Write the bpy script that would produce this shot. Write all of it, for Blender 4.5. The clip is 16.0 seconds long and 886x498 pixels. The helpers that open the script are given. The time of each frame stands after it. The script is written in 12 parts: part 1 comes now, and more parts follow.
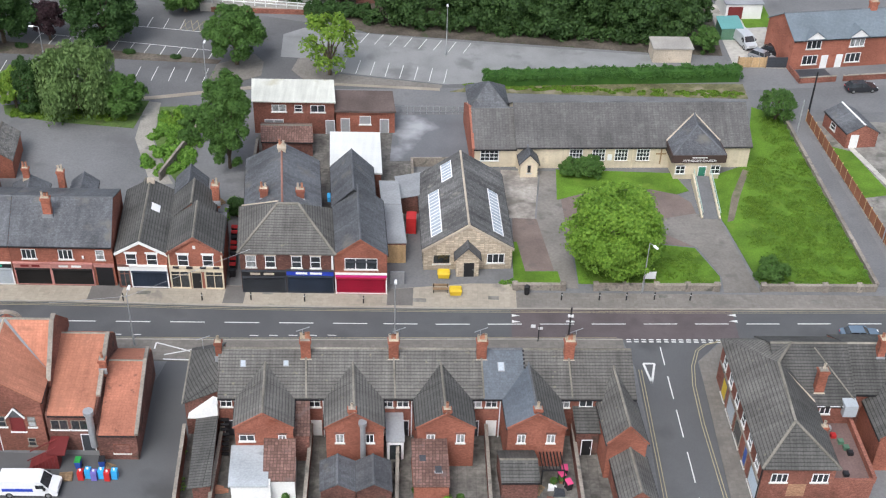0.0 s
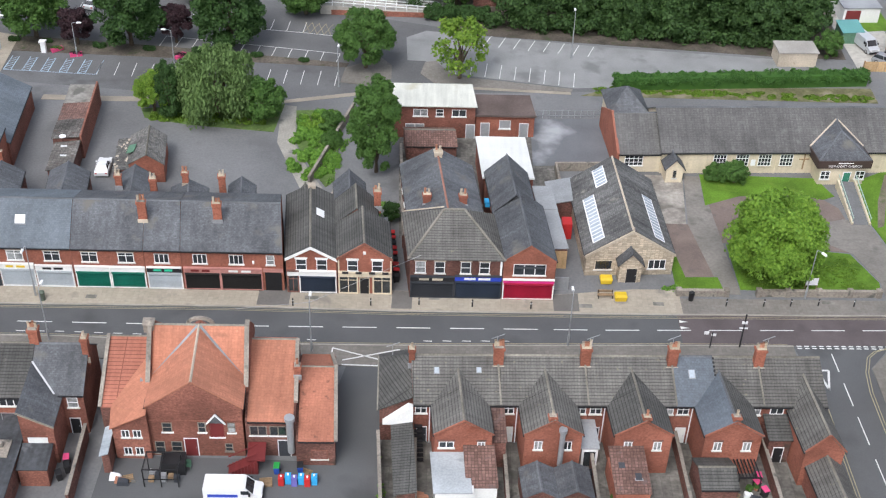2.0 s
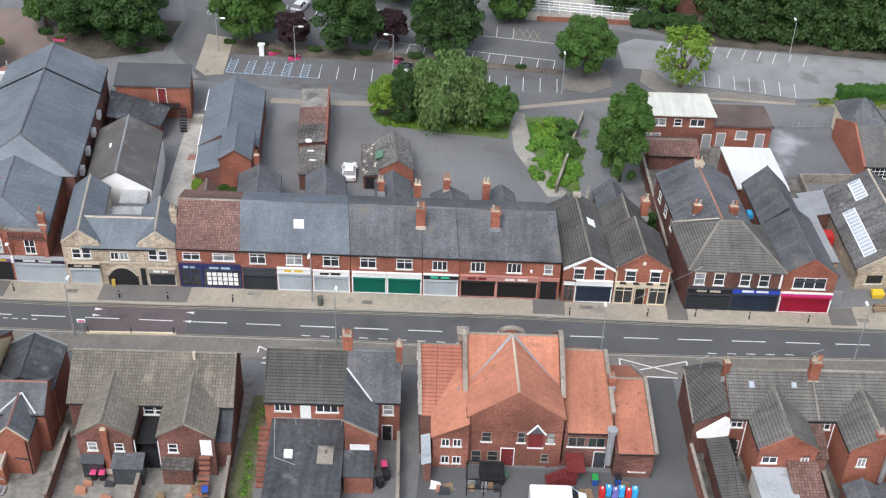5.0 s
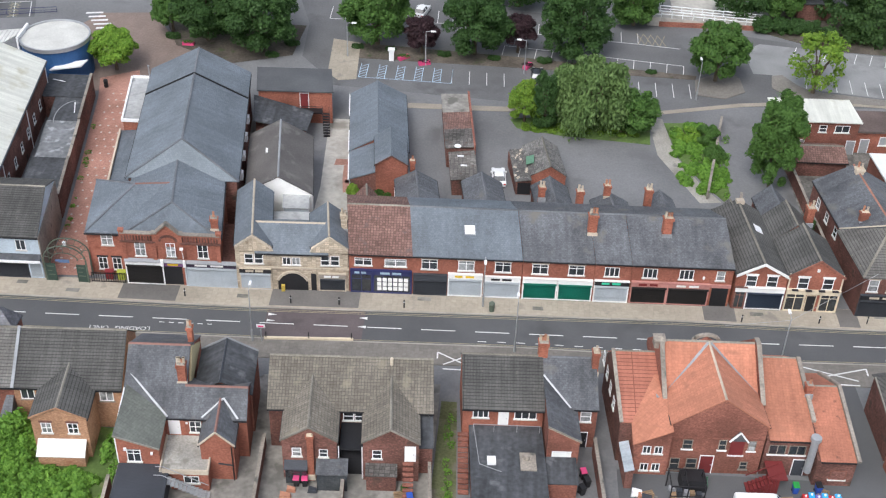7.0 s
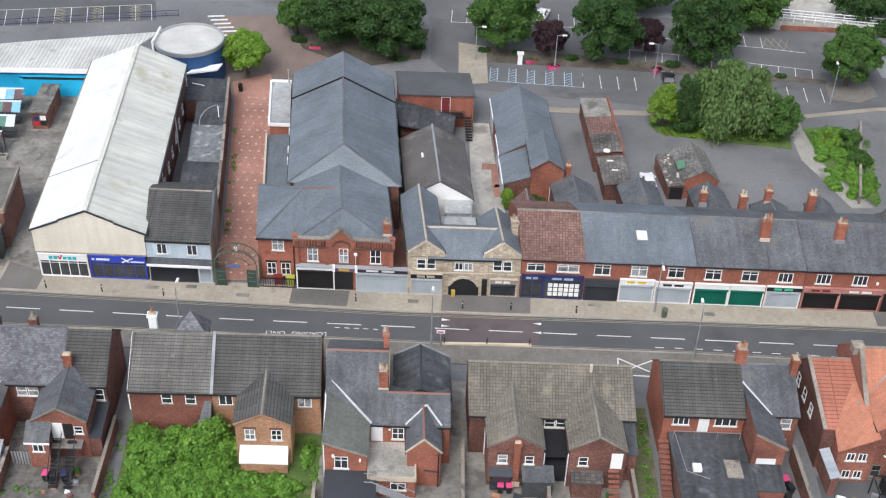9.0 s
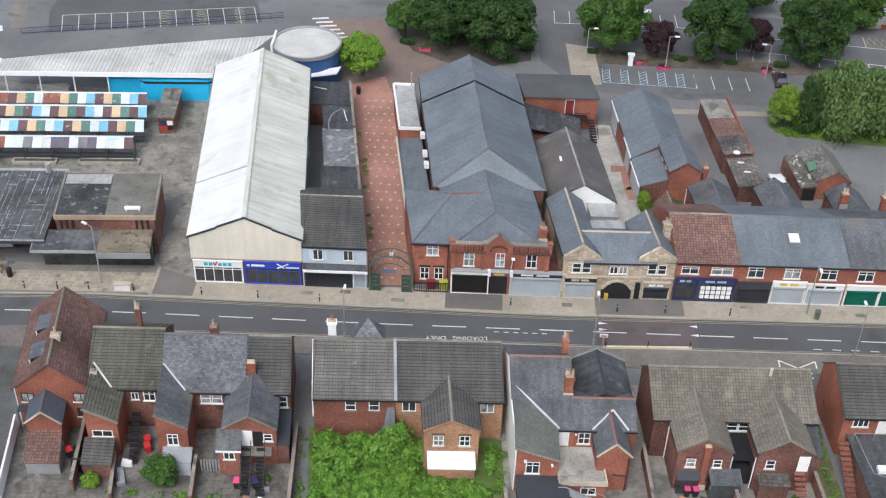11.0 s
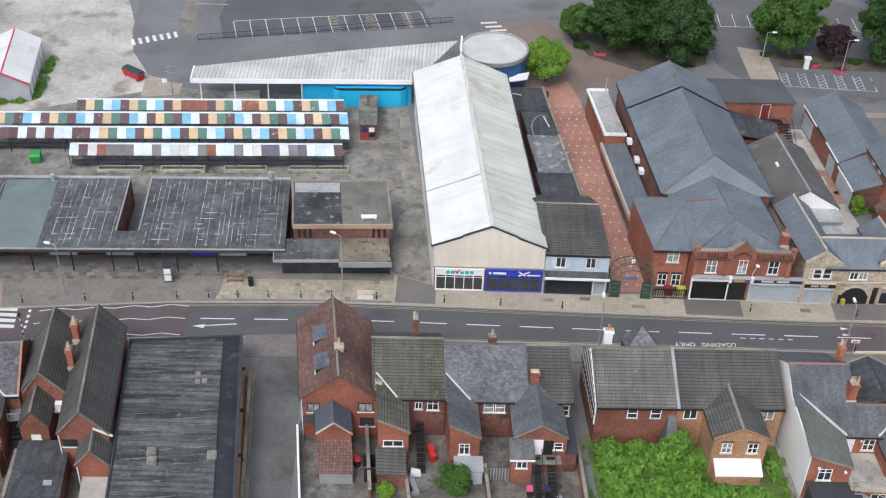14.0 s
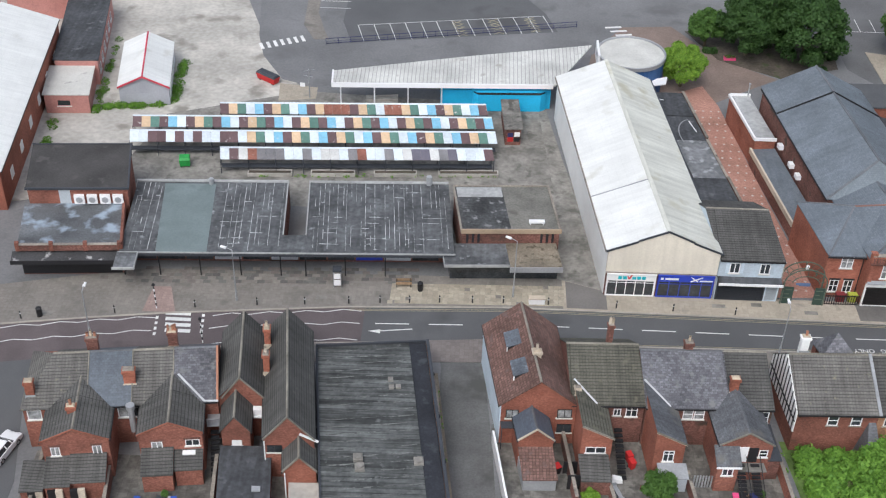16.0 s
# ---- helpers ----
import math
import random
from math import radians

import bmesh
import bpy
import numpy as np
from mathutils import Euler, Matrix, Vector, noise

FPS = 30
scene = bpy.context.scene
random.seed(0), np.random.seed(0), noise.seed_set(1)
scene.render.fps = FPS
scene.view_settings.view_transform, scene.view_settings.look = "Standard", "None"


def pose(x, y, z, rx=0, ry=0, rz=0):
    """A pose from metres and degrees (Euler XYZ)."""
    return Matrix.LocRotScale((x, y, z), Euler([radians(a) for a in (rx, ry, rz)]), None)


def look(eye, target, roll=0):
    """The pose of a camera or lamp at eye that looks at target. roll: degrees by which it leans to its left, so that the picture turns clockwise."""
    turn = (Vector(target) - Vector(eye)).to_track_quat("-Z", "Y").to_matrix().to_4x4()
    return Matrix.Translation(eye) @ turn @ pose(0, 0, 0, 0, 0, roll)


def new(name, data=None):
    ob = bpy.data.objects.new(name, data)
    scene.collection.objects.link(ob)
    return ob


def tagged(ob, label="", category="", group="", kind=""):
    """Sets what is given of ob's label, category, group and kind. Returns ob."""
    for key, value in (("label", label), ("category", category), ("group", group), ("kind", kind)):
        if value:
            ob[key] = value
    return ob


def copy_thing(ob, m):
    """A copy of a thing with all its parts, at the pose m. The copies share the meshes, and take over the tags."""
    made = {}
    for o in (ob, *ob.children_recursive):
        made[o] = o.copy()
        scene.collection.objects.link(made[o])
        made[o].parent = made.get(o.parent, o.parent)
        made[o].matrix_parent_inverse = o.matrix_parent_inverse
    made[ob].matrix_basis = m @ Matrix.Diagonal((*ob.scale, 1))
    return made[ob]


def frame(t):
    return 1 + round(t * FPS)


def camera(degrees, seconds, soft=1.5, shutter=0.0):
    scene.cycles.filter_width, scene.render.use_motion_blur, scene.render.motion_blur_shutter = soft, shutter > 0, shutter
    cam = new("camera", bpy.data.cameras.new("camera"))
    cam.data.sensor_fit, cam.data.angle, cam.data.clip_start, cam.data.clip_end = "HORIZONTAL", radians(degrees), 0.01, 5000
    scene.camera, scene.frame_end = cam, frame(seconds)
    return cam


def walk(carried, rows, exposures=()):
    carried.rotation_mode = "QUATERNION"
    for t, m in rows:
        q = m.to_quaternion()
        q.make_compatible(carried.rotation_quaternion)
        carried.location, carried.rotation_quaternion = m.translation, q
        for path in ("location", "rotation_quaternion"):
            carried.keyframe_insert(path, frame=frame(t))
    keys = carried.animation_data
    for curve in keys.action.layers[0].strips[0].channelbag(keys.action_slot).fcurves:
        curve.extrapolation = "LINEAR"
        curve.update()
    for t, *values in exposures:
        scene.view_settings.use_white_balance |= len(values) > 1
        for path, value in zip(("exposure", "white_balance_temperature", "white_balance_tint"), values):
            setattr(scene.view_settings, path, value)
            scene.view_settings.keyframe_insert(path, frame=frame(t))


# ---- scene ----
cam = camera(40.11, 16.0, soft=1.2)
PATH = [
    (0.0, (0.22, 2.61, 86.02), (0.58, 83.06, 26.62), 2.00),
    (0.5, (-4.25, 2.53, 86.32), (-3.87, 82.91, 26.83), 2.02),
    (1.0, (-8.81, 2.55, 86.58), (-8.66, 82.84, 26.97), 1.99),
    (1.5, (-13.34, 2.54, 86.78), (-13.20, 82.75, 27.07), 2.03),
    (2.0, (-18.06, 2.51, 86.94), (-18.10, 82.68, 27.16), 2.00),
    (2.5, (-22.72, 2.50, 87.00), (-22.75, 82.65, 27.21), 2.03),
    (3.0, (-27.53, 2.57, 87.03), (-27.72, 82.68, 27.18), 1.99),
    (3.5, (-32.21, 2.64, 86.95), (-32.62, 82.77, 27.13), 2.01),
    (4.0, (-36.91, 2.65, 86.82), (-38.73, 82.76, 26.99), 1.97),
    (6.5, (-60.00, 1.76, 86.75), (-62.51, 81.94, 27.04), 2.00),
    (7.0, (-64.74, 1.71, 86.56), (-67.44, 81.92, 26.90), 2.00),
    (7.5, (-69.49, 1.61, 86.38), (-72.14, 81.86, 26.77), 2.01),
    (8.0, (-74.30, 1.49, 86.31), (-77.13, 81.75, 26.72), 1.98),
    (8.5, (-79.02, 1.38, 86.29), (-81.81, 81.64, 26.70), 2.00),
    (9.0, (-83.79, 1.23, 86.31), (-86.63, 81.45, 26.67), 1.99),
    (11.5, (-107.30, 0.33, 87.81), (-108.98, 80.06, 27.48), 2.03),
    (12.0, (-112.11, 0.22, 88.13), (-113.81, 79.83, 27.64), 2.00),
    (12.5, (-116.77, 0.08, 88.43), (-118.29, 79.61, 27.83), 2.02),
    (13.0, (-121.50, -0.08, 88.62), (-122.96, 79.40, 27.95), 1.98),
    (13.5, (-126.07, -0.34, 88.74), (-127.25, 79.14, 28.06), 2.01),
    (14.0, (-130.78, -0.49, 88.72), (-131.95, 79.01, 28.07), 1.98),
    (14.5, (-135.42, -0.60, 88.65), (-136.60, 78.93, 28.04), 2.01),
    (15.0, (-140.23, -0.67, 88.43), (-141.60, 78.93, 27.91), 1.98),
    (15.5, (-144.95, -0.65, 88.13), (-146.31, 79.01, 27.69), 2.01),
    (16.0, (-149.80, -0.60, 87.77), (-151.32, 79.13, 27.43), 1.99),
]
walk(cam, [(t, look(eye, target, roll)) for t, eye, target, roll in PATH],
     [(0.0, 0.47, 6180, 10), (7.5, 0.47, 6180, 10), (9.5, 0.36, 6180, 10), (12.5, 0.27, 6180, 10), (16.0, 0.22, 6180, 10)])

# ---- light ----
world = bpy.data.worlds.new("sky")
scene.world = world
world.use_nodes = True
wn = world.node_tree.nodes
wl = world.node_tree.links
sky = wn.new("ShaderNodeTexSky")
sky.sky_type, sky.sun_disc = "NISHITA", False
sky.sun_elevation, sky.sun_rotation = radians(52), radians(200)
sky.air_density, sky.dust_density = 1.0, 4.0
soft_sky = wn.new("ShaderNodeHueSaturation")
soft_sky.inputs["Saturation"].default_value = 0.5
wl.new(sky.outputs[0], soft_sky.inputs["Color"])
wl.new(soft_sky.outputs[0], wn["Background"].inputs[0])
wn["Background"].inputs[1].default_value = 0.172
sun = new("sun", bpy.data.lights.new("sun", "SUN"))
sun.data.energy, sun.data.angle, sun.data.color = 0.85, radians(24), (1.0, 0.985, 0.96)
sun.matrix_world = look((0, 0, 60), (14, 38, 0))
scene.view_settings.exposure = 0.5

# ---- materials ----
MATS = {}


def mat(name, col, rough=0.85, var=0.3, big=0.25, fine=5.0, joint=None, bump=0.0, metal=0.0, stain=None, streak=0.0, spec=0.3):
    """joint: (width, height, joint size, depth of tone, tone of pieces); stain: (colour, share, size)."""
    m = bpy.data.materials.new(name)
    m.use_nodes = True
    n, l = m.node_tree.nodes, m.node_tree.links
    b = n["Principled BSDF"]
    b.inputs["Roughness"].default_value, b.inputs["Metallic"].default_value = rough, metal
    b.inputs["Specular IOR Level"].default_value = spec
    tc, oi = n.new("ShaderNodeTexCoord"), n.new("ShaderNodeObjectInfo")
    add = n.new("ShaderNodeVectorMath")
    add.operation = "MULTIPLY_ADD"
    comb = n.new("ShaderNodeCombineXYZ")
    for k in range(3):
        l.new(oi.outputs["Random"], comb.inputs[k])
    l.new(comb.outputs[0], add.inputs[0])
    add.inputs[1].default_value = (60, 35, 20)
    l.new(tc.outputs["Object"], add.inputs[2])

    def noise_of(scale, detail, src=None):
        t = n.new("ShaderNodeTexNoise")
        t.inputs["Scale"].default_value, t.inputs["Detail"].default_value = scale, detail
        l.new(src or add.outputs[0], t.inputs["Vector"])
        return t.outputs["Fac"]

    def ramp(src, lo, hi, a, c):
        r = n.new("ShaderNodeMapRange")
        r.inputs[1].default_value, r.inputs[2].default_value = lo, hi
        r.inputs[3].default_value, r.inputs[4].default_value = a, c
        l.new(src, r.inputs[0])
        return r.outputs[0]

    def times(x, y):
        t = n.new("ShaderNodeMath")
        t.operation = "MULTIPLY"
        l.new(x, t.inputs[0]), l.new(y, t.inputs[1])
        return t.outputs[0]

    tone = times(ramp(noise_of(big, 5), 0.3, 0.7, 1 - var, 1 + var), ramp(noise_of(fine, 4), 0.3, 0.7, 1 - var * 0.6, 1 + var * 0.6))
    tone = times(tone, ramp(oi.outputs["Random"], 0, 1, 1 - var * 0.35, 1 + var * 0.35))
    height = None
    if joint:
        w, h, gap, depth, tones = joint[:5]
        bt = n.new("ShaderNodeTexBrick")
        bt.inputs["Scale"].default_value = 1
        bt.inputs["Brick Width"].default_value, bt.inputs["Row Height"].default_value = w, h
        bt.inputs["Mortar Size"].default_value, bt.inputs["Mortar Smooth"].default_value = gap, 0.3
        bt.inputs["Color1"].default_value = (1 - tones,) * 3 + (1,)
        bt.inputs["Color2"].default_value = (1 + tones,) * 3 + (1,)
        bt.inputs["Mortar"].default_value = (depth,) * 3 + (1,)
        bt.offset = 0.0 if 0.25 < h < 1 else 0.5
        l.new(tc.outputs["UV"], bt.inputs["Vector"])
        tone = times(tone, bt.outputs["Color"])
        # A sixth value adds soft dark lines, painted shade between the tiles' ribs.
        if len(joint) > 5:
            rib = n.new("ShaderNodeTexBrick")
            rib.offset = 0.0
            rib.inputs["Scale"].default_value = 1
            rib.inputs["Brick Width"].default_value, rib.inputs["Row Height"].default_value = joint[5], 90
            rib.inputs["Mortar Size"].default_value, rib.inputs["Mortar Smooth"].default_value = joint[5] * 0.16, 1.0
            rib.inputs["Color1"].default_value, rib.inputs["Color2"].default_value = (1.04,) * 3 + (1,), (0.96,) * 3 + (1,)
            rib.inputs["Mortar"].default_value = (0.8,) * 3 + (1,)
            l.new(tc.outputs["UV"], rib.inputs["Vector"])
            tone = times(tone, rib.outputs["Color"])
        height = bt.outputs["Fac"]
    if streak:
        mp = n.new("ShaderNodeMapping")
        mp.inputs["Scale"].default_value = (1.6, 0.12, 1) if streak > 0 else (0.12, 1.6, 1)
        l.new(tc.outputs["UV"], mp.inputs["Vector"])
        tone = times(tone, ramp(noise_of(1.0, 5, mp.outputs[0]), 0.3, 0.7, 1 - abs(streak), 1 + abs(streak)))
    mix = n.new("ShaderNodeVectorMath")
    mix.operation = "SCALE"
    mix.inputs[0].default_value = col
    l.new(tone, mix.inputs["Scale"])
    out = mix.outputs[0]
    if stain:
        scol, share, size = stain
        mx = n.new("ShaderNodeMix")
        mx.data_type = "RGBA"
        l.new(ramp(noise_of(size, 6), 1 - share, 1 - share + 0.12, 0, 1), mx.inputs["Factor"])
        l.new(out, mx.inputs["A"])
        mx.inputs["B"].default_value = (*scol, 1)
        out = mx.outputs["Result"]
    l.new(out, b.inputs["Base Color"])
    if bump:
        bp = n.new("ShaderNodeBump")
        bp.inputs["Strength"].default_value, bp.inputs["Distance"].default_value = 0.8, bump
        if height is None:
            l.new(noise_of(fine * 2, 3), bp.inputs["Height"])
        else:
            l.new(ramp(height, 0, 1, 1, 0), bp.inputs["Height"])
        l.new(bp.outputs[0], b.inputs["Normal"])
    MATS[name] = m
    return m


BRICK = mat("brick_red", (0.258, 0.106, 0.076), 0.9, 0.34, joint=(0.23, 0.075, 0.012, 0.75, 0.22), stain=((0.12, 0.06, 0.045), 0.36, 0.6), bump=0.01)
BRICK_OLD = mat("brick_sooty", (0.18, 0.086, 0.068), 0.9, 0.42, joint=(0.23, 0.075, 0.012, 0.8, 0.3), stain=((0.07, 0.05, 0.04), 0.42, 0.5), bump=0.01)
BRICK_BRIGHT = mat("brick_bright", (0.318, 0.12, 0.08), 0.9, 0.28, joint=(0.23, 0.075, 0.012, 0.8, 0.15), stain=((0.2, 0.06, 0.035), 0.36, 0.6), bump=0.01)
BRICK_BUFF = mat("brick_buff", (0.40, 0.225, 0.135), 0.9, 0.25, joint=(0.23, 0.075, 0.012, 0.8, 0.25), stain=((0.3, 0.13, 0.07), 0.4, 0.5), bump=0.01)
STONE = mat("stone_buff", (0.47, 0.395, 0.30), 0.9, 0.25, joint=(0.5, 0.26, 0.025, 0.7, 0.25), stain=((0.2, 0.15, 0.1), 0.36, 0.8), bump=0.02)
STONE_TRIM = mat("stone_trim", (0.47, 0.405, 0.32), 0.85, 0.2, stain=((0.25, 0.2, 0.15), 0.36, 1.2))
COPING = mat("coping_stone", (0.255, 0.225, 0.19), 0.9, 0.35, stain=((0.12, 0.115, 0.1), 0.42, 1.0))
CREAM = mat("cream_render", (0.62, 0.54, 0.40), 0.85, 0.12, stain=((0.42, 0.36, 0.26), 0.32, 0.5), streak=0.08)
WHITE = mat("white_paint", (0.78, 0.78, 0.76), 0.5, 0.08)
UPVC = mat("white_frame", (0.80, 0.80, 0.80), 0.35, 0.04)
SILL = mat("painted_sill", (0.62, 0.61, 0.57), 0.6, 0.2)
FLASHING = mat("pale_flashing", (0.52, 0.53, 0.54), 0.6, 0.15)
PALE_BLUE = mat("pale_blue_render", (0.50, 0.58, 0.64), 0.8, 0.15)
SLATE = mat("slate_grey", (0.103, 0.107, 0.115), 0.6, 0.3, joint=(0.3, 0.22, 0.014, 0.7, 0.16), stain=((0.15, 0.14, 0.125), 0.4, 0.35), streak=0.22, bump=0.012)
SLATE_BLUE = mat("slate_blue", (0.142, 0.163, 0.184), 0.55, 0.18, joint=(0.3, 0.25, 0.014, 0.75, 0.1), bump=0.012, streak=0.1)
SLATE_NAVY = mat("slate_blue_dark", (0.112, 0.128, 0.148), 0.55, 0.18, joint=(0.3, 0.25, 0.014, 0.78, 0.1), bump=0.012, streak=0.1)
SLATE_OLD = mat("slate_mottled", (0.12, 0.12, 0.132), 0.65, 0.3, joint=(0.35, 0.25, 0.02, 0.7, 0.3), stain=((0.17, 0.17, 0.17), 0.42, 1.2), bump=0.012)
SLATE_PLAIN = mat("slate_plain_grey", (0.118, 0.114, 0.11), 0.7, 0.2, joint=(0.4, 0.26, 0.022, 0.68, 0.12), stain=((0.16, 0.158, 0.15), 0.38, 0.5), streak=0.15, bump=0.012)
SLATE_STREAK = mat("slate_lichen_streaked", (0.115, 0.113, 0.11), 0.75, 0.3, joint=(0.4, 0.26, 0.022, 0.68, 0.2), stain=((0.24, 0.23, 0.2), 0.38, 0.9), streak=0.35, bump=0.012)
# Broad dark course lines paint the shadow below each row of tiles.
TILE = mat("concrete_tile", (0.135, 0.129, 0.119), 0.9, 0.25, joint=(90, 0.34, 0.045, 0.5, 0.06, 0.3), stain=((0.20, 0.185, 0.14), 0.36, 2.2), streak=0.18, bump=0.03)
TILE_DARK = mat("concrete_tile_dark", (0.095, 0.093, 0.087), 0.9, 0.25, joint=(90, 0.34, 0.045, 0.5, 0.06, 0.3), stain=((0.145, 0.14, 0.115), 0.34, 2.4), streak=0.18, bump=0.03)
TILE_RED = mat("red_brown_tile", (0.175, 0.103, 0.085), 0.9, 0.3, joint=(0.32, 0.33, 0.03, 0.55, 0.25), stain=((0.14, 0.10, 0.09), 0.42, 0.8), bump=0.03)
TILE_ORANGE = mat("orange_tile", (0.43, 0.182, 0.115), 0.85, 0.14, joint=(0.3, 0.3, 0.014, 0.8, 0.08), stain=((0.33, 0.145, 0.095), 0.38, 0.5), streak=0.12, bump=0.015)
TILE_ORANGE_RIB = mat("orange_ribbed_tile", (0.36, 0.14, 0.095), 0.85, 0.14, joint=(3.0, 0.42, 0.05, 0.55, 0.06), streak=0.12, bump=0.03)
TILE_SOOT = mat("orange_tile_sooted", (0.38, 0.155, 0.10), 0.85, 0.2, joint=(0.3, 0.3, 0.014, 0.8, 0.08), stain=((0.15, 0.075, 0.055), 0.38, 1.3), bump=0.015)
FELT = mat("roof_felt", (0.060, 0.063, 0.068), 0.8, 0.35, fine=2, stain=((0.15, 0.155, 0.16), 0.38, 0.5), streak=0.25)
FELT_STREAK = mat("ribbed_black_felt", (0.072, 0.076, 0.074), 0.75, 0.35, big=0.5, fine=2.5, joint=(40, 0.62, 0.05, 0.55, 0.25), stain=((0.125, 0.13, 0.128), 0.38, 1.6), streak=-0.55)
FELT_PALE = mat("pale_roof_felt", (0.34, 0.345, 0.34), 0.75, 0.2, fine=2, stain=((0.22, 0.225, 0.22), 0.4, 0.6))
METAL_ROOF = mat("white_sheet_roof", (0.66, 0.665, 0.64), 0.5, 0.07, stain=((0.50, 0.49, 0.43), 0.38, 0.2), streak=0.06, joint=(60, 1.0, 0.02, 0.93, 0.01))
METAL_OLD = mat("weathered_sheet_roof", (0.56, 0.56, 0.50), 0.6, 0.1, stain=((0.45, 0.43, 0.33), 0.42, 0.3), streak=0.14)
CORRUGATED = mat("corrugated_sheet", (0.52, 0.52, 0.49), 0.6, 0.2, joint=(0.55, 60, 0.06, 0.62, 0.05), stain=((0.36, 0.35, 0.32), 0.4, 0.5), bump=0.03)
GLASS = mat("window_glass", (0.035, 0.04, 0.045), 0.08, 0.4, big=0.6, spec=0.8)
CURTAINED = mat("curtained_glass", (0.26, 0.27, 0.27), 0.12, 0.5, big=1.5, fine=4, spec=0.7)
ROOFLIGHT = mat("rooflight_glass", (0.42, 0.47, 0.52), 0.2, 0.15, spec=0.7)
LEAD = mat("lead", (0.27, 0.28, 0.29), 0.6, 0.2)
mat("ridge_terracotta", (0.30, 0.15, 0.11), 0.9, 0.25)
TERRA = mat("terracotta", (0.40, 0.19, 0.12), 0.8, 0.2)
POT_CREAM = mat("buff_clay", (0.42, 0.35, 0.26), 0.8, 0.25)
BRICK_STACK = mat("brick_stack", (0.34, 0.125, 0.08), 0.9, 0.3, joint=(0.23, 0.075, 0.012, 0.8, 0.2), stain=((0.17, 0.085, 0.06), 0.38, 0.9), bump=0.01)
MORTAR = mat("ridge_mortar", (0.20, 0.185, 0.155), 0.9, 0.35)
SLATE_CAP = mat("slate_ridge", (0.13, 0.135, 0.145), 0.7, 0.3)
BLACK = mat("black_paint", (0.02, 0.02, 0.022), 0.5, 0.2)
GREYMETAL = mat("galvanised", (0.38, 0.39, 0.40), 0.5, 0.15, metal=0.4)
SHUT_DARK = mat("shutter_charcoal", (0.055, 0.06, 0.07), 0.55, 0.12, joint=(30, 0.09, 0.02, 0.6, 0.03))
SHUT_BLACK = mat("shutter_black", (0.03, 0.028, 0.027), 0.55, 0.12, joint=(30, 0.09, 0.02, 0.6, 0.03))
SHUT_NAVY = mat("shutter_navy", (0.04, 0.055, 0.085), 0.55, 0.12, joint=(30, 0.09, 0.02, 0.6, 0.03))
SHUT_GREEN = mat("shutter_green", (0.015, 0.17, 0.12), 0.5, 0.1, joint=(30, 0.09, 0.02, 0.7, 0.03))
SHUT_PALE = mat("shutter_pale", (0.46, 0.50, 0.53), 0.5, 0.1, joint=(30, 0.09, 0.02, 0.8, 0.03))
SHUT_RED = mat("shutter_crimson", (0.40, 0.02, 0.055), 0.5, 0.1, joint=(30, 0.09, 0.02, 0.7, 0.03))
NAVY = mat("navy_paint", (0.03, 0.035, 0.11), 0.5, 0.1)
BLUE = mat("blue_paint", (0.03, 0.06, 0.42), 0.5, 0.1)
CYAN = mat("cyan_paint", (0.03, 0.42, 0.70), 0.5, 0.12)
DRUM_BLUE = mat("drum_blue", (0.035, 0.10, 0.24), 0.5, 0.15)
SALMON = mat("salmon_paint", (0.47, 0.225, 0.195), 0.6, 0.2)
PINK = mat("pink_paint", (0.60, 0.07, 0.19), 0.6, 0.1)
RED = mat("red_paint", (0.50, 0.03, 0.03), 0.5, 0.15)
GREEN = mat("green_plastic", (0.03, 0.30, 0.06), 0.5, 0.15)
BIN_GREEN = mat("dull_green", (0.10, 0.20, 0.13), 0.6, 0.2)
YELLOW = mat("yellow_paint", (0.65, 0.45, 0.03), 0.5, 0.1)
BIN_BLUE = mat("bin_blue", (0.03, 0.08, 0.36), 0.5, 0.15)
CAN_BLUE = mat("canister_blue", (0.05, 0.36, 0.70), 0.5, 0.15)
WOOD = mat("weathered_wood", (0.28, 0.19, 0.11), 0.85, 0.3, streak=0.2)
WOOD_PALE = mat("pale_wood", (0.50, 0.34, 0.18), 0.85, 0.25, streak=0.2)
WOOD_RED = mat("stained_fence", (0.26, 0.11, 0.06), 0.85, 0.25)
BARK = mat("bark", (0.11, 0.085, 0.06), 0.95, 0.35)
TARMAC = mat("tarmac", (0.105, 0.107, 0.110), 0.9, 0.14, big=0.12, fine=9, stain=((0.078, 0.079, 0.08), 0.42, 0.12), bump=0.004)
TARMAC_OLD = mat("worn_tarmac", (0.165, 0.166, 0.168), 0.9, 0.17, big=0.1, fine=4, stain=((0.125, 0.125, 0.126), 0.42, 0.15))
TARMAC_LOT = mat("car_park_tarmac", (0.132, 0.132, 0.134), 0.9, 0.18, big=0.12, fine=4, stain=((0.10, 0.10, 0.10), 0.42, 0.2))
TARMAC_BROWN = mat("brown_tarmac", (0.19, 0.148, 0.13), 0.9, 0.18, big=0.3, fine=6, stain=((0.145, 0.12, 0.108), 0.42, 0.5))
TARMAC_RED = mat("red_tarmac", (0.112, 0.093, 0.094), 0.9, 0.15, big=0.3, fine=6, stain=((0.088, 0.074, 0.076), 0.4, 0.4))
PAVING = mat("paving_slab", (0.345, 0.305, 0.245), 0.9, 0.13, big=0.2, fine=3, joint=(0.6, 0.45, 0.012, 0.8, 0.06), stain=((0.22, 0.2, 0.175), 0.4, 0.4))
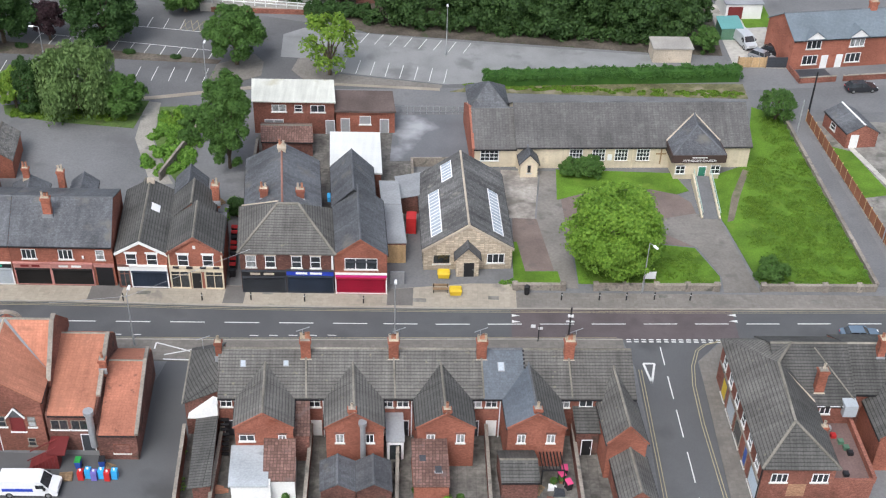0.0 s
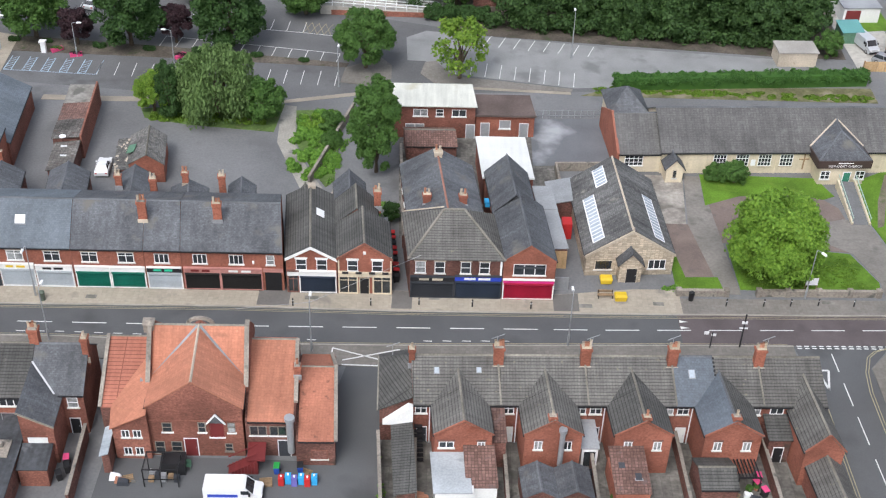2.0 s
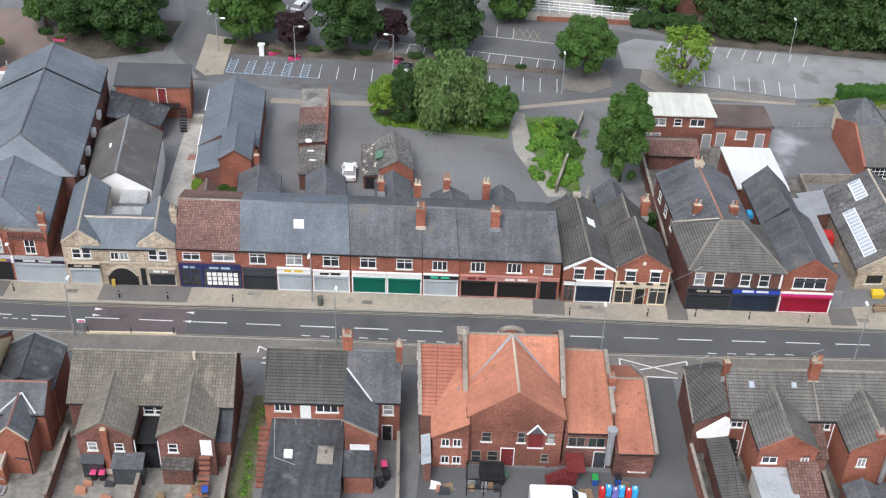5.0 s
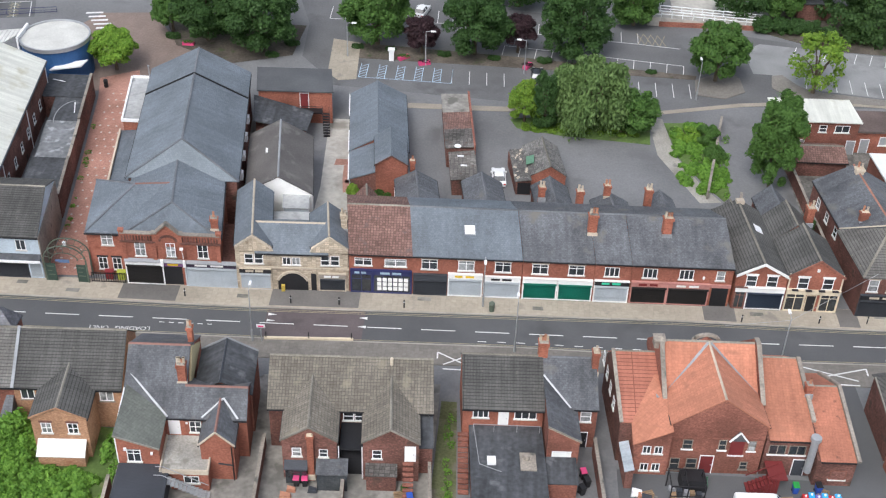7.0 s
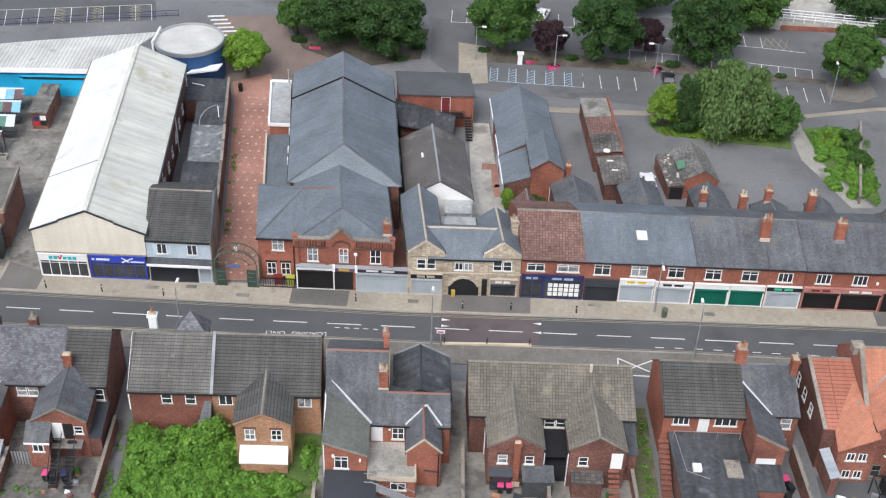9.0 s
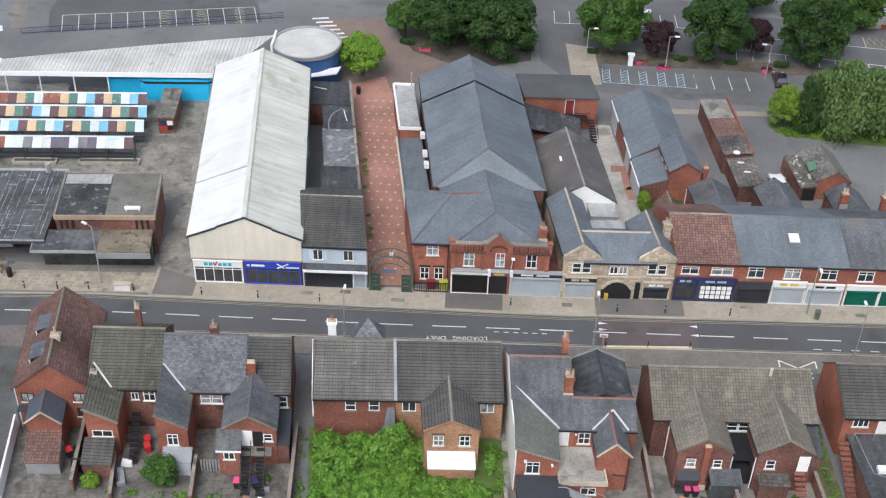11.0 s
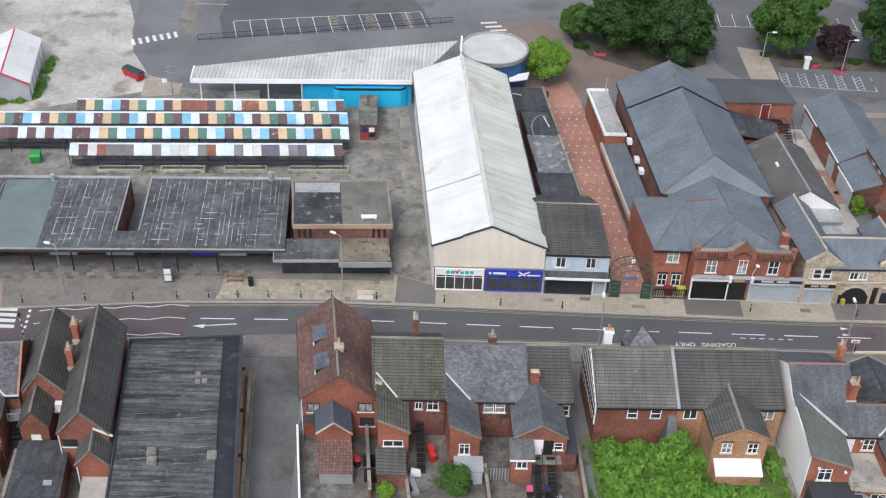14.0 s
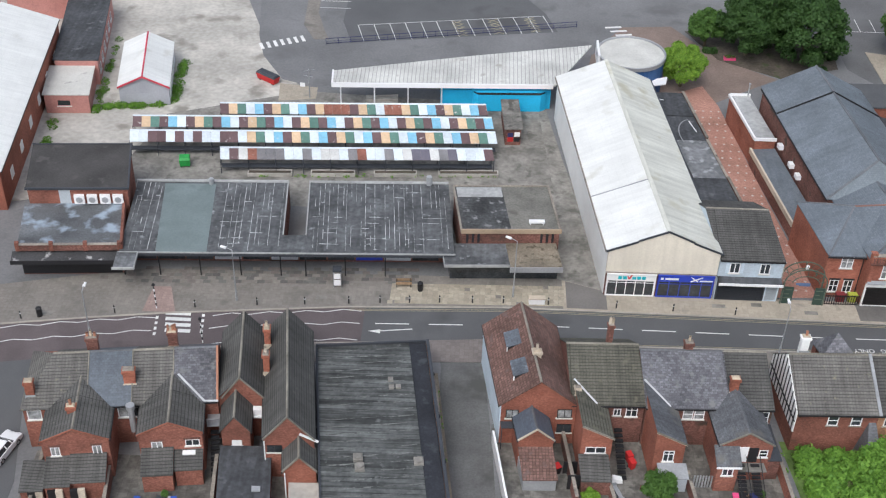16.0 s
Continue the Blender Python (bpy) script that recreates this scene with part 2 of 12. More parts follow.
PAVING_DULL = mat("dull_paving", (0.195, 0.18, 0.16), 0.9, 0.14, big=0.25, fine=3, joint=(0.45, 0.45, 0.012, 0.82, 0.08), stain=((0.15, 0.14, 0.125), 0.42, 0.4))
PATCH = mat("tarmac_patch", (0.155, 0.145, 0.135), 0.9, 0.15)
KERB = mat("kerb_concrete", (0.33, 0.305, 0.265), 0.9, 0.16, joint=(0.92, 10, 0.015, 0.7, 0.07))
BLOCKS = mat("red_block_paving", (0.37, 0.20, 0.155), 0.9, 0.18, joint=(0.22, 0.11, 0.012, 0.75, 0.18), stain=((0.35, 0.195, 0.15), 0.42, 0.4))
CONCRETE = mat("old_concrete", (0.43, 0.41, 0.37), 0.9, 0.22, big=0.15, fine=1.5, stain=((0.25, 0.235, 0.205), 0.44, 0.25))
YARD_DARK = mat("grimy_yard", (0.15, 0.142, 0.128), 0.9, 0.38, big=0.5, fine=2.5, joint=(0.9, 0.9, 0.02, 0.75, 0.14), stain=((0.085, 0.083, 0.072), 0.45, 0.8))
YARD = mat("dirty_concrete", (0.225, 0.214, 0.192), 0.9, 0.3, big=0.4, fine=2, stain=((0.13, 0.125, 0.11), 0.45, 0.6))
SOIL = mat("dark_soil", (0.10, 0.085, 0.068), 0.95, 0.4, big=0.4, fine=3, stain=((0.06, 0.075, 0.035), 0.42, 0.6))
DIRT = mat("trodden_earth", (0.20, 0.17, 0.13), 0.95, 0.3, big=0.3, stain=((0.10, 0.12, 0.05), 0.42, 0.4))
LINE = mat("road_paint", (0.66, 0.66, 0.64), 0.7, 0.12, fine=3, stain=((0.33, 0.33, 0.33), 0.33, 2.0))
LINE_YELLOW = mat("yellow_road_paint", (0.34, 0.30, 0.19), 0.8, 0.15)
LINE_BLUE = mat("blue_road_paint", (0.36, 0.48, 0.58), 0.8, 0.2)
GRASS = mat("mown_grass", (0.094, 0.18, 0.017), 0.95, 0.3, big=0.35, fine=5, stain=((0.125, 0.205, 0.024), 0.42, 0.6))
GRASS_ROUGH = mat("rough_grass", (0.095, 0.15, 0.04), 0.95, 0.35, big=0.4, fine=3, stain=((0.17, 0.16, 0.08), 0.40, 0.5))
WARM_PATH = mat("worn_path", (0.205, 0.19, 0.17), 0.9, 0.2, big=0.25, fine=3, stain=((0.15, 0.14, 0.125), 0.44, 0.5))
DRY_GRASS = mat("dry_grass", (0.155, 0.15, 0.075), 0.95, 0.35, big=0.4, fine=3, stain=((0.24, 0.21, 0.15), 0.46, 0.4))
CHROME = mat("dull_steel", (0.5, 0.5, 0.5), 0.3, 0.1, metal=0.8)
CAR_WHITE = mat("car_white", (0.75, 0.75, 0.75), 0.25, 0.03, spec=0.6)
CAR_BLACK = mat("car_black", (0.025, 0.026, 0.03), 0.2, 0.05, spec=0.7)
CAR_SILVER = mat("car_silver", (0.42, 0.44, 0.46), 0.25, 0.05, metal=0.5)
CAR_BLUE = mat("car_blue_grey", (0.13, 0.18, 0.24), 0.25, 0.05, spec=0.6)
RUBBER = mat("rubber", (0.02, 0.02, 0.02), 0.8, 0.2)


def leafmat(name, col, col2):
    m = bpy.data.materials.new(name)
    m.use_nodes = True
    n, l = m.node_tree.nodes, m.node_tree.links
    b = n["Principled BSDF"]
    b.inputs["Roughness"].default_value, b.inputs["Specular IOR Level"].default_value = 0.6, 0.25
    geo = n.new("ShaderNodeNewGeometry")
    mx = n.new("ShaderNodeMix")
    mx.data_type = "RGBA"
    mx.inputs["A"].default_value, mx.inputs["B"].default_value = (*col, 1), (*col2, 1)
    tc, nt = n.new("ShaderNodeTexCoord"), n.new("ShaderNodeTexNoise")
    nt.inputs["Scale"].default_value, nt.inputs["Detail"].default_value = 0.9, 3
    l.new(tc.outputs["Object"], nt.inputs["Vector"])
    av = n.new("ShaderNodeMath")
    av.operation = "MULTIPLY_ADD"
    av.inputs[1].default_value, av.inputs[2].default_value = 0.6, -0.22
    l.new(geo.outputs["Random Per Island"], av.inputs[0])
    ad = n.new("ShaderNodeMath")
    ad.operation = "MULTIPLY_ADD"
    ad.inputs[1].default_value = 0.9
    l.new(nt.outputs["Fac"], ad.inputs[0]), l.new(av.outputs[0], ad.inputs[2])
    l.new(ad.outputs[0], mx.inputs["Factor"])
    l.new(mx.outputs["Result"], b.inputs["Base Color"])
    tr = n.new("ShaderNodeBsdfTranslucent")
    l.new(mx.outputs["Result"], tr.inputs[0])
    ms = n.new("ShaderNodeMixShader")
    ms.inputs[0].default_value = 0.25
    l.new(b.outputs[0], ms.inputs[1]), l.new(tr.outputs[0], ms.inputs[2])
    l.new(ms.outputs[0], n["Material Output"].inputs[0])
    return m


LEAF = leafmat("leaf_mid", (0.042, 0.098, 0.02), (0.095, 0.185, 0.038))
LEAF_DARK = leafmat("leaf_dark", (0.024, 0.06, 0.015), (0.054, 0.112, 0.027))
LEAF_BRIGHT = leafmat("leaf_bright", (0.085, 0.19, 0.018), (0.24, 0.39, 0.05))
LEAF_LIME = leafmat("leaf_lime", (0.09, 0.19, 0.022), (0.22, 0.33, 0.04))
LEAF_WILLOW = leafmat("leaf_willow", (0.085, 0.15, 0.045), (0.165, 0.25, 0.08))
LEAF_PURPLE = leafmat("leaf_purple", (0.03, 0.018, 0.022), (0.06, 0.03, 0.035))
LEAF_WOOD = leafmat("leaf_wood", (0.017, 0.045, 0.012), (0.066, 0.125, 0.032))
LEAF_BRAMBLE = leafmat("leaf_bramble", (0.06, 0.155, 0.02), (0.20, 0.37, 0.055))
LEAF_LAWN = leafmat("leaf_lawn", (0.095, 0.18, 0.018), (0.16, 0.26, 0.03))
LEAF_HEDGE = leafmat("leaf_hedge", (0.032, 0.095, 0.02), (0.085, 0.19, 0.036))


# ---- building blocks ----
class G:
    """A mesh in the making; f maps the thing's own plan to its local space."""

    def __init__(self, f=None):
        self.v, self.f, self.map = [], [], f or (lambda x, y, z: (x, y, z))

    def poly(self, *pts):
        k = len(self.v)
        self.v += [self.map(*p) for p in pts]
        self.f.append(tuple(range(k, k + len(pts))))
        return self

    def hexa(self, lo, hi):
        k, n = len(self.v), len(lo)
        self.v += [self.map(*p) for p in (*lo, *hi)]
        self.f.append(tuple(range(k + n - 1, k - 1, -1)))
        self.f.append(tuple(range(k + n, k + 2 * n)))
        for a in range(n):
            b = (a + 1) % n
            self.f.append((k + a, k + b, k + n + b, k + n + a))
        return self

    def box(self, x0, x1, y0, y1, z0, z1):
        c = ((x0, y0), (x1, y0), (x1, y1), (x0, y1))
        return self.hexa([(*p, z0) for p in c], [(*p, z1) for p in c])

    def prism(self, plan, z0, z1):
        return self.hexa([(*p, z0) for p in plan], [(*p, z1) for p in plan])

    def slab(self, pts, t):
        """A sheet of thickness t under the polygon pts."""
        return self.hexa([(x, y, z - t) for x, y, z in pts], list(pts))

    def cyl(self, x, y, z0, z1, r, n=10, r2=None):
        r2 = r if r2 is None else r2
        ring = [(math.cos(2 * math.pi * a / n), math.sin(2 * math.pi * a / n)) for a in range(n)]
        return self.hexa([(x + r * c, y + r * s, z0) for c, s in ring], [(x + r2 * c, y + r2 * s, z1) for c, s in ring])

    def beam(self, p, q, w, h=None):
        """A bar from p to q, w wide and h deep."""
        p, q, h = Vector(p), Vector(q), h or w
        d = (q - p).normalized()
        s = d.cross(Vector((0, 0, 1)))
        s = s.normalized() if s.length > 1e-4 else Vector((1, 0, 0))
        u = s.cross(d).normalized()
        ring = [s * (a * w / 2) + u * (b * h / 2) for a, b in ((-1, -1), (1, -1), (1, 1), (-1, 1))]
        return self.hexa([tuple(p + r) for r in ring], [tuple(q + r) for r in ring])

    def mesh(self, name, material):
        me = bpy.data.meshes.new(name)
        me.from_pydata(self.v, [], self.f)
        uv = me.uv_layers.new(name="UVMap")
        co = np.array(self.v, dtype=float)
        data = np.zeros((len(me.loops), 2))
        for p in me.polygons:
            nrm = p.normal
            if abs(nrm.z) > 0.97:
                u, w = Vector((1, 0, 0)), Vector((0, 1, 0))
            else:
                u = Vector((0, 0, 1)).cross(nrm).normalized()
                w = nrm.cross(u)
            idx = list(p.vertices)
            pts = co[idx]
            data[p.loop_start:p.loop_start + len(idx), 0] = pts @ np.array(u)
            data[p.loop_start:p.loop_start + len(idx), 1] = pts @ np.array(w)
        uv.data.foreach_set("uv", data.ravel())
        me.materials.append(material)
        return me


def part(name, g, material, parent, label=""):
    me = g.mesh(name, material)
    bm = bmesh.new()
    bm.from_mesh(me)
    bmesh.ops.recalc_face_normals(bm, faces=bm.faces)
    bm.to_mesh(me)
    bm.free()
    ob = new(name, me)
    ob.parent = parent
    if label:
        tagged(ob, label)
    return ob


class Thing:
    """An Empty at the thing's base; rot in degrees, k the plan's shear (x per metre of y)."""

    def __init__(self, name, label, category, ox, oy, rot=0.0, k=0.0, oz=0.0, group="", kind=""):
        self.ob = tagged(new(name), label, category, group, kind)
        self.ob.location = (ox, oy, oz)
        self.c, self.s, self.k = math.cos(radians(rot)), math.sin(radians(rot)), k

    def map(self, x, y, z):
        x = x + self.k * y
        return (self.c * x - self.s * y, self.s * x + self.c * y, z)

    def g(self):
        return G(self.map)

    def part(self, name, g, material, parent=None, label=""):
        return part(name, g, material, parent or self.ob, label)


def flat(name, label, category, plan, z, material, depth=0.03, kind="structure", parent=None):
    """A flat sheet of ground with a little depth; plan is a closed polygon in the world."""
    ob = part(name, G().prism(plan, z - depth, z), material, parent, label)
    return tagged(ob, label, category, kind=kind) if parent is None else ob


def on_face(th, face, at):
    """Maps u along a wall, d outward and z to the thing's plan."""
    if face == "s":
        return lambda u, d, z: th.map(u, at - d, z)
    if face == "n":
        return lambda u, d, z: th.map(u, at + d, z)
    if face == "e":
        return lambda u, d, z: th.map(at + d, u, z)
    return lambda u, d, z: th.map(at - d, u, z)


def window(th, u, z, w, h, at=0.0, face="s", style="sash", frame=None, sill=True, lintel=None, pane_mat=None):
    """A window, u its middle along the wall and z its foot."""
    f = on_face(th, face, at)
    pane = th.part("window", G(f).box(u - w / 2, u + w / 2, -0.05, 0.025, z, z + h), pane_mat or (CURTAINED if z > 2.4 and int(abs(u * 37 + at * 11 + z * 53)) % 5 < 2 else GLASS))
    g, t = G(f), 0.06
    g.box(u - w / 2 - 0.02, u - w / 2 + t, -0.02, 0.07, z, z + h).box(u + w / 2 - t, u + w / 2 + 0.02, -0.02, 0.07, z, z + h)
    g.box(u - w / 2, u + w / 2, -0.02, 0.068, z, z + t).box(u - w / 2, u + w / 2, -0.02, 0.068, z + h - t, z + h)
    if style in ("sash", "four"):
        g.box(u - w / 2, u + w / 2, -0.02, 0.06, z + h * 0.5 - 0.035, z + h * 0.5 + 0.035)
    if style in ("two", "four"):
        g.box(u - 0.04, u + 0.04, -0.02, 0.062, z, z + h)
    if style == "top":
        g.box(u - w / 2, u + w / 2, -0.02, 0.06, z + h * 0.68, z + h * 0.68 + 0.06)
        g.box(u - 0.04, u + 0.04, -0.02, 0.062, z, z + h)
    if style == "three":
        for a in (-1, 1):
            g.box(u + a * w / 6 - 0.04, u + a * w / 6 + 0.04, -0.02, 0.062, z, z + h)
    if style == "grid":
        for a in range(1, 4):
            g.box(u - w / 2 + a * w / 4 - 0.03, u - w / 2 + a * w / 4 + 0.03, -0.02, 0.062, z, z + h)
        for a in (1, 2):
            g.box(u - w / 2, u + w / 2, -0.02, 0.06, z + a * h / 3 - 0.03, z + a * h / 3 + 0.03)
    th.part("frame", g, frame or UPVC, pane)
    if sill:
        th.part("sill", G(f).box(u - w / 2 - 0.12, u + w / 2 + 0.12, -0.02, 0.13, z - 0.14, z), sill if sill is not True else SILL, pane)
    if lintel:
        th.part("lintel", G(f).box(u - w / 2 - 0.14, u + w / 2 + 0.14, -0.02, 0.05, z + h, z + h + 0.24), lintel, pane)
    return pane


def door(th, u, w, h, at=0.0, face="s", z=0.0, material=None, frame=None):
    f = on_face(th, face, at)
    d = th.part("door", G(f).box(u - w / 2, u + w / 2, -0.05, 0.035, z, z + h), material or WHITE)
    g = G(f).box(u - w / 2 - 0.08, u - w / 2, -0.02, 0.06, z, z + h + 0.08).box(u + w / 2, u + w / 2 + 0.08, -0.02, 0.06, z, z + h + 0.08)
    th.part("door_frame", g.box(u - w / 2, u + w / 2, -0.02, 0.06, z + h, z + h + 0.08), frame or UPVC, d)
    th.part("handle", G(f).box(u + w / 2 - 0.16, u + w / 2 - 0.1, 0.03, 0.08, z + h * 0.47, z + h * 0.53), CHROME, d)
    return d


def body(th, x0, x1, y0, y1, ze, zr=None, axis="x", material=None, z0=-0.3, name="wall", ridge=None):
    """Solid walls up to the eaves, with gables under a ridge along the axis."""
    g, m = th.g(), material or BRICK
    g.box(x0, x1, y0, y1, z0, ze)
    if zr:
        if axis == "y":
            r = (x0 + x1) / 2 if ridge is None else ridge
            g.hexa([(x0, y0, ze), (x1, y0, ze), (r, y0, zr)], [(x0, y1, ze), (x1, y1, ze), (r, y1, zr)])
        else:
            r = (y0 + y1) / 2 if ridge is None else ridge
            g.hexa([(x0, y0, ze), (x0, y1, ze), (x0, r, zr)], [(x1, y0, ze), (x1, y1, ze), (x1, r, zr)])
    return th.part(name, g, m)


def roof_sheet(th, pts, material, t=0.12, name="roof", parent=None):
    return th.part(name, th.g().slab([(x, y, z + 0.14) for x, y, z in pts], t), material, parent)


def gable(th, x0, x1, y0, y1, ze, zr, axis="x", material=None, ov=0.25, end=0.12, ridge=None, cap=None, sides="both", gutter=True):
    """Two slopes with ridge tiles and gutters."""
    m = material or TILE
    cap = cap or (SLATE_CAP if m.name.startswith("slate") else MORTAR)
    g = th.g()
    up = 0.14
    if axis == "x":
        r = (y0 + y1) / 2 if ridge is None else ridge
        a, b = x0 - end, x1 + end
        s0, s1 = (zr - ze) / (r - y0), (zr - ze) / (y1 - r)
        g.slab([(a, y0 - ov, ze - ov * s0 + up), (b, y0 - ov, ze - ov * s0 + up), (b, r, zr + up), (a, r, zr + up)], 0.13)
        g.slab([(a, r, zr + up), (b, r, zr + up), (b, y1 + ov, ze - ov * s1 + up), (a, y1 + ov, ze - ov * s1 + up)], 0.13)
        roof = th.part("roof", g, m)
        th.part("ridge_tile", th.g().hexa([(a, r - 0.13, zr + up - 0.07), (b, r - 0.13, zr + up - 0.07), (b, r + 0.13, zr + up - 0.07), (a, r + 0.13, zr + up - 0.07)],
                                          [(a, r - 0.05, zr + up + 0.07), (b, r - 0.05, zr + up + 0.07), (b, r + 0.05, zr + up + 0.07), (a, r + 0.05, zr + up + 0.07)]), cap or MORTAR, roof)
        if gutter:
            th.part("gutter", th.g().box(a, b, y0 - ov - 0.1, y0 - ov + 0.02, ze - ov * s0 - 0.06, ze - ov * s0 + 0.06), BLACK, roof)
    else:
        r = (x0 + x1) / 2 if ridge is None else ridge
        a, b = y0 - end, y1 + end
        s0, s1 = (zr - ze) / (r - x0), (zr - ze) / (x1 - r)
        g.slab([(x0 - ov, b, ze - ov * s0 + up), (x0 - ov, a, ze - ov * s0 + up), (r, a, zr + up), (r, b, zr + up)], 0.13)
        g.slab([(r, b, zr + up), (r, a, zr + up), (x1 + ov, a, ze - ov * s1 + up), (x1 + ov, b, ze - ov * s1 + up)], 0.13)
        roof = th.part("roof", g, m)
        th.part("ridge_tile", th.g().hexa([(r - 0.13, a, zr + up - 0.07), (r + 0.13, a, zr + up - 0.07), (r + 0.13, b, zr + up - 0.07), (r - 0.13, b, zr + up - 0.07)],
                                          [(r - 0.05, a, zr + up + 0.07), (r + 0.05, a, zr + up + 0.07), (r + 0.05, b, zr + up + 0.07), (r - 0.05, b, zr + up + 0.07)]), cap or MORTAR, roof)
        if gutter:
            for xx, sg, sl in ((x0 - ov, -1, s0), (x1 + ov, 1, s1)):
                th.part("gutter", th.g().box(xx - 0.06, xx + 0.06, a, b, ze - ov * sl - 0.06, ze - ov * sl + 0.06), BLACK, roof)
    return roof


def barge(th, x0, x1, y, ze, zr, material=None, w=0.2, d=0.08, ridge=None):
    """Boards along the verge of a gable that faces the street."""
    r = (x0 + x1) / 2 if ridge is None else ridge
    for a, za, b, zb in ((x0, ze, r, zr), (r, zr, x1, ze)):
        th.part("bargeboard", th.g().hexa([(a, y - d, za - w), (b, y - d, zb - w), (b, y - d, zb + 0.16), (a, y - d, za + 0.16)],
                                          [(a, y, za - w), (b, y, zb - w), (b, y, zb + 0.16), (a, y, za + 0.16)]), material or WHITE)


def chimney(th, x, y, z, h=1.6, w=0.9, d=0.6, pots=2, material=None):
    """A brick stack with oversailing courses, lead skirt, mortar bed and clay pots."""
    rnd = random.Random(int(abs(x * 31 + y * 17 + z * 7)))
    st = th.part("chimney", th.g().box(x - w / 2, x + w / 2, y - d / 2, y + d / 2, z - 1.2, z + h)
                 .box(x - w / 2 - 0.05, x + w / 2 + 0.05, y - d / 2 - 0.05, y + d / 2 + 0.05, z + h - 0.42, z + h - 0.3)
                 .box(x - w / 2 - 0.1, x + w / 2 + 0.1, y - d / 2 - 0.1, y + d / 2 + 0.1, z + h - 0.3, z + h - 0.1), material or BRICK_STACK)
    th.part("flashing", th.g().box(x - w / 2 - 0.09, x + w / 2 + 0.09, y - d / 2 - 0.12, y - d / 2 - 0.005, z - 0.75, z - 0.12), STONE_TRIM if rnd.random() < 0.6 else LEAD, st)
    for a in range(pots):
        px = x - w / 2 + (a + 0.5) * w / pots
        ph = rnd.uniform(0.5, 0.85)
        th.part("chimney_pot", th.g().cyl(px, y, z + h, z + h + ph, 0.15, 8, 0.11).cyl(px, y, z + h + ph - 0.08, z + h + ph, 0.15, 8), (TERRA, POT_CREAM, TERRA, STONE_TRIM)[rnd.randrange(4)], st)
    th.part("flaunching", th.g().hexa([(x - w / 2, y - d / 2, z + h), (x + w / 2, y - d / 2, z + h), (x + w / 2, y + d / 2, z + h), (x - w / 2, y + d / 2, z + h)],
                                      [(x - w / 2 + 0.12, y - d / 2 + 0.12, z + h + 0.12), (x + w / 2 - 0.12, y - d / 2 + 0.12, z + h + 0.12), (x + w / 2 - 0.12, y + d / 2 - 0.12, z + h + 0.12), (x - w / 2 + 0.12, y + d / 2 - 0.12, z + h + 0.12)]), POT_CREAM if rnd.random() < 0.5 else COPING, st)
    return st


def skylight(th, x0, x1, pa, pb, material=None):
    """A roof window between two points of a slope: pa = (y, z) low, pb = (y, z) high."""
    (ya, za), (yb, zb) = pa, pb
    fr = th.part("skylight", th.g().slab([(x0 - 0.08, ya - 0.05, za + 0.2), (x1 + 0.08, ya - 0.05, za + 0.2), (x1 + 0.08, yb + 0.05, zb + 0.2), (x0 - 0.08, yb + 0.05, zb + 0.2)], 0.1), LEAD)
    th.part("pane", th.g().slab([(x0, ya, za + 0.23), (x1, ya, za + 0.23), (x1, yb, zb + 0.23), (x0, yb, zb + 0.23)], 0.05), material or ROOFLIGHT, fr)


def downpipe(th, x, y, z, material=None):
    th.part("downpipe", th.g().cyl(x, y - 0.1, 0, z, 0.06, 6), material or BLACK)


def mono_wing(th, x0, x1, y0, y1, zhi, zlo, roof, wall, eave, pitch, ye=0.0):
    """A rear wing with a single pitch, high along its west side."""
    yhi = ye + (zhi - eave) / pitch
    xe = x0 + (x1 - x0) * min(1.0, (zhi - eave) / (zhi - zlo))
    th.part("rear_wing", th.g().hexa([(x0, y0, -0.2), (x1, y0, -0.2), (x1, y0, zlo), (x0, y0, zhi)], [(x0, y1, -0.2), (x1, y1, -0.2), (x1, y1, zlo), (x0, y1, zhi)]), wall)
    roof_sheet(th, [(x0 - 0.1, y0 - 0.15, zhi), (x1 + 0.15, y0 - 0.15, zlo - 0.05), (x1 + 0.15, y1 - 0.2, zlo), (x0 - 0.1, yhi + 0.15, zhi + 0.05)], roof)
    th.part("valley_flashing", th.g().beam((x0 - 0.05, yhi, zhi + 0.2), (xe + 0.1, ye - 0.15, eave + 0.12), 0.17, 0.16), FLASHING)
    th.part("verge_board", th.g().beam((x0 - 0.1, y0 - 0.17, zhi + 0.02), (x1 + 0.15, y0 - 0.17, zlo - 0.03), 0.05, 0.14), STONE_TRIM)
    th.part("verge", th.g().beam((x0 - 0.1, y0 - 0.18, zhi + 0.1), (x1 + 0.15, y0 - 0.18, zlo + 0.05), 0.08, 0.18), MORTAR)

def lean_to(th, x0, x1, y0, y1, z0, z1, roof, wall):
    body(th, x0, x1, y0, y1, z0 - 0.1, material=wall, name="lean_to_wall")
    roof_sheet(th, [(x0 - 0.1, y0 - 0.15, z0), (x1 + 0.1, y0 - 0.15, z0), (x1 + 0.1, y1, z1), (x0 - 0.1, y1, z1)], roof, name="lean_to_roof")


# ---- ground, roads, pavements ----
mat("road_lettering", (0.30, 0.30, 0.30), 0.8, 0.3, fine=6)
tagged(part("ground", G().box(-1500, 1500, -1000, 2000, -1.5, 0), TARMAC_OLD, None), "worn grey tarmac ground spreading beyond the street", "ground", kind="structure")

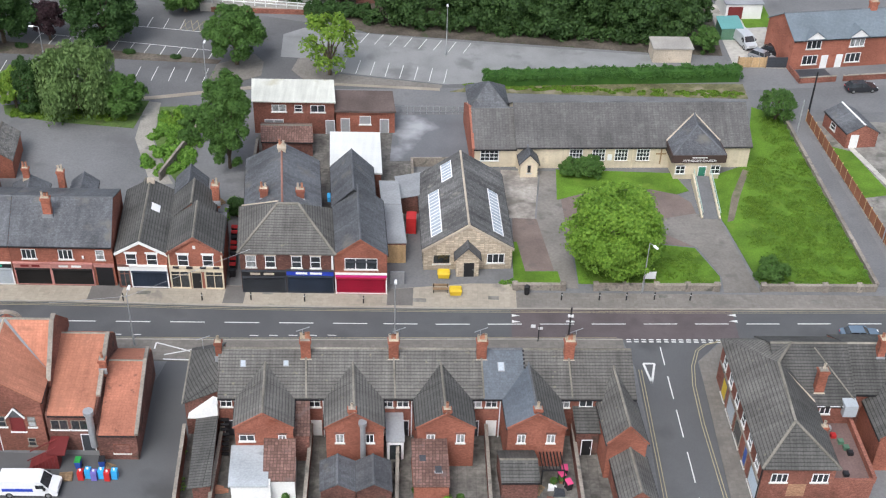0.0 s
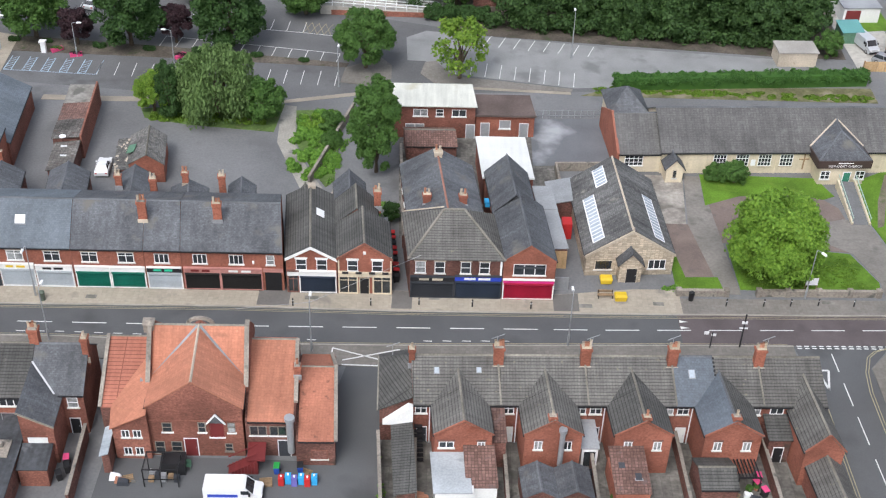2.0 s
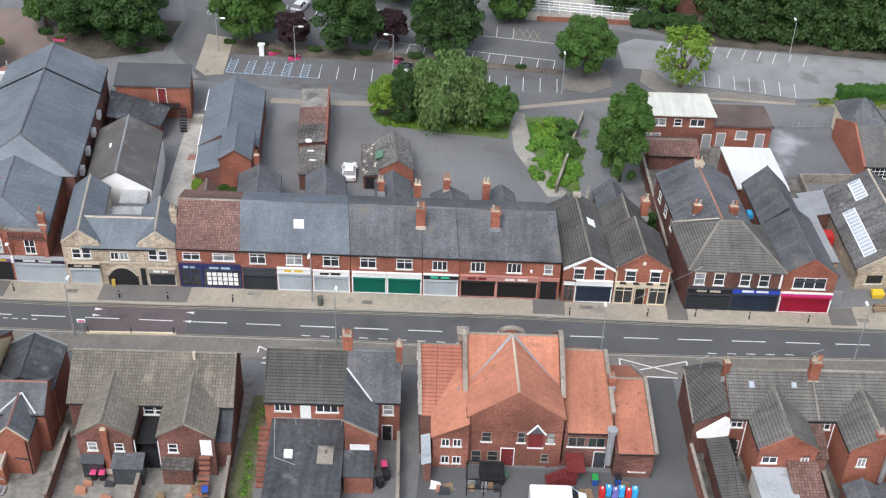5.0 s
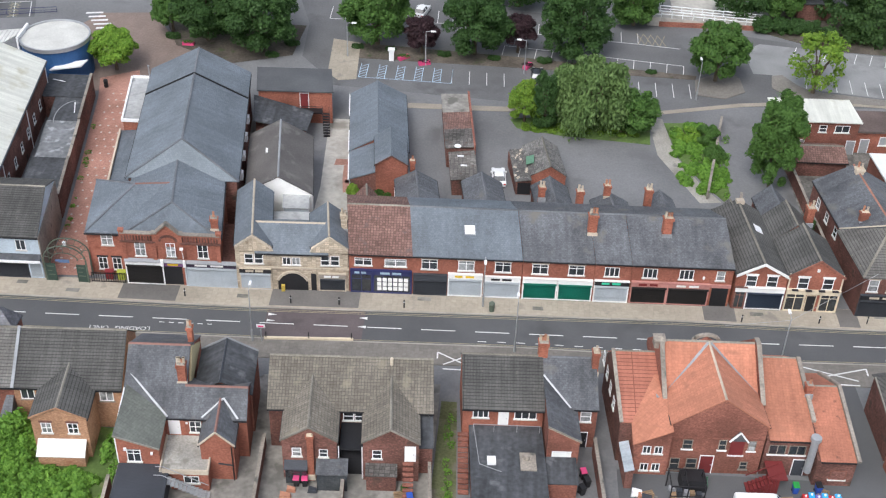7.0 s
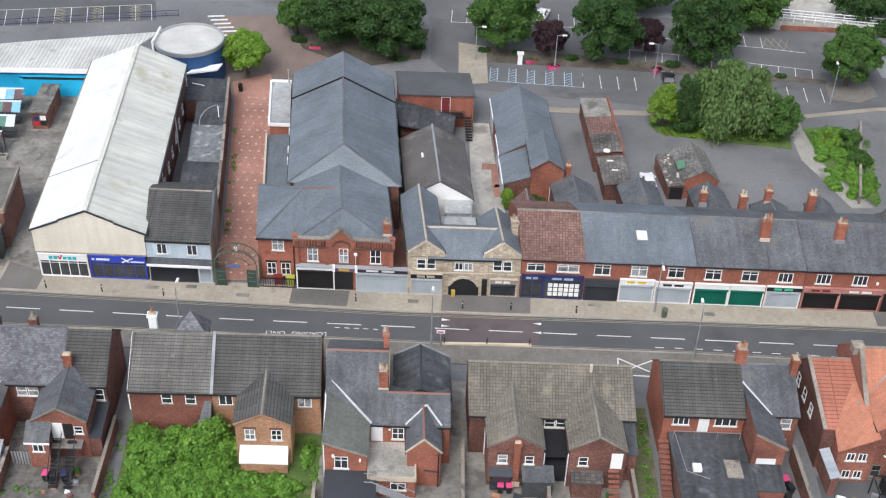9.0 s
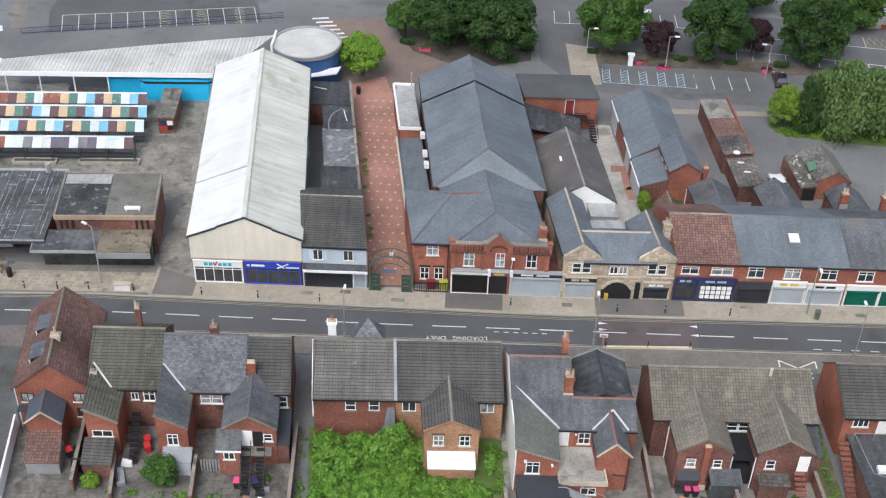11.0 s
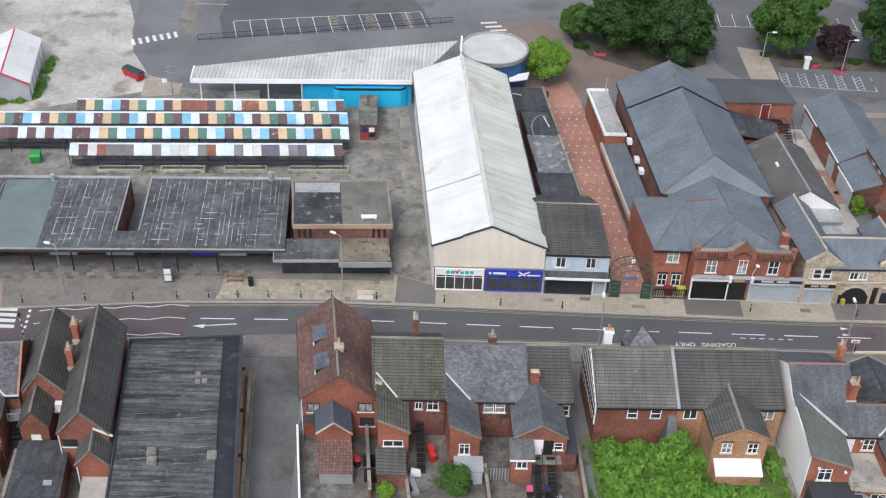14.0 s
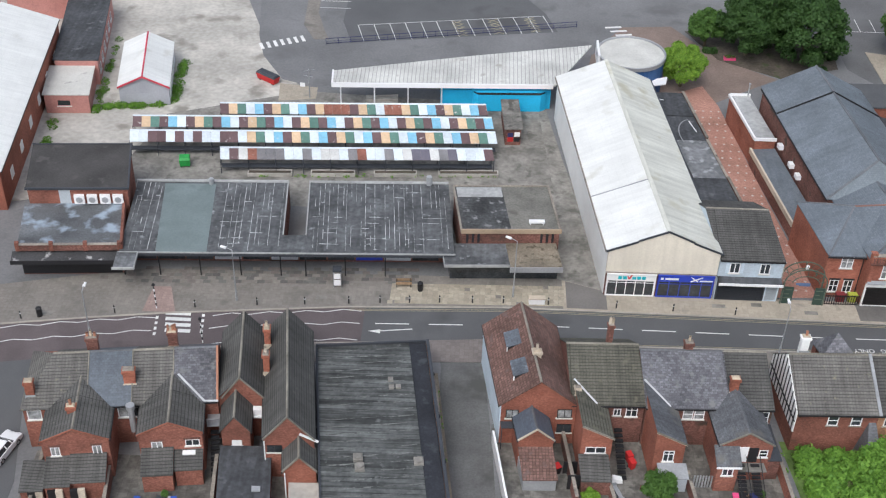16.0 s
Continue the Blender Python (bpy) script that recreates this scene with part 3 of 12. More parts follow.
KERB_N = [(-300, 78), (-240, 89.5), (-200, 98.0), (-191, 99.7), (-182, 101.2), (-162, 103.7), (-144, 104.85), (-125, 104.95), (-92, 105.1), (-68, 106.0), (-42, 106.9), (-23, 107.1), (1, 107.85), (24, 108.8), (50, 110.1), (160, 116)]
KERB_S = [(-300, 71), (-240, 82.5), (-200, 91.7), (-182, 95.2), (-165, 97.5), (-150, 98.7), (-120, 99.6), (-88, 100.15), (-76, 100.5), (-60, 101.0), (-34, 101.0), (-20, 101.5), (10, 103.1), (20, 103.5), (50, 105.1), (160, 111)]
FRONT_N = [(-300, 90), (-205, 104), (-186, 109), (-152, 110), (-138.5, 110.5), (-133, 108.6), (-114, 108.6), (-92, 108.9), (-72, 110), (-36, 110.7), (-23, 110.7), (-5, 111), (4, 112.5), (50, 114.2), (160, 118)]
BACK_S = [(-300, 60), (-200, 86), (-190, 88), (-165, 94.5), (-120, 96.6), (-88, 97), (-60, 97.6), (-20, 97.8), (20.6, 99.6)]


def at_x(line, x):
    for (xa, ya), (xb, yb) in zip(line, line[1:]):
        if xa <= x <= xb:
            return ya + (yb - ya) * (x - xa) / (xb - xa)
    return line[-1][1]


def strip(lo, hi, x0, x1, off_lo=0.0, off_hi=0.0):
    xs = sorted({x0, x1, *[p[0] for p in (*lo, *hi) if x0 < p[0] < x1]})
    return [(x, at_x(lo, x) + off_lo) for x in xs], [(x, at_x(hi, x) + off_hi) for x in xs]


def band(name, label, category, lo, hi, x0, x1, z, material, depth=0.03, off_lo=0.0, off_hi=0.0, parent=None):
    a, b = strip(lo, hi, x0, x1, off_lo, off_hi)
    g = G()
    for (p, q), (r, s) in zip(zip(a, a[1:]), zip(b, b[1:])):
        g.hexa([(*p, z - depth), (*q, z - depth), (*s, z - depth), (*r, z - depth)], [(*p, z), (*q, z), (*s, z), (*r, z)])
    ob = part(name, g, material, parent, label)
    return tagged(ob, label, category, kind="structure") if parent is None else ob


road = band("road", "dark grey tarmac high street with white centre dashes", "road", KERB_S, KERB_N, -300, 160, 0.012, TARMAC)
side_road = flat("road", "tarmac side street joining the high street", "road", [(21.6, 20), (29, 20), (28.6, 92), (28.3, 100.3), (31.5, 104.1), (20.6, 103.45), (21.5, 98.7), (21.8, 89)], 0.016, TARMAC)
lane = flat("road", "narrow grey tarmac lane between brick buildings", "road", [(-148, 20), (-142, 20), (-144.8, 76), (-147.6, 98.9), (-153.4, 98.5), (-150.6, 76)], 0.016, TARMAC_OLD)
west_road = flat("road", "tarmac street curving off behind the end houses", "road", [(-200, 60), (-190.5, 60), (-191, 76), (-193.8, 88), (-190, 93.6), (-206, 90.6), (-200, 84)], 0.018, TARMAC)


def line(parent, p, q, w=0.12, material=None, z=0.024, name="road_line"):
    (x0, y0), (x1, y1) = p, q
    n = math.hypot(x1 - x0, y1 - y0) or 1
    a, b = -(y1 - y0) / n * w / 2, (x1 - x0) / n * w / 2
    plan = [(x0 - a, y0 - b), (x1 - a, y1 - b), (x1 + a, y1 + b), (x0 + a, y0 + b)]
    return part(name, G().prism(plan, z - 0.014, z), material or LINE, parent)


CENTRE = [(-200, 94.9), (-182, 98.4), (-160, 101.1), (-140, 102.05), (-111, 102.25), (-76, 102.95), (-40, 103.7), (0, 105.12), (40, 107.15), (160, 113.3)]
for i in range(46):
    x = -158.95 + 5.914 * i if i < 26 else -11.35 + 5.76 * (i - 25)
    if x < 100:
        line(road, (x, at_x(CENTRE, x)), (x + 3.75, at_x(CENTRE, x + 3.75)), 0.13)
for red_x0, red_x1, label in ((-205, -160.3, "dull red tarmac at the zebra crossing"), (-87.5, -76.6, "dull red tarmac strip across the road"), (8.5, 33.5, "dull red tarmac at the junction")):
    band("red_surface", label, "", KERB_S, KERB_N, red_x0, red_x1, 0.018, TARMAC_RED, off_lo=0.02, off_hi=-0.02, parent=road)


def triangle(parent, x, y, s=1):
    return part("arrow_mark", G().prism([(x, y - 0.22), (x + s * 0.95, y), (x, y + 0.22)] if s > 0 else [(x, y - 0.22), (x, y + 0.22), (x + s * 0.95, y)], 0.012, 0.026), LINE, parent)


for x, s in ((-87.3, 1), (-76.3, -1), (8.6, 1), (33.8, -1)):
    c = at_x(CENTRE, x)
    triangle(road, x, c + 1.5, s), triangle(road, x, c - (0.0 if x < 0 and s < 0 else -0.45), s)
# give-way lines, triangle and dashes of the side street
for i in range(13):
    for k in (0, 0.35):
        line(side_road, (21.0 + 0.82 * i, 103.2 + k + 0.042 * i * 0.8), (21.5 + 0.82 * i, 103.2 + k + 0.042 * i * 0.8), 0.16, z=0.028)
for p, q in (((22.4, 99.7), (23.6, 99.75)), ((22.4, 99.7), (22.95, 96.7)), ((23.6, 99.75), (22.95, 96.7))):
    line(side_road, p, q, 0.24, z=0.03)
for ya, yb in ((102.5, 99.6), (97.8, 94.4), (92.8, 88.9), (86.9, 82.9), (81.0, 77.0), (75.0, 71.0)):
    line(side_road, (24.55 + 0.044 * (102.5 - ya), ya), (24.55 + 0.044 * (102.5 - yb), yb), 0.12, z=0.028)
for dx in (0.25, 0.55):
    line(side_road, (21.55 + dx, 98.7), (22.0 + dx, 76), 0.09, LINE_YELLOW, 0.028)
    for p, q in (((31.6, 103.75), (29.9, 103.1)), ((29.9, 103.1), (28.9, 102.1)), ((28.9, 102.1), (28.1, 99.6)), ((28.1, 99.6), (27.75, 96.5)), ((27.75, 96.5), (27.8, 90.8)), ((27.8, 90.8), (28.7, 76))):
        line(side_road, (p[0] - dx, p[1]), (q[0] - dx, q[1]), 0.09, LINE_YELLOW, 0.028)
for off in (-0.3, -0.55):
    for (xa, ya), (xb, yb) in zip(KERB_N[5:], KERB_N[6:]):
        line(road, (xa, ya + off), (xb, yb + off), 0.055, LINE_YELLOW, 0.0225)
for (xa, ya), (xb, yb) in zip(KERB_S[5:13], KERB_S[6:14]):
    line(road, (xa, ya + 0.3), (xb, yb + 0.3), 0.055, LINE_YELLOW, 0.0225)
# zebra crossing with its zigzags
for i in range(4):
    y = 98.15 + 0.95 * i
    part("zebra_bar", G().prism([(-181.7 - 0.17 * i, y), (-178.9 - 0.17 * i, y), (-178.95 - 0.17 * i, y + 0.55), (-181.75 - 0.17 * i, y + 0.55)], 0.012, 0.03), LINE, road)
for i in range(5):
    line(road, (-182.7 - 0.1 * i, 97.5 + 0.9 * i), (-182.75 - 0.1 * i, 97.95 + 0.9 * i), 0.3, z=0.03)
    line(road, (-177.7 - 0.1 * i, 98.2 + 0.9 * i), (-177.75 - 0.1 * i, 98.65 + 0.9 * i), 0.3, z=0.03)
for i in range(8):
    xa = -177 + 2.05 * i
    for base, off in ((KERB_N, -0.55), (CENTRE, 0.1), (KERB_S, 0.5)):
        za, zb = (0.25, -0.1) if i % 2 else (-0.1, 0.25)
        line(road, (xa, at_x(base, xa) + off + za), (xa + 2.0, at_x(base, xa + 2) + off + zb), 0.1, z=0.03)
    xa = -199.5 + 2.05 * i
    for base, off in ((KERB_N, -0.55), (CENTRE, 0.1)):
        za, zb = (0.25, -0.1) if i % 2 else (-0.1, 0.25)
        line(road, (xa, at_x(base, xa) + off + za), (xa + 2.0, at_x(base, xa + 2) + off + zb), 0.1, z=0.03)
# turning arrow in the road
line(road, (-158.6, 99.9), (-154.8, 100.5), 0.14, z=0.03)
part("arrow_mark", G().prism([(-159.6, 99.85), (-158.3, 99.55), (-158.3, 100.2)], 0.012, 0.03), LINE, road)

pave = band("pavement", "pale slab pavement along the shops", "pavement", KERB_N, FRONT_N, -138, 9.2, 0.10, PAVING, 0.12)
pave_w = band("pavement", "dull grey slab pavement before the covered shops", "pavement", KERB_N, FRONT_N, -300, -138, 0.10, PAVING_DULL, 0.12)
pave_e = band("pavement", "grey tarmac pavement below the churchyard wall", "pavement", KERB_N, FRONT_N, 9.2, 160, 0.10, PAVING_DULL, 0.12, off_hi=-1.6)
pave_s = band("pavement", "grey pavement before the terraced houses", "pavement", BACK_S, KERB_S, -146.9, 20.6, 0.10, PAVING_DULL, 0.12)
pave_sw = band("pavement", "grey pavement before the western houses", "pavement", BACK_S, KERB_S, -189, -153.5, 0.10, PAVING_DULL, 0.12)
flat("pavement", "grey pavement round the street corner", "pavement", [(28.6, 60), (31, 60), (31.2, 97), (60, 101), (60, 105.3), (31.8, 104.1), (28.4, 100.3)], 0.10, PAVING_DULL, 0.12)
for x0, x1, m in ((-104.5, -98, PATCH), (-87.5, -77.5, PATCH), (-38.8, -35.2, PATCH), (-23.7, -21.4, PATCH), (-5.4, -2.5, PATCH), (-1.8, 8.5, PAVING), (-137.6, -133, PATCH)):
    band("paving_patch", "", "", KERB_N, FRONT_N, x0, x1, 0.106, m, 0.02, off_lo=0.4, off_hi=-0.05, parent=pave)
for pv, x0, x1, ln, sg in ((pave, -138, 9.2, KERB_N, 1), (pave_w, -300, -138, KERB_N, 1), (pave_e, 9.2, 160, KERB_N, 1), (pave_s, -146.9, 20.6, KERB_S, -1), (pave_sw, -189, -153.5, KERB_S, -1)):
    band("kerb", "", "", ln, ln, x0, x1, 0.115, KERB, 0.13, off_lo=-0.03 if sg > 0 else -0.17, off_hi=0.17 if sg > 0 else 0.03, parent=pv)
for i, x in enumerate((-196, -166, -150.5, -145.5, -121, -116.5, -110.6, -91.3, -71, -58, -33.5, -19.5, -2.5, 6, 25.5, 43)):
    y = at_x(KERB_N, x) + 1.1 + 0.5 * (i % 3)
    tagged(part("manhole_cover", G().box(x, x + 1.5 - 0.3 * (i % 2), y, y + 0.62, 0.09, 0.113), YARD, None), "grey inspection cover set in the pavement", "manhole cover", group="pavement covers")

# yards, car parks and grass behind the shops
flat("car_park", "worn tarmac public car park with white bays", "car park", [(-88, 156.6), (-41.5, 152.6), (-27.8, 156.2), (3, 158.6), (5, 170), (-12, 176), (-34, 181.5), (-60, 184), (-90, 200), (-97, 184.5), (-93, 176), (-92.5, 165), (-87, 157.5)], 0.008, TARMAC_LOT)
car_park = bpy.data.objects["car_park"]
flat("yard", "grey gravelly yard behind the shops", "yard", [(-66, 150), (-65, 121), (-36, 121), (-35, 133), (-40.8, 147), (-41, 152), (-61, 150)], 0.012, TARMAC_OLD)
flat("yard", "dark tarmac strip beside the slate workshop", "yard", [(-73.6, 130), (-70.3, 130), (-70.6, 151), (-75.5, 151)], 0.014, TARMAC_OLD)
flat("yard", "pale dirty concrete yard between outbuildings", "yard", [(-23.5, 121), (-3.5, 121), (-3.5, 150), (-25, 150)], 0.010, YARD_DARK)
flat("yard", "smooth grey tarmac yard with pale dust", "yard", [(-6.6, 138.2), (4.3, 139.2), (3.2, 151), (-6.6, 150.3)], 0.016, mat("dusty_tarmac", (0.15, 0.155, 0.165), 0.9, 0.12, stain=((0.36, 0.37, 0.385), 0.42, 0.11)))
flat("pavement", "red block paved walkway between the halls", "pavement", [(-113.9, 109), (-108.5, 109.3), (-109.4, 116), (-113.9, 152.4), (-115.5, 158), (-120.5, 155), (-119.2, 149.4), (-114.6, 119)], 0.03, BLOCKS)
walkway = bpy.data.objects["pavement.008"] if "pavement.008" in bpy.data.objects else None
flat("yard", "pale stone flagged alley with reddish patches", "yard", [(-85.3, 112), (-79, 114), (-81.5, 132), (-83.2, 147), (-86, 147), (-85, 130)], 0.02, CONCRETE)
flat("yard", "brick-paved forecourt with pale dusty surface", "yard", [(-134, 151), (-121, 151), (-114.5, 153), (-104, 161), (-112, 167), (-117, 177), (-126, 180), (-131, 168)], 0.016, mat("pinkish_paving", (0.215, 0.165, 0.14), 0.9, 0.14, joint=(0.3, 0.15, 0.012, 0.85, 0.1)))
flat("road", "tarmac access road round the bus bays", "road", [(-184.4, 182), (-182.6, 168), (-180.9, 161.5), (-177, 154.6), (-172.4, 152.8), (-166, 154.5), (-131, 166.5), (-126, 176), (-118, 177), (-112, 167), (-103.5, 161), (-93.8, 164.8), (-93, 176), (-96, 186), (-97, 240), (-190, 240)], 0.02, TARMAC_OLD)
bus_road = bpy.data.objects["road.004"]
flat("lot", "broken pale concrete lot with cracks", "yard", [(-209, 120), (-191, 126), (-191.5, 143.5), (-173, 151.5), (-178.4, 158), (-186.3, 180.5), (-192, 240), (-260, 240), (-230, 120)], 0.012, CONCRETE)
flat("lot", "stained grey concrete market yard", "yard", [(-196, 122), (-134.6, 124), (-139.5, 150), (-173, 151.4), (-191.5, 143.4)], 0.018, YARD)
flat("lot", "grey tarmac passage beside the white hall", "yard", [(-139, 108), (-132.9, 108), (-139, 151), (-140, 151), (-138, 124)], 0.026, YARD)

lawn = flat("lawn", "bright mown grass of the churchyard", "lawn", [(41.3, 142), (44.5, 155.8), (48.1, 153.7), (51.2, 114.2), (37.8, 113.2), (35.7, 125.8), (37.6, 134.8)], 0.05, GRASS, 0.08)
flat("lawn", "grass before the church windows", "lawn", [(15, 130.3), (15.3, 137.5), (30.6, 137.5), (32.2, 133.4), (30.5, 132.5), (27.2, 133.5), (23.4, 133.3), (19.6, 132.6), (16.8, 131.2)], 0.05, GRASS, 0.08)
flat("lawn", "grass patch under the churchyard tree", "lawn", [(16.5, 113.2), (16.3, 122), (26.6, 121.4), (31.1, 120.9), (33.2, 115.4), (32.9, 113.2)], 0.05, GRASS, 0.08)
flat("lawn", "grass beside the church ramp", "lawn", [(35.4, 127), (35.6, 137), (40.5, 140), (37.6, 134.8), (35.7, 125.8)], 0.045, GRASS, 0.08)
flat("lawn", "small grass strip by the stone hall", "lawn", [(9, 112.2), (14.6, 112.6), (14.2, 115.4), (10.4, 115.2), (9.6, 121), (9, 121)], 0.05, GRASS, 0.08)
flat("path", "reddish tarmac drive beside the stone hall", "path", [(9.1, 115.2), (14.1, 115.5), (14.2, 126), (9.2, 126)], 0.02, TARMAC_BROWN)
flat("path", "broken concrete drive up to the church", "path", [(8.6, 126), (12, 126), (13, 137), (8, 137)], 0.022, mat("broken_concrete", (0.29, 0.265, 0.235), 0.9, 0.35, big=0.4, fine=2, stain=((0.17, 0.155, 0.135), 0.46, 0.5)))
flat("path", "grey tarmac path beside the church drive", "path", [(12.2, 126), (14.3, 112.3), (16.4, 112.3), (15.2, 137), (13.2, 137)], 0.025, WARM_PATH)
flat("path", "reddish tarmac forecourt of the church", "path", [(15.2, 122.4), (15.0, 130.2), (17, 131.4), (19.6, 132.7), (23.4, 133.4), (27.2, 133.6), (30.5, 132.6), (32.1, 130.7), (32.4, 128.1), (31.5, 121.2), (26.6, 121.6)], 0.022, TARMAC_BROWN)
flat("path", "pale grey path from the street to the church ramp", "path", [(27.1, 126.6), (32.2, 128.3), (35.2, 127.2), (37.4, 112.6), (33.2, 112.4), (33.4, 115.4), (31.5, 120.9), (27.1, 124.2)], 0.035, WARM_PATH)
flat("path", "narrow grey footpath beside the churchyard", "path", [(48.6, 153.7), (50.8, 153.8), (53.9, 121), (54, 114.6), (51.5, 114.4)], 0.03, TARMAC_OLD)
flat("road", "grey back lane behind the church", "road", [(-4, 150.5), (4.5, 151), (44, 150), (47.5, 154.6), (90, 157), (92, 167), (60, 163), (46, 161), (5.5, 158.8), (-5, 158.4)], 0.014, TARMAC_OLD)
flat("verge", "ragged grass verge below the hedge", "verge", [(1, 157.4), (44.5, 158.2), (44.5, 162.6), (6, 160.2)], 0.05, DRY_GRASS, 0.08)
flat("verge", "overgrown grass strip beside the yard", "verge", [(-39.4, 150.4), (-33.6, 151), (-32.4, 133), (-33.4, 131.4), (-35.6, 135.2), (-38.3, 141.6)], 0.05, GRASS_ROUGH, 0.08)
flat("verge", "grass bed under the willow", "verge", [(-61, 149.4), (-60, 147), (-54, 145.6), (-41.8, 144.4), (-41.2, 152), (-51.5, 151.6)], 0.05, GRASS_ROUGH, 0.08)
flat("verge", "planted island below the big trees", "verge", [(-116, 175.6), (-112, 166.4), (-103.3, 161.2), (-94, 165), (-93.3, 175)], 0.06, SOIL, 0.1)
flat("verge", "planted strip between the parking rows", "verge", [(-86, 165.2), (-60, 164.6), (-33.5, 163.6), (-33.2, 164.8), (-60, 168), (-84, 170)], 0.06, SOIL, 0.1)
flat("verge", "wild ground behind the terraced houses", "verge", [(-117.2, 86), (-115, 66), (-97, 66), (-98, 85.5)], 0.03, GRASS_ROUGH, 0.06)
flat("verge", "weedy ground beneath the wood", "verge", [(-27, 184), (-12, 175.4), (6.5, 173.8), (32, 171.8), (43, 171.6), (47, 260), (-40, 260)], 0.05, SOIL, 0.1)
flat("verge", "weedy strip beside the lane", "verge", [(-152.6, 93.6), (-151.7, 93.6), (-149.0, 72), (-150.2, 72)], 0.03, DIRT, 0.05)
flat("verge", "weedy passage between houses", "verge", [(-67.4, 92), (-65.8, 92), (-65, 70), (-68, 70)], 0.03, mat("mossy_earth", (0.115, 0.125, 0.06), 0.95, 0.35, fine=4, stain=((0.17, 0.15, 0.115), 0.46, 0.5)), 0.05)
flat("yard", "concrete yards of the terrace", "yard", [(-25, 87.5), (20.5, 89.4), (21.2, 60), (-25, 60)], 0.010, YARD_DARK)
flat("yard", "dark tarmac yard beside the orange-roofed hall", "yard", [(-35.5, 84), (-30.5, 84), (-27.6, 99.5), (-24.2, 99.5), (-23, 70), (-50, 70), (-50, 84)], 0.02, TARMAC)
flat("yard", "dirty concrete yards and passages between the houses", "yard", [(-98.2, 85), (-97.4, 60), (-68.2, 60), (-67.6, 94.5), (-86, 94.5)], 0.010, YARD)
flat("yard", "grimy concrete yards behind the western houses", "yard", [(-190, 80), (-152, 80), (-152, 60), (-190, 60)], 0.010, YARD_DARK)
flat("yard", "grimy concrete yards behind the middle houses", "yard", [(-146, 86), (-117.5, 86), (-117.5, 60), (-144, 60)], 0.010, YARD_DARK)


def bays(p, q, depth, n, parent, angle=(0, 1), material=None, back=False):
    """n bays between p and q, with lines of that depth along angle."""
    for i in range(n + 1):
        x, y = p[0] + (q[0] - p[0]) * i / n, p[1] + (q[1] - p[1]) * i / n
        line(parent, (x, y), (x + angle[0] * depth, y + angle[1] * depth), 0.1, material, 0.026, "bay_line")
    if back:
        line(parent, p, q, 0.1, material, 0.028, "bay_line")


bays((-69.6, 158.75), (-61.9, 158.6), 3.9, 3, car_park, (-0.02, 1))
bays((-44.7, 157.85), (-34.75, 157.9), 4.2, 4, car_park, (0.03, 1))
bays((-83.4, 159.3), (-69.7, 158.75), 4.3, 5, car_park, (0.02, 1), LINE_BLUE, True)
for i in range(5):
    xa = -83.4 + 2.74 * i
    line(car_park, (xa + 1.1, 159.2 - 0.11 * i), (xa + 1.15, 163.4 - 0.1 * i), 0.1, LINE_BLUE, 0.03, "hatch_line")
    for k in range(5):
        line(car_park, (xa + 0.05, 159.3 - 0.1 * i + 0.8 * k), (xa + 1.08, 160.1 - 0.1 * i + 0.8 * k), 0.09, LINE_BLUE, 0.034, "hatch_line")
bays((-62.0, 171.6), (-34.8, 167.8), 3.7, 11, car_park, (-0.12, -1), None, True)
bays((-62, 176.6), (-41.2, 174.35), 3.6, 8, car_park, (0.05, 1), None, True)
line(car_park, (-41.2, 174.35), (-34.8, 173.4), 0.1, None, 0.028, "bay_line")
for k in range(4):
    for a, b in (((-41.2 + 1.1 * k, 174.3 - 0.15 * k), (-40.1 + 1.1 * k, 178.0 - 0.15 * k)), ((-40.1 + 1.1 * k, 174.2 - 0.15 * k), (-41.2 + 1.1 * k, 178.0 - 0.15 * k))):
        line(car_park, a, b, 0.08, LINE_YELLOW, 0.032, "hatch_line")
bays((-90, 178), (-63, 178.4), 4.4, 11, car_park, (0.0, 1), None, True)
bays((-17.2, 162.7), (0.2, 160.0), 4.2, 8, car_park, (0.1, 1))
bays((-17.5, 172.6), (3.0, 169.6), 3.4, 9, car_park, (0.35, 1))
flat("lot", "dark tarmac bays beside the bus road", "yard", [(-168.2, 166.9), (-136.2, 173.4), (-137.9, 179.6), (-149, 200), (-170, 200), (-170.2, 174)], 0.024, TARMAC, 0.02)
bays((-166.3, 167.4), (-137.0, 173.4), 5.4, 12, bus_road, (-0.26, 1))
line(bus_road, (-167.7, 172.8), (-138.4, 178.8), 0.1, None, 0.03, "bay_line")
bays((-175.0, 178.4), (-175.4, 203.4), 5.5, 10, bus_road, (1, 0.02))
for i in range(7):
    line(bus_road, (-181.3 + 0.98 * i, 163.6 + 0.5 * i), (-182.0 + 0.98 * i, 165.4 + 0.5 * i), 0.5, z=0.034, name="zebra_bar")
for i in range(6):
    line(bus_road, (-128.6 + 0.75 * i, 175.6 - 1.25 * i), (-126 + 0.75 * i, 176.1 - 1.25 * i), 0.5, z=0.034, name="zebra_bar")
for x in (-151.9, -146.2, -140.4):
    y = 167.6 + 0.205 * (x + 166.3)
    for k in range(5):
        for a, b in ((0, 0.95), (0.95, 0)):
            line(bus_road, (x - 0.26 * k, y + k + a), (x + 1.5 - 0.26 * k, y + k + b + 0.3), 0.12, LINE_YELLOW, 0.034, "hatch_line")
flat("pavement", "kerbed tarmac island between car park and lane", "pavement", [(-34.0, 158.9), (-29.8, 158.2), (-26.6, 160.5), (-26.8, 164.6), (-28.5, 167), (-33.6, 163.4)], 0.09, PAVING_DULL, 0.12)
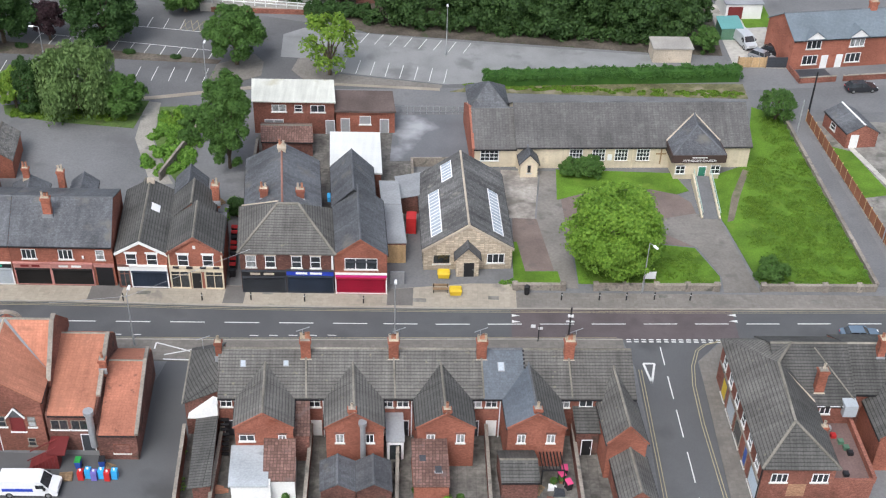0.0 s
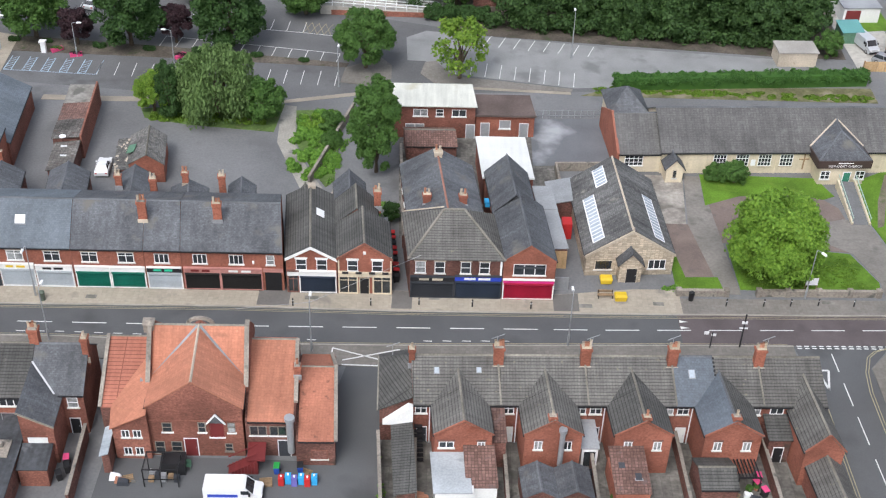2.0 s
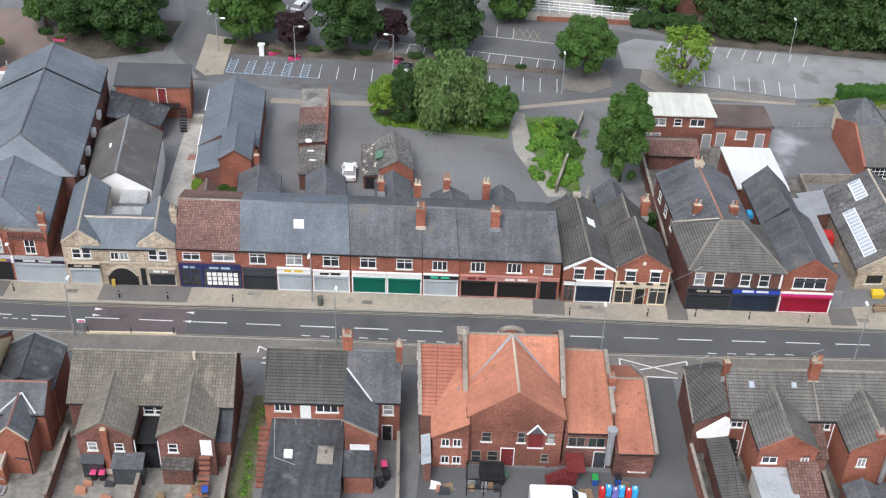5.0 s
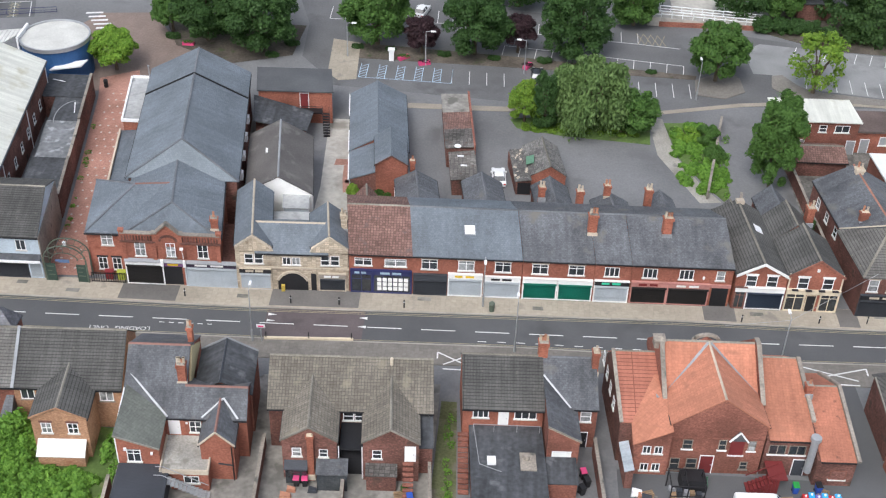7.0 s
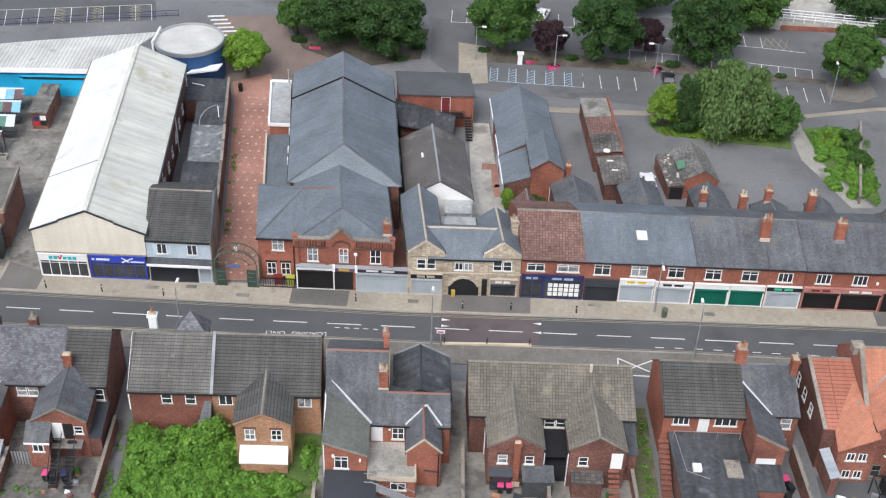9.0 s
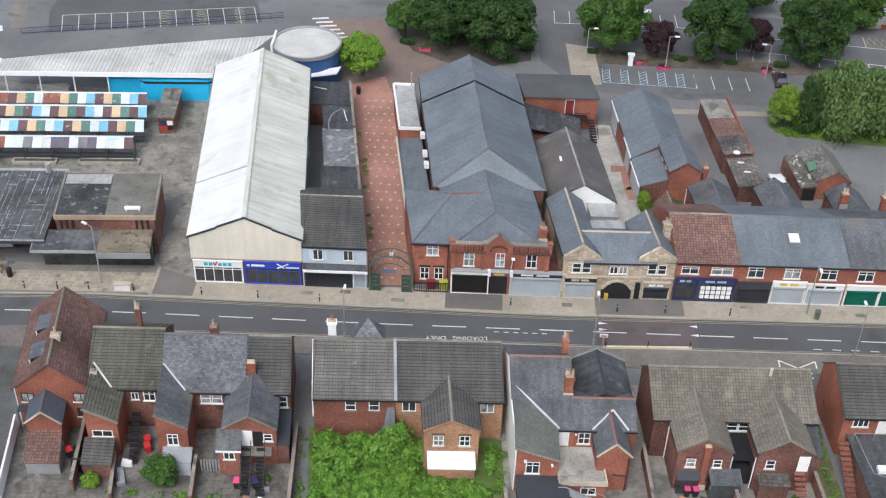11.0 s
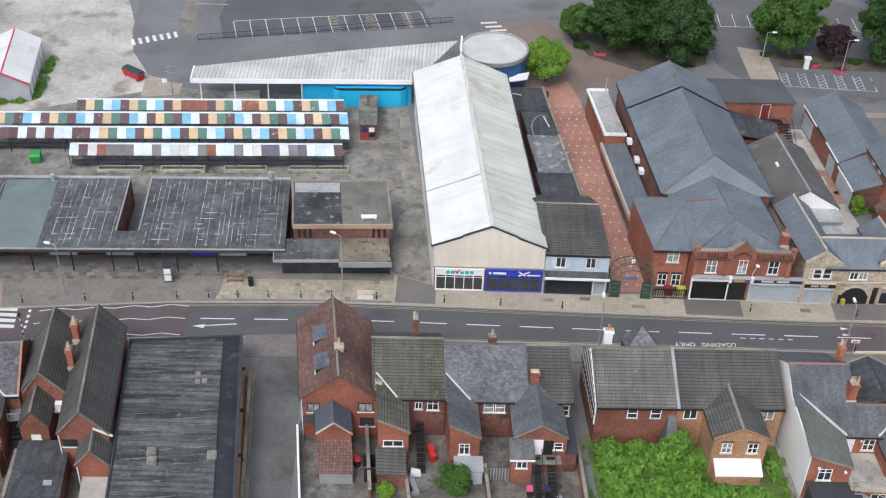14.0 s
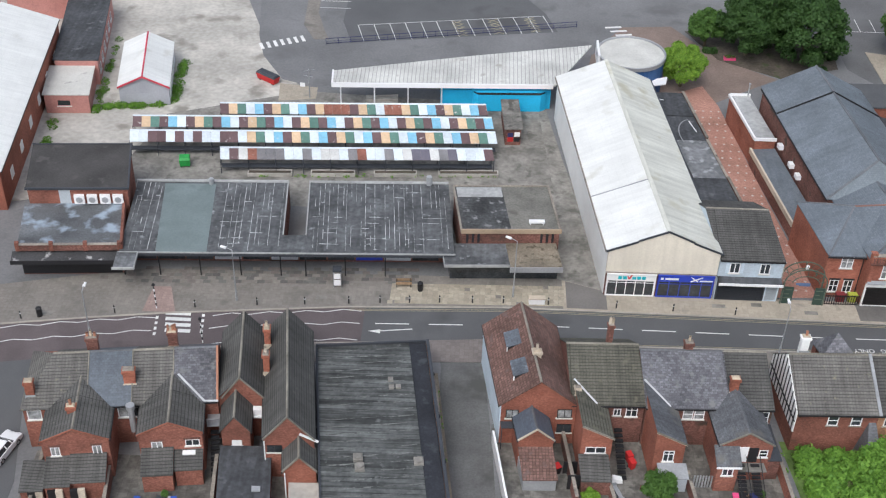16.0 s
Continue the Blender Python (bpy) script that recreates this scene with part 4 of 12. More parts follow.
flat("pavement", "kerbed island with the lime-green tree", "pavement", [(-21.8, 166), (-22.4, 162.4), (-19.8, 159.0), (-0.2, 158.4), (0, 159.3), (-16.6, 161.8), (-18.5, 163.5), (-20.2, 166.5)], 0.09, PAVING_DULL, 0.12)
flat("pavement", "pale rounded corner at the disabled bays", "pavement", [(-88.5, 171), (-84.2, 170), (-83.6, 158.6), (-86.2, 158), (-88, 160)], 0.09, PAVING, 0.12)

# painted bay ends, parking dashes and faded lettering along the south kerb
for bx, by in ((-29.6, 98.6), (-68.2, 97.5)):
    k = 1.0 if bx > -40 else 0.55
    for p, q in (((0.0, 1.9), (6.0 * k, 0.0)), ((1.2 * k, 0.0), (7.2 * k, 2.0)), ((0, 1.9), (0, 0.9)), ((7.2 * k, 2.0), (7.2 * k, 0.9)), ((1.2 * k, -0.7), (6.0 * k, -0.7))):
        line(road, (bx + p[0], by + p[1]), (bx + q[0], by + q[1]), 0.16, z=0.122)
for i in range(26):
    x = -64 + 2.1 * i
    if not -30.5 < x < -21.5:
        line(road, (x, at_x(KERB_S, x) + 0.75), (x + 0.95, at_x(KERB_S, x) + 0.75), 0.1, z=0.026)
def road_words(text, x, y, size, turn):
    """Painted words on the road."""
    cu = bpy.data.curves.new("words", "FONT")
    cu.body, cu.size, cu.extrude = text, size, 0.002
    tmp = bpy.data.objects.new("words", cu)
    me = bpy.data.meshes.new_from_object(tmp)
    bpy.data.objects.remove(tmp)
    me.materials.append(LINE)
    ob = new("road_words", me)
    ob.matrix_world = pose(x, y, 0.0275, 0, 0, turn)
    ob.parent = road
    return ob


road_words("LOADING", -99.6, 100.95, 0.86, 183.0)
road_words("ONLY", -104.1, 100.72, 0.86, 183.0)
for i in range(6):
    x = -98.9 + 1.05 * i
    line(road, (x, at_x(KERB_S, x) + 1.9), (x + 0.55, at_x(KERB_S, x) + 1.9), 0.1, z=0.026)

flat("road", "dark worn tarmac lane beside the warehouse", "road", [(-151.7, 60), (-151.4, 94.5), (-152.0, 98.9), (-147.2, 99.2), (-145.9, 84), (-144.6, 60)], 0.0235, mat("lane_tarmac", (0.115, 0.115, 0.113), 0.9, 0.22, stain=((0.08, 0.08, 0.076), 0.44, 0.3)))
flat("pavement", "beige paved corner by the market post", "pavement", [(-177.2, 153.4), (-171.6, 152.6), (-171.5, 149.4), (-176.7, 148.4)], 0.04, PAVING, 0.05)
flat("pavement", "kerbed tarmac island beside the bus bays", "pavement", [(-176.2, 172.2), (-174.0, 167.4), (-171.8, 167.6), (-172.6, 170), (-174.4, 176.5), (-174.6, 181), (-176.6, 181)], 0.09, PAVING_DULL, 0.12)
flat("car_park", "pale worn tarmac end of the car park", "car park", [(-24.5, 166.5), (-21.8, 166.4), (-17.5, 162.6), (0.5, 159.6), (33, 163.5), (32, 171), (6, 173), (-12, 175.2), (-22, 176.5), (-25, 174)], 0.0125, mat("pale_tarmac", (0.235, 0.237, 0.235), 0.9, 0.14, stain=((0.17, 0.17, 0.17), 0.42, 0.2)))
flat("footway", "pale beige footway along the car park lane", "pavement", [(-75.5, 151), (-66, 151.2), (-41, 152.4), (-27.6, 156.2), (-15, 158.2), (-0.3, 157.6), (-0.4, 158.6), (-15.2, 159.2), (-28, 157.1), (-41.2, 153.3), (-66, 152.6), (-75.5, 152.4)], 0.05, mat("beige_tarmac", (0.30, 0.265, 0.215), 0.9, 0.18))

flat("path", "pale dusty worn track across the yard", "path", [(-41.6, 151.8), (-39.5, 151.6), (-38.5, 141.6), (-36.0, 135.2), (-33.8, 131.2), (-36.6, 130.8), (-41.0, 141.8)], 0.022, mat("dusty_track", (0.27, 0.255, 0.225), 0.95, 0.25, stain=((0.18, 0.175, 0.16), 0.44, 0.6)))
flat("path", "trodden earth strip along the church lawn", "path", [(36.0, 126.6), (36.9, 127.0), (38.6, 132.4), (40.9, 138.6), (40.2, 139), (37.6, 132.6)], 0.056, DIRT, 0.03)

flat("pavement", "brownish paved crossing at the lane mouth", "pavement", [(-153.4, 95.2), (-153.6, 98.6), (-146.9, 99.3), (-146.9, 95.6)], 0.104, mat("crossing_paving", (0.17, 0.15, 0.14), 0.9, 0.16, joint=(0.5, 0.5, 0.014, 0.8, 0.1)), 0.1)

# ---- north side: shops ----
def words_on(th, parent, text, x, y, z, size, turn, material):
    """Raised words on a wall, x their middle."""
    cu = bpy.data.curves.new("words", "FONT")
    cu.body, cu.size, cu.extrude, cu.align_x = text, size, 0.01, "CENTER"
    tmp = bpy.data.objects.new("words", cu)
    me = bpy.data.meshes.new_from_object(tmp)
    bpy.data.objects.remove(tmp)
    me.materials.append(material)
    ob = new("sign_words", me)
    ob.parent = parent
    ob.location, ob.rotation_euler = th.map(x, y, z), (radians(90), 0, radians(turn))
    return ob


def sign_bars(th, parent, x0, x1, z, h, y, material, words=2, seed=1):
    """Unreadable writing as plain bars."""
    rnd = random.Random(seed)
    x, total = x0, x1 - x0
    for w in range(words):
        ln = total / words * rnd.uniform(0.7, 0.86)
        th.part("sign_bar", th.g().box(x, x + ln, y - 0.02, y + 0.01, z, z + h), material, parent)
        x += total / words


def shopfront(th, x0, x1, shut, fascia, z1=3.2, y=0.0, pilaster=None, bars=None, fz=0.62, door_w=0.0, glass=False, box=True):
    """A shop's ground floor: pilasters, fascia, closed shutter or display window."""
    surround = th.part("shopfront", th.g().box(x0, x1, y - 0.12, y + 0.1, 0, 0.28).box(x0, x0 + 0.14, y - 0.16, y + 0.1, 0.28, z1).box(x1 - 0.14, x1, y - 0.16, y + 0.1, 0.28, z1), pilaster or WHITE)
    top = z1 - fz
    fa = th.part("fascia", th.g().box(x0 + 0.02, x1 - 0.02, y - 0.24, y + 0.05, top, z1), fascia, surround)
    th.part("cornice", th.g().box(x0, x1, y - 0.34, y + 0.05, z1, z1 + 0.09), pilaster or WHITE, surround)
    if bars:
        sign_bars(th, fa, x0 + (x1 - x0) * 0.2, x1 - (x1 - x0) * 0.2, top + 0.17, fz * 0.45, y - 0.25, bars, 2, int(abs(x0 * 10)) + 3)
    if glass:
        pn = th.part("display_window", th.g().box(x0 + 0.14, x1 - 0.14, y - 0.06, y, 0.28, top), GLASS, surround)
        n = max(2, int((x1 - x0) / 1.1))
        g = th.g()
        for i in range(n + 1):
            xx = x0 + 0.14 + (x1 - x0 - 0.28) * i / n
            g.box(xx - 0.04, xx + 0.04, y - 0.09, y, 0.28, top)
        th.part("mullion", g.box(x0 + 0.14, x1 - 0.14, y - 0.085, y, 2.0, 2.07), pilaster or UPVC, surround)
    else:
        n = 26
        g = th.g()
        for i in range(n):
            za, zb = 0.12 + (top - 0.12) * i / n, 0.12 + (top - 0.12) * (i + 1) / n
            g.poly((x0 + 0.14, y - 0.07, za), (x1 - 0.14, y - 0.07, za), (x1 - 0.14, y - 0.125, zb), (x0 + 0.14, y - 0.125, zb))
            g.poly((x0 + 0.14, y - 0.125, zb), (x1 - 0.14, y - 0.125, zb), (x1 - 0.14, y - 0.07, zb), (x0 + 0.14, y - 0.07, zb))
        sh = th.part("shutter", g, shut, surround)
        th.part("bottom_rail", th.g().box(x0 + 0.14, x1 - 0.14, y - 0.14, y - 0.04, 0.02, 0.13), shut, surround)
        if box:
            th.part("shutter_box", th.g().box(x0 + 0.1, x1 - 0.1, y - 0.3, y - 0.1, top - 0.26, top), shut, surround)
    return surround


def row_house(x0, x1, yf, label, roof, wall=None, rot=1.45, k=-0.11, ze=5.55, zr=8.2, depth=11.2, group="terraced shops"):
    th = Thing("terraced_shop", label, "shop", x0, yf, rot, k, group=group)
    w = (x1 - x0) / th.c
    body(th, 0, w, 0, depth, ze, zr, "x", wall or BRICK_BRIGHT)
    gable(th, 0, w, 0, depth, ze, zr, "x", roof, 0.2, 0.0)
    return th, w


def rear_wing(th, x0, x1, y0, y1, ze, zr, roof, wall=None, stacks=()):
    body(th, x0, x1, y0, y1, ze, zr, "y", wall or BRICK_OLD, name="rear_wing")
    gable(th, x0, x1, y0, y1, ze, zr, "y", roof, 0.15, 0.1)
    for cx, cy, cz in stacks:
        chimney(th, cx, cy, cz, 1.3, 0.75, 0.6, 2)


def yf(x):
    return 108.95 + (x + 78.9) * 0.0253


# blue shop with red-brown tiles
th, w = row_house(-78.8, -71.7, yf(-78.8), "brick shop with navy front and red-brown tiled roof", TILE_RED)
shopfront(th, 0.1, 2.6, SHUT_DARK, NAVY, 3.35, pilaster=NAVY, bars=LINE_BLUE, glass=True)
shopfront(th, 2.6, w - 0.05, NAVY, NAVY, 3.35, pilaster=NAVY, bars=LINE_BLUE, glass=True)
for i in range(6):
    for j in range(3):
        th.part("notice_sheet", th.g().box(3.15 + 0.6 * i, 3.62 + 0.6 * i, -0.14, -0.07, 0.55 + 0.62 * j, 1.03 + 0.62 * j), WHITE)
for u, ww in ((1.6, 1.9), (5.2, 2.4)):
    window(th, u, 3.95, ww, 1.0, style="top")
rear_wing(th, 1.2, 3.6, 10.5, 14.5, 3.6, 5.0, TILE_RED)
# blue-slate pair
th, w = row_house(-71.7, -59.45, yf(-71.7), "brick shops with new blue slate roof and rooflight", SLATE_BLUE)
shopfront(th, 0.1, 3.9, SHUT_DARK, SHUT_DARK, 3.05, pilaster=SHUT_DARK, bars=None)
shopfront(th, 4.0, 7.9, SHUT_PALE, WHITE, 3.3, bars=YELLOW)
shopfront(th, 8.0, w - 0.1, SHUT_PALE, WHITE, 3.1, bars=BLACK)
for u in (1.9, 6.0, 10.1):
    window(th, u, 3.75, 1.75, 1.35, style="top", lintel=STONE_TRIM)
skylight(th, 6.05, 7.15, (2.5, 6.75), (3.5, 7.25), WHITE)
rear_wing(th, -1.0, 4.0, 10.5, 18.0, 3.6, 5.0, SLATE)
rear_wing(th, 7.3, 12.0, 10.4, 18.2, 3.6, 5.0, SLATE)
# green-shuttered pair
th, w = row_house(-59.4, -51.4, yf(-59.4), "brick shops with green shutters and dark slate roof", SLATE)
shopfront(th, 0.1, 4.0, SHUT_GREEN, WHITE, 3.1, bars=None)
shopfront(th, 4.05, w - 0.05, SHUT_GREEN, WHITE, 3.1, bars=None)
for u in (1.95, 6.0):
    window(th, u, 3.7, 1.75, 1.35, style="top", lintel=STONE_TRIM)
chimney(th, 8.0, 3.4, 7.6, 2.2, 0.95, 0.75, 3)
chimney(th, 8.3, 12.2, 5.0, 2.0, 0.8, 0.7, 2)
rear_wing(th, 3.5, 7.7, 10.5, 17.5, 3.8, 5.2, SLATE, stacks=((4.0, 13.5, 5.2),))
# takeaway
th, w = row_house(-51.35, -47.3, yf(-51.35), "brick takeaway shop with pale shutter and black sign", SLATE)
s = shopfront(th, 0.08, w - 0.05, SHUT_PALE, BLACK, 3.15, bars=mat("sign_green", (0.05, 0.5, 0.3), 0.5, 0.1))
window(th, 1.9, 3.75, 1.6, 1.25, style="three")
rear_wing(th, 2.2, 6.4, 10.5, 14.6, 4.0, 5.1, SLATE, stacks=((3.9, 14.2, 5.3),))
# pink-trimmed restaurant with arched passage
th, w = row_house(-47.25, -35.95, yf(-47.25), "brick restaurant with salmon shopfront beside a gated passage", SLATE)
shopfront(th, 0.1, 4.2, SHUT_BLACK, SALMON, 3.2, pilaster=SALMON, bars=mat("sign_oxblood", (0.16, 0.02, 0.02), 0.5, 0.1))
shopfront(th, 4.2, 8.9, SHUT_BLACK, SALMON, 3.2, pilaster=SALMON, bars=WHITE)
th.part("passage_gate", th.g().box(9.2, w - 0.25, -0.05, 0.02, 0, 2.75), BLACK)
th.part("passage_lintel", th.g().box(9.0, w - 0.05, -0.14, 0.05, 2.75, 3.2), SALMON)
for u, ww in ((2.05, 1.55), (6.1, 1.55), (9.9, 0.9)):
    window(th, u, 3.75, ww, 1.3, style="three" if ww > 1 else "sash")
chimney(th, 4.2, 3.5, 7.7, 2.0, 0.95, 0.75, 3)
chimney(th, 4.3, 12.5, 5.0, 2.4, 0.8, 0.7, 2)
rear_wing(th, 5.0, 8.0, 10.5, 15.5, 4.0, 5.1, SLATE)
th.part("wall_lamp", th.g().cyl(8.0, -0.2, 4.0, 4.3, 0.12, 8), UPVC)

# pair of gabled shops
for x0, x1, y0, zr, label, kind in ((-35.6, -29.95, 109.85, 6.45, "gabled brick shop with white bargeboards and navy shutter", 0), (-29.85, -23.75, 109.95, 7.2, "gabled brick salon with cream pilasters and display windows", 1)):
    th = Thing("gabled_shop", label, "shop", x0, y0, 1.2, -0.085, group="gabled shops")
    w = x1 - x0
    ze, dep = (4.85, 12.2) if kind == 0 else (5.05, 6.7)
    body(th, 0, w, 0, dep, ze, zr, "y", BRICK_BRIGHT)
    gable(th, 0, w, 0.1, dep, ze, zr, "y", TILE_DARK, 0.12, 0.28)
    barge(th, -0.1, w + 0.1, -0.15, ze - 0.05, zr + 0.02, WHITE if kind == 0 else BRICK)
    for u in (1.7, w - 1.65):
        window(th, u, 3.3, 1.15, 1.5, style="sash", lintel=WHITE)
    if kind == 0:
        shopfront(th, 0.05, 1.4, SHUT_DARK, WHITE, 3.2, pilaster=BRICK_OLD, glass=True)
        shopfront(th, 1.4, w - 0.05, SHUT_NAVY, WHITE, 3.2, bars=None)
        th.part("skylight", th.g().slab([(3.5, 6.6, 6.36), (4.4, 6.6, 5.85), (4.4, 7.9, 5.85), (3.5, 7.9, 6.36)], 0.1), UPVC)
        rear_wing(th, 0.9, 3.4, 12, 13.2, 4.3, 6.0, TILE_DARK)
        th.part("ridge_mortar", th.g().box(2.5, 3.4, 11.6, 12.3, 6.4, 6.85), STONE_TRIM)
    else:
        s = shopfront(th, 0.05, 2.3, SHUT_DARK, CREAM, 3.2, pilaster=CREAM, glass=True)
        door(th, 3.0, 1.0, 2.3, face="s", material=BLACK, frame=CREAM)
        th.part("fascia", th.g().box(2.3, 3.9, -0.24, 0.05, 2.6, 3.2), CREAM)
        shopfront(th, 3.9, w - 0.05, SHUT_DARK, CREAM, 3.2, pilaster=CREAM, glass=True)
        for i in range(4):
            th.part("lamp_hood", th.g().box(0.5 + 1.5 * i, 1.2 + 1.5 * i, -0.5, -0.2, 3.22, 3.32), BLACK)
        th.part("alarm_box", th.g().box(w / 2 - 0.15, w / 2 + 0.15, -0.12, 0, 5.7, 6.05), WHITE)
        rear_wing(th, 0.0, 4.8, 6.7, 11.6, 5.05, 7.15, TILE_DARK)
        rear_wing(th, -0.1, 3.5, 11.6, 15.3, 5.0, 6.75, SLATE)
        chimney(th, 4.9, 10.2, 5.6, 1.9, 0.8, 1.0, 2)
        lean_to(th, 4.8, 6.0, 6.9, 9.6, 3.4, 3.9, SLATE, BRICK_OLD)
        for xx in (0.05, w - 0.2):
            th.part("quoin", th.g().box(xx, xx + 0.16, -0.05, 0.04, 3.2, 5.3), CREAM)

# hipped pair of shops
th = Thing("hipped_shop", "brick double shop with hipped concrete-tile roof", "shop", -21.75, 109.7, 1.6, -0.1)
w = 10.35
body(th, 0, w, 0, 8.6, 5.6, material=BRICK_OLD)
hp = [(-0.25, -0.25), (w + 0.25, -0.25), (w + 0.25, 8.8), (-0.25, 8.8)]
ra, rb = (4.35, 5.75), (6.7, 5.75)
roof_sheet(th, [(*hp[0], 5.5), (*hp[1], 5.5), (*rb, 8.15), (*ra, 8.15)], TILE)
roof_sheet(th, [(*hp[1], 5.5), (*hp[2], 5.5), (*rb, 8.15)], TILE)
roof_sheet(th, [(*hp[3], 5.5), (*hp[0], 5.5), (*ra, 8.15)], TILE)
roof_sheet(th, [(*hp[2], 5.5), (*hp[3], 5.5), (*ra, 8.15), (*rb, 8.15)], TILE)
for a, b in ((hp[0], ra), (hp[1], rb)):
    th.part("hip_tile", th.g().beam((*a, 5.66), (*b, 8.32), 0.26, 0.12), MORTAR)
th.part("ridge_tile", th.g().beam((*ra, 8.32), (*rb, 8.32), 0.28, 0.12), MORTAR)
body(th, 0.55, 9.2, 8.6, 19.2, 5.5, 7.95, "y", BRICK_OLD, name="rear_wing")
gable(th, 0.55, 9.2, 6.1, 19.2, 5.5, 7.95, "y", SLATE, 0.2, 0.1, cap=MATS["ridge_terracotta"])
for cx in (2.75, 6.95):
    chimney(th, cx, 9.3, 6.9, 1.1, 0.9, 0.6, 2, BRICK_BRIGHT)
chimney(th, 4.9, 17.6, 7.8, 0.9, 0.9, 0.7, 2, STONE_TRIM)
th.part("verge", th.g().beam((0.1, 8.9, 5.75), (4.4, 6.3, 8.25), 0.16, 0.1), STONE_TRIM)
shopfront(th, 0.05, 5.0, SHUT_DARK, BLACK, 3.15, pilaster=SHUT_DARK, bars=STONE_TRIM)
shopfront(th, 5.05, w - 0.02, SHUT_NAVY, BLUE, 3.3, pilaster=SHUT_DARK, bars=WHITE)
for u in (1.2, 3.35, 6.25, 8.35):
    window(th, u, 3.6, 1.1, 1.6, style="sash", lintel=STONE_TRIM, frame=UPVC)
th.part("quoin", th.g().box(w - 0.25, w - 0.02, -0.06, 0.04, 3.3, 5.5), WHITE)
for i in range(3):
    window(th, 10.5 + 3 * i, 3.4, 0.9, 1.3, at=0.55, face="w", style="sash")

# crimson shutter shop
th = Thing("gabled_shop", "gabled brick shop with crimson shutter and white surround", "shop", -11.3, 109.95, 1.7, -0.078)
w = 5.85
body(th, 0, w, 0, 10.8, 5.45, 7.55, "y", BRICK_BRIGHT)
gable(th, 0, w, 0.05, 10.8, 5.45, 7.55, "y", SLATE, 0.12, 0.1)
barge(th, 0, w, -0.04, 5.4, 7.55, BRICK_BRIGHT)
shopfront(th, 0.02, w - 0.02, SHUT_RED, mat("cerise_paint", (0.62, 0.04, 0.22), 0.5, 0.05), 2.95, pilaster=WHITE, fz=0.4)
window(th, 2.95, 3.55, 3.6, 1.5, style="three", frame=UPVC)
th.part("window_board", th.g().box(1.2, 4.7, -0.09, -0.03, 4.45, 4.75), SHUT_DARK)
body(th, 0.0, 5.0, 10.8, 18.0, 5.5, 7.95, "y", BRICK, name="rear_wing")
gable(th, 0.0, 5.0, 9.4, 18.0, 5.5, 7.95, "y", SLATE, 0.15, 0.1)
th.part("wall_tank", th.g().box(-0.6, 0.15, 12.5, 13.6, 4.0, 4.6), CAN_BLUE)
# white roofed store behind it
th = Thing("flat_roofed_store", "brick store with flat white roof", "store", -13.4, 128.9, 1.7, -0.06)
body(th, 0, 6.2, 0, 9.4, 3.9, material=BRICK)
th.part("roof", th.g().box(-0.15, 6.35, -0.15, 9.6, 3.9, 4.12), METAL_ROOF)
# lean-to of grey sheets
th = Thing("lean_to", "grey flat-roofed lean-to beside the crimson shop", "lean-to", -5.3, 112.2, 1.7, -0.1)
th.part("wall", th.g().box(0, 2.2, 4, 15.5, -0.2, 2.9), BRICK_OLD)
th.part("roof", th.g().slab([(-0.1, 3.8, 2.9), (2.3, 3.8, 3.0), (2.3, 11, 3.4), (-0.1, 11, 3.4)], 0.12).slab([(-0.1, 11, 3.5), (2.3, 11, 3.5), (2.3, 15.6, 3.8), (-0.1, 15.6, 3.8)], 0.12), LEAD)
th.part("side_gate", th.g().box(0.1, 1.7, -0.2, -0.1, 0, 1.8), GREYMETAL)
th.part("timber_screen", th.g().box(0.0, 2.2, 3.85, 3.97, 0, 2.5), WOOD_PALE)

# rear brick stores by the yard
th = Thing("brick_store", "two-storey brick store with pale sheet roof", "store", -25.2, 144.3, 2.0, -0.1)
body(th, 0, 10.8, 0, 5, 5.0, material=BRICK)
th.part("roof", th.g().slab([(-0.2, -0.4, 5.15), (11, -0.4, 5.15), (11, 5.2, 5.5), (-0.2, 5.2, 5.5)], 0.16), METAL_OLD)
for u, st in ((3.4, "two"), (6.0, "sash"), (8.6, "two")):
    window(th, u, 3.4, 1.9 if st == "two" else 1.0, 1.05, style=st)
for u in (2.0, 3.3, 10.2):
    door(th, u, 1.1, 2.1, material=GREYMETAL)
th = Thing("brick_store", "single-storey brick store with shuttered openings", "store", -14.3, 145.2, 2.0, -0.1)
body(th, 0, 8.0, 0, 4.5, 3.4, material=BRICK_BRIGHT)
th.part("roof", th.g().slab([(-0.1, -0.3, 3.5), (8.1, -0.3, 3.5), (8.1, 4.7, 3.9), (-0.1, 4.7, 3.9)], 0.15), mat("brown_felt", (0.125, 0.095, 0.085), 0.85, 0.25))
th.part("roof_edge", th.g().box(-0.15, 8.15, -0.4, -0.3, 3.3, 3.62), MATS["brown_felt"])
for u, w2, h2 in ((1.3, 1.1, 2.1), (6.6, 1.1, 2.1)):
    door(th, u, w2, h2, material=GREYMETAL)
window(th, 4.0, 1.3, 1.5, 1.3, pane_mat=GREYMETAL, style="none")
th = Thing("brick_shed", "low brick shed with dark tiled roof", "shed", -23.4, 138.6, 2, -0.1)
body(th, 0, 6.6, 0, 4.4, 2.3, 3.3, "x", BRICK_OLD)
gable(th, 0, 6.6, 0, 4.4, 2.3, 3.3, "x", TILE_RED)

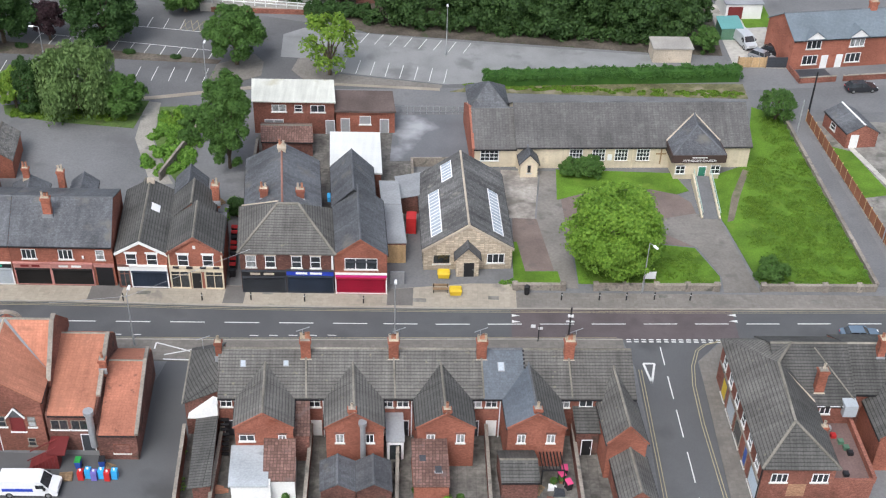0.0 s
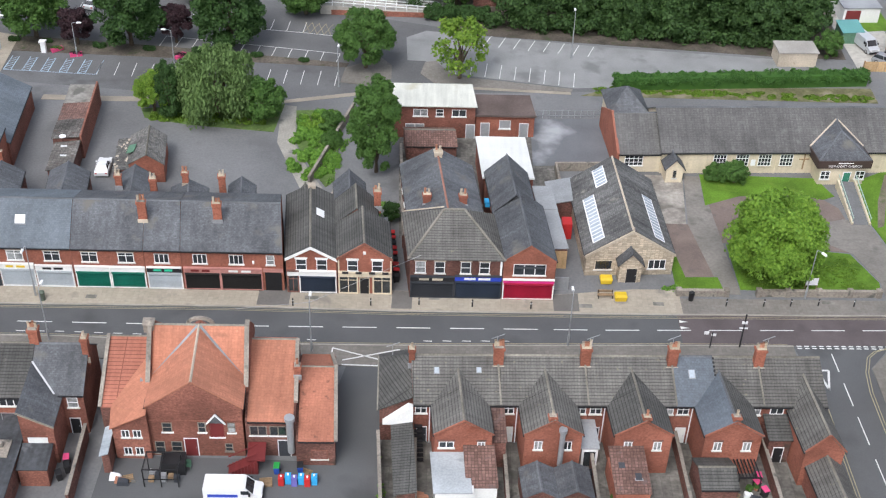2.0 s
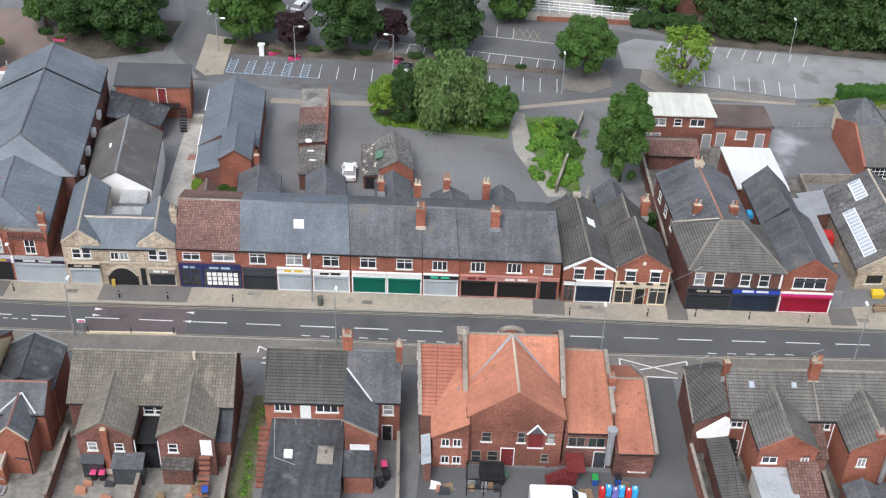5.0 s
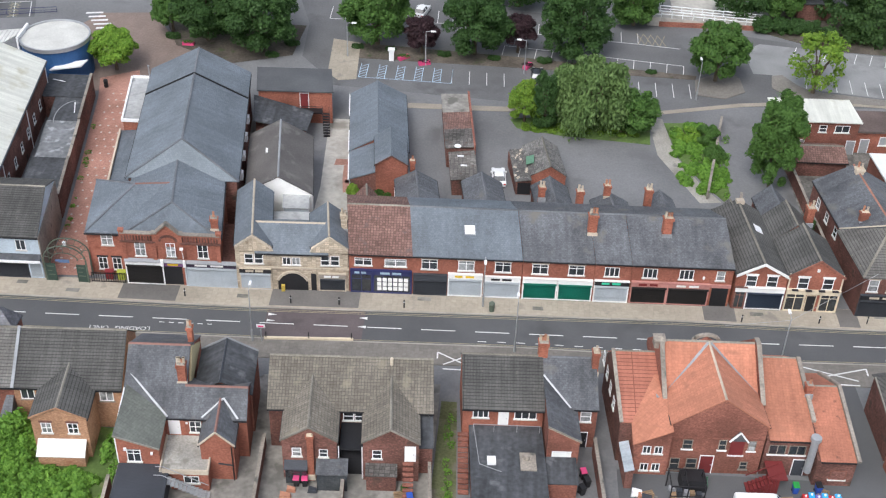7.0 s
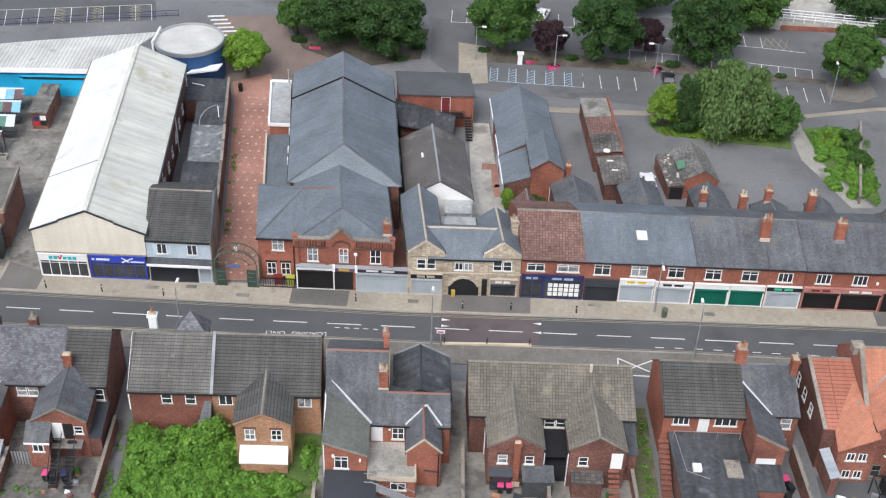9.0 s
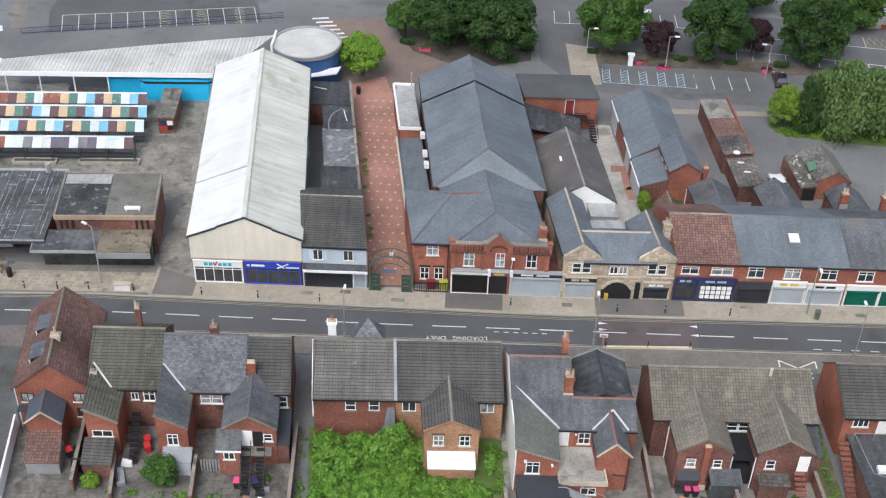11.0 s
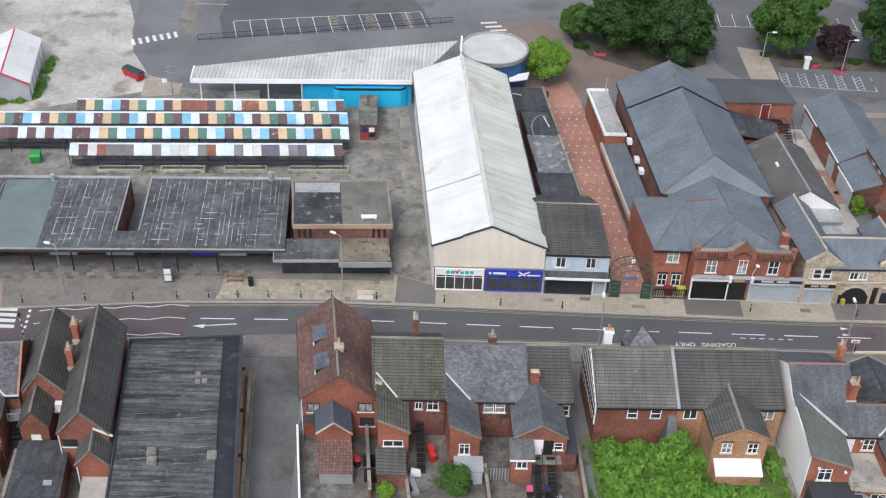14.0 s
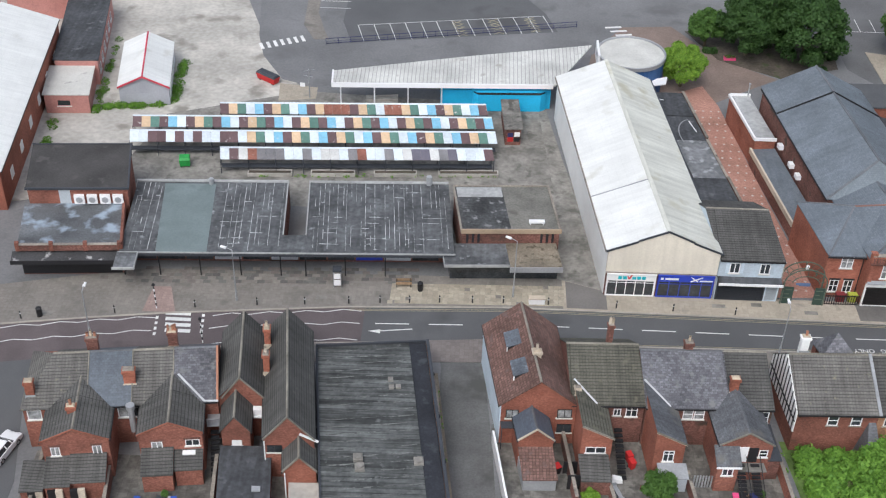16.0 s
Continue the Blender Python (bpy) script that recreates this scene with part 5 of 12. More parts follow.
# stone hall
th = Thing("stone_hall", "low stone hall with porch and rooflights", "hall", -1.5, 114.9, 4.5, 0.01)
w = 10.3
body(th, 0, w, 0, 16, 2.8, 6.2, "y", STONE)
gable(th, 0, w, 0.3, 16, 2.8, 6.2, "y", SLATE_STREAK, 0.2, 0.0, cap=STONE_TRIM)
barge(th, -0.2, w + 0.2, -0.05, 2.8, 6.25, STONE_TRIM, 0.16, 0.1)
for i in range(6):
    y0 = 11.3 + 0.62 * i
    fr = th.part("rooflight", th.g().slab([(2.6, y0, 4.74), (2.6, y0 + 0.6, 4.74), (3.9, y0 + 0.6, 5.6), (3.9, y0, 5.6)], 0.08), UPVC)
    th.part("pane", th.g().slab([(2.72, y0 + 0.09, 4.86), (2.72, y0 + 0.52, 4.86), (3.78, y0 + 0.52, 5.56), (3.78, y0 + 0.09, 5.56)], 0.03), ROOFLIGHT, fr)
for sx, e in ((-1, 0), (1, 1)):
    for i in range(13):
        xa, za = (w / 2 + sx * (w / 2 - 0.9), 3.39)
        xb, zb = (w / 2 + sx * (w / 2 - 2.2), 4.25)
        y0 = 1.5 + 0.68 * i
        fr = th.part("rooflight", th.g().slab([(xa, y0, za + 0.19), (xa, y0 + 0.66, za + 0.19), (xb, y0 + 0.66, zb + 0.19), (xb, y0, zb + 0.19)], 0.08), UPVC)
        th.part("pane", th.g().slab([(xa + sx * -0.12, y0 + 0.09, za + 0.30), (xa + sx * -0.12, y0 + 0.585, za + 0.30), (xb + sx * 0.12, y0 + 0.585, zb + 0.15), (xb + sx * 0.12, y0 + 0.09, zb + 0.15)], 0.03), ROOFLIGHT, fr)
body(th, 3.75, 6.35, -1.4, 0, 2.55, 4.0, "y", STONE, name="porch")
gable(th, 3.65, 6.45, -1.5, 0.2, 2.55, 4.05, "y", SLATE, 0.12, 0.1)
door(th, 5.2, 1.2, 2.0, at=-1.4, material=BLACK, frame=STONE_TRIM)
window(th, 2.1, 0.9, 2.0, 1.3, style="none", frame=STONE_TRIM, pane_mat=GLASS)
window(th, 8.4, 0.9, 2.0, 1.3, style="three", frame=UPVC)
th.part("finial", th.g().cyl(w / 2, 0.1, 6.3, 6.8, 0.16, 8, 0.05), STONE_TRIM)
th = Thing("lean_to", "glazed grey sheet lean-to behind the stone hall", "lean-to", -4.6, 126.2, 4.5, -0.1)
th.part("wall", th.g().box(0, 3.6, 0, 4.5, -0.2, 2.4), BRICK_OLD)
th.part("roof", th.g().slab([(-0.2, -0.2, 2.45), (3.8, -0.2, 3.2), (3.8, 4.7, 3.2), (-0.2, 4.7, 2.45)], 0.1), LEAD)

# church and parish hall
th = Thing("church_hall", "long cream rendered church with slate roof and porches", "church", 8.7, 137.4, 4.0, -0.02)
w = 32.2
body(th, 1.35, w, 0, 11, 3.35, 6.75, "x", CREAM)
gable(th, 1.35, w, 0, 11, 3.35, 6.75, "x", SLATE_PLAIN, 0.25, 0.2)
for u in (9.1, 12.1, 15.1, 18.0):
    window(th, u, 1.15, 1.7, 1.75, style="grid", frame=UPVC, sill=STONE_TRIM)
th.part("notice_board", th.g().box(13.3, 13.9, -0.08, 0, 1.2, 2.1), UPVC)
th.part("wooden_cross", th.g().box(20.3, 20.46, -0.1, 0, 0.6, 2.9).box(19.7, 21.05, -0.095, 0, 2.1, 2.26), WOOD)
for u in (7.4, 10.6, 16.6):
    downpipe(th, u, 0, 3.1, CREAM)
body(th, 1.6, 3.8, -2.2, 0, 2.1, 3.3, "y", CREAM, name="porch")
gable(th, 1.5, 3.9, -2.3, 0.2, 2.1, 3.4, "y", SLATE, 0.12, 0.1)
window(th, 2.7, 0.7, 0.5, 1.2, at=-2.2, style="none", frame=STONE_TRIM)
body(th, 21.6, 27.6, -2.8, 0, 3.4, material=CREAM, name="entrance_block")
fl, fr, hp, bp = (21.1, -3.1, 3.75), (28.0, -3.1, 3.75), (24.9, 1.0, 5.75), (25.2, 3.9, 5.85)
roof_sheet(th, [fl, fr, hp], SLATE)
roof_sheet(th, [fr, (28.0, 0.6, 3.75), bp, hp], SLATE)
roof_sheet(th, [(21.1, 0.6, 3.75), fl, hp, bp], SLATE)
for p, q, m in ((fl, hp, SLATE_CAP), (fr, hp, SLATE_CAP), (hp, bp, SLATE_CAP), ((21.0, 0.5, 3.7), bp, STONE_TRIM), ((28.1, 0.5, 3.7), bp, STONE_TRIM)):
    th.part("hip_tile", th.g().beam((p[0], p[1], p[2] + 0.17), (q[0], q[1], q[2] + 0.17), 0.2, 0.1), m)
sg = th.part("sign_board", th.g().box(21.0, 28.1, -3.25, -3.1, 2.75, 3.85).box(20.95, 21.1, -3.1, 0.4, 2.75, 3.85).box(28.0, 28.15, -3.1, 0.4, 2.75, 3.85), mat("sign_brown", (0.06, 0.04, 0.035), 0.6, 0.1))
words_on(th, sg, "METHODIST CHURCH", 24.6, -3.27, 2.95, 0.44, 4.0, UPVC)
th.part("sign_bar", th.g().box(23.6, 25.6, -3.27, -3.24, 3.48, 3.6), UPVC, sg)
for u in (22.3, 26.9):
    window(th, u, 1.0, 1.2, 1.2, at=-3.0, style="four")
door(th, 25.2, 0.9, 2.0, at=-3.0, material=mat("door_green", (0.05, 0.22, 0.14), 0.5, 0.1))
body(th, -4.3, 1.35, 0.4, 11, 2.8, 5.8, "x", CREAM, name="west_wing")
gable(th, -4.3, 1.35, 0.4, 11, 2.8, 5.8, "x", SLATE_PLAIN, 0.2, 0.0)
window(th, -2.2, 1.0, 2.4, 1.6, at=0.4, style="grid")
th.part("west_gable_wall", th.g().hexa([(-4.55, 0.2, -0.2), (-4.55, 12.2, -0.2), (-4.55, 12.2, 3.0), (-4.55, 6.2, 5.9), (-4.55, 0.2, 3.0)], [(-4.2, 0.2, -0.2), (-4.2, 12.2, -0.2), (-4.2, 12.2, 3.0), (-4.2, 6.2, 5.9), (-4.2, 0.2, 3.0)]), BRICK_BRIGHT)
body(th, -3.8, 1.0, 9, 15, 3.6, material=CREAM, name="rear_block")
for pts in ([(-4.2, 8.6, 3.8), (1.4, 8.6, 3.8), (-1.4, 12, 6.3)], [(1.4, 8.6, 3.8), (1.4, 15.4, 3.8), (-1.4, 12, 6.3)], [(1.4, 15.4, 3.8), (-4.2, 15.4, 3.8), (-1.4, 12, 6.3)], [(-4.2, 15.4, 3.8), (-4.2, 8.6, 3.8), (-1.4, 12, 6.3)]):
    roof_sheet(th, pts, SLATE)
# ramp with rails
th = Thing("access_ramp", "sloping concrete ramp with pale green rails", "ramp", 32.9, 127.2, 0, 0.0)
th.part("ramp", th.g().hexa([(0, 0, 0), (2.3, 0, 0), (2.3, 8.5, 0), (0, 8.5, 0)], [(0, 0, 0.06), (2.3, 0, 0.06), (2.3, 8.5, 0.9), (0, 8.5, 0.9)]), TARMAC_OLD)
RAILG = mat("rail_green", (0.36, 0.46, 0.40), 0.5, 0.1)
for xx in (0.05, 2.25):
    th.part("parapet", th.g().hexa([(xx - 0.12, 0, 0), (xx + 0.12, 0, 0), (xx + 0.12, 8.5, 0), (xx - 0.12, 8.5, 0)], [(xx - 0.12, 0, 0.35), (xx + 0.12, 0, 0.35), (xx + 0.12, 8.5, 1.3), (xx - 0.12, 8.5, 1.3)]), CREAM)
    th.part("rail", th.g().beam((xx, 0, 1.0), (xx, 8.5, 1.95), 0.09), RAILG)
    for i in range(8):
        th.part("baluster", th.g().beam((xx, 0.2 + 1.15 * i, 0.2 + 0.11 * i), (xx, 0.2 + 1.15 * i, 1.05 + 0.128 * i), 0.05), RAILG)
# churchyard wall with piers
th = Thing("boundary_wall", "low dark stone wall with square piers", "wall", 9.0, 111.6, 2.5)
for x0, x1 in ((0, 5.8), (9.2, 23.6), (28.6, 42)):
    th.part("wall", th.g().box(x0, x1, 0, 0.35, 0, 0.75).box(x0, x1, -0.06, 0.41, 0.75, 0.85), COPING)
for x in (0.1, 5.6, 9.4, 12.8, 16.4, 20.0, 23.4, 28.8, 32, 36, 40):
    th.part("pier", th.g().box(x - 0.3, x + 0.3, -0.12, 0.48, 0, 0.95).hexa([(x - 0.36, -0.18, 0.95), (x + 0.36, -0.18, 0.95), (x + 0.36, 0.54, 0.95), (x - 0.36, 0.54, 0.95)], [(x - 0.2, 0, 1.15), (x + 0.2, 0, 1.15), (x + 0.2, 0.36, 1.15), (x - 0.2, 0.36, 1.15)]), COPING)

# ---- north side: stone pair, council hall, outbuildings ----
th = Thing("stone_shop", "buff stone building with twin gables and arched entry", "shop", -91.45, 108.4, 2.4, -0.11)
w = 12.6
body(th, 0, w, 0, 6.0, 5.25, material=STONE)
body(th, 4.1, 8.5, 6.0, 9.0, 4.6, material=FELT_PALE, name="tank_room")
for a, b in ((0, 4.1), (8.5, w)):
    th.part("gable_wall", th.g().hexa([(a, 0, 5.4), (b, 0, 5.4), (b, 0, 5.9), ((a + b) / 2, 0, 7.5), (a, 0, 5.9)], [(a, 0.35, 5.4), (b, 0.35, 5.4), (b, 0.35, 5.9), ((a + b) / 2, 0.35, 7.5), (a, 0.35, 5.9)]), STONE)
    barge(th, a, b, -0.03, 5.85, 7.5, STONE_TRIM, 0.1, 0.09)
    gable(th, a, b, 0.35, 7.0 if a > 1 else 11.2, 5.85, 7.45, "y", SLATE_BLUE, 0.1, 0.0, cap=STONE_TRIM)
    body(th, a, b, 0.36, 7.0 if a > 1 else 11.2, 5.8, material=STONE, name="wing_wall")
    window(th, (a + b) / 2 - 0.55, 3.75, 0.95, 1.3, style="sash", lintel=STONE_TRIM)
    window(th, (a + b) / 2 + 0.55, 3.75, 0.95, 1.3, style="sash", lintel=STONE_TRIM)
gable(th, 2.2, 10.4, 0, 6.2, 5.3, 7.15, "x", SLATE_BLUE, 0.2, 0.0, cap=STONE_TRIM)
for s, xe in ((1, 4.25), (-1, 8.4)):
    th.part("valley", th.g().beam((xe, -0.1, 5.6), (xe - s * 2.0, 2.9, 7.3), 0.16, 0.1), STONE_TRIM)
for u in (5.7, 6.75):
    window(th, u, 3.7, 0.9, 1.0, style="two", lintel=STONE_TRIM)
shopfront(th, 0.3, 3.9, SHUT_PALE, BLACK, 3.1, pilaster=STONE_TRIM, bars=STONE_TRIM)
shopfront(th, 9.2, w - 0.3, SHUT_DARK, COPING, 2.6, pilaster=STONE_TRIM, bars=WHITE)
arch = [(4.6, 0.0), (8.0, 0.0), (8.0, 1.5), (7.5, 2.2), (6.9, 2.6), (6.3, 2.7), (5.7, 2.6), (5.1, 2.2), (4.6, 1.5)]
# Flat black sheet paints the shade inside the arch; the wall behind is solid.
th.part("archway", th.g().hexa([(x, -0.03, z) for x, z in arch], [(x, 0.05, z) for x, z in arch]), BLACK)
for (xa, za), (xb, zb) in zip(arch[2:], arch[3:]):
    th.part("arch_stone", th.g().beam((xa, -0.06, za), (xb, -0.06, zb), 0.14, 0.3), STONE_TRIM)
th.part("doorway", th.g().box(8.35, 8.95, -0.03, 0.04, 0, 2.5), BLACK)
th.part("string_course", th.g().box(-0.05, w + 0.05, -0.12, 0.02, 3.15, 3.35), STONE_TRIM)
th.part("waste_bin", th.g().box(4.95, 5.35, -0.4, -0.05, 0.1, 0.9), mat("dull_yellow", (0.40, 0.30, 0.06), 0.6, 0.2))
chimney(th, w - 0.3, 4.0, 6.4, 1.6, 0.7, 0.9, 2, STONE)

th = Thing("council_hall", "red brick council offices with slate roof and moulded parapet", "offices", -108.2, 108.15, 1.2, -0.135)
w, lo, hi = 15.1, 4.2, 15.1
mid = (lo + hi) / 2
body(th, 0, lo, 1.5, 11.6, 6.0, material=BRICK_BRIGHT, name="west_wing")
body(th, lo, hi, 0, 13.3, 6.4, material=BRICK_BRIGHT)
wa, wb = (5.1, 8.45, 7.85), (9.3, 8.9, 7.9)
roof_sheet(th, [(-0.1, 1.25, 5.95), (6.4, 1.25, 5.95), wb, wa], SLATE_BLUE)
roof_sheet(th, [(-0.1, 11.8, 5.95), (-0.1, 1.25, 5.95), wa], SLATE_BLUE)
roof_sheet(th, [(6.4, 11.8, 5.95), (-0.1, 11.8, 5.95), wa, wb], SLATE_BLUE)
ap, bk = (mid, 4.65, 8.15), (mid, 13.4, 8.15)
roof_sheet(th, [(lo, 0.3, 6.4), (hi, 0.3, 6.4), ap], SLATE_BLUE)
roof_sheet(th, [(hi + 0.15, 0.3, 6.35), (hi + 0.15, 13.5, 6.35), bk, ap], SLATE_BLUE)
roof_sheet(th, [(lo - 0.1, 13.5, 6.35), (lo - 0.1, 0.3, 6.35), ap, bk], SLATE_BLUE)
RIDGE_RB = mat("ridge_red_brown", (0.22, 0.12, 0.10), 0.9, 0.2)
for p, q, m in (((lo, 0.3, 6.4), ap, SLATE_CAP), ((hi, 0.3, 6.4), ap, SLATE_CAP), (ap, bk, SLATE_CAP), ((-0.1, 1.25, 5.95), wa, SLATE_CAP), (wa, wb, RIDGE_RB), ((-0.1, 11.8, 5.95), wa, SLATE_CAP)):
    th.part("hip_tile", th.g().beam((p[0], p[1], p[2] + 0.17), (q[0], q[1], q[2] + 0.17), 0.2, 0.1), m)
th.part("rear_gable", th.g().hexa([(lo, 13.1, 6.3), (hi, 13.1, 6.3), (mid, 13.1, 8.1)], [(lo, 13.3, 6.3), (hi, 13.3, 6.3), (mid, 13.3, 8.1)]), BRICK)
th.part("gutter", th.g().box(-0.2, lo, 1.08, 1.22, 5.85, 5.98), BLACK)
th.part("gutter", th.g().box(hi + 0.15, hi + 0.3, 0.4, 13.4, 6.28, 6.42), BLACK)
# parapet in two ramps beside the pediment, on a corbelled frieze
for a, b in ((lo - 0.05, 7.9), (10.85, hi + 0.05)):
    pp = th.part("parapet", th.g().box(a, b, -0.1, 0.28, 6.3, 7.15), BRICK_BRIGHT, None, "moulded brick parapet")
    th.part("coping", th.g().box(a - 0.06, b + 0.06, -0.2, 0.34, 7.15, 7.28), COPING, pp)
    th.part("cornice", th.g().box(a - 0.1, b + 0.1, -0.3, 0.0, 6.1, 6.24).box(a - 0.05, b + 0.05, -0.2, 0.0, 5.96, 6.1), BRICK_OLD, pp)
    n = int((b - a) / 0.32)
    for i in range(n):
        th.part("dentil", th.g().box(a + 0.1 + 0.32 * i, a + 0.26 + 0.32 * i, -0.22, -0.1, 6.3, 6.95), BRICK_OLD, pp)
ped = [(7.7, 5.6), (11.0, 5.6), (11.0, 7.35), (10.5, 7.5), (9.36, 8.6), (8.2, 7.5), (7.7, 7.35)]
pd = th.part("pediment", th.g().hexa([(x, -0.2, z) for x, z in ped], [(x, 0.32, z) for x, z in ped]), BRICK_BRIGHT)
th.part("pediment_rim", th.g().beam((8.1, -0.05, 7.5), (9.36, -0.05, 8.72), 0.7, 0.16).beam((9.36, -0.05, 8.72), (10.6, -0.05, 7.5), 0.7, 0.16).box(7.6, 8.25, -0.36, 0.3, 7.35, 7.48).box(10.5, 11.1, -0.36, 0.3, 7.35, 7.48), COPING, pd)
arc = [(9.4 + 0.95 * math.cos(math.pi * i / 8), 6.35 + 0.75 * math.sin(math.pi * i / 8)) for i in range(9)]
g = th.g()
for (xa, za), (xb, zb) in zip(arc, arc[1:]):
    g.beam((xa, -0.24, za), (xb, -0.24, zb), 0.1, 0.26)
th.part("window_arch", g, BRICK_OLD, pd)
for x in (lo + 0.2, 7.75, 10.95, hi - 0.2):
    th.part("pilaster", th.g().box(x - 0.22, x + 0.22, -0.14, 0.02, 3.4, 5.96), BRICK_BRIGHT)
for x in (lo + 0.05, hi - 0.05):
    th.part("parapet_pier", th.g().box(x - 0.25, x + 0.25, -0.18, 0.3, 6.3, 7.5).box(x - 0.33, x + 0.33, -0.26, 0.38, 7.5, 7.62), BRICK_BRIGHT)
for u in (6.16, 13.15):
    window(th, u, 4.1, 1.15, 1.9, style="four", lintel=BRICK_OLD)
window(th, 9.6, 4.2, 1.0, 1.9, at=-0.16, style="four", sill=COPING)
window(th, 2.25, 4.25, 1.3, 1.8, at=1.5, style="four")
for u in (1.4, 3.0):
    window(th, u, 0.85, 1.0, 1.65, at=1.5, style="four", lintel=BLACK)
shopfront(th, lo, 8.5, SHUT_BLACK, WHITE, 3.45, pilaster=WHITE, fz=0.5)
# Black sheet on the wall stands for the shade within the porch.
th.part("open_porch", th.g().box(8.5, 10.6, -0.04, 0.03, 0, 2.8), BLACK)
th.part("porch_floor", th.g().box(8.5, 10.6, -0.1, -0.04, 0.05, 0.2), PAVING)
pf = th.part("porch_fascia", th.g().box(8.5, 11.0, -0.2, 0.03, 2.85, 3.4), mat("lilac_paint", (0.20, 0.10, 0.22), 0.6, 0.1))
th.part("sign_bar", th.g().box(9.0, 10.2, -0.23, -0.19, 2.98, 3.24), YELLOW, pf)
shopfront(th, 10.9, 16.75, SHUT_PALE, mat("aubergine_paint", (0.04, 0.03, 0.05), 0.5, 0.1), 3.4, pilaster=SHUT_PALE, bars=WHITE, fz=0.5)
th.part("awning_lead", th.g().slab([(lo, -0.45, 3.56), (16.8, -0.45, 3.56), (16.8, 0.02, 3.72), (lo, 0.02, 3.72)], 0.08), LEAD)
for x in (8.45, 10.95):
    th.part("scroll_bracket", th.g().box(x - 0.15, x + 0.15, -0.5, -0.2, 3.0, 3.85), UPVC)
th.part("wall_lamp", th.g().beam((10.9, -0.1, 3.9), (10.9, -0.9, 5.9), 0.06).box(10.72, 11.08, -1.2, -0.8, 5.9, 6.02), UPVC)
chimney(th, hi - 0.55, 1.9, 7.2, 1.2, 0.8, 0.7, 1)
body(th, hi, 16.75, 0.2, 8, 3.2, material=BRICK_OLD, name="side_shop")
downpipe(th, lo - 0.2, 1.5, 5.9)
for i in range(15):
    th.part("railing_bar", th.g().box(0.1 + 0.27 * i, 0.16 + 0.27 * i, -0.05, 0.01, 0, 1.5), BLACK)
th.part("railing_rail", th.g().box(0.1, 3.95, -0.06, 0.02, 1.3, 1.38).box(0.1, 3.95, -0.06, 0.02, 0.15, 0.22), BLACK)
for x, m in ((1.6, mat("maroon_plastic", (0.20, 0.03, 0.035), 0.5, 0.1)), (3.0, mat("lime_plastic", (0.38, 0.42, 0.06), 0.5, 0.1))):
    th.part("wheelie_bin", th.g().hexa([(x + 0.06, 0.45, 0.1), (x + 0.9, 0.45, 0.1), (x + 0.9, 0.85, 0.1), (x + 0.06, 0.85, 0.1)], [(x, 0.4, 1.15), (x + 0.95, 0.4, 1.15), (x + 0.95, 0.95, 1.15), (x, 0.95, 1.15)]).box(x - 0.04, x + 0.99, 0.36, 0.99, 1.15, 1.24), m)

th = Thing("assembly_hall", "large slate-roofed hall behind the council offices", "hall", -106.4, 120.25, 1.5, -0.1)
w = 12.9
body(th, 0, w, 0, 26, 6.6, material=BRICK_OLD)
th.part("rear_gable", th.g().hexa([(0, 25.7, 6.6), (w, 25.7, 6.6), (w / 2, 25.7, 9.9)], [(0, 26, 6.6), (w, 26, 6.6), (w / 2, 26, 9.9)]), BRICK_OLD)
hx = (w / 2, 3.2, 10.0)
# Front hip uses a lighter copy of the blue slate, its brighter light painted in.
roof_sheet(th, [(-0.3, -0.3, 6.5), (w + 0.3, -0.3, 6.5), hx], mat("slate_lit_hip", (0.15, 0.175, 0.195), 0.6, 0.12, joint=(0.3, 0.25, 0.014, 0.8, 0.08)))
for a, b, up in ((0, 19.2, 0.0), (19.2, 26.2, 0.14)):
    ya = 3.2 if a == 0 else a
    lo = -0.3 if a == 0 else a
    roof_sheet(th, [(-0.3, b, 6.5 + up), (-0.3, lo, 6.5 + up), (w / 2, ya, 10.0 + up), (w / 2, b, 10.0 + up)], SLATE_BLUE)
    roof_sheet(th, [(w + 0.3, lo, 6.5 + up), (w + 0.3, b, 6.5 + up), (w / 2, b, 10.0 + up), (w / 2, ya, 10.0 + up)], SLATE_BLUE)
    th.part("ridge_tile", th.g().beam((w / 2, ya, 10.16 + up), (w / 2, b, 10.16 + up), 0.24, 0.1), SLATE_CAP)
for x in (-0.3, w + 0.3):
    th.part("hip_tile", th.g().beam((x, -0.3, 6.66), (w / 2, 3.2, 10.16), 0.24, 0.1), SLATE_CAP)
    th.part("step_flashing", th.g().beam((x, 19.2, 6.75), (w / 2, 19.2, 10.25), 0.12, 0.2), BLACK)
    th.part("gutter", th.g().box(x - 0.08, x + 0.08, -0.3, 26, 6.42, 6.58), BLACK)
for i in range(4):
    th.part("wall_vent", th.g().box(w, w + 0.5, 3 + 4.4 * i, 4 + 4.4 * i, 4.6, 5.5), UPVC)
for y in (8.0, 10.6, 15.0):
    th.part("ac_unit", th.g().box(-0.75, -0.15, y, y + 0.9, 3.7, 4.3), UPVC)
th = Thing("flat_roofed_annexe", "brick annexe with pale felt roof and parapet", "annexe", -112.3, 120.0, 1.5, -0.118)
body(th, 2.7, 5.5, 0, 17.0, 2.4, material=BRICK_OLD, name="low_wall")
th.part("low_roof", th.g().slab([(2.5, -0.2, 2.5), (5.7, -0.2, 2.75), (5.7, 17.0, 2.75), (2.5, 17.0, 2.5)], 0.15), SLATE_BLUE)
body(th, 2.9, 5.6, 17.0, 28.4, 4.0, material=BRICK_BRIGHT)
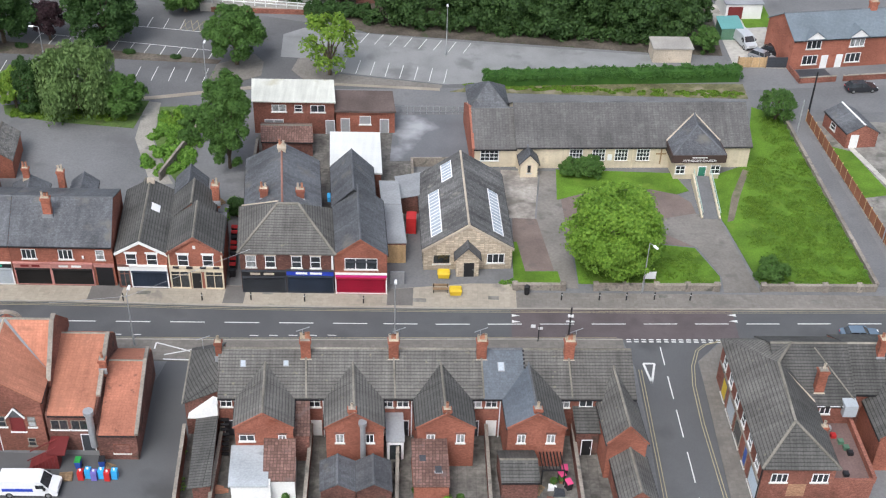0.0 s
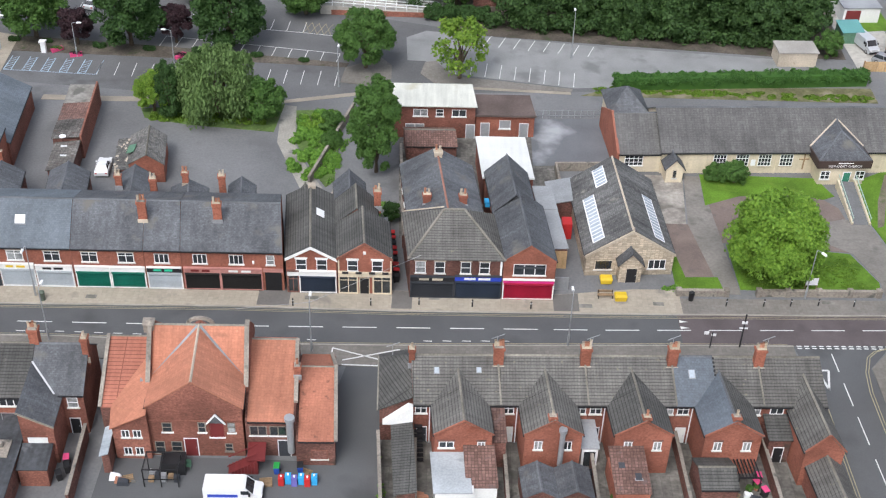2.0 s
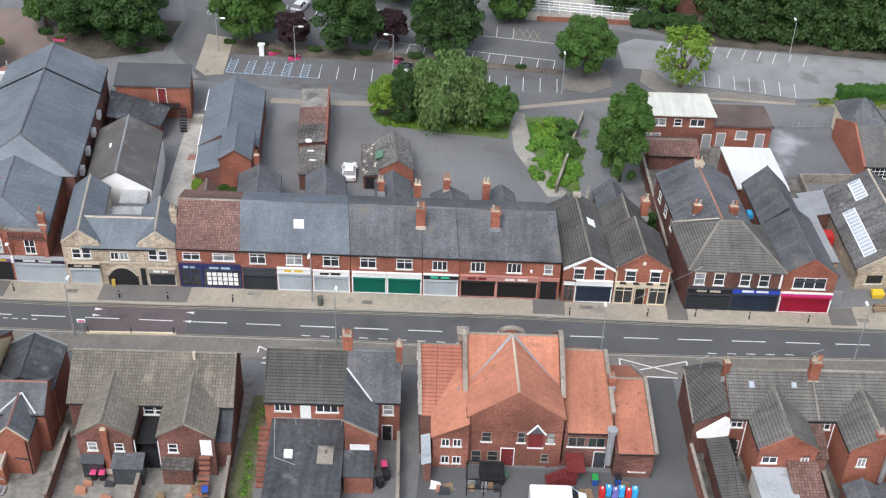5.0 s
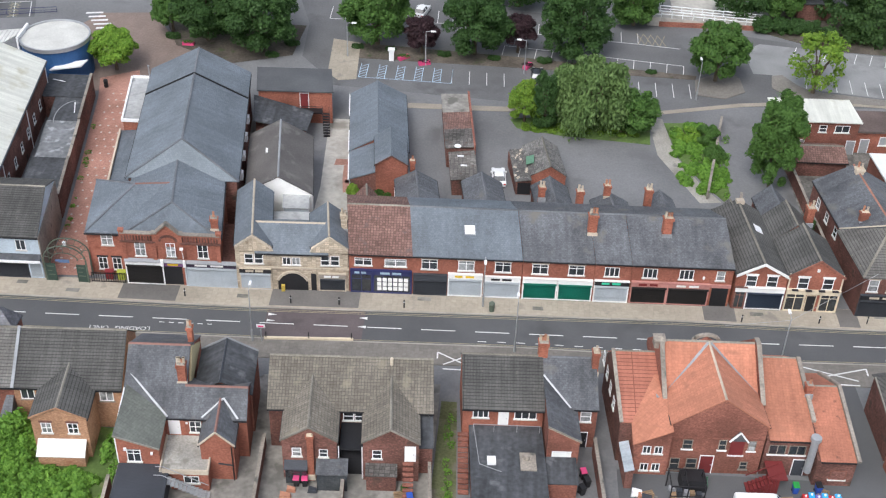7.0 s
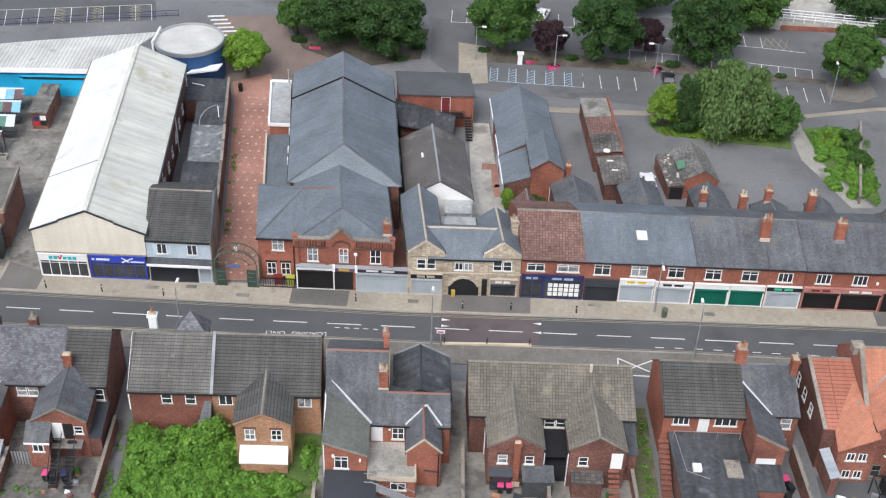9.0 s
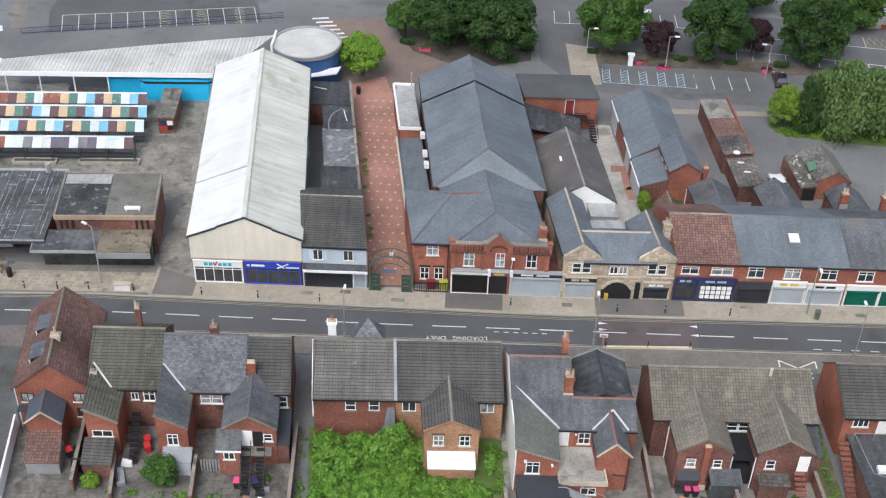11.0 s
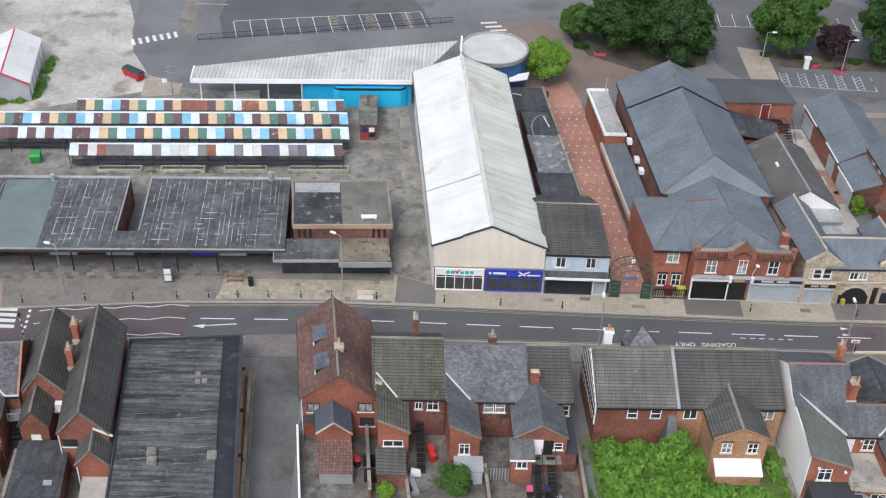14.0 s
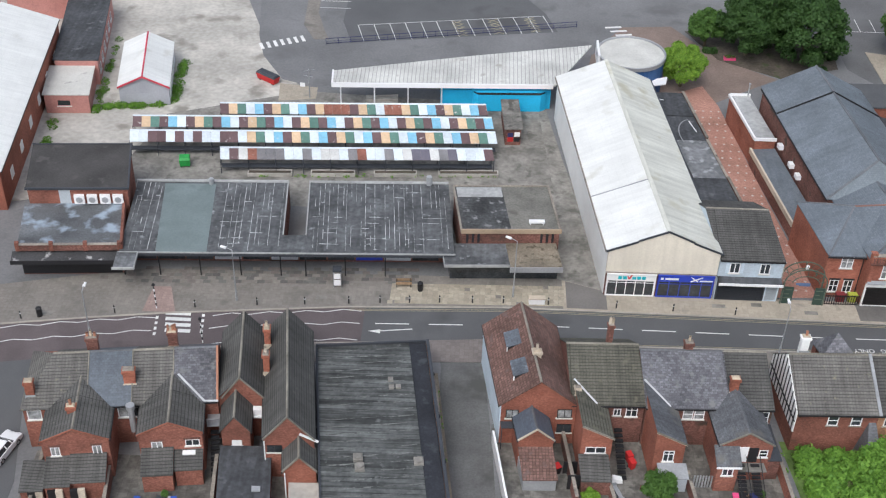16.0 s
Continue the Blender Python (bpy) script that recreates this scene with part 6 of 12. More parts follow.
th.part("roof", th.g().box(2.9, 5.6, 17.0, 28.4, 4.0, 4.12), FELT_PALE)
th.part("parapet", th.g().box(2.7, 2.95, 16.85, 28.5, 3.9, 4.32).box(2.95, 5.7, 16.85, 17.05, 3.9, 4.32).box(2.95, 5.7, 28.25, 28.5, 3.9, 4.42), UPVC)
th.part("coping", th.g().box(2.3, 2.55, 0, 16.8, 2.2, 2.9), STONE_TRIM)
th.part("boiler_flue", th.g().cyl(5.3, 28.2, 4.1, 6.0, 0.09, 8).cyl(5.3, 28.2, 6.0, 6.2, 0.14, 8), GREYMETAL)

th = Thing("rear_hall", "gabled workshop with brown felt roof and white end", "workshop", -92.6, 121.2, 1.5, -0.11)
body(th, 0, 7.9, 0, 13, 4.6, 6.9, "y", WHITE)
gable(th, 0, 7.9, 0, 13, 4.6, 6.9, "y", mat("brown_felt", (0.108, 0.100, 0.095), 0.8, 0.2, stain=((0.17, 0.16, 0.15), 0.4, 0.5)), 0.15, 0.1, cap=LEAD)
for x, y in ((2.2, 6.5), (2.8, 8.8)):
    th.part("roof_vent", th.g().box(x, x + 0.25, y, y + 0.9, 6.0, 6.25), WHITE)
th.part("tank_room", th.g().box(4.6, 7.4, -2.6, 0.3, 0, 4.3), SHUT_PALE)
th.part("tank_roof", th.g().box(4.4, 7.6, -2.8, 0.3, 4.3, 4.45), FELT_PALE)
th = Thing("brick_store", "square brick store with grey felt roof", "store", -95.4, 145.3, 2.5, -0.12)
body(th, 0, 10.0, 0, 6, 4.9, material=BRICK_BRIGHT)
th.part("roof", th.g().box(-0.2, 10.2, -0.3, 6.2, 4.9, 5.1), mat("grey_felt", (0.085, 0.088, 0.092), 0.8, 0.15))
door(th, 6.2, 1.1, 2.2, z=2.4, material=mat("maroon_paint", (0.16, 0.03, 0.03), 0.5, 0.1))
th.part("landing", th.g().box(5.4, 8.6, -1.3, 0, 2.2, 2.35), BLACK)
for i in range(9):
    th.part("step", th.g().box(8.6, 9.5, -1.3 - 0.32 * i, -1.0 - 0.32 * i, 2.1 - 0.24 * i, 2.2 - 0.24 * i), BLACK)
th.part("handrail", th.g().beam((5.4, -1.3, 3.3), (8.6, -1.3, 3.3), 0.06).beam((8.6, -1.3, 3.3), (8.6, -4.2, 1.1), 0.06).beam((9.5, -1.3, 3.3), (9.5, -4.2, 1.1), 0.06), BLACK)
body(th, -0.4, 6.2, -6.4, -2.0, 2.5, material=BRICK_OLD, name="side_store")
th.part("side_roof", th.g().slab([(-0.6, -6.6, 4.0), (6.4, -6.6, 2.7), (7.4, -1.6, 2.7), (-0.6, -0.2, 4.3)], 0.14), FELT)

th = Thing("slate_workshop", "brick workshop with blue-grey slate roofs", "workshop", -81.6, 131.6, 2.5, -0.06)
body(th, 0.3, 7.7, 2.0, 16.6, 3.4, 5.45, "y", BRICK, ridge=3.9)
gable(th, 0.3, 7.7, 2.0, 16.6, 3.4, 5.45, "y", SLATE_BLUE, 0.15, 0.1, ridge=3.9, cap=SLATE_BLUE)
body(th, 3.5, 7.4, -4.4, 2.3, 5.45, 6.75, "y", BRICK_BRIGHT, name="front_wing")
gable(th, 3.5, 7.4, -4.4, 2.3, 5.45, 6.75, "y", SLATE_BLUE, 0.12, 0.12, cap=SLATE_BLUE)
for a, za, b, zb in ((3.4, 5.5, 5.45, 6.85), (5.45, 6.85, 7.5, 5.5)):
    th.part("verge", th.g().beam((a, -4.56, za), (b, -4.56, zb), 0.1, 0.16), BRICK_OLD)
body(th, 0.3, 3.5, -3.9, 2.0, 2.75, material=BRICK_OLD, name="lean_to_wall")
th.part("lean_to_gable", th.g().hexa([(0.3, -3.9, 2.75), (3.5, -4.1, 2.75), (3.5, -4.1, 4.1)], [(0.3, -3.6, 2.75), (3.5, -3.8, 2.75), (3.5, -3.8, 4.1)]), BRICK_OLD)
roof_sheet(th, [(0.15, -4.0, 2.85), (3.45, -4.3, 4.2), (3.45, 2.1, 4.6), (0.15, 1.95, 3.15)], SLATE_BLUE)
for u in (-2.4, -0.4):
    window(th, u, 4.75, 0.7, 0.65, at=3.5, face="w", style="two", sill=False)
th.part("fascia_board", th.g().box(0.0, 0.14, -3.9, 1.9, 2.75, 2.95).box(0.0, 0.12, 2.0, 7.0, 3.2, 3.4).box(0.0, 0.12, 11.0, 16.6, 3.2, 3.4), UPVC)
for y0, y1 in ((-3.4, 1.6), (3.4, 5.6), (12.6, 16.2)):
    th.part("sheet_door", th.g().box(0.2, 0.3, y0, y1, 0.1, 2.5), SHUT_PALE)
chimney(th, 8.1, -3.6, 4.2, 1.6, 0.6, 0.6, 1)
downpipe(th, 5.9, -4.4, 3.2, UPVC)
flat("paving_patch", "faded red block patch in the alley", "paving", [(-83.8, 136.7), (-81.0, 136.7), (-81.2, 135.4), (-83.9, 135.2)], 0.05, BLOCKS, 0.03)
flat("paving_patch", "faded red block patch in the alley", "paving", [(-82.6, 135.2), (-81.7, 135.3), (-81.5, 131.5), (-80.9, 129.0), (-82.0, 128.9), (-82.4, 131.9)], 0.05, BLOCKS, 0.03)
flat("paving_patch", "faded red block patch in the alley", "paving", [(-82.0, 131.8), (-80.8, 131.9), (-80.8, 131.2), (-82.1, 131.1)], 0.05, BLOCKS, 0.03)

th = Thing("ruined_outbuilding", "long brick outbuilding with patched felt roof", "outbuilding", -69.6, 129.6, 2.0, -0.06)
body(th, 1.0, 4.7, 6.5, 20.8, 2.9, material=BRICK_OLD)
th.part("east_wall", th.g().box(4.5, 4.75, 6.5, 20.8, -0.2, 3.5), BRICK)
body(th, 1.4, 4.4, 0, 6.5, 2.4, material=BRICK_OLD, name="low_wall")
PATCHED = mat("patched_roof", (0.135, 0.125, 0.115), 0.9, 0.45, joint=(0.5, 0.4, 0.04, 0.6, 0.3), stain=((0.09, 0.06, 0.05), 0.42, 0.9))
roof_sheet(th, [(0.8, 6.4, 2.9), (4.5, 6.4, 3.25), (4.5, 11.0, 3.25), (0.8, 11.0, 2.9)], PATCHED)
roof_sheet(th, [(0.8, 11.0, 2.8), (4.5, 11.0, 3.1), (4.5, 15.6, 3.1), (0.8, 15.6, 2.8)], TILE_RED)
roof_sheet(th, [(0.8, 15.6, 2.8), (4.5, 15.6, 2.9), (4.5, 20.8, 2.9), (0.8, 20.8, 2.8)], YARD)
roof_sheet(th, [(1.2, -0.2, 2.3), (4.6, -0.2, 2.7), (4.6, 6.4, 2.7), (1.2, 6.4, 2.3)], PATCHED)
th.part("satellite_dish", th.g().cyl(2.4, 6.3, 3.4, 3.5, 0.45, 12), UPVC)
for x, y in ((2.3, 4.8), (2.6, 2.6)):
    th.part("roof_vent", th.g().box(x, x + 0.8, y, y + 0.25, 2.75, 2.85), UPVC)
th = Thing("brick_shed", "tumbledown brick shed with broken tiled roof", "shed", -61.3, 131.2, 3.0, -0.1)
body(th, 3.0, 7.4, -0.3, 6.6, 2.7, 4.1, "y", BRICK_BRIGHT, ridge=5.4)
gable(th, 3.0, 7.4, -0.3, 6.6, 2.7, 4.1, "y", mat("broken_slate", (0.135, 0.13, 0.122), 0.8, 0.4, joint=(0.35, 0.25, 0.02, 0.55, 0.35), stain=((0.22, 0.205, 0.18), 0.44, 1.4), bump=0.02), 0.15, 0.1, ridge=5.4, gutter=False)
body(th, 1.1, 3.0, -0.7, 6.4, 2.0, material=BRICK_OLD, name="side_wall")
roof_sheet(th, [(0.9, -0.9, 2.0), (3.0, -0.9, 2.3), (3.3, 6.6, 2.3), (1.2, 6.6, 2.0)], MATS["broken_slate"])
# Shade of the shed's opening, painted as a black sheet on the wall.
th.part("dark_opening", th.g().box(1.3, 2.9, -0.74, -0.68, 0.1, 1.8), BLACK)
rnd = random.Random(31)
for i in range(70):
    x, y = rnd.uniform(1.0, 3.0), rnd.uniform(-0.6, 6.2)
    th.part("slipped_slate", th.g().slab([(x, y, 2.2 + 0.14 * (x - 1)), (x + 0.28, y + 0.05, 2.25 + 0.14 * (x - 1)), (x + 0.25, y + 0.42, 2.28 + 0.14 * (x - 1)), (x - 0.03, y + 0.38, 2.22 + 0.14 * (x - 1))], 0.03), MATS["broken_slate"] if i % 4 else STONE_TRIM)
th.part("green_sheet", th.g().slab([(2.6, 1.6, 3.1), (3.6, 1.6, 3.4), (3.9, 3.4, 3.5), (2.9, 3.4, 3.2)], 0.04), BIN_GREEN)

# ---- north-west: white hall, market, bus station ----
th = Thing("terraced_shop", "narrow pale-blue shop with dark tiled roof", "shop", -120.75, 108.2, 1.0, -0.13)
w = 7.2
body(th, 0, w, 0, 11.4, 5.75, 7.7, "x", PALE_BLUE, ridge=7.1)
gable(th, 0, w, 0, 11.4, 5.75, 7.7, "x", TILE_DARK, 0.2, 0.05, ridge=7.1)
for u in (1.75, 5.15):
    window(th, u, 3.95, 1.1, 1.4, style="two")
    for s in (-1, 1):
        th.part("shutter_board", th.g().box(u + s * 0.8 - 0.2, u + s * 0.8 + 0.2, -0.07, 0.0, 3.95, 5.35), PALE_BLUE)
shopfront(th, 0.1, w - 1.6, SHUT_DARK, BLACK, 3.1, pilaster=SHUT_DARK, bars=WHITE)
shopfront(th, w - 1.6, w - 0.05, SHUT_PALE, BLACK, 3.1, pilaster=PALE_BLUE)
th.part("awning", th.g().slab([(0, -0.9, 3.0), (w, -0.9, 3.0), (w, 0, 3.4), (0, 0, 3.4)], 0.1), FELT)
th.part("awning_lip", th.g().box(-0.05, w + 0.05, -1.0, -0.9, 2.8, 3.12), UPVC)
th.part("gable_render", th.g().box(w, w + 0.12, 0, 11.4, 0, 5.7), COPING)

th = Thing("white_hall", "long white sheet-roofed hall with two shop units", "store", -133.3, 108.0, 1.4, -0.086)
w, r = 12.4, 6.3
ZE, ZR = 6.4, 9.1
body(th, 0, w, 0, 39.3, ZE, ZR, "y", BRICK_OLD, ridge=r)
th.part("front_render", th.g().hexa([(-0.06, -0.06, 3.45), (w + 0.06, -0.06, 3.45), (w + 0.06, -0.06, ZE), (r, -0.06, ZR + 0.1), (-0.06, -0.06, ZE)],
                                    [(-0.06, 0.3, 3.45), (w + 0.06, 0.3, 3.45), (w + 0.06, 0.3, ZE), (r, 0.3, ZR + 0.1), (-0.06, 0.3, ZE)]), mat("ivory_render", (0.66, 0.61, 0.51), 0.8, 0.08, streak=0.06, stain=((0.52, 0.46, 0.36), 0.30, 0.35)))
th.part("west_render", th.g().box(-0.06, 0.02, 0.3, 39, 0, ZE - 0.1), WHITE)
for a, b, up in ((0, 10.4, 0.08), (10.4, 39.5, 0.0)):
    g = th.g().slab([(-0.3, b, ZE + 0.02 + up), (-0.3, a, ZE + 0.02 + up), (r, a, ZR + 0.15 + up), (r, b, ZR + 0.15 + up)], 0.1)
    th.part("roof", g, METAL_ROOF)
    th.part("roof", th.g().slab([(r, b, ZR + 0.15 + up), (r, a, ZR + 0.15 + up), (w + 0.3, a, ZE + 0.02 + up), (w + 0.3, b, ZE + 0.02 + up)], 0.1), METAL_OLD)
    th.part("ridge_cap", th.g().box(r - 0.25, r + 0.25, a, b, ZR + 0.16 + up, ZR + 0.23 + up), METAL_OLD)
th.part("step_flashing", th.g().beam((-0.3, 10.42, ZE + 0.1), (r, 10.42, ZR + 0.24), 0.16, 0.06), LEAD)
for x0, x1, z0, z1 in ((-0.35, 3.1, ZE, ZE + 1.42), (3.1, r, ZE + 1.55, ZR + 0.22), (r, 9.3, ZR + 0.22, ZE + 1.55), (9.3, w + 0.35, ZE + 1.42, ZE)):
    th.part("verge_trim", th.g().beam((x0, -0.1, z0), (x1, -0.1, z1), 0.13, 0.2), SHUT_DARK)
th.part("eaves_gutter", th.g().box(w + 0.28, w + 0.44, -0.1, 39.3, ZE - 0.1, ZE + 0.06), SHUT_DARK)
th.part("eaves_gutter", th.g().box(-0.44, -0.3, -0.1, 39.3, ZE - 0.1, ZE + 0.06), COPING)
th.part("string_course", th.g().box(-0.1, w + 0.1, -0.16, -0.05, 3.4, 3.55), COPING)
for y in (0.1, 14.0, 27.0, 38.6):
    th.part("downpipe", th.g().cyl(w + 0.12, y + 0.15, 0, ZE, 0.07, 6), UPVC)
s1 = shopfront(th, 0.1, 5.7, WHITE, WHITE, 3.3, pilaster=UPVC, glass=True, fz=0.9)
TEAL = mat("sign_teal", (0.02, 0.42, 0.48), 0.5, 0.05)
for i, u in enumerate((1.35, 1.9, 2.95, 3.5, 4.05)):
    th.part("sign_mark", th.g().box(u, u + 0.42, -0.3, -0.23, 2.66, 3.06 if i != 2 else 3.0), TEAL, s1)
th.part("sign_mark", th.g().beam((2.42, -0.27, 3.08), (2.6, -0.27, 2.7), 0.07, 0.16).beam((2.6, -0.27, 2.7), (2.88, -0.27, 3.28), 0.07, 0.16), RED, s1)
s2 = shopfront(th, 5.9, w - 0.1, BLUE, BLUE, 3.3, pilaster=BLUE, glass=True, fz=0.85)
for a, b in ((6.2, 6.5), (6.7, 8.2)):
    th.part("sign_mark", th.g().box(a, b, -0.3, -0.23, 2.75, 3.0), WHITE, s2)
th.part("sign_mark", th.g().beam((9.6, -0.28, 2.55), (10.9, -0.28, 3.2), 0.06, 0.12).beam((9.6, -0.28, 3.2), (10.4, -0.28, 2.6), 0.06, 0.12).box(10.6, 12.1, -0.3, -0.23, 2.62, 2.74), WHITE, s2)
for i in range(7):
    window(th, 12 + 3.6 * i, 2.2, 0.9, 1.3, at=w, face="e", style="sash")

th = Thing("flat_roofed_outbuildings", "row of low outbuildings with patched black felt roofs", "outbuilding", -119.4, 119.5, 1.2, -0.13)
for y0, y1, z, x0, m in ((1.0, 9.0, 3.1, -0.5, FELT), (9.0, 18.0, 3.05, 0.0, mat("scuffed_felt", (0.14, 0.145, 0.15), 0.8, 0.4, fine=1.5, stain=((0.34, 0.35, 0.36), 0.46, 0.8))), (18.0, 24.0, 3.1, 0.2, FELT), (24.0, 30.2, 3.25, -1.6, FELT)):
    body(th, x0, 4.0, y0, y1, z, material=BRICK_OLD)
    th.part("roof", th.g().box(x0 - 0.1, 4.05, y0, y1, z, z + 0.15), m)
for y0, y1, z1 in ((0.6, 9.0, 3.5), (9.0, 18.2, 3.3), (18.2, 30.3, 3.55)):
    wl_ = th.part("parapet", th.g().box(4.05, 4.3, y0, y1, -0.2, z1), BRICK_OLD)
    th.part("coping", th.g().box(4.0, 4.36, y0, y1, z1, z1 + 0.1), COPING, wl_)
g = th.g()
for i in range(9):
    a, b = math.pi * (0.55 + 0.06 * i), math.pi * (0.55 + 0.06 * (i + 1))
    g.beam((3.4 + 2.6 * math.cos(a), 22.6 - 4.0 + 4.6 * math.sin(a), 3.29), (3.4 + 2.6 * math.cos(b), 22.6 - 4.0 + 4.6 * math.sin(b), 3.29), 0.14, 0.03)
th.part("tar_seam", g, LEAD)
th.part("tar_seam", th.g().beam((3.3, 20.0, 3.29), (3.0, 22.8, 3.29), 0.12, 0.03).beam((-0.9, 28.6, 3.44), (0.9, 28.0, 3.44), 0.14, 0.03), UPVC)

# arched gateway
th = Thing("gateway", "dark green iron gateway with arched overthrow", "gate", -113.25, 107.95, -0.5)
IRON = mat("iron_green", (0.10, 0.125, 0.095), 0.5, 0.2)
for x, a, b in ((0.08, 0.2, 1.3), (4.87, 3.7, 4.8)):
    for y in (0.0, 1.5):
        th.part("post", th.g().box(x - 0.08, x + 0.08, y - 0.08, y + 0.08, 0, 3.1), IRON)
    panel = th.part("notice_panel", th.g().box(a, b, -0.06, 0.02, 0.15, 2.55), mat("gate_green", (0.045, 0.075, 0.06), 0.5, 0.2))
    for z, c in ((2.1, 0.75), (1.5, 0.5), (0.95, 0.8)):
        th.part("notice_bar", th.g().box(a + 0.15, a + 0.15 + c, -0.08, -0.05, z, z + 0.12), IRON, panel)
for y in (0.0, 1.5):
    g = th.g()
    arc = [(2.48 + 2.4 * math.cos(math.pi * i / 14), 3.1 + 1.95 * math.sin(math.pi * i / 14)) for i in range(15)]
    low = [(2.48 + 1.5 * math.cos(math.pi * i / 14), 3.1 + 1.0 * math.sin(math.pi * i / 14)) for i in range(15)]
    for ring, t in ((arc, 0.11), (low, 0.08)):
        for (xa, za), (xb, zb) in zip(ring, ring[1:]):
            g.beam((xa, y, za), (xb, y, zb), t)
    for (xa, za), (xb, zb) in zip(arc[1:-1:2], low[1:-1:2]):
        g.beam((xb, y, zb), (xa, y, za), 0.05)
    th.part("arch", g, IRON)
for x, z in ((0.4, 4.05), (2.48, 5.05), (4.56, 4.05)):
    th.part("cross_tie", th.g().beam((x, 0, z), (x, 1.5, z), 0.06), IRON)
th.part("lantern", th.g().cyl(2.48, 0.75, 4.6, 5.05, 0.2, 8), UPVC)
th.part("crest", th.g().box(1.75, 3.0, -0.05, 0.05, 2.75, 3.15).box(1.4, 1.76, -0.04, 0.04, 2.85, 3.1), mat("faded_blue", (0.10, 0.15, 0.26), 0.6, 0.2))

# covered shopping parade
th = Thing("shopping_parade", "low concrete parade with black felt roof and canopy", "shop", -188.5, 107.25, 3.6, -0.022)
FELT_LINES = mat("felt_white_seams", (0.10, 0.104, 0.108), 0.75, 0.4, fine=2, joint=(1.15, 0.9, 0.035, 1.0, 0.15), stain=((0.26, 0.27, 0.28), 0.36, 0.9), streak=0.2)
w = 38.0
hole = (18.4, 20.9, 3.2, 14.2)
body(th, 0, hole[0], 3.2, 14.0, 3.5, material=BRICK_OLD)
body(th, hole[1], w, 3.2, 14.0, 3.5, material=BRICK_OLD, name="wall_east")
g = th.g().box(0, hole[0], -0.2, 14.2, 3.5, 3.8).box(hole[1], w, -0.2, 14.2, 3.5, 3.8).box(hole[0], hole[1], -0.2, hole[2], 3.5, 3.8)
th.part("roof", g, FELT_LINES)
th.part("light_well_wall", th.g().box(hole[0], hole[1], 3.2, hole[2], 0, 3.5), BRICK_OLD)
th.part("north_parapet", th.g().box(-0.1, hole[0], 14.0, 14.3, 3.5, 4.0).box(hole[1], w, 14.0, 14.3, 3.5, 4.0), FELT_PALE)
th.part("well_upstand", th.g().box(hole[0] - 0.15, hole[0], hole[2], hole[3], 3.8, 4.0).box(hole[1], hole[1] + 0.15, hole[2], hole[3], 3.8, 4.0), FELT_PALE)
th.part("felt_patch", th.g().hexa([(4.1, -0.1, 3.8), (9.85, -0.1, 3.8), (9.55, 13.6, 3.8), (3.4, 13.6, 3.8)], [(4.1, -0.1, 3.815), (9.85, -0.1, 3.815), (9.55, 13.6, 3.815), (3.4, 13.6, 3.815)]), mat("grey_green_felt", (0.15, 0.185, 0.185), 0.7, 0.12, stain=((0.12, 0.15, 0.15), 0.4, 0.3)))
th.part("roof_edge", th.g().box(-0.1, w + 0.1, -0.3, -0.2, 3.7, 3.88), FELT_PALE)
th.part("canopy_fascia", th.g().box(-0.1, w + 0.1, -0.28, -0.2, 3.3, 3.7), SHUT_DARK)
rnd = random.Random(5)
SEAM = mat("white_seam", (0.45, 0.46, 0.46), 0.8, 0.35, fine=4, stain=((0.13, 0.135, 0.14), 0.52, 1.2))
for i in range(67):
    x, y = 0.4 + 0.56 * i + rnd.uniform(-0.12, 0.12), rnd.uniform(0, 1.5)
    while y < 13.4:
        e = min(13.9, y + (rnd.uniform(5.0, 13.0) if i % 2 else rnd.uniform(1.0, 5.0)))
        if not (3.4 < x < 10.0 or hole[0] - 0.3 < x < hole[1] + 0.3) and rnd.random() < (0.93 if i % 2 else 0.4):
            th.part("seam_strip", th.g().box(x, x + rnd.uniform(0.03, 0.08), y, e, 3.8, 3.806 + 0.00003 * i), SEAM)
        y = e + rnd.uniform(0.1, 1.2)
for i in range(95):
    x, y = rnd.uniform(0.3, w - 1.8), 0.5 + 1.05 * rnd.randrange(13) + rnd.uniform(-0.1, 0.1)
    e = x + rnd.uniform(0.4, 2.4)
    if not (e > 3.3 and x < 10.0 or e > hole[0] - 0.3 and x < hole[1] + 0.3 or e > w - 0.1):
        th.part("seam_strip", th.g().box(x, e, y, y + rnd.uniform(0.04, 0.11), 3.8, 3.8075 + 0.00003 * i), SEAM)
for i in range(8):
    x = (0.2, 4.25, 8.9, 13.5, 18.1, 20.95, 25.5, 30.1)[i]
    th.part("canopy_post", th.g().box(x - 0.07, x + 0.07, 0.3, 0.46, 0, 3.5), BLACK)
for i, m in enumerate((SHUT_DARK, GLASS, SHUT_DARK, SHUT_PALE, GLASS, SHUT_PALE, GLASS, SHUT_DARK, BLUE, SHUT_PALE, GLASS)):
    th.part("shop_unit", th.g().box(0.3 + 3.3 * i, 3.4 + 3.3 * i, 3.1, 3.22, 0.3, 2.6), m)
    th.part("unit_fascia", th.g().box(0.2 + 3.3 * i, 3.5 + 3.3 * i, 3.0, 3.24, 2.6, 3.2), STONE_TRIM if i % 3 else BLUE)
th.part("roof_stub", th.g().box(-0.2, 2.1, -3.1, -0.3, 3.5, 3.8), FELT_LINES)
th.part("stub_edge", th.g().box(-0.3, 2.2, -3.2, -3.1, 3.55, 3.88).box(2.1, 2.2, -3.1, -0.3, 3.55, 3.88), FELT_PALE)
th.part("roof_duct", th.g().cyl(9.0, 13.6, 3.8, 4.6, 0.3, 8), GREYMETAL)
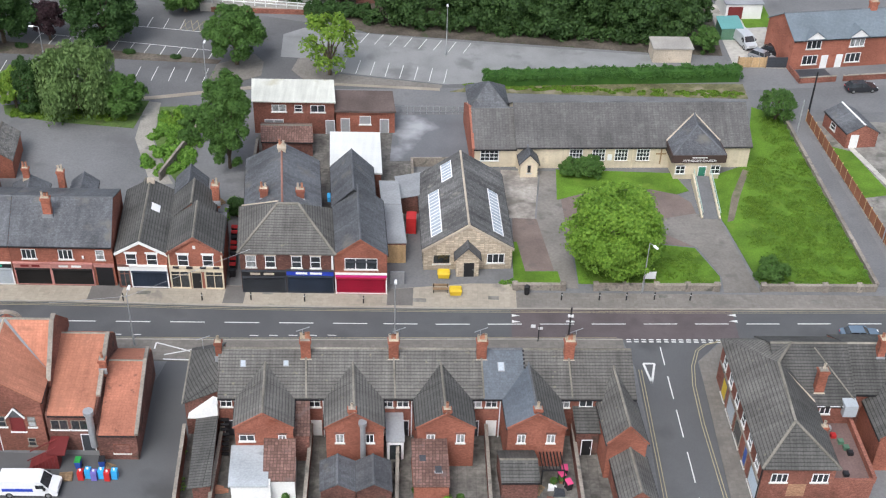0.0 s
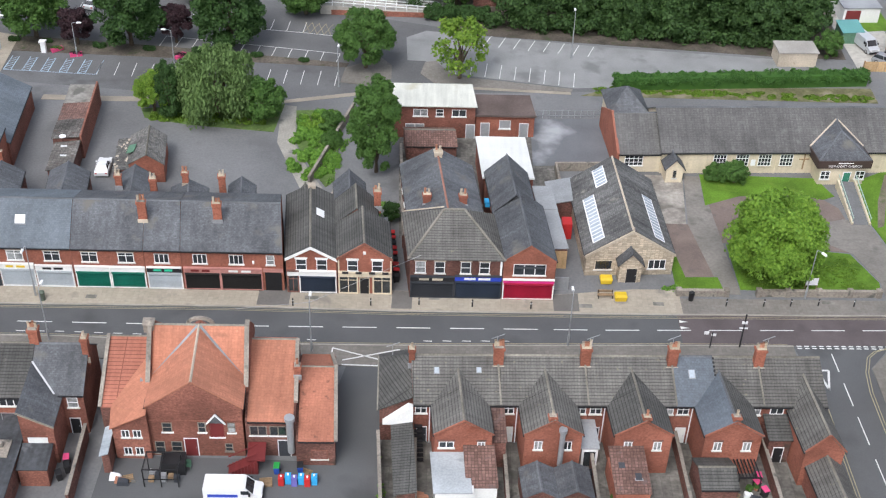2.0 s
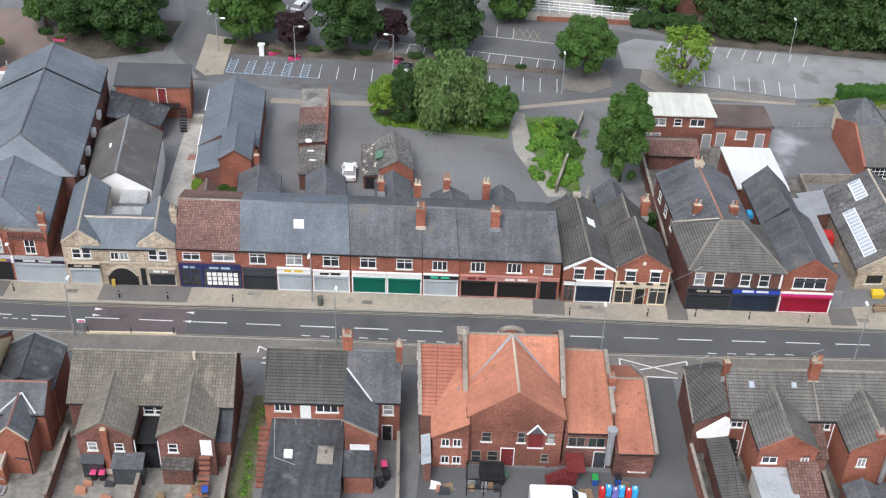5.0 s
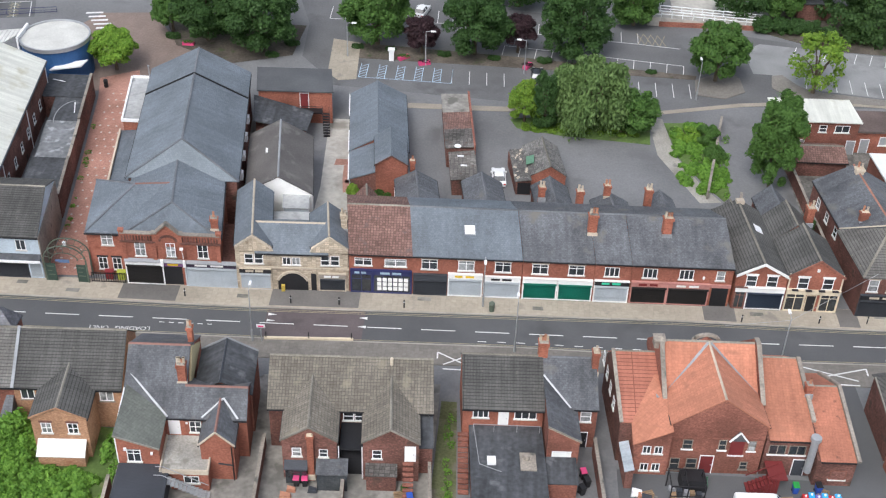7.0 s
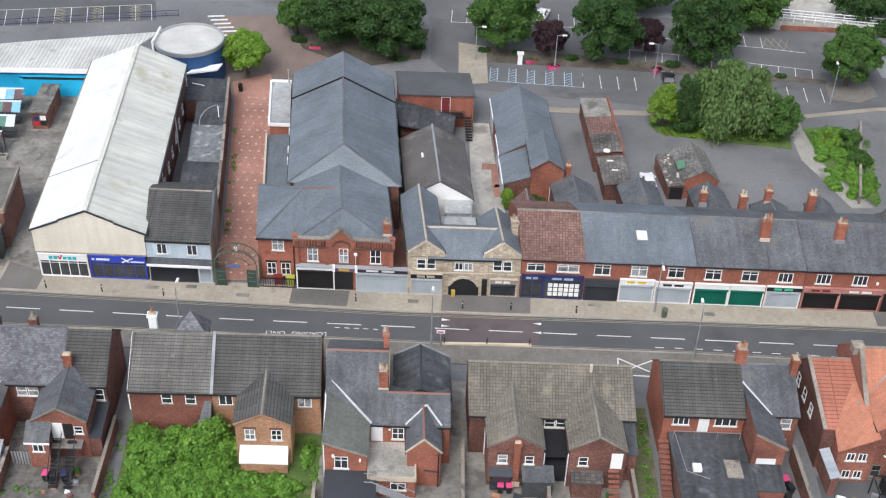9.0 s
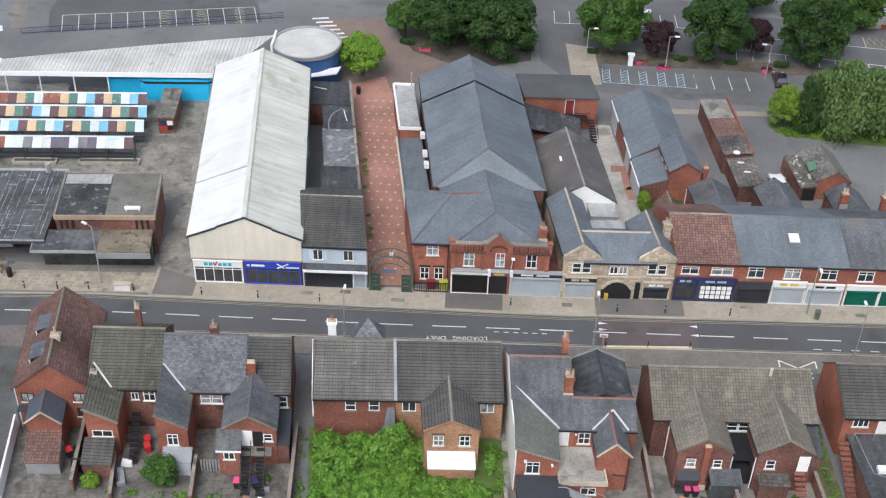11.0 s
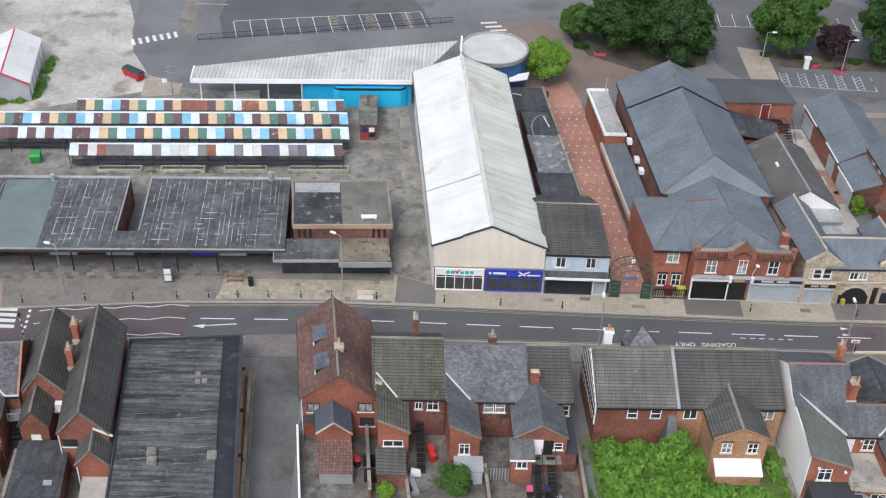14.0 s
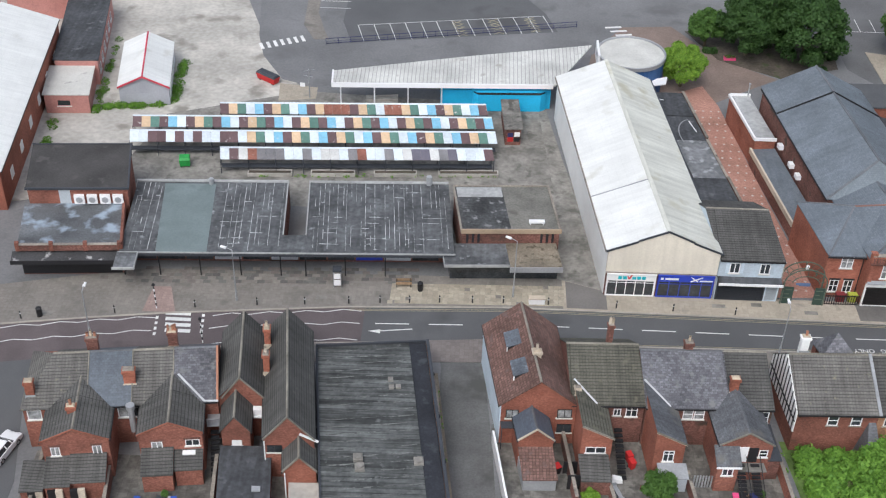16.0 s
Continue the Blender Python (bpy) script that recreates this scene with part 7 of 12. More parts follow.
th.part("roof_duct", th.g().cyl(35.6, 13.9, 3.8, 5.0, 0.35, 8), GREYMETAL)
# taller block at the parade's end
th = Thing("parade_block", "brown brick flat-roofed block beside the parade", "shop", -151.6, 108.0, 4.2, -0.06)
body(th, 2.3, 13.6, 3.9, 12.8, 5.2, material=BRICK_OLD)
body(th, 0.8, 13.3, 1.6, 3.9, 3.2, material=GLASS, name="shop_glazing")
MOSS = mat("mossy_roof", (0.17, 0.145, 0.11), 0.95, 0.4, fine=6, stain=((0.09, 0.075, 0.05), 0.45, 1.2))
th.part("canopy", th.g().box(0.0, 7.4, -0.2, 3.9, 3.15, 3.45), FELT_LINES)
th.part("canopy", th.g().box(7.4, 13.3, -0.5, 3.9, 3.15, 3.5), MOSS)
th.part("canopy_fascia", th.g().box(7.35, 13.4, -0.62, -0.5, 2.7, 3.4), GREYMETAL)
th.part("canopy_fascia", th.g().box(-0.1, 7.4, -0.32, -0.2, 3.2, 3.55).box(-0.1, 0.0, -0.2, 2.6, 3.2, 3.55), FELT_PALE)
BLACK_MOSS = mat("moss_black", (0.055, 0.057, 0.058), 0.9, 0.5, fine=3, stain=((0.25, 0.25, 0.25), 0.42, 1.0))
BUFF_FELT = mat("buff_felt", (0.15, 0.145, 0.128), 0.85, 0.3, stain=((0.115, 0.11, 0.095), 0.44, 0.7))
for x0, x1, m in ((2.3, 8.0, BLACK_MOSS), (8.0, 13.6, BUFF_FELT)):
    th.part("roof", th.g().box(x0, x1, 3.9, 12.8, 5.2, 5.35), m)
th.part("roof_sheet", th.g().box(2.5, 7.9, 10.6, 12.6, 5.36, 5.42), FELT_PALE)
th.part("parapet", th.g().box(2.2, 13.8, 3.7, 3.92, 5.0, 5.55), mat("fawn_coping", (0.34, 0.26, 0.18), 0.85, 0.2))
th.part("parapet", th.g().box(13.55, 13.8, 3.92, 12.9, 4.9, 5.5).box(2.2, 13.8, 12.8, 13.0, 5.0, 5.5).box(2.15, 2.35, 3.92, 12.8, 5.0, 5.45), COPING)
th.part("roof_box", th.g().box(10.2, 12.0, 4.9, 5.3, 5.6, 5.9).box(10.3, 10.4, 4.95, 5.25, 5.35, 5.6).box(11.8, 11.9, 4.95, 5.25, 5.35, 5.6), UPVC)
for i in range(3):
    for x in (2.8, 11.4):
        th.part("slot_window", th.g().box(x + 0.65 * i, x + 0.28 + 0.65 * i, 3.86, 3.94, 3.6, 4.9), BLACK)

th = Thing("brick_block", "brown brick flat-roofed block with black canopy", "shop", -200.2, 106.9, 5.0, -0.12)
# Pale blue patches paint the sky's reflection in puddles on the felt.
PUDDLE_SHEEN = mat("puddle_sheen_felt", (0.10, 0.105, 0.11), 0.6, 0.4, stain=((0.30, 0.36, 0.42), 0.48, 0.4))
body(th, 0.4, 11.9, 0.0, 8.3, 4.0, material=BRICK_OLD)
th.part("low_roof", th.g().box(0.3, 11.75, -0.1, 8.2, 4.0, 4.15), PUDDLE_SHEEN)
th.part("low_parapet", th.g().box(0.2, 11.7, -0.35, -0.1, 3.6, 4.4), BRICK_OLD)
th.part("parapet_coping", th.g().box(0.1, 11.95, -0.42, -0.03, 4.4, 4.48), COPING)
th.part("east_parapet", th.g().box(11.75, 12.05, -0.35, 8.2, 3.4, 4.5), BRICK)
for x in (0.3, 4.1, 7.9, 11.7):
    th.part("parapet_pillar", th.g().box(x - 0.22, x + 0.22, -0.45, 0.0, 3.6, 4.75), BRICK)
body(th, 0.9, 12.5, 8.2, 17.5, 6.2, material=BRICK)
th.part("roof", th.g().box(0.7, 12.7, 8.0, 17.7, 6.2, 6.35), mat("black_felt_flat", (0.055, 0.052, 0.05), 0.8, 0.25, stain=((0.085, 0.08, 0.075), 0.4, 0.6)))
th.part("roof_kerb", th.g().box(0.65, 12.75, 7.95, 8.15, 6.2, 6.48).box(12.55, 12.75, 8.15, 17.7, 6.2, 6.48).box(0.65, 12.75, 17.7, 17.85, 6.2, 6.48), SHUT_DARK)
th.part("canopy", th.g().box(-0.4, 11.8, -1.9, 0.0, 3.0, 3.3), mat("peeling_black", (0.06, 0.06, 0.062), 0.8, 0.3, stain=((0.45, 0.45, 0.44), 0.42, 0.9)))
th.part("canopy_edge", th.g().box(-0.45, 11.85, -2.0, -1.9, 2.9, 3.4), BLACK)
th.part("shop_front", th.g().box(0.4, 11.6, -0.12, 0.0, 0.2, 3.0), BLACK)
for i in range(4):
    u = th.part("ac_unit", th.g().box(6.2 + 1.5 * i, 7.4 + 1.5 * i, 7.7, 8.18, 4.4, 5.5), UPVC)
    th.part("fan_ring", th.g().hexa([(6.8 + 1.5 * i + 0.4 * math.cos(a * 0.785), 7.65, 4.95 + 0.4 * math.sin(a * 0.785)) for a in range(8)], [(6.8 + 1.5 * i + 0.4 * math.cos(a * 0.785), 7.7, 4.95 + 0.4 * math.sin(a * 0.785)) for a in range(8)]), GREYMETAL, u)
th.part("grey_door", th.g().box(4.5, 5.8, 8.12, 8.2, 4.2, 6.1), SHUT_PALE)

# market stalls
STALL = [mat("stall_" + n, c, 0.55, 0.16, fine=3, stain=((0.52, 0.51, 0.50), 0.36, 1.3)) for n, c in (("brown", (0.13, 0.083, 0.085)), ("sand", (0.58, 0.42, 0.27)), ("green", (0.105, 0.20, 0.165)), ("blue", (0.21, 0.45, 0.60)), ("white", (0.60, 0.66, 0.70)))]
STALL_B = [MATS["stall_white"], MATS["stall_white"], mat("stall_grey", (0.14, 0.13, 0.16), 0.6, 0.2), mat("stall_rust", (0.24, 0.10, 0.07), 0.7, 0.35, stain=((0.42, 0.36, 0.33), 0.40, 1.4)), mat("stall_slate", (0.19, 0.185, 0.19), 0.6, 0.25), MATS["stall_white"], mat("stall_pale", (0.55, 0.55, 0.53), 0.6, 0.2)]
for row, (x0, y0, n, palette, label) in enumerate(((-183.6, 142.0, 31, 0, "striped sheet-roofed market stalls"), (-194.5, 137.7, 41, 0, "striped market stalls with rusty patches"), (-194.0, 134.0, 41, 2, "market stalls with coloured and white roof sheets"), (-181.5, 130.8, 30, 1, "market stalls with patchwork white roof sheets"))):
    th = Thing("market_stall_row", label, "market stalls", x0, y0, 4.2, -0.1, group="market stall rows")
    wid = 1.175
    rnd = random.Random(row + 11)
    for i in range(n):
        if palette == 1:
            m = (STALL_B + [MATS["stall_white"], MATS["stall_pale"], MATS["stall_brown"]])[rnd.randrange(10)]
        elif palette == 2 and i < 13:
            m = (MATS["stall_white"], MATS["stall_white"], MATS["stall_pale"], MATS["stall_brown"])[rnd.choice((0, 0, 1, 2, 2, 3))]
        else:
            m = STALL[(0, 1, 2, 0, 3, 4)[i % 6]] if row == 1 else STALL[((4, 3, 0, 1, 2) if row else (0, 1, 2, 4, 3))[i % 5]]
        if palette == 0 and row == 0 and i in (12, 13, 14, 19, 20):
            m = MATS["stall_rust"]
        th.part("roof_sheet", th.g().slab([(wid * i + 0.01, -1.5, 2.25), (wid * (i + 1) - 0.01, -1.5, 2.25), (wid * (i + 1) - 0.01, 0.4, 2.85), (wid * i + 0.01, 0.4, 2.85)], 0.05), m)
    th.part("ridge_strip", th.g().slab([(0, 0.25, 2.84), (wid * n, 0.25, 2.84), (wid * n, 0.5, 2.9), (0, 0.5, 2.9)], 0.04), MATS["stall_white"])
    th.part("rear_eave", th.g().slab([(0, 0.4, 2.85), (wid * n, 0.4, 2.85), (wid * n, 0.95, 2.6), (0, 0.95, 2.6)], 0.05), MATS["stall_pale"] if "stall_pale" in MATS else UPVC)
    for i in range(0, n + 1, 3):
        th.part("post", th.g().box(wid * i - 0.05, wid * i + 0.05, -1.4, -1.3, 0, 2.3), SHUT_DARK)
        th.part("post", th.g().box(wid * i - 0.05, wid * i + 0.05, 0.5, 0.6, 0, 2.75), SHUT_DARK)
    th.part("counter", th.g().box(0.1, wid * n - 0.1, -1.2, -0.3, 0.75, 0.85), SHUT_DARK)
for x, ln in ((-177.8, 5.7), (-169.7, 5.7), (-161.6, 5.6), (-153.2, 7.8)):
    pl = Thing("planter", "long low concrete planter edged with weeds", "planter", x, 128.9 + 0.075 * (x + 177.8), 4.2, group="market planters")
    for b in (0, 0.85):
        pl.part("side", pl.g().box(0, ln, b, b + 0.15, 0, 0.5), CONCRETE)
    for a in (0, ln - 0.15):
        pl.part("end", pl.g().box(a, a + 0.15, 0.15, 0.85, 0, 0.5), CONCRETE)
    pl.part("soil", pl.g().box(0.15, ln - 0.15, 0.15, 0.85, 0, 0.42), SOIL)
th = Thing("kiosk", "small dirty flat-roofed market kiosk with posters", "kiosk", -144.6, 139.3, 4, 0.0)
body(th, 0, 2.1, 0, 7.3, 2.6, material=BRICK_OLD)
th.part("roof", th.g().box(-0.2, 2.3, -0.3, 7.5, 2.6, 2.8), YARD_DARK)
for x, z, m in ((0.3, 1.3, NAVY), (1.2, 1.4, WHITE), (1.2, 0.6, BLACK), (0.3, 0.6, RED)):
    th.part("poster", th.g().box(x, x + 0.75, -0.05, 0.01, z, z + 0.65), m)

# bus station canopy and drum
th = Thing("bus_station", "curved corrugated canopy over a blue bus station wall", "bus station", -168.6, 146.4, 4.0, 0.0)
th.part("canopy", th.g().slab([(x, y, z + 0.2) for x, y, z in ((0, 0, 4.0), (20, 0.2, 4.0), (20, 8.0, 4.4), (0, 3.6, 4.2))], 0.2).slab([(x, y, z + 0.2) for x, y, z in ((20, 0.2, 4.0), (31, 0.3, 4.0), (37.5, 11.4, 4.5), (20, 8.0, 4.4))], 0.2), CORRUGATED)
th.part("canopy_fascia", th.g().box(-0.2, 30.6, -0.2, 0.0, 3.85, 4.5).box(-0.25, 0, -0.2, 3.7, 3.9, 4.5), UPVC)
for i in range(4):
    th.part("post", th.g().cyl(1.0 + 4.7 * i, 0.6, 0, 4.0, 0.1, 8), UPVC)
th.part("blue_wall", th.g().box(15.0, 30.5, 1.0, 3.0, 0, 2.9), CYAN)
th.part("blue_bay", th.g().prism([(19.5, 0.6), (20.2, 0.1), (29.0, 0.1), (29.8, 0.6), (29.8, 1.2), (19.5, 1.2)], 0.05, 2.7), CYAN)
th.part("window_band", th.g().prism([(19.7, 0.55), (20.3, 0.05), (28.9, 0.05), (29.6, 0.55), (29.6, 1.2), (19.7, 1.2)], 2.7, 3.1), GLASS)
th.part("bay_top", th.g().prism([(19.4, 0.5), (20.1, 0.0), (29.1, 0.0), (29.9, 0.5), (29.9, 1.2), (19.4, 1.2)], 3.1, 3.35), CYAN)
th.part("steps", th.g().box(4.5, 9.0, 2.0, 3.2, 0, 0.7).beam((4.5, 2, 1.2), (9, 2, 1.5), 0.1), CONCRETE)
th = Thing("drum_tower", "round blue drum with flat white roof", "tower", -126.7, 156.6, 0)
th.part("wall", th.g().cyl(0, 0, 0, 5.5, 4.8, 40), DRUM_BLUE)
g = th.g()
for i in range(40):
    a, b = 2 * math.pi * i / 40, 2 * math.pi * (i + 1) / 40
    g.hexa([(4.75 * math.cos(a), 4.75 * math.sin(a), 5.3), (5.0 * math.cos(a), 5.0 * math.sin(a), 5.3), (5.0 * math.cos(b), 5.0 * math.sin(b), 5.3), (4.75 * math.cos(b), 4.75 * math.sin(b), 5.3)],
           [(4.75 * math.cos(a), 4.75 * math.sin(a), 5.85), (5.0 * math.cos(a), 5.0 * math.sin(a), 5.85), (5.0 * math.cos(b), 5.0 * math.sin(b), 5.85), (4.75 * math.cos(b), 4.75 * math.sin(b), 5.85)])
th.part("rim", g, GREYMETAL)
th.part("roof", th.g().cyl(0, 0, 5.5, 5.6, 4.75, 40), mat("stained_white_roof", (0.52, 0.515, 0.48), 0.8, 0.15, stain=((0.13, 0.11, 0.08), 0.30, 0.35)))
th.part("canopy_fin", th.g().box(-4.9, -4.6, -2.2, 2.5, 4.0, 6.2), UPVC)
th.part("entrance_canopy", th.g().slab([(0.5, -5.6, 3.2), (4.8, -4.6, 3.5), (5.2, -2.6, 3.5), (1.5, -4.0, 3.4)], 0.2), UPVC)

# sheds in the far lot
th = Thing("white_shed", "small white-roofed grey shed with red ridge", "shed", -198.4, 145.4, 4.5, -0.09)
SHED_GREY = mat("shed_grey", (0.36, 0.37, 0.40), 0.8, 0.1)
body(th, 0, 6.9, 0, 13, 2.9, 4.5, "y", SHED_GREY)
gable(th, 0, 6.9, 0, 13, 2.9, 4.5, "y", METAL_ROOF, 0.2, 0.2, cap=mat("ridge_red", (0.55, 0.06, 0.09), 0.6, 0.1), gutter=False)
barge(th, -0.2, 7.1, -0.22, 2.8, 4.55, MATS["ridge_red"], 0.12)
th.part("door", th.g().box(2.6, 4.4, -0.05, 0.02, 0, 1.8), SHED_GREY)
for i in range(5):
    th.part("wall_panel", th.g().box(6.88, 6.98, 0.8 + 2.4 * i, 2.4 + 2.4 * i, 0.3, 2.6), UPVC)
th = Thing("white_hall", "long white-roofed brick shed with red ridge", "warehouse", -221.2, 118, 4.5, -0.04)
body(th, 0, 15.5, 0, 40, 5.8, 8.4, "y", BRICK_BRIGHT)
gable(th, 0, 15.5, 0, 40, 5.8, 8.4, "y", METAL_ROOF, 0.3, 0.2, cap=MATS["ridge_red"])
for i in range(6):
    th.part("wall_sign", th.g().box(15.5, 15.58, 4 + 6 * i, 5.4 + 6 * i, 1.8, 3.2), WHITE)
th = Thing("pink_store", "salmon-painted low store with black felt roof", "store", -207.9, 142.3, 4.5, -0.09)
body(th, 0, 6.0, 0, 8, 2.9, material=SALMON)
th.part("roof", th.g().box(-0.2, 6.2, -0.2, 8, 2.9, 3.05), mat("whitish_felt", (0.55, 0.54, 0.5), 0.8, 0.15, stain=((0.36, 0.35, 0.33), 0.4, 0.8)))
body(th, 0.6, 6.6, 8, 30, 3.8, material=SALMON, name="rear_wall")
th.part("rear_roof", th.g().box(0.4, 6.8, 8, 30, 3.8, 4.0), FELT)
window(th, 2.6, 1.2, 1.8, 0.9, style="none", frame=SALMON)
for i in range(6):
    window(th, 10 + 3.2 * i, 1.2, 1.4, 1.2, at=6.6, face="e", style="two")
th = Thing("white_hall", "white-roofed shed end with red verge", "warehouse", -222, 170, 4.5, -0.08)
body(th, 0, 13, 0, 30, 4.5, 6.6, "y", SALMON)
gable(th, 0, 13, 0, 30, 4.5, 6.6, "y", METAL_ROOF, 0.2, 0.2, cap=MATS["ridge_red"], gutter=False)

# ---- south side: terraces seen from behind ----
def outrigger(th, xc, w, y0, y1, ze, zr, roof, wall, wins=(), style="two", back=0.0, k2=None, coping=None):
    """A rear wing with its gable to the yard; y0 its rear wall."""
    body(th, xc - w / 2, xc + w / 2, y0, y1, ze, zr, "y", wall, name="rear_wing")
    gable(th, xc - w / 2, xc + w / 2, y0, y1 + 2.6, ze, zr, "y", roof, 0.15, 0.12)
    for u, z, ww, h in wins:
        window(th, xc + u, z, ww, h, at=y0, style=style, lintel=BRICK_OLD)
    for s in (-1, 1):
        a = xc + s * (w / 2 + 0.12)
        th.part("verge", th.g().beam((a, y0 - 0.13, ze + 0.1), (xc, y0 - 0.13, zr + 0.2), 0.1, 0.16), coping or BRICK_BRIGHT)


def aerial(th, x, y, z):
    th.part("aerial", th.g().beam((x, y, z), (x, y, z + 1.3), 0.04).beam((x - 0.6, y - 0.2, z + 1.3), (x + 0.7, y + 0.3, z + 1.45), 0.05), GREYMETAL)


T_ROT, T_K = 2.4, -0.05
def ty(x):
    return 87.2 + (x + 20.45) * 0.042


PAIRS = ((-20.45, -12.0, "paired brick terrace houses with grey tiled roofs", TILE, TILE), (-12.0, -3.5, "paired brick terrace houses with steel flue and tiled roofs", TILE, TILE),
         (-3.5, 5.05, "paired brick terrace houses with shared rear wing", TILE, TILE_DARK), (5.05, 13.6, "paired brick terrace houses, one roof in blue slate", TILE, SLATE_BLUE))
for i, (x0, x1, label, rf, rf2) in enumerate(PAIRS):
    th = Thing("terraced_houses", label, "houses", x0, ty(x0), T_ROT, T_K, group="southern terrace")
    w = x1 - x0
    body(th, 0, w, 0, 6.9, 5.2, 7.6, "x", BRICK, ridge=4.2)
    if i == 3:
        gable(th, 0, 4.1, 0, 6.9, 5.2, 7.6, "x", SLATE_NAVY, 0.25, 0.0, ridge=4.2)
        gable(th, 4.1, w, 0, 6.9, 5.2, 7.6, "x", rf, 0.25, 0.0, ridge=4.2)
    else:
        gable(th, 0, w, 0, 6.9, 5.2, 7.6, "x", rf, 0.25, 0.0, ridge=4.2)
    th.part("party_verge", th.g().beam((w, -0.2, 5.25), (w, 4.2, 7.82), 0.16, 0.14), MORTAR)
    chimney(th, w, 3.6, 7.3, 2.1, 0.95, 0.7, 4)
    aerial(th, w + (0.5 if i % 2 else -0.2), 3.6, 9.2)
    outrigger(th, w / 2 + 0.3, 5.4, -4.1, 0.5, 5.1, 6.85, rf2 if i < 3 else SLATE_NAVY, BRICK_BRIGHT, ((-1.4, 3.2, 0.75, 1.1), (1.4, 3.2, 0.75, 1.1)) if i else ((-1.6, 3.4, 1.4, 0.8), (1.7, 3.4, 0.7, 0.8)))
    for u in (0.75, w - 0.75):
        window(th, u, 3.9, 1.1, 0.95, style="top")
        door(th, u + (0.1 if u < 2 else -0.1), 0.9, 2.0, material=WHITE if i % 2 else SHUT_DARK)
    downpipe(th, 1.6, -0.05, 5.0, UPVC), downpipe(th, w - 1.5, -0.05, 5.0, BLACK)
    if i in (1, 2):
        chimney(th, w / 2 + 0.3 + (0.1 if i == 2 else -0.2), -3.7, 6.5, 0.8, 0.7, 0.5, 1)
    if i == 3:
        chimney(th, w / 2 + 0.3, -3.7, 6.5, 0.9, 0.7, 0.5, 1)
        th.part("dark_slope", th.g().slab([(w / 2 + 0.36, -4.24, 7.03), (w / 2 + 3.16, -4.24, 5.2), (w / 2 + 3.16, 0.4, 5.2), (w / 2 + 0.36, 2.6, 7.03)], 0.03), TILE_DARK)
        skylight(th, 1.6, 2.1, (2.2, 6.45), (2.9, 6.86))
        for q in range(9):
            th.part("verge_clip", th.g().beam((4.12, 0.9 + 0.37 * q, 5.9 + 0.212 * q), (4.12, 1.1 + 0.37 * q, 6.01 + 0.212 * q), 0.2, 0.08), BLACK)
    if i == 0:
        skylight(th, 2.2, 2.6, (2.5, 6.6), (3.0, 6.9)), skylight(th, 6.35, 6.7, (2.6, 6.66), (3.0, 6.9))
        th.part("flat_extension", th.g().box(1.6, 5.2, -9.0, -4.1, 0, 2.6), WHITE)
        th.part("flat_roof", th.g().box(1.4, 5.0, -9.2, -4.1, 2.6, 2.8), mat("silvered_felt", (0.42, 0.45, 0.47), 0.6, 0.2, stain=((0.25, 0.27, 0.28), 0.42, 0.5)))
        lean_to(th, 4.6, 7.4, -8.2, -4.1, 2.4, 3.6, TILE_RED, WHITE)
        lean_to(th, 7.0, 8.7, -3.4, 0.2, 3.4, 5.0, TILE_RED, BRICK_OLD)
        th.part("side_wing", th.g().box(-1.9, -0.25, -9.0, -0.65, 0, 2.75), BRICK_OLD)
        th.part("side_roof", th.g().slab([(-2.25, -9.4, 2.7), (-0.1, -9.4, 3.1), (-0.05, -0.65, 3.3), (-2.2, -0.65, 2.9)], 0.14), TILE_DARK)
        for s in range(8):
            th.part("step", th.g().box(0.1, 0.9, -3.0 + 0.35 * s, -2.65 + 0.35 * s, 0.3 + 0.3 * s, 0.42 + 0.3 * s), BLACK)
    if i == 1:
        th.part("flue", th.g().cyl(5.3, -4.5, 1.5, 5.9, 0.26, 12).cyl(5.3, -4.5, 5.9, 6.3, 0.4, 12), GREYMETAL, None, "tall galvanised extractor flue")
        for a in (1.3, 4.6):
            body(th, a, a + 3.2, -9.2, -5.6, 2.1, 3.0, "y", BRICK_OLD, name="shed_wall")
            gable(th, a, a + 3.2, -9.2, -5.6, 2.1, 3.0, "y", SLATE, 0.1, 0.1, gutter=False)
    if i == 2:
        lean_to(th, 1.4, 4.6, -8.8, -4.1, 2.3, 3.6, TILE_RED, BRICK_BRIGHT)
        lean_to(th, -0.9, 0.7, -3.2, 0.0, 2.4, 3.0, GREYMETAL, UPVC)
        door(th, -0.1, 1.1, 2.0, at=-3.2, material=GLASS)
        for q in range(5):
            th.part("glazing_bar", th.g().beam((-0.9 + 0.4 * q, -3.3, 2.46), (-0.9 + 0.4 * q, 0.0, 3.06), 0.06, 0.06), UPVC)
        skylight(th, 3.4, 4.0, (-7.6, 2.6), (-6.9, 2.78), SHUT_DARK)
        skylight(th, 2.0, 2.6, (-6.4, 2.9), (-5.7, 3.08), SHUT_DARK)
    if i == 3:
        body(th, 1.0, 4.4, -8.2, -4.3, 2.2, 3.1, "x", BRICK_OLD, name="shed_wall")
        gable(th, 1.0, 4.4, -8.2, -4.3, 2.2, 3.1, "x", TILE_DARK, 0.1, 0.1)
        for q in range(7):
            th.part("pergola_slat", th.g().box(5.0 + 0.33 * q, 5.1 + 0.33 * q, -6.4, -4.1, 1.9, 2.0), BLACK)
        th.part("pergola_frame", th.g().box(4.95, 7.15, -6.5, -6.4, 1.85, 2.0).box(4.95, 5.05, -6.5, -6.4, 0, 1.85).box(7.05, 7.15, -6.5, -6.4, 0, 1.85), BLACK)
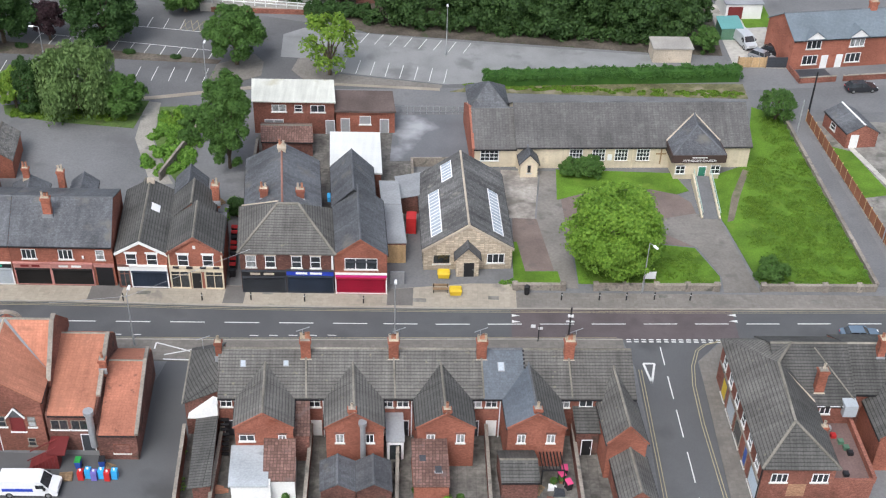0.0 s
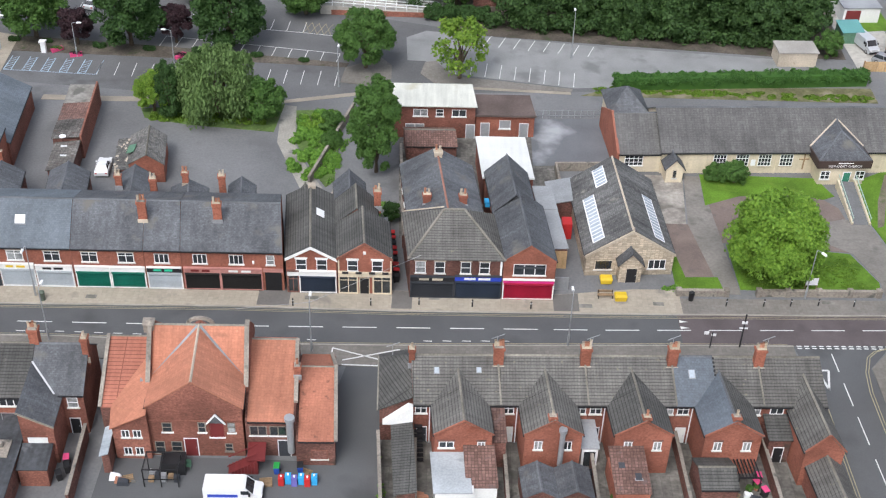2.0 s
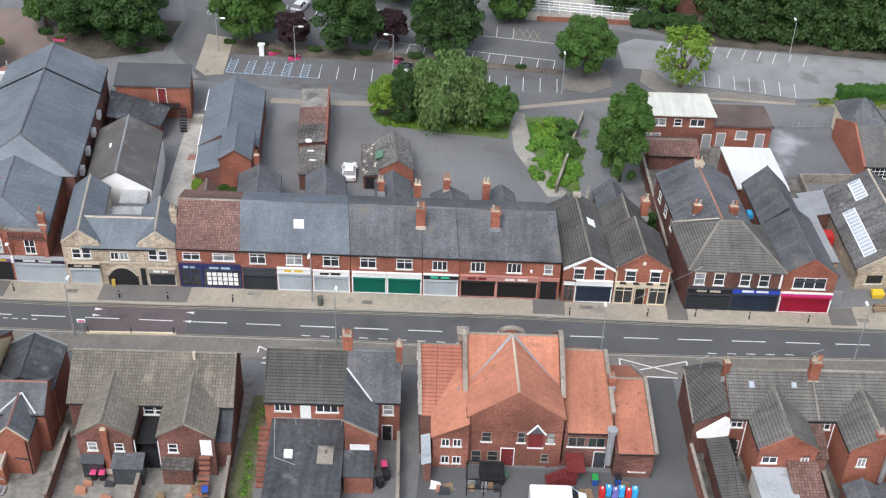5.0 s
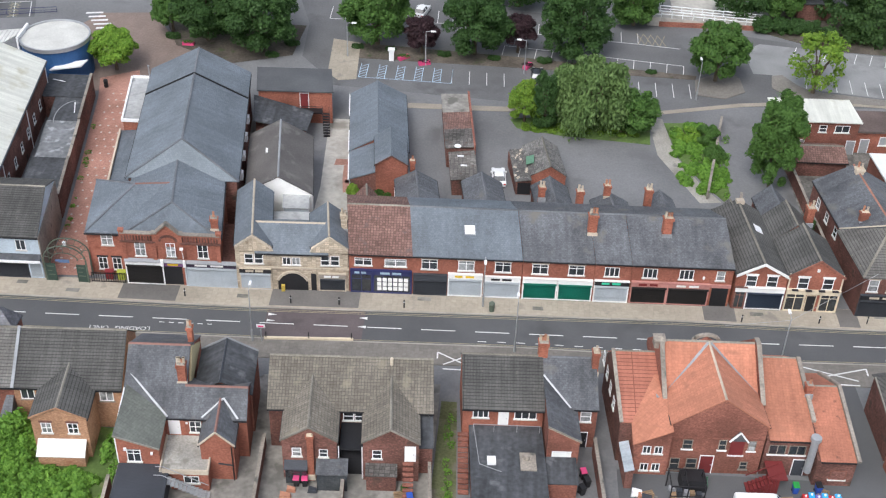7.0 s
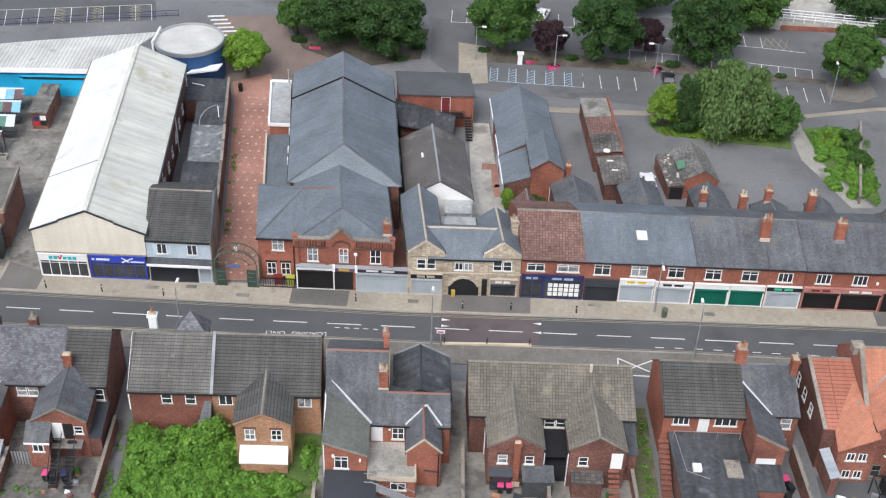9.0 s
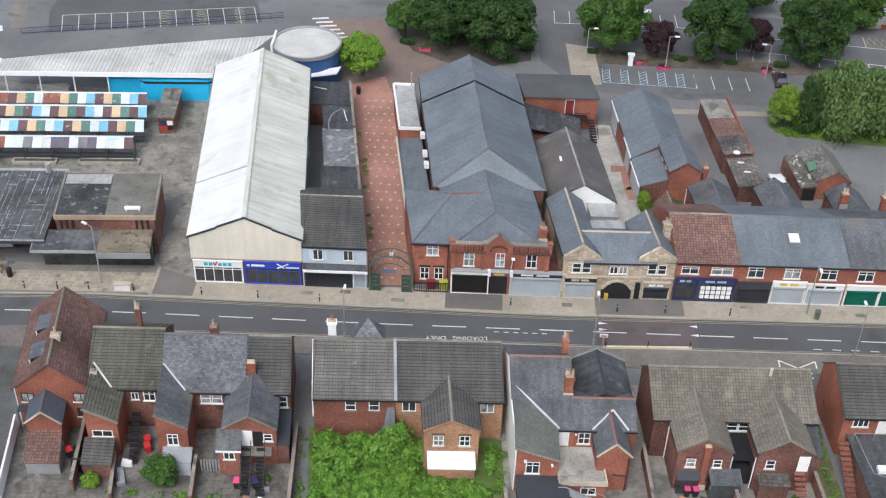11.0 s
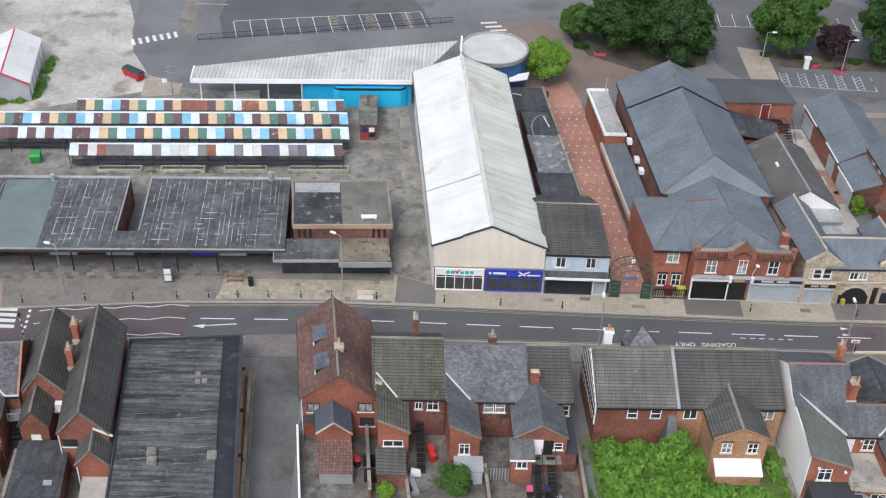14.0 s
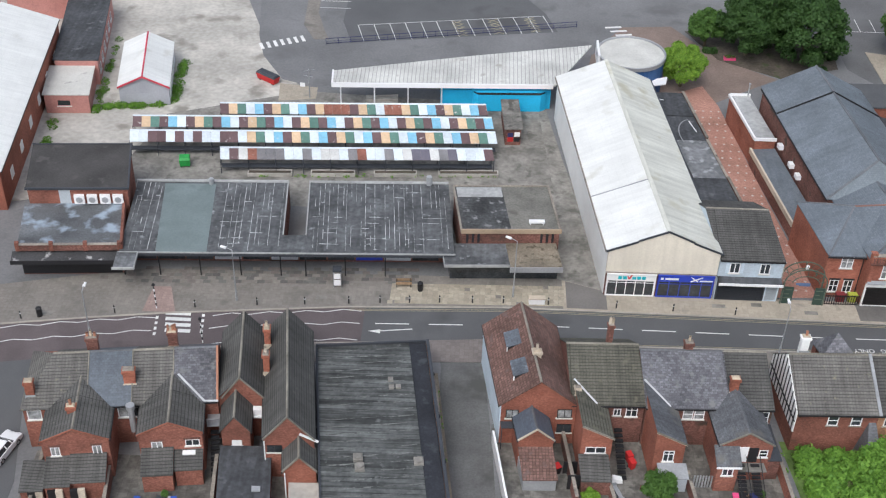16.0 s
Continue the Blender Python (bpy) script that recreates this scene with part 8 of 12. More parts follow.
# end houses of the terrace
th = Thing("terraced_house", "end terrace house with mossy tiled roof", "house", 13.6, ty(13.6), T_ROT, T_K, group="southern terrace")
body(th, 0, 6.2, 0, 6.9, 5.2, 7.6, "x", BRICK, ridge=4.2)
gable(th, 0, 6.2, 0, 6.9, 5.2, 7.6, "x", TILE, 0.25, 0.05, ridge=4.2)
outrigger(th, 4.35, 3.7, -5.6, 0.5, 4.6, 6.7, TILE, BRICK_BRIGHT)
lean_to(th, 0.2, 2.4, -2.6, 0.0, 3.0, 3.9, TILE_DARK, BRICK_OLD)
door(th, 1.3, 0.9, 2.0, at=-2.6, material=BLACK)
window(th, 1.4, 4.0, 1.3, 0.8, style="two", sill=False)
body(th, 3.0, 6.3, -11, -5.4, 2.6, 4.0, "y", BRICK, name="shed_wall")
gable(th, 3.0, 6.3, -11, -5.4, 2.6, 4.0, "y", TILE, 0.15, 0.1)
th = Thing("terraced_house", "low end house with slipping tiled roof", "house", -23.9, 87.0, T_ROT, 0.0, group="southern terrace")
th.part("wall", th.g().hexa([(0.2, 0.2, -0.2), (3.4, 0.2, -0.2), (3.4, 7.3, -0.2), (0.2, 7.3, -0.2)], [(0.2, 0.2, 4.1), (3.4, 0.9, 5.2), (3.4, 7.3, 5.6), (0.2, 7.3, 4.8)]), BRICK_OLD)
roof_sheet(th, [(0.0, 0.0, 4.15), (3.45, 0.7, 5.2), (3.45, 5.0, 6.95), (0.0, 6.7, 5.0)], TILE_DARK)
roof_sheet(th, [(0.0, 6.7, 5.0), (3.45, 5.0, 6.95), (3.45, 7.6, 5.4), (0.0, 7.6, 4.6)], TILE_DARK)
th.part("verge", th.g().beam((0.0, 0.0, 4.3), (0.0, 6.7, 5.15), 0.14, 0.14), MORTAR)
th.part("white_gable", th.g().hexa([(0.5, -0.6, 2.9), (3.45, -0.6, 2.9), (3.45, -0.6, 4.7), (3.0, -0.6, 5.0)], [(0.5, 0.2, 2.9), (3.45, 0.2, 2.9), (3.45, 0.2, 4.9), (3.0, 0.2, 5.1)]), WHITE)
chimney(th, 3.3, 4.0, 7.2, 1.6, 0.6, 0.6, 1)
aerial(th, 1.4, 6.0, 6.0)

# orange-roofed hall
th = Thing("orange_roofed_hall", "large brick hall with bright orange tiled roofs", "hall", -45.6, 84.15, 1.8, -0.05)
w = 9.3
body(th, 0.2, w - 0.2, 0, 9.0, 6.4, 9.6, "y", BRICK)
gable(th, 0.2, w - 0.2, 0.1, 8.0, 6.4, 9.6, "y", TILE_ORANGE, 0.2, 0.15, cap=STONE_TRIM)
body(th, 0, w, 4.0, 12.0, 6.1, 9.5, "x", BRICK, ridge=8.1, name="front_block")
gable(th, 0.2, w - 0.2, 3.9, 12.2, 6.0, 9.6, "x", TILE_ORANGE, 0.1, 0.0, ridge=8.1, gutter=False)
for s in (-1, 1):
    th.part("valley", th.g().beam((w / 2 + s * 0.1, 7.9, 9.72), (w / 2 + s * 4.3, 4.2, 6.5), 0.26, 0.16), LEAD)
for x in (-0.05, w + 0.05):
    th.part("parapet_gable", th.g().hexa([(x - 0.2, 3.0, 5.5), (x - 0.2, 12.2, 5.5), (x - 0.2, 12.2, 6.4), (x - 0.2, 8.6, 9.85), (x - 0.2, 7.6, 9.85), (x - 0.2, 3.0, 6.2)], [(x + 0.2, 3.0, 5.5), (x + 0.2, 12.2, 5.5), (x + 0.2, 12.2, 6.4), (x + 0.2, 8.6, 9.85), (x + 0.2, 7.6, 9.85), (x + 0.2, 3.0, 6.2)]), BRICK)
    th.part("coping", th.g().beam((x, 3.0, 6.3), (x, 7.6, 9.95), 0.45, 0.14).beam((x, 7.6, 9.95), (x, 8.6, 9.95), 0.45, 0.14), COPING)
th.part("corner_pier", th.g().box(-0.7, 0.3, 7.6, 8.6, 9.0, 10.0).hexa([(-0.8, 7.5, 10.0), (0.4, 7.5, 10.0), (0.4, 8.7, 10.0), (-0.8, 8.7, 10.0)], [(-0.4, 7.9, 10.35), (0, 7.9, 10.35), (0, 8.3, 10.35), (-0.4, 8.3, 10.35)]), COPING)
ring = [(w / 2 + 1.3 * math.cos(math.pi * i / 8), 9.8 + 0.9 * math.sin(math.pi * i / 8)) for i in range(9)]
g = th.g()
for (xa, za), (xb, zb) in zip(ring, ring[1:]):
    g.beam((xa, 9.0, za - 0.9), (xb, 9.0, zb - 0.9), 0.3, 0.3)
th.part("arched_pediment", g, COPING)
for u, z, ww, h in ((1.9, 3.2, 0.9, 1.2), (5.2, 3.2, 0.7, 1.3), (8.0, 3.2, 0.7, 1.3), (1.0, 0.4, 0.9, 1.5), (2.6, 0.6, 1.0, 1.3), (7.6, 0.7, 0.7, 1.0)):
    window(th, u, z, ww, h, style="sash", frame=COPING, sill=UPVC if z > 1 else COPING)
window(th, 6.6, 2.6, 1.3, 2.0, style="none", pane_mat=MATS["maroon_paint"], frame=MATS["maroon_paint"], sill=UPVC)
th.part("dormer_gable", th.g().hexa([(5.8, -0.25, 4.6), (7.4, -0.25, 4.6), (6.6, -0.25, 5.7)], [(5.8, 0.1, 4.6), (7.4, 0.1, 4.6), (6.6, 0.1, 5.7)]), SLATE)
th.part("dormer_trim", th.g().beam((5.7, -0.3, 4.55), (6.6, -0.3, 5.75), 0.12, 0.14).beam((6.6, -0.3, 5.75), (7.5, -0.3, 4.55), 0.12, 0.14), UPVC)
door(th, 4.0, 1.2, 2.3, material=MATS["maroon_paint"])
th.part("string_course", th.g().box(0.2, w - 0.2, -0.05, 0.02, 4.6, 4.75), BRICK)
# west wing
body(th, -4.4, 0, 1.2, 11.0, 5.2, 7.5, "x", BRICK_OLD, ridge=8.7, name="west_wing")
gable(th, -4.3, -0.2, 1.2, 11.2, 5.2, 7.5, "x", TILE_ORANGE_RIB, 0.1, 0.0, ridge=8.7, gutter=False)
th.part("west_coping", th.g().beam((-4.4, 1.0, 5.4), (-4.4, 8.7, 7.85), 0.35, 0.2), COPING)
th.part("rain_hopper", th.g().box(-0.8, -0.1, 3.4, 5.6, 6.2, 6.5), LEAD)
body(th, -3.2, 0.2, -0.5, 3.8, 3.95, material=BRICK, name="west_rear_wing")
th.part("rear_gable_wall", th.g().hexa([(-3.2, -0.5, 3.9), (0.2, -0.5, 3.9), (0.2, -0.5, 5.95)], [(-3.2, -0.2, 3.9), (0.2, -0.2, 3.9), (0.2, -0.2, 5.95)]), BRICK)
roof_sheet(th, [(-3.4, -0.7, 4.0), (0.2, -0.7, 5.95), (0.2, 6.2, 6.75), (-0.6, 6.2, 6.75), (-3.4, 1.3, 5.2)], TILE_ORANGE)
for u, z in ((-2.0, 2.9), (-0.9, 2.9), (-2.0, 0.6), (-0.9, 0.6)):
    window(th, u, z, 0.75, 0.95, at=-0.5, style="two")
th.part("lean_to_roof", th.g().slab([(-4.3, -2.6, 2.5), (-3.4, -2.6, 2.8), (-3.4, 4.2, 2.8), (-4.3, 4.2, 2.5)], 0.1), mat("pale_sheet", (0.36, 0.40, 0.43), 0.5, 0.2, streak=0.15))
th.part("lean_to_wall", th.g().box(-4.1, -3.4, -2.4, 4.0, 0, 2.45), BRICK_OLD)
for i in range(4):
    window(th, 5.0 + 2.2 * i, 3.4, 0.8, 1.3, at=-4.4, face="w", style="sash")
# east wings
body(th, w, w + 4.8, 0.1, 12.0, 4.7, 6.9, "x", BRICK_OLD, ridge=9.2, name="east_wing")
gable(th, w + 0.25, w + 4.6, 0.1, 12.0, 4.7, 6.9, "x", TILE_ORANGE, 0.2, 0.0, ridge=9.2)
th.part("wing_coping", th.g().beam((w + 4.8, 2.0, 5.4), (w + 4.8, 9.2, 7.1), 0.4, 0.35), COPING)
for u in (w + 1.2, w + 3.1):
    window(th, u, 2.8, 1.6, 1.2, at=0.1, style="two", frame=COPING, sill=UPVC)
chimney(th, w + 4.9, 5.2, 6.4, 0.9, 0.6, 0.7, 1)
th.part("flue", th.g().cyl(w + 4.3, -0.5, 1.2, 5.4, 0.35, 12).cyl(w + 4.3, -0.5, 5.4, 5.8, 0.5, 12), GREYMETAL, None, "fat steel extractor flue")
body(th, w + 4.8, w + 8.5, -1.1, 11.0, 3.3, 5.3, "x", BRICK_OLD, ridge=7.0, name="far_east_wing")
gable(th, w + 5.05, w + 8.4, -1.1, 11.0, 3.3, 5.3, "x", TILE_SOOT, 0.15, 0.0, ridge=7.0)
th.part("wing_coping", th.g().beam((w + 8.6, -1.3, 3.5), (w + 8.6, 7.0, 5.55), 0.35, 0.3).beam((w + 8.6, 7.0, 5.55), (w + 8.1, 11.0, 3.6), 0.35, 0.3), COPING)
window(th, w + 7.0, 0.9, 1.5, 1.2, at=-1.1, style="none", pane_mat=BRICK_OLD, frame=BRICK)
door(th, w + 3.6, 1.1, 2.1, at=0.1, material=SHUT_DARK)
for i in range(9):
    th.part("step", th.g().box(w - 1.7 + 0.32 * i, w - 1.4 + 0.32 * i, -2.4, -1.2, 0, 0.15 + 0.2 * i), MATS["maroon_paint"])
th.part("stair_rail", th.g().beam((w - 1.7, -2.4, 1.1), (w + 1.2, -2.4, 2.9), 0.08).beam((w - 1.7, -1.2, 1.1), (w + 1.2, -1.2, 2.9), 0.08).box(w + 0.2, w + 1.9, -2.4, -0.0, 1.8, 1.95), MATS["maroon_paint"])
th.part("bin_screen", th.g().box(1.3, 3.6, -2.6, -1.0, 0, 1.5), BLACK)

# house with flat-roofed rear
th = Thing("house", "brick house with grey tiles and flat-roofed rear", "house", -65.1, 86.0, 2.0, -0.03)
w = 7.7
body(th, 0, w, 0, 7.6, 5.2, 7.6, "x", BRICK_BRIGHT, ridge=4.9)
gable(th, 0, w, 0, 7.6, 5.2, 7.6, "x", TILE_DARK, 0.25, 0.1, ridge=4.9)
for u, ww in ((1.7, 1.5), (6.0, 2.1)):
    window(th, u, 3.9, ww, 1.0, style="three")
door(th, 3.9, 0.85, 1.9, z=2.95, material=WHITE)
body(th, 0.7, w - 0.1, -11.5, 0, 2.7, material=BRICK_OLD, name="flat_extension")
th.part("flat_roof", th.g().box(0.6, w, -11.7, 0, 2.7, 2.85), FELT)
rg = th.g()
for x in (1.0, 3.0, 5.2, 7.4):
    rg.beam((x, -0.8, 2.85), (x, -0.8, 3.75), 0.05)
rg.beam((1.0, -0.8, 3.75), (7.4, -0.8, 3.7), 0.05).beam((1.0, -0.8, 3.75), (1.4, -5.8, 3.6), 0.05).beam((1.4, -5.8, 3.6), (3.4, -6.6, 3.5), 0.05)
th.part("roof_rail", rg, GREYMETAL)
th.part("roof_box", th.g().box(2.2, 3.0, -5.2, -4.4, 2.85, 3.25), UPVC)
th.part("fan_plinth", th.g().box(5.3, 6.8, -5.8, -3.6, 2.85, 3.0).cyl(5.9, -4.4, 3.0, 3.5, 0.3, 10), COPING)
for s in range(12):
    th.part("step", th.g().box(-0.5, 0.5, -6.5 + 0.45 * s, -6.05 + 0.45 * s, 0.1 + 0.24 * s, 0.26 + 0.24 * s), BRICK)
chimney(th, w + 0.1, 5.2, 7.6, 1.8, 0.9, 0.9, 4)
th = Thing("house", "brick house with slate roof and side chimney", "house", -57.35, 86.2, 2.0, -0.03)
w = 5.2
body(th, 0, w, 0.4, 7.6, 5.2, 7.5, "x", BRICK, ridge=5.0)
gable(th, 0, w, 0.4, 7.6, 5.2, 7.5, "x", SLATE, 0.2, 0.1, ridge=5.0)
mono_wing(th, 0.1, 3.1, -3.6, 1, 6.6, 4.8, SLATE, BRICK, 5.2, 0.5, 0.4)
window(th, 1.5, 2.6, 1.8, 0.8, at=-3.6, style="none", pane_mat=WHITE)
window(th, 4.1, 3.5, 1.0, 1.3, at=0.4, style="sash")
chimney(th, w - 0.1, 4.4, 6.9, 2.2, 0.6, 0.9, 1)
lean_to(th, 0.1, 2.8, -6.6, -3.7, 2.2, 2.6, FELT, BRICK)
door(th, 4.0, 0.9, 2.0, at=0.4, material=BLACK)

# brown-roofed pair
th = Thing("terraced_houses", "pair of sooty brick houses with brown tiled roofs", "houses", -83.6, 84.45, 2.2, -0.04)
w = 15.6
BROWN = mat("brown_concrete_tile", (0.185, 0.165, 0.135), 0.9, 0.2, joint=(0.30, 0.34, 0.026, 0.6, 0.14), stain=((0.24, 0.215, 0.16), 0.4, 0.5), streak=0.15, bump=0.03)
body(th, 0, w, 0, 7.3, 5.2, 7.6, "x", BRICK_OLD, ridge=4.7)
gable(th, 0, w, 0, 7.3, 5.2, 7.6, "x", BROWN, 0.25, 0.15, ridge=4.7)
for xc, ww in ((4.1, 5.1), (11.7, 5.2)):
    outrigger(th, xc, ww, -4.1, 0.5, 5.0, 6.65, BROWN, BRICK_OLD, ((-1.3, 3.0, 0.85, 1.1),) if xc > 6 else ((-1.2, 3.0, 0.85, 1.1), (1.3, 3.0, 0.8, 1.0)), style="sash", coping=MORTAR)
chimney(th, 4.2, -4.2, 1.0, 4.9, 0.6, 0.5, 0)
th.part("vent_cowl", th.g().cyl(11.7, 4.0, 7.4, 8.3, 0.16, 8), STONE_TRIM)
for u in (7.6, 8.7, 14.8):
    window(th, u, 3.8, 1.0, 1.1, style="sash")
door(th, 13.5, 0.9, 1.9, at=-4.1, z=2.7, material=WHITE)
lean_to(th, 1.8, 3.8, -4.8, -4.1, 1.9, 2.3, SHUT_DARK, GLASS)
lean_to(th, 4.8, 7.6, -5.6, -4.0, 2.2, 2.6, SLATE, GLASS)
th.part("covered_landing", th.g().box(7.0, 9.0, -3.4, -0.1, 0, 2.2).box(6.9, 9.1, -3.5, 0.0, 3.3, 3.45), BLACK)
lean_to(th, 9.4, 12.2, -5.4, -4.1, 2.0, 2.2, PATCHED, BRICK_OLD)
lean_to(th, 14.2, 15.6, -3.0, 0, 3.4, 4.6, FELT, BRICK_OLD)
for s in range(8):
    th.part("step", th.g().box(12.8, 13.8, -4.5 - 0.38 * s, -4.15 - 0.38 * s, 2.5 - 0.3 * s, 2.64 - 0.3 * s), BRICK)
for x, zz in ((1.5, 4.8), (6.8, 4.2), (9.0, 4.2)):
    downpipe(th, x, -0.1 if x < 2 else -3.8, zz, UPVC)

# slate house with white flank
th = Thing("house", "slate-roofed house with white flank and rear gables", "house", -97.5, 84.6, 2.0, -0.05)
GREEN_FELT = mat("green_felt", (0.115, 0.122, 0.108), 0.85, 0.2, joint=(0.3, 0.28, 0.016, 0.75, 0.1), streak=0.12)
body(th, 0.2, 6.0, -2.2, 9.4, 5.0, 8.3, "x", BRICK_BRIGHT, ridge=4.2)
gable(th, 0.2, 6.0, -2.2, 9.4, 5.0, 8.3, "x", SLATE, 0.2, 0.1, ridge=4.2, cap=MATS["ridge_red_brown"])
th.part("white_flank", th.g().hexa([(0.08, -5.6, 0), (0.08, 9.4, 0), (0.08, 9.4, 5.0), (0.08, 4.2, 8.3), (0.08, 1.6, 6.5), (0.08, -5.6, 5.8)], [(0.19, -5.6, 0), (0.19, 9.4, 0), (0.19, 9.4, 5.0), (0.19, 4.2, 8.3), (0.19, 1.6, 6.5), (0.19, -5.6, 5.8)]), WHITE)
th.part("rear_wing", th.g().hexa([(0.2, -5.6, -0.2), (4.1, -5.9, -0.2), (4.1, -5.9, 4.55), (0.2, -5.6, 5.75)], [(0.2, -1.0, -0.2), (4.1, -1.0, -0.2), (4.1, -1.0, 4.7), (0.2, -1.0, 5.9)]), BRICK_BRIGHT)
roof_sheet(th, [(0.0, -5.75, 5.75), (4.25, -6.05, 4.5), (4.4, -2.4, 5.0), (0.4, 1.7, 6.5)], GREEN_FELT)
th.part("valley_flashing", th.g().beam((0.4, 1.7, 7.0), (4.5, -2.45, 5.28), 0.15, 0.2), FLASHING)
th.part("verge", th.g().beam((0.0, -5.8, 5.85), (4.25, -6.1, 4.6), 0.1, 0.16), MORTAR)
f_s = -5.8
window(th, 1.75, 2.7, 1.25, 1.5, at=f_s, style="top")
th.part("wall_lamp", th.g().box(0.9, 1.15, f_s - 0.2, f_s, 4.2, 4.45), UPVC)
th.part("wall_lamp", th.g().box(3.4, 3.6, f_s - 0.45, f_s - 0.2, 4.0, 4.2), UPVC)
body(th, 6.0, 11.9, -2.2, 3.0, 5.0, 6.55, "x", BRICK_BRIGHT, ridge=0.4, name="link_block")
gable(th, 6.0, 11.9, -2.2, 3.0, 5.0, 6.55, "x", SLATE, 0.2, 0.05, ridge=0.4, cap=MATS["ridge_red_brown"])
body(th, 7.85, 10.95, -5.2, -2.0, 4.5, 6.1, "y", BRICK_BRIGHT, name="gabled_wing")
gable(th, 7.85, 10.95, -5.2, -0.9, 4.5, 6.1, "y", SLATE, 0.15, 0.12, cap=MATS["ridge_red_brown"])
for a, b in ((7.7, 9.4), (11.1, 9.4)):
    th.part("verge", th.g().beam((a, -5.35, 4.6), (b, -5.35, 6.3), 0.1, 0.16), STONE_TRIM)
    th.part("valley_flashing", th.g().beam((a, -2.3, 5.1), (b + 0.3, -0.8, 6.3), 0.16, 0.12), FLASHING)
door(th, 5.0, 0.95, 1.95, at=-2.2, z=2.75, material=UPVC)
window(th, 7.0, 3.1, 1.1, 1.45, at=-2.2, style="four")
th.part("alarm_box", th.g().box(6.1, 6.3, -2.3, -2.2, 4.2, 4.4), UPVC)
downpipe(th, 10.75, -5.2, 4.4)
th.part("drain_branch", th.g().beam((9.4, -5.3, 2.2), (10.75, -5.3, 2.0), 0.1), SHUT_DARK)
body(th, 6.6, 12.1, 1.2, 7.0, 5.2, 6.75, "y", BRICK, name="front_block", ridge=9.2)
gable(th, 6.6, 12.1, 0.9, 7.0, 5.2, 6.8, "y", FELT, 0.1, 0.1, cap=SHUT_DARK, gutter=False, ridge=9.2)
th.part("verge", th.g().beam((6.5, 7.1, 5.4), (9.2, 7.1, 7.0), 0.14, 0.14).beam((9.2, 7.1, 7.0), (12.2, 7.1, 5.4), 0.14, 0.14), LEAD)
th.part("cream_gable", th.g().hexa([(6.0, 1.2, 5.0), (6.0, 8.6, 5.0), (6.0, 4.3, 8.2)], [(6.2, 1.2, 5.0), (6.2, 8.6, 5.0), (6.2, 4.3, 8.2)]), mat("straw_render", (0.55, 0.46, 0.27), 0.8, 0.12))
chimney(th, 5.6, 1.2, 6.9, 1.9, 0.8, 0.8, 4), chimney(th, 5.8, 6.0, 7.6, 1.7, 0.5, 0.7, 2)
th.part("balcony", th.g().box(4.2, 8.6, -6.9, -2.2, 2.4, 2.6), mat("balcony_concrete", (0.36, 0.345, 0.31), 0.9, 0.3, stain=((0.22, 0.21, 0.18), 0.46, 0.9)))
th.part("balcony_parapet", th.g().box(4.4, 8.7, -7.0, -6.85, 2.4, 2.95).box(4.15, 4.3, -6.9, -2.4, 2.4, 2.9).box(8.55, 8.7, -6.85, -5.2, 2.4, 2.9), STONE_TRIM)
body(th, 5.0, 8.6, -6.7, -2.2, 2.35, material=BRICK_BRIGHT, name="lower_rear")
window(th, 7.0, 1.0, 1.4, 0.9, at=-6.7, style="two")
th.part("dark_extension", th.g().box(0.4, 4.8, -12, -5.95, 0, 2.4).box(0.2, 5.0, -12.2, -5.9, 2.4, 2.5), SHUT_DARK)
for s in range(12):
    th.part("step", th.g().box(4.6 + 0.34 * s, 4.95 + 0.34 * s, -8.1, -7.1, 2.3 - 0.19 * s, 2.38 - 0.19 * s), GREYMETAL)
th.part("stair_landing", th.g().box(3.9, 4.6, -8.1, -6.9, 2.35, 2.45), GREYMETAL)
for y in (-8.1, -7.05):
    th.part("stair_rail", th.g().beam((3.9, y, 3.4), (4.6, y, 3.4), 0.06).beam((4.6, y, 3.4), (8.6, y, 1.1), 0.06), GREYMETAL)

# buff brick pair over wild garden
th = Thing("terraced_houses", "pair of brick houses with mossy tiled roofs", "houses", -116.5, 84.9, 2.6, -0.05)
w = 18.4
body(th, 0, 8.0, 0, 8.4, 5.2, 8.1, "x", BRICK, ridge=5.2)
body(th, 8.0, w, 0, 8.4, 5.2, 8.1, "x", BRICK_BUFF, name="buff_wall", ridge=5.2)
gable(th, 0, 7.95, 0, 8.4, 5.2, 8.1, "x", TILE, 0.25, 0.05, ridge=5.2)
gable(th, 8.05, w, 0, 8.4, 5.2, 8.1, "x", TILE_DARK, 0.25, 0.1, ridge=5.2)
th.part("party_verge", th.g().beam((8.0, -0.3, 5.2), (8.0, 5.2, 8.35), 0.3, 0.12), LEAD)
outrigger(th, 13.2, 5.2, -4.1, 0.5, 5.05, 6.3, TILE_DARK, BRICK_BUFF, ((-1.25, 3.2, 0.95, 1.3), (1.25, 3.2, 0.95, 1.3)), style="four", coping=BRICK_BUFF)
th.part("blind_box", th.g().slab([(10.9, -5.6, 1.5), (15.5, -5.6, 1.5), (15.5, -4.1, 2.4), (10.9, -4.1, 2.4)], 0.1), METAL_ROOF)
th.part("lean_to_wall", th.g().box(11.0, 15.4, -5.4, -4.1, 0, 1.45), BRICK_BUFF)
for u in (3.6, 5.9):
    window(th, u, 3.6, 1.0, 1.3, style="sash", sill=COPING)
for u in (9.3, 16.9):
    window(th, u, 3.6, 1.3, 1.3, style="two", sill=COPING)
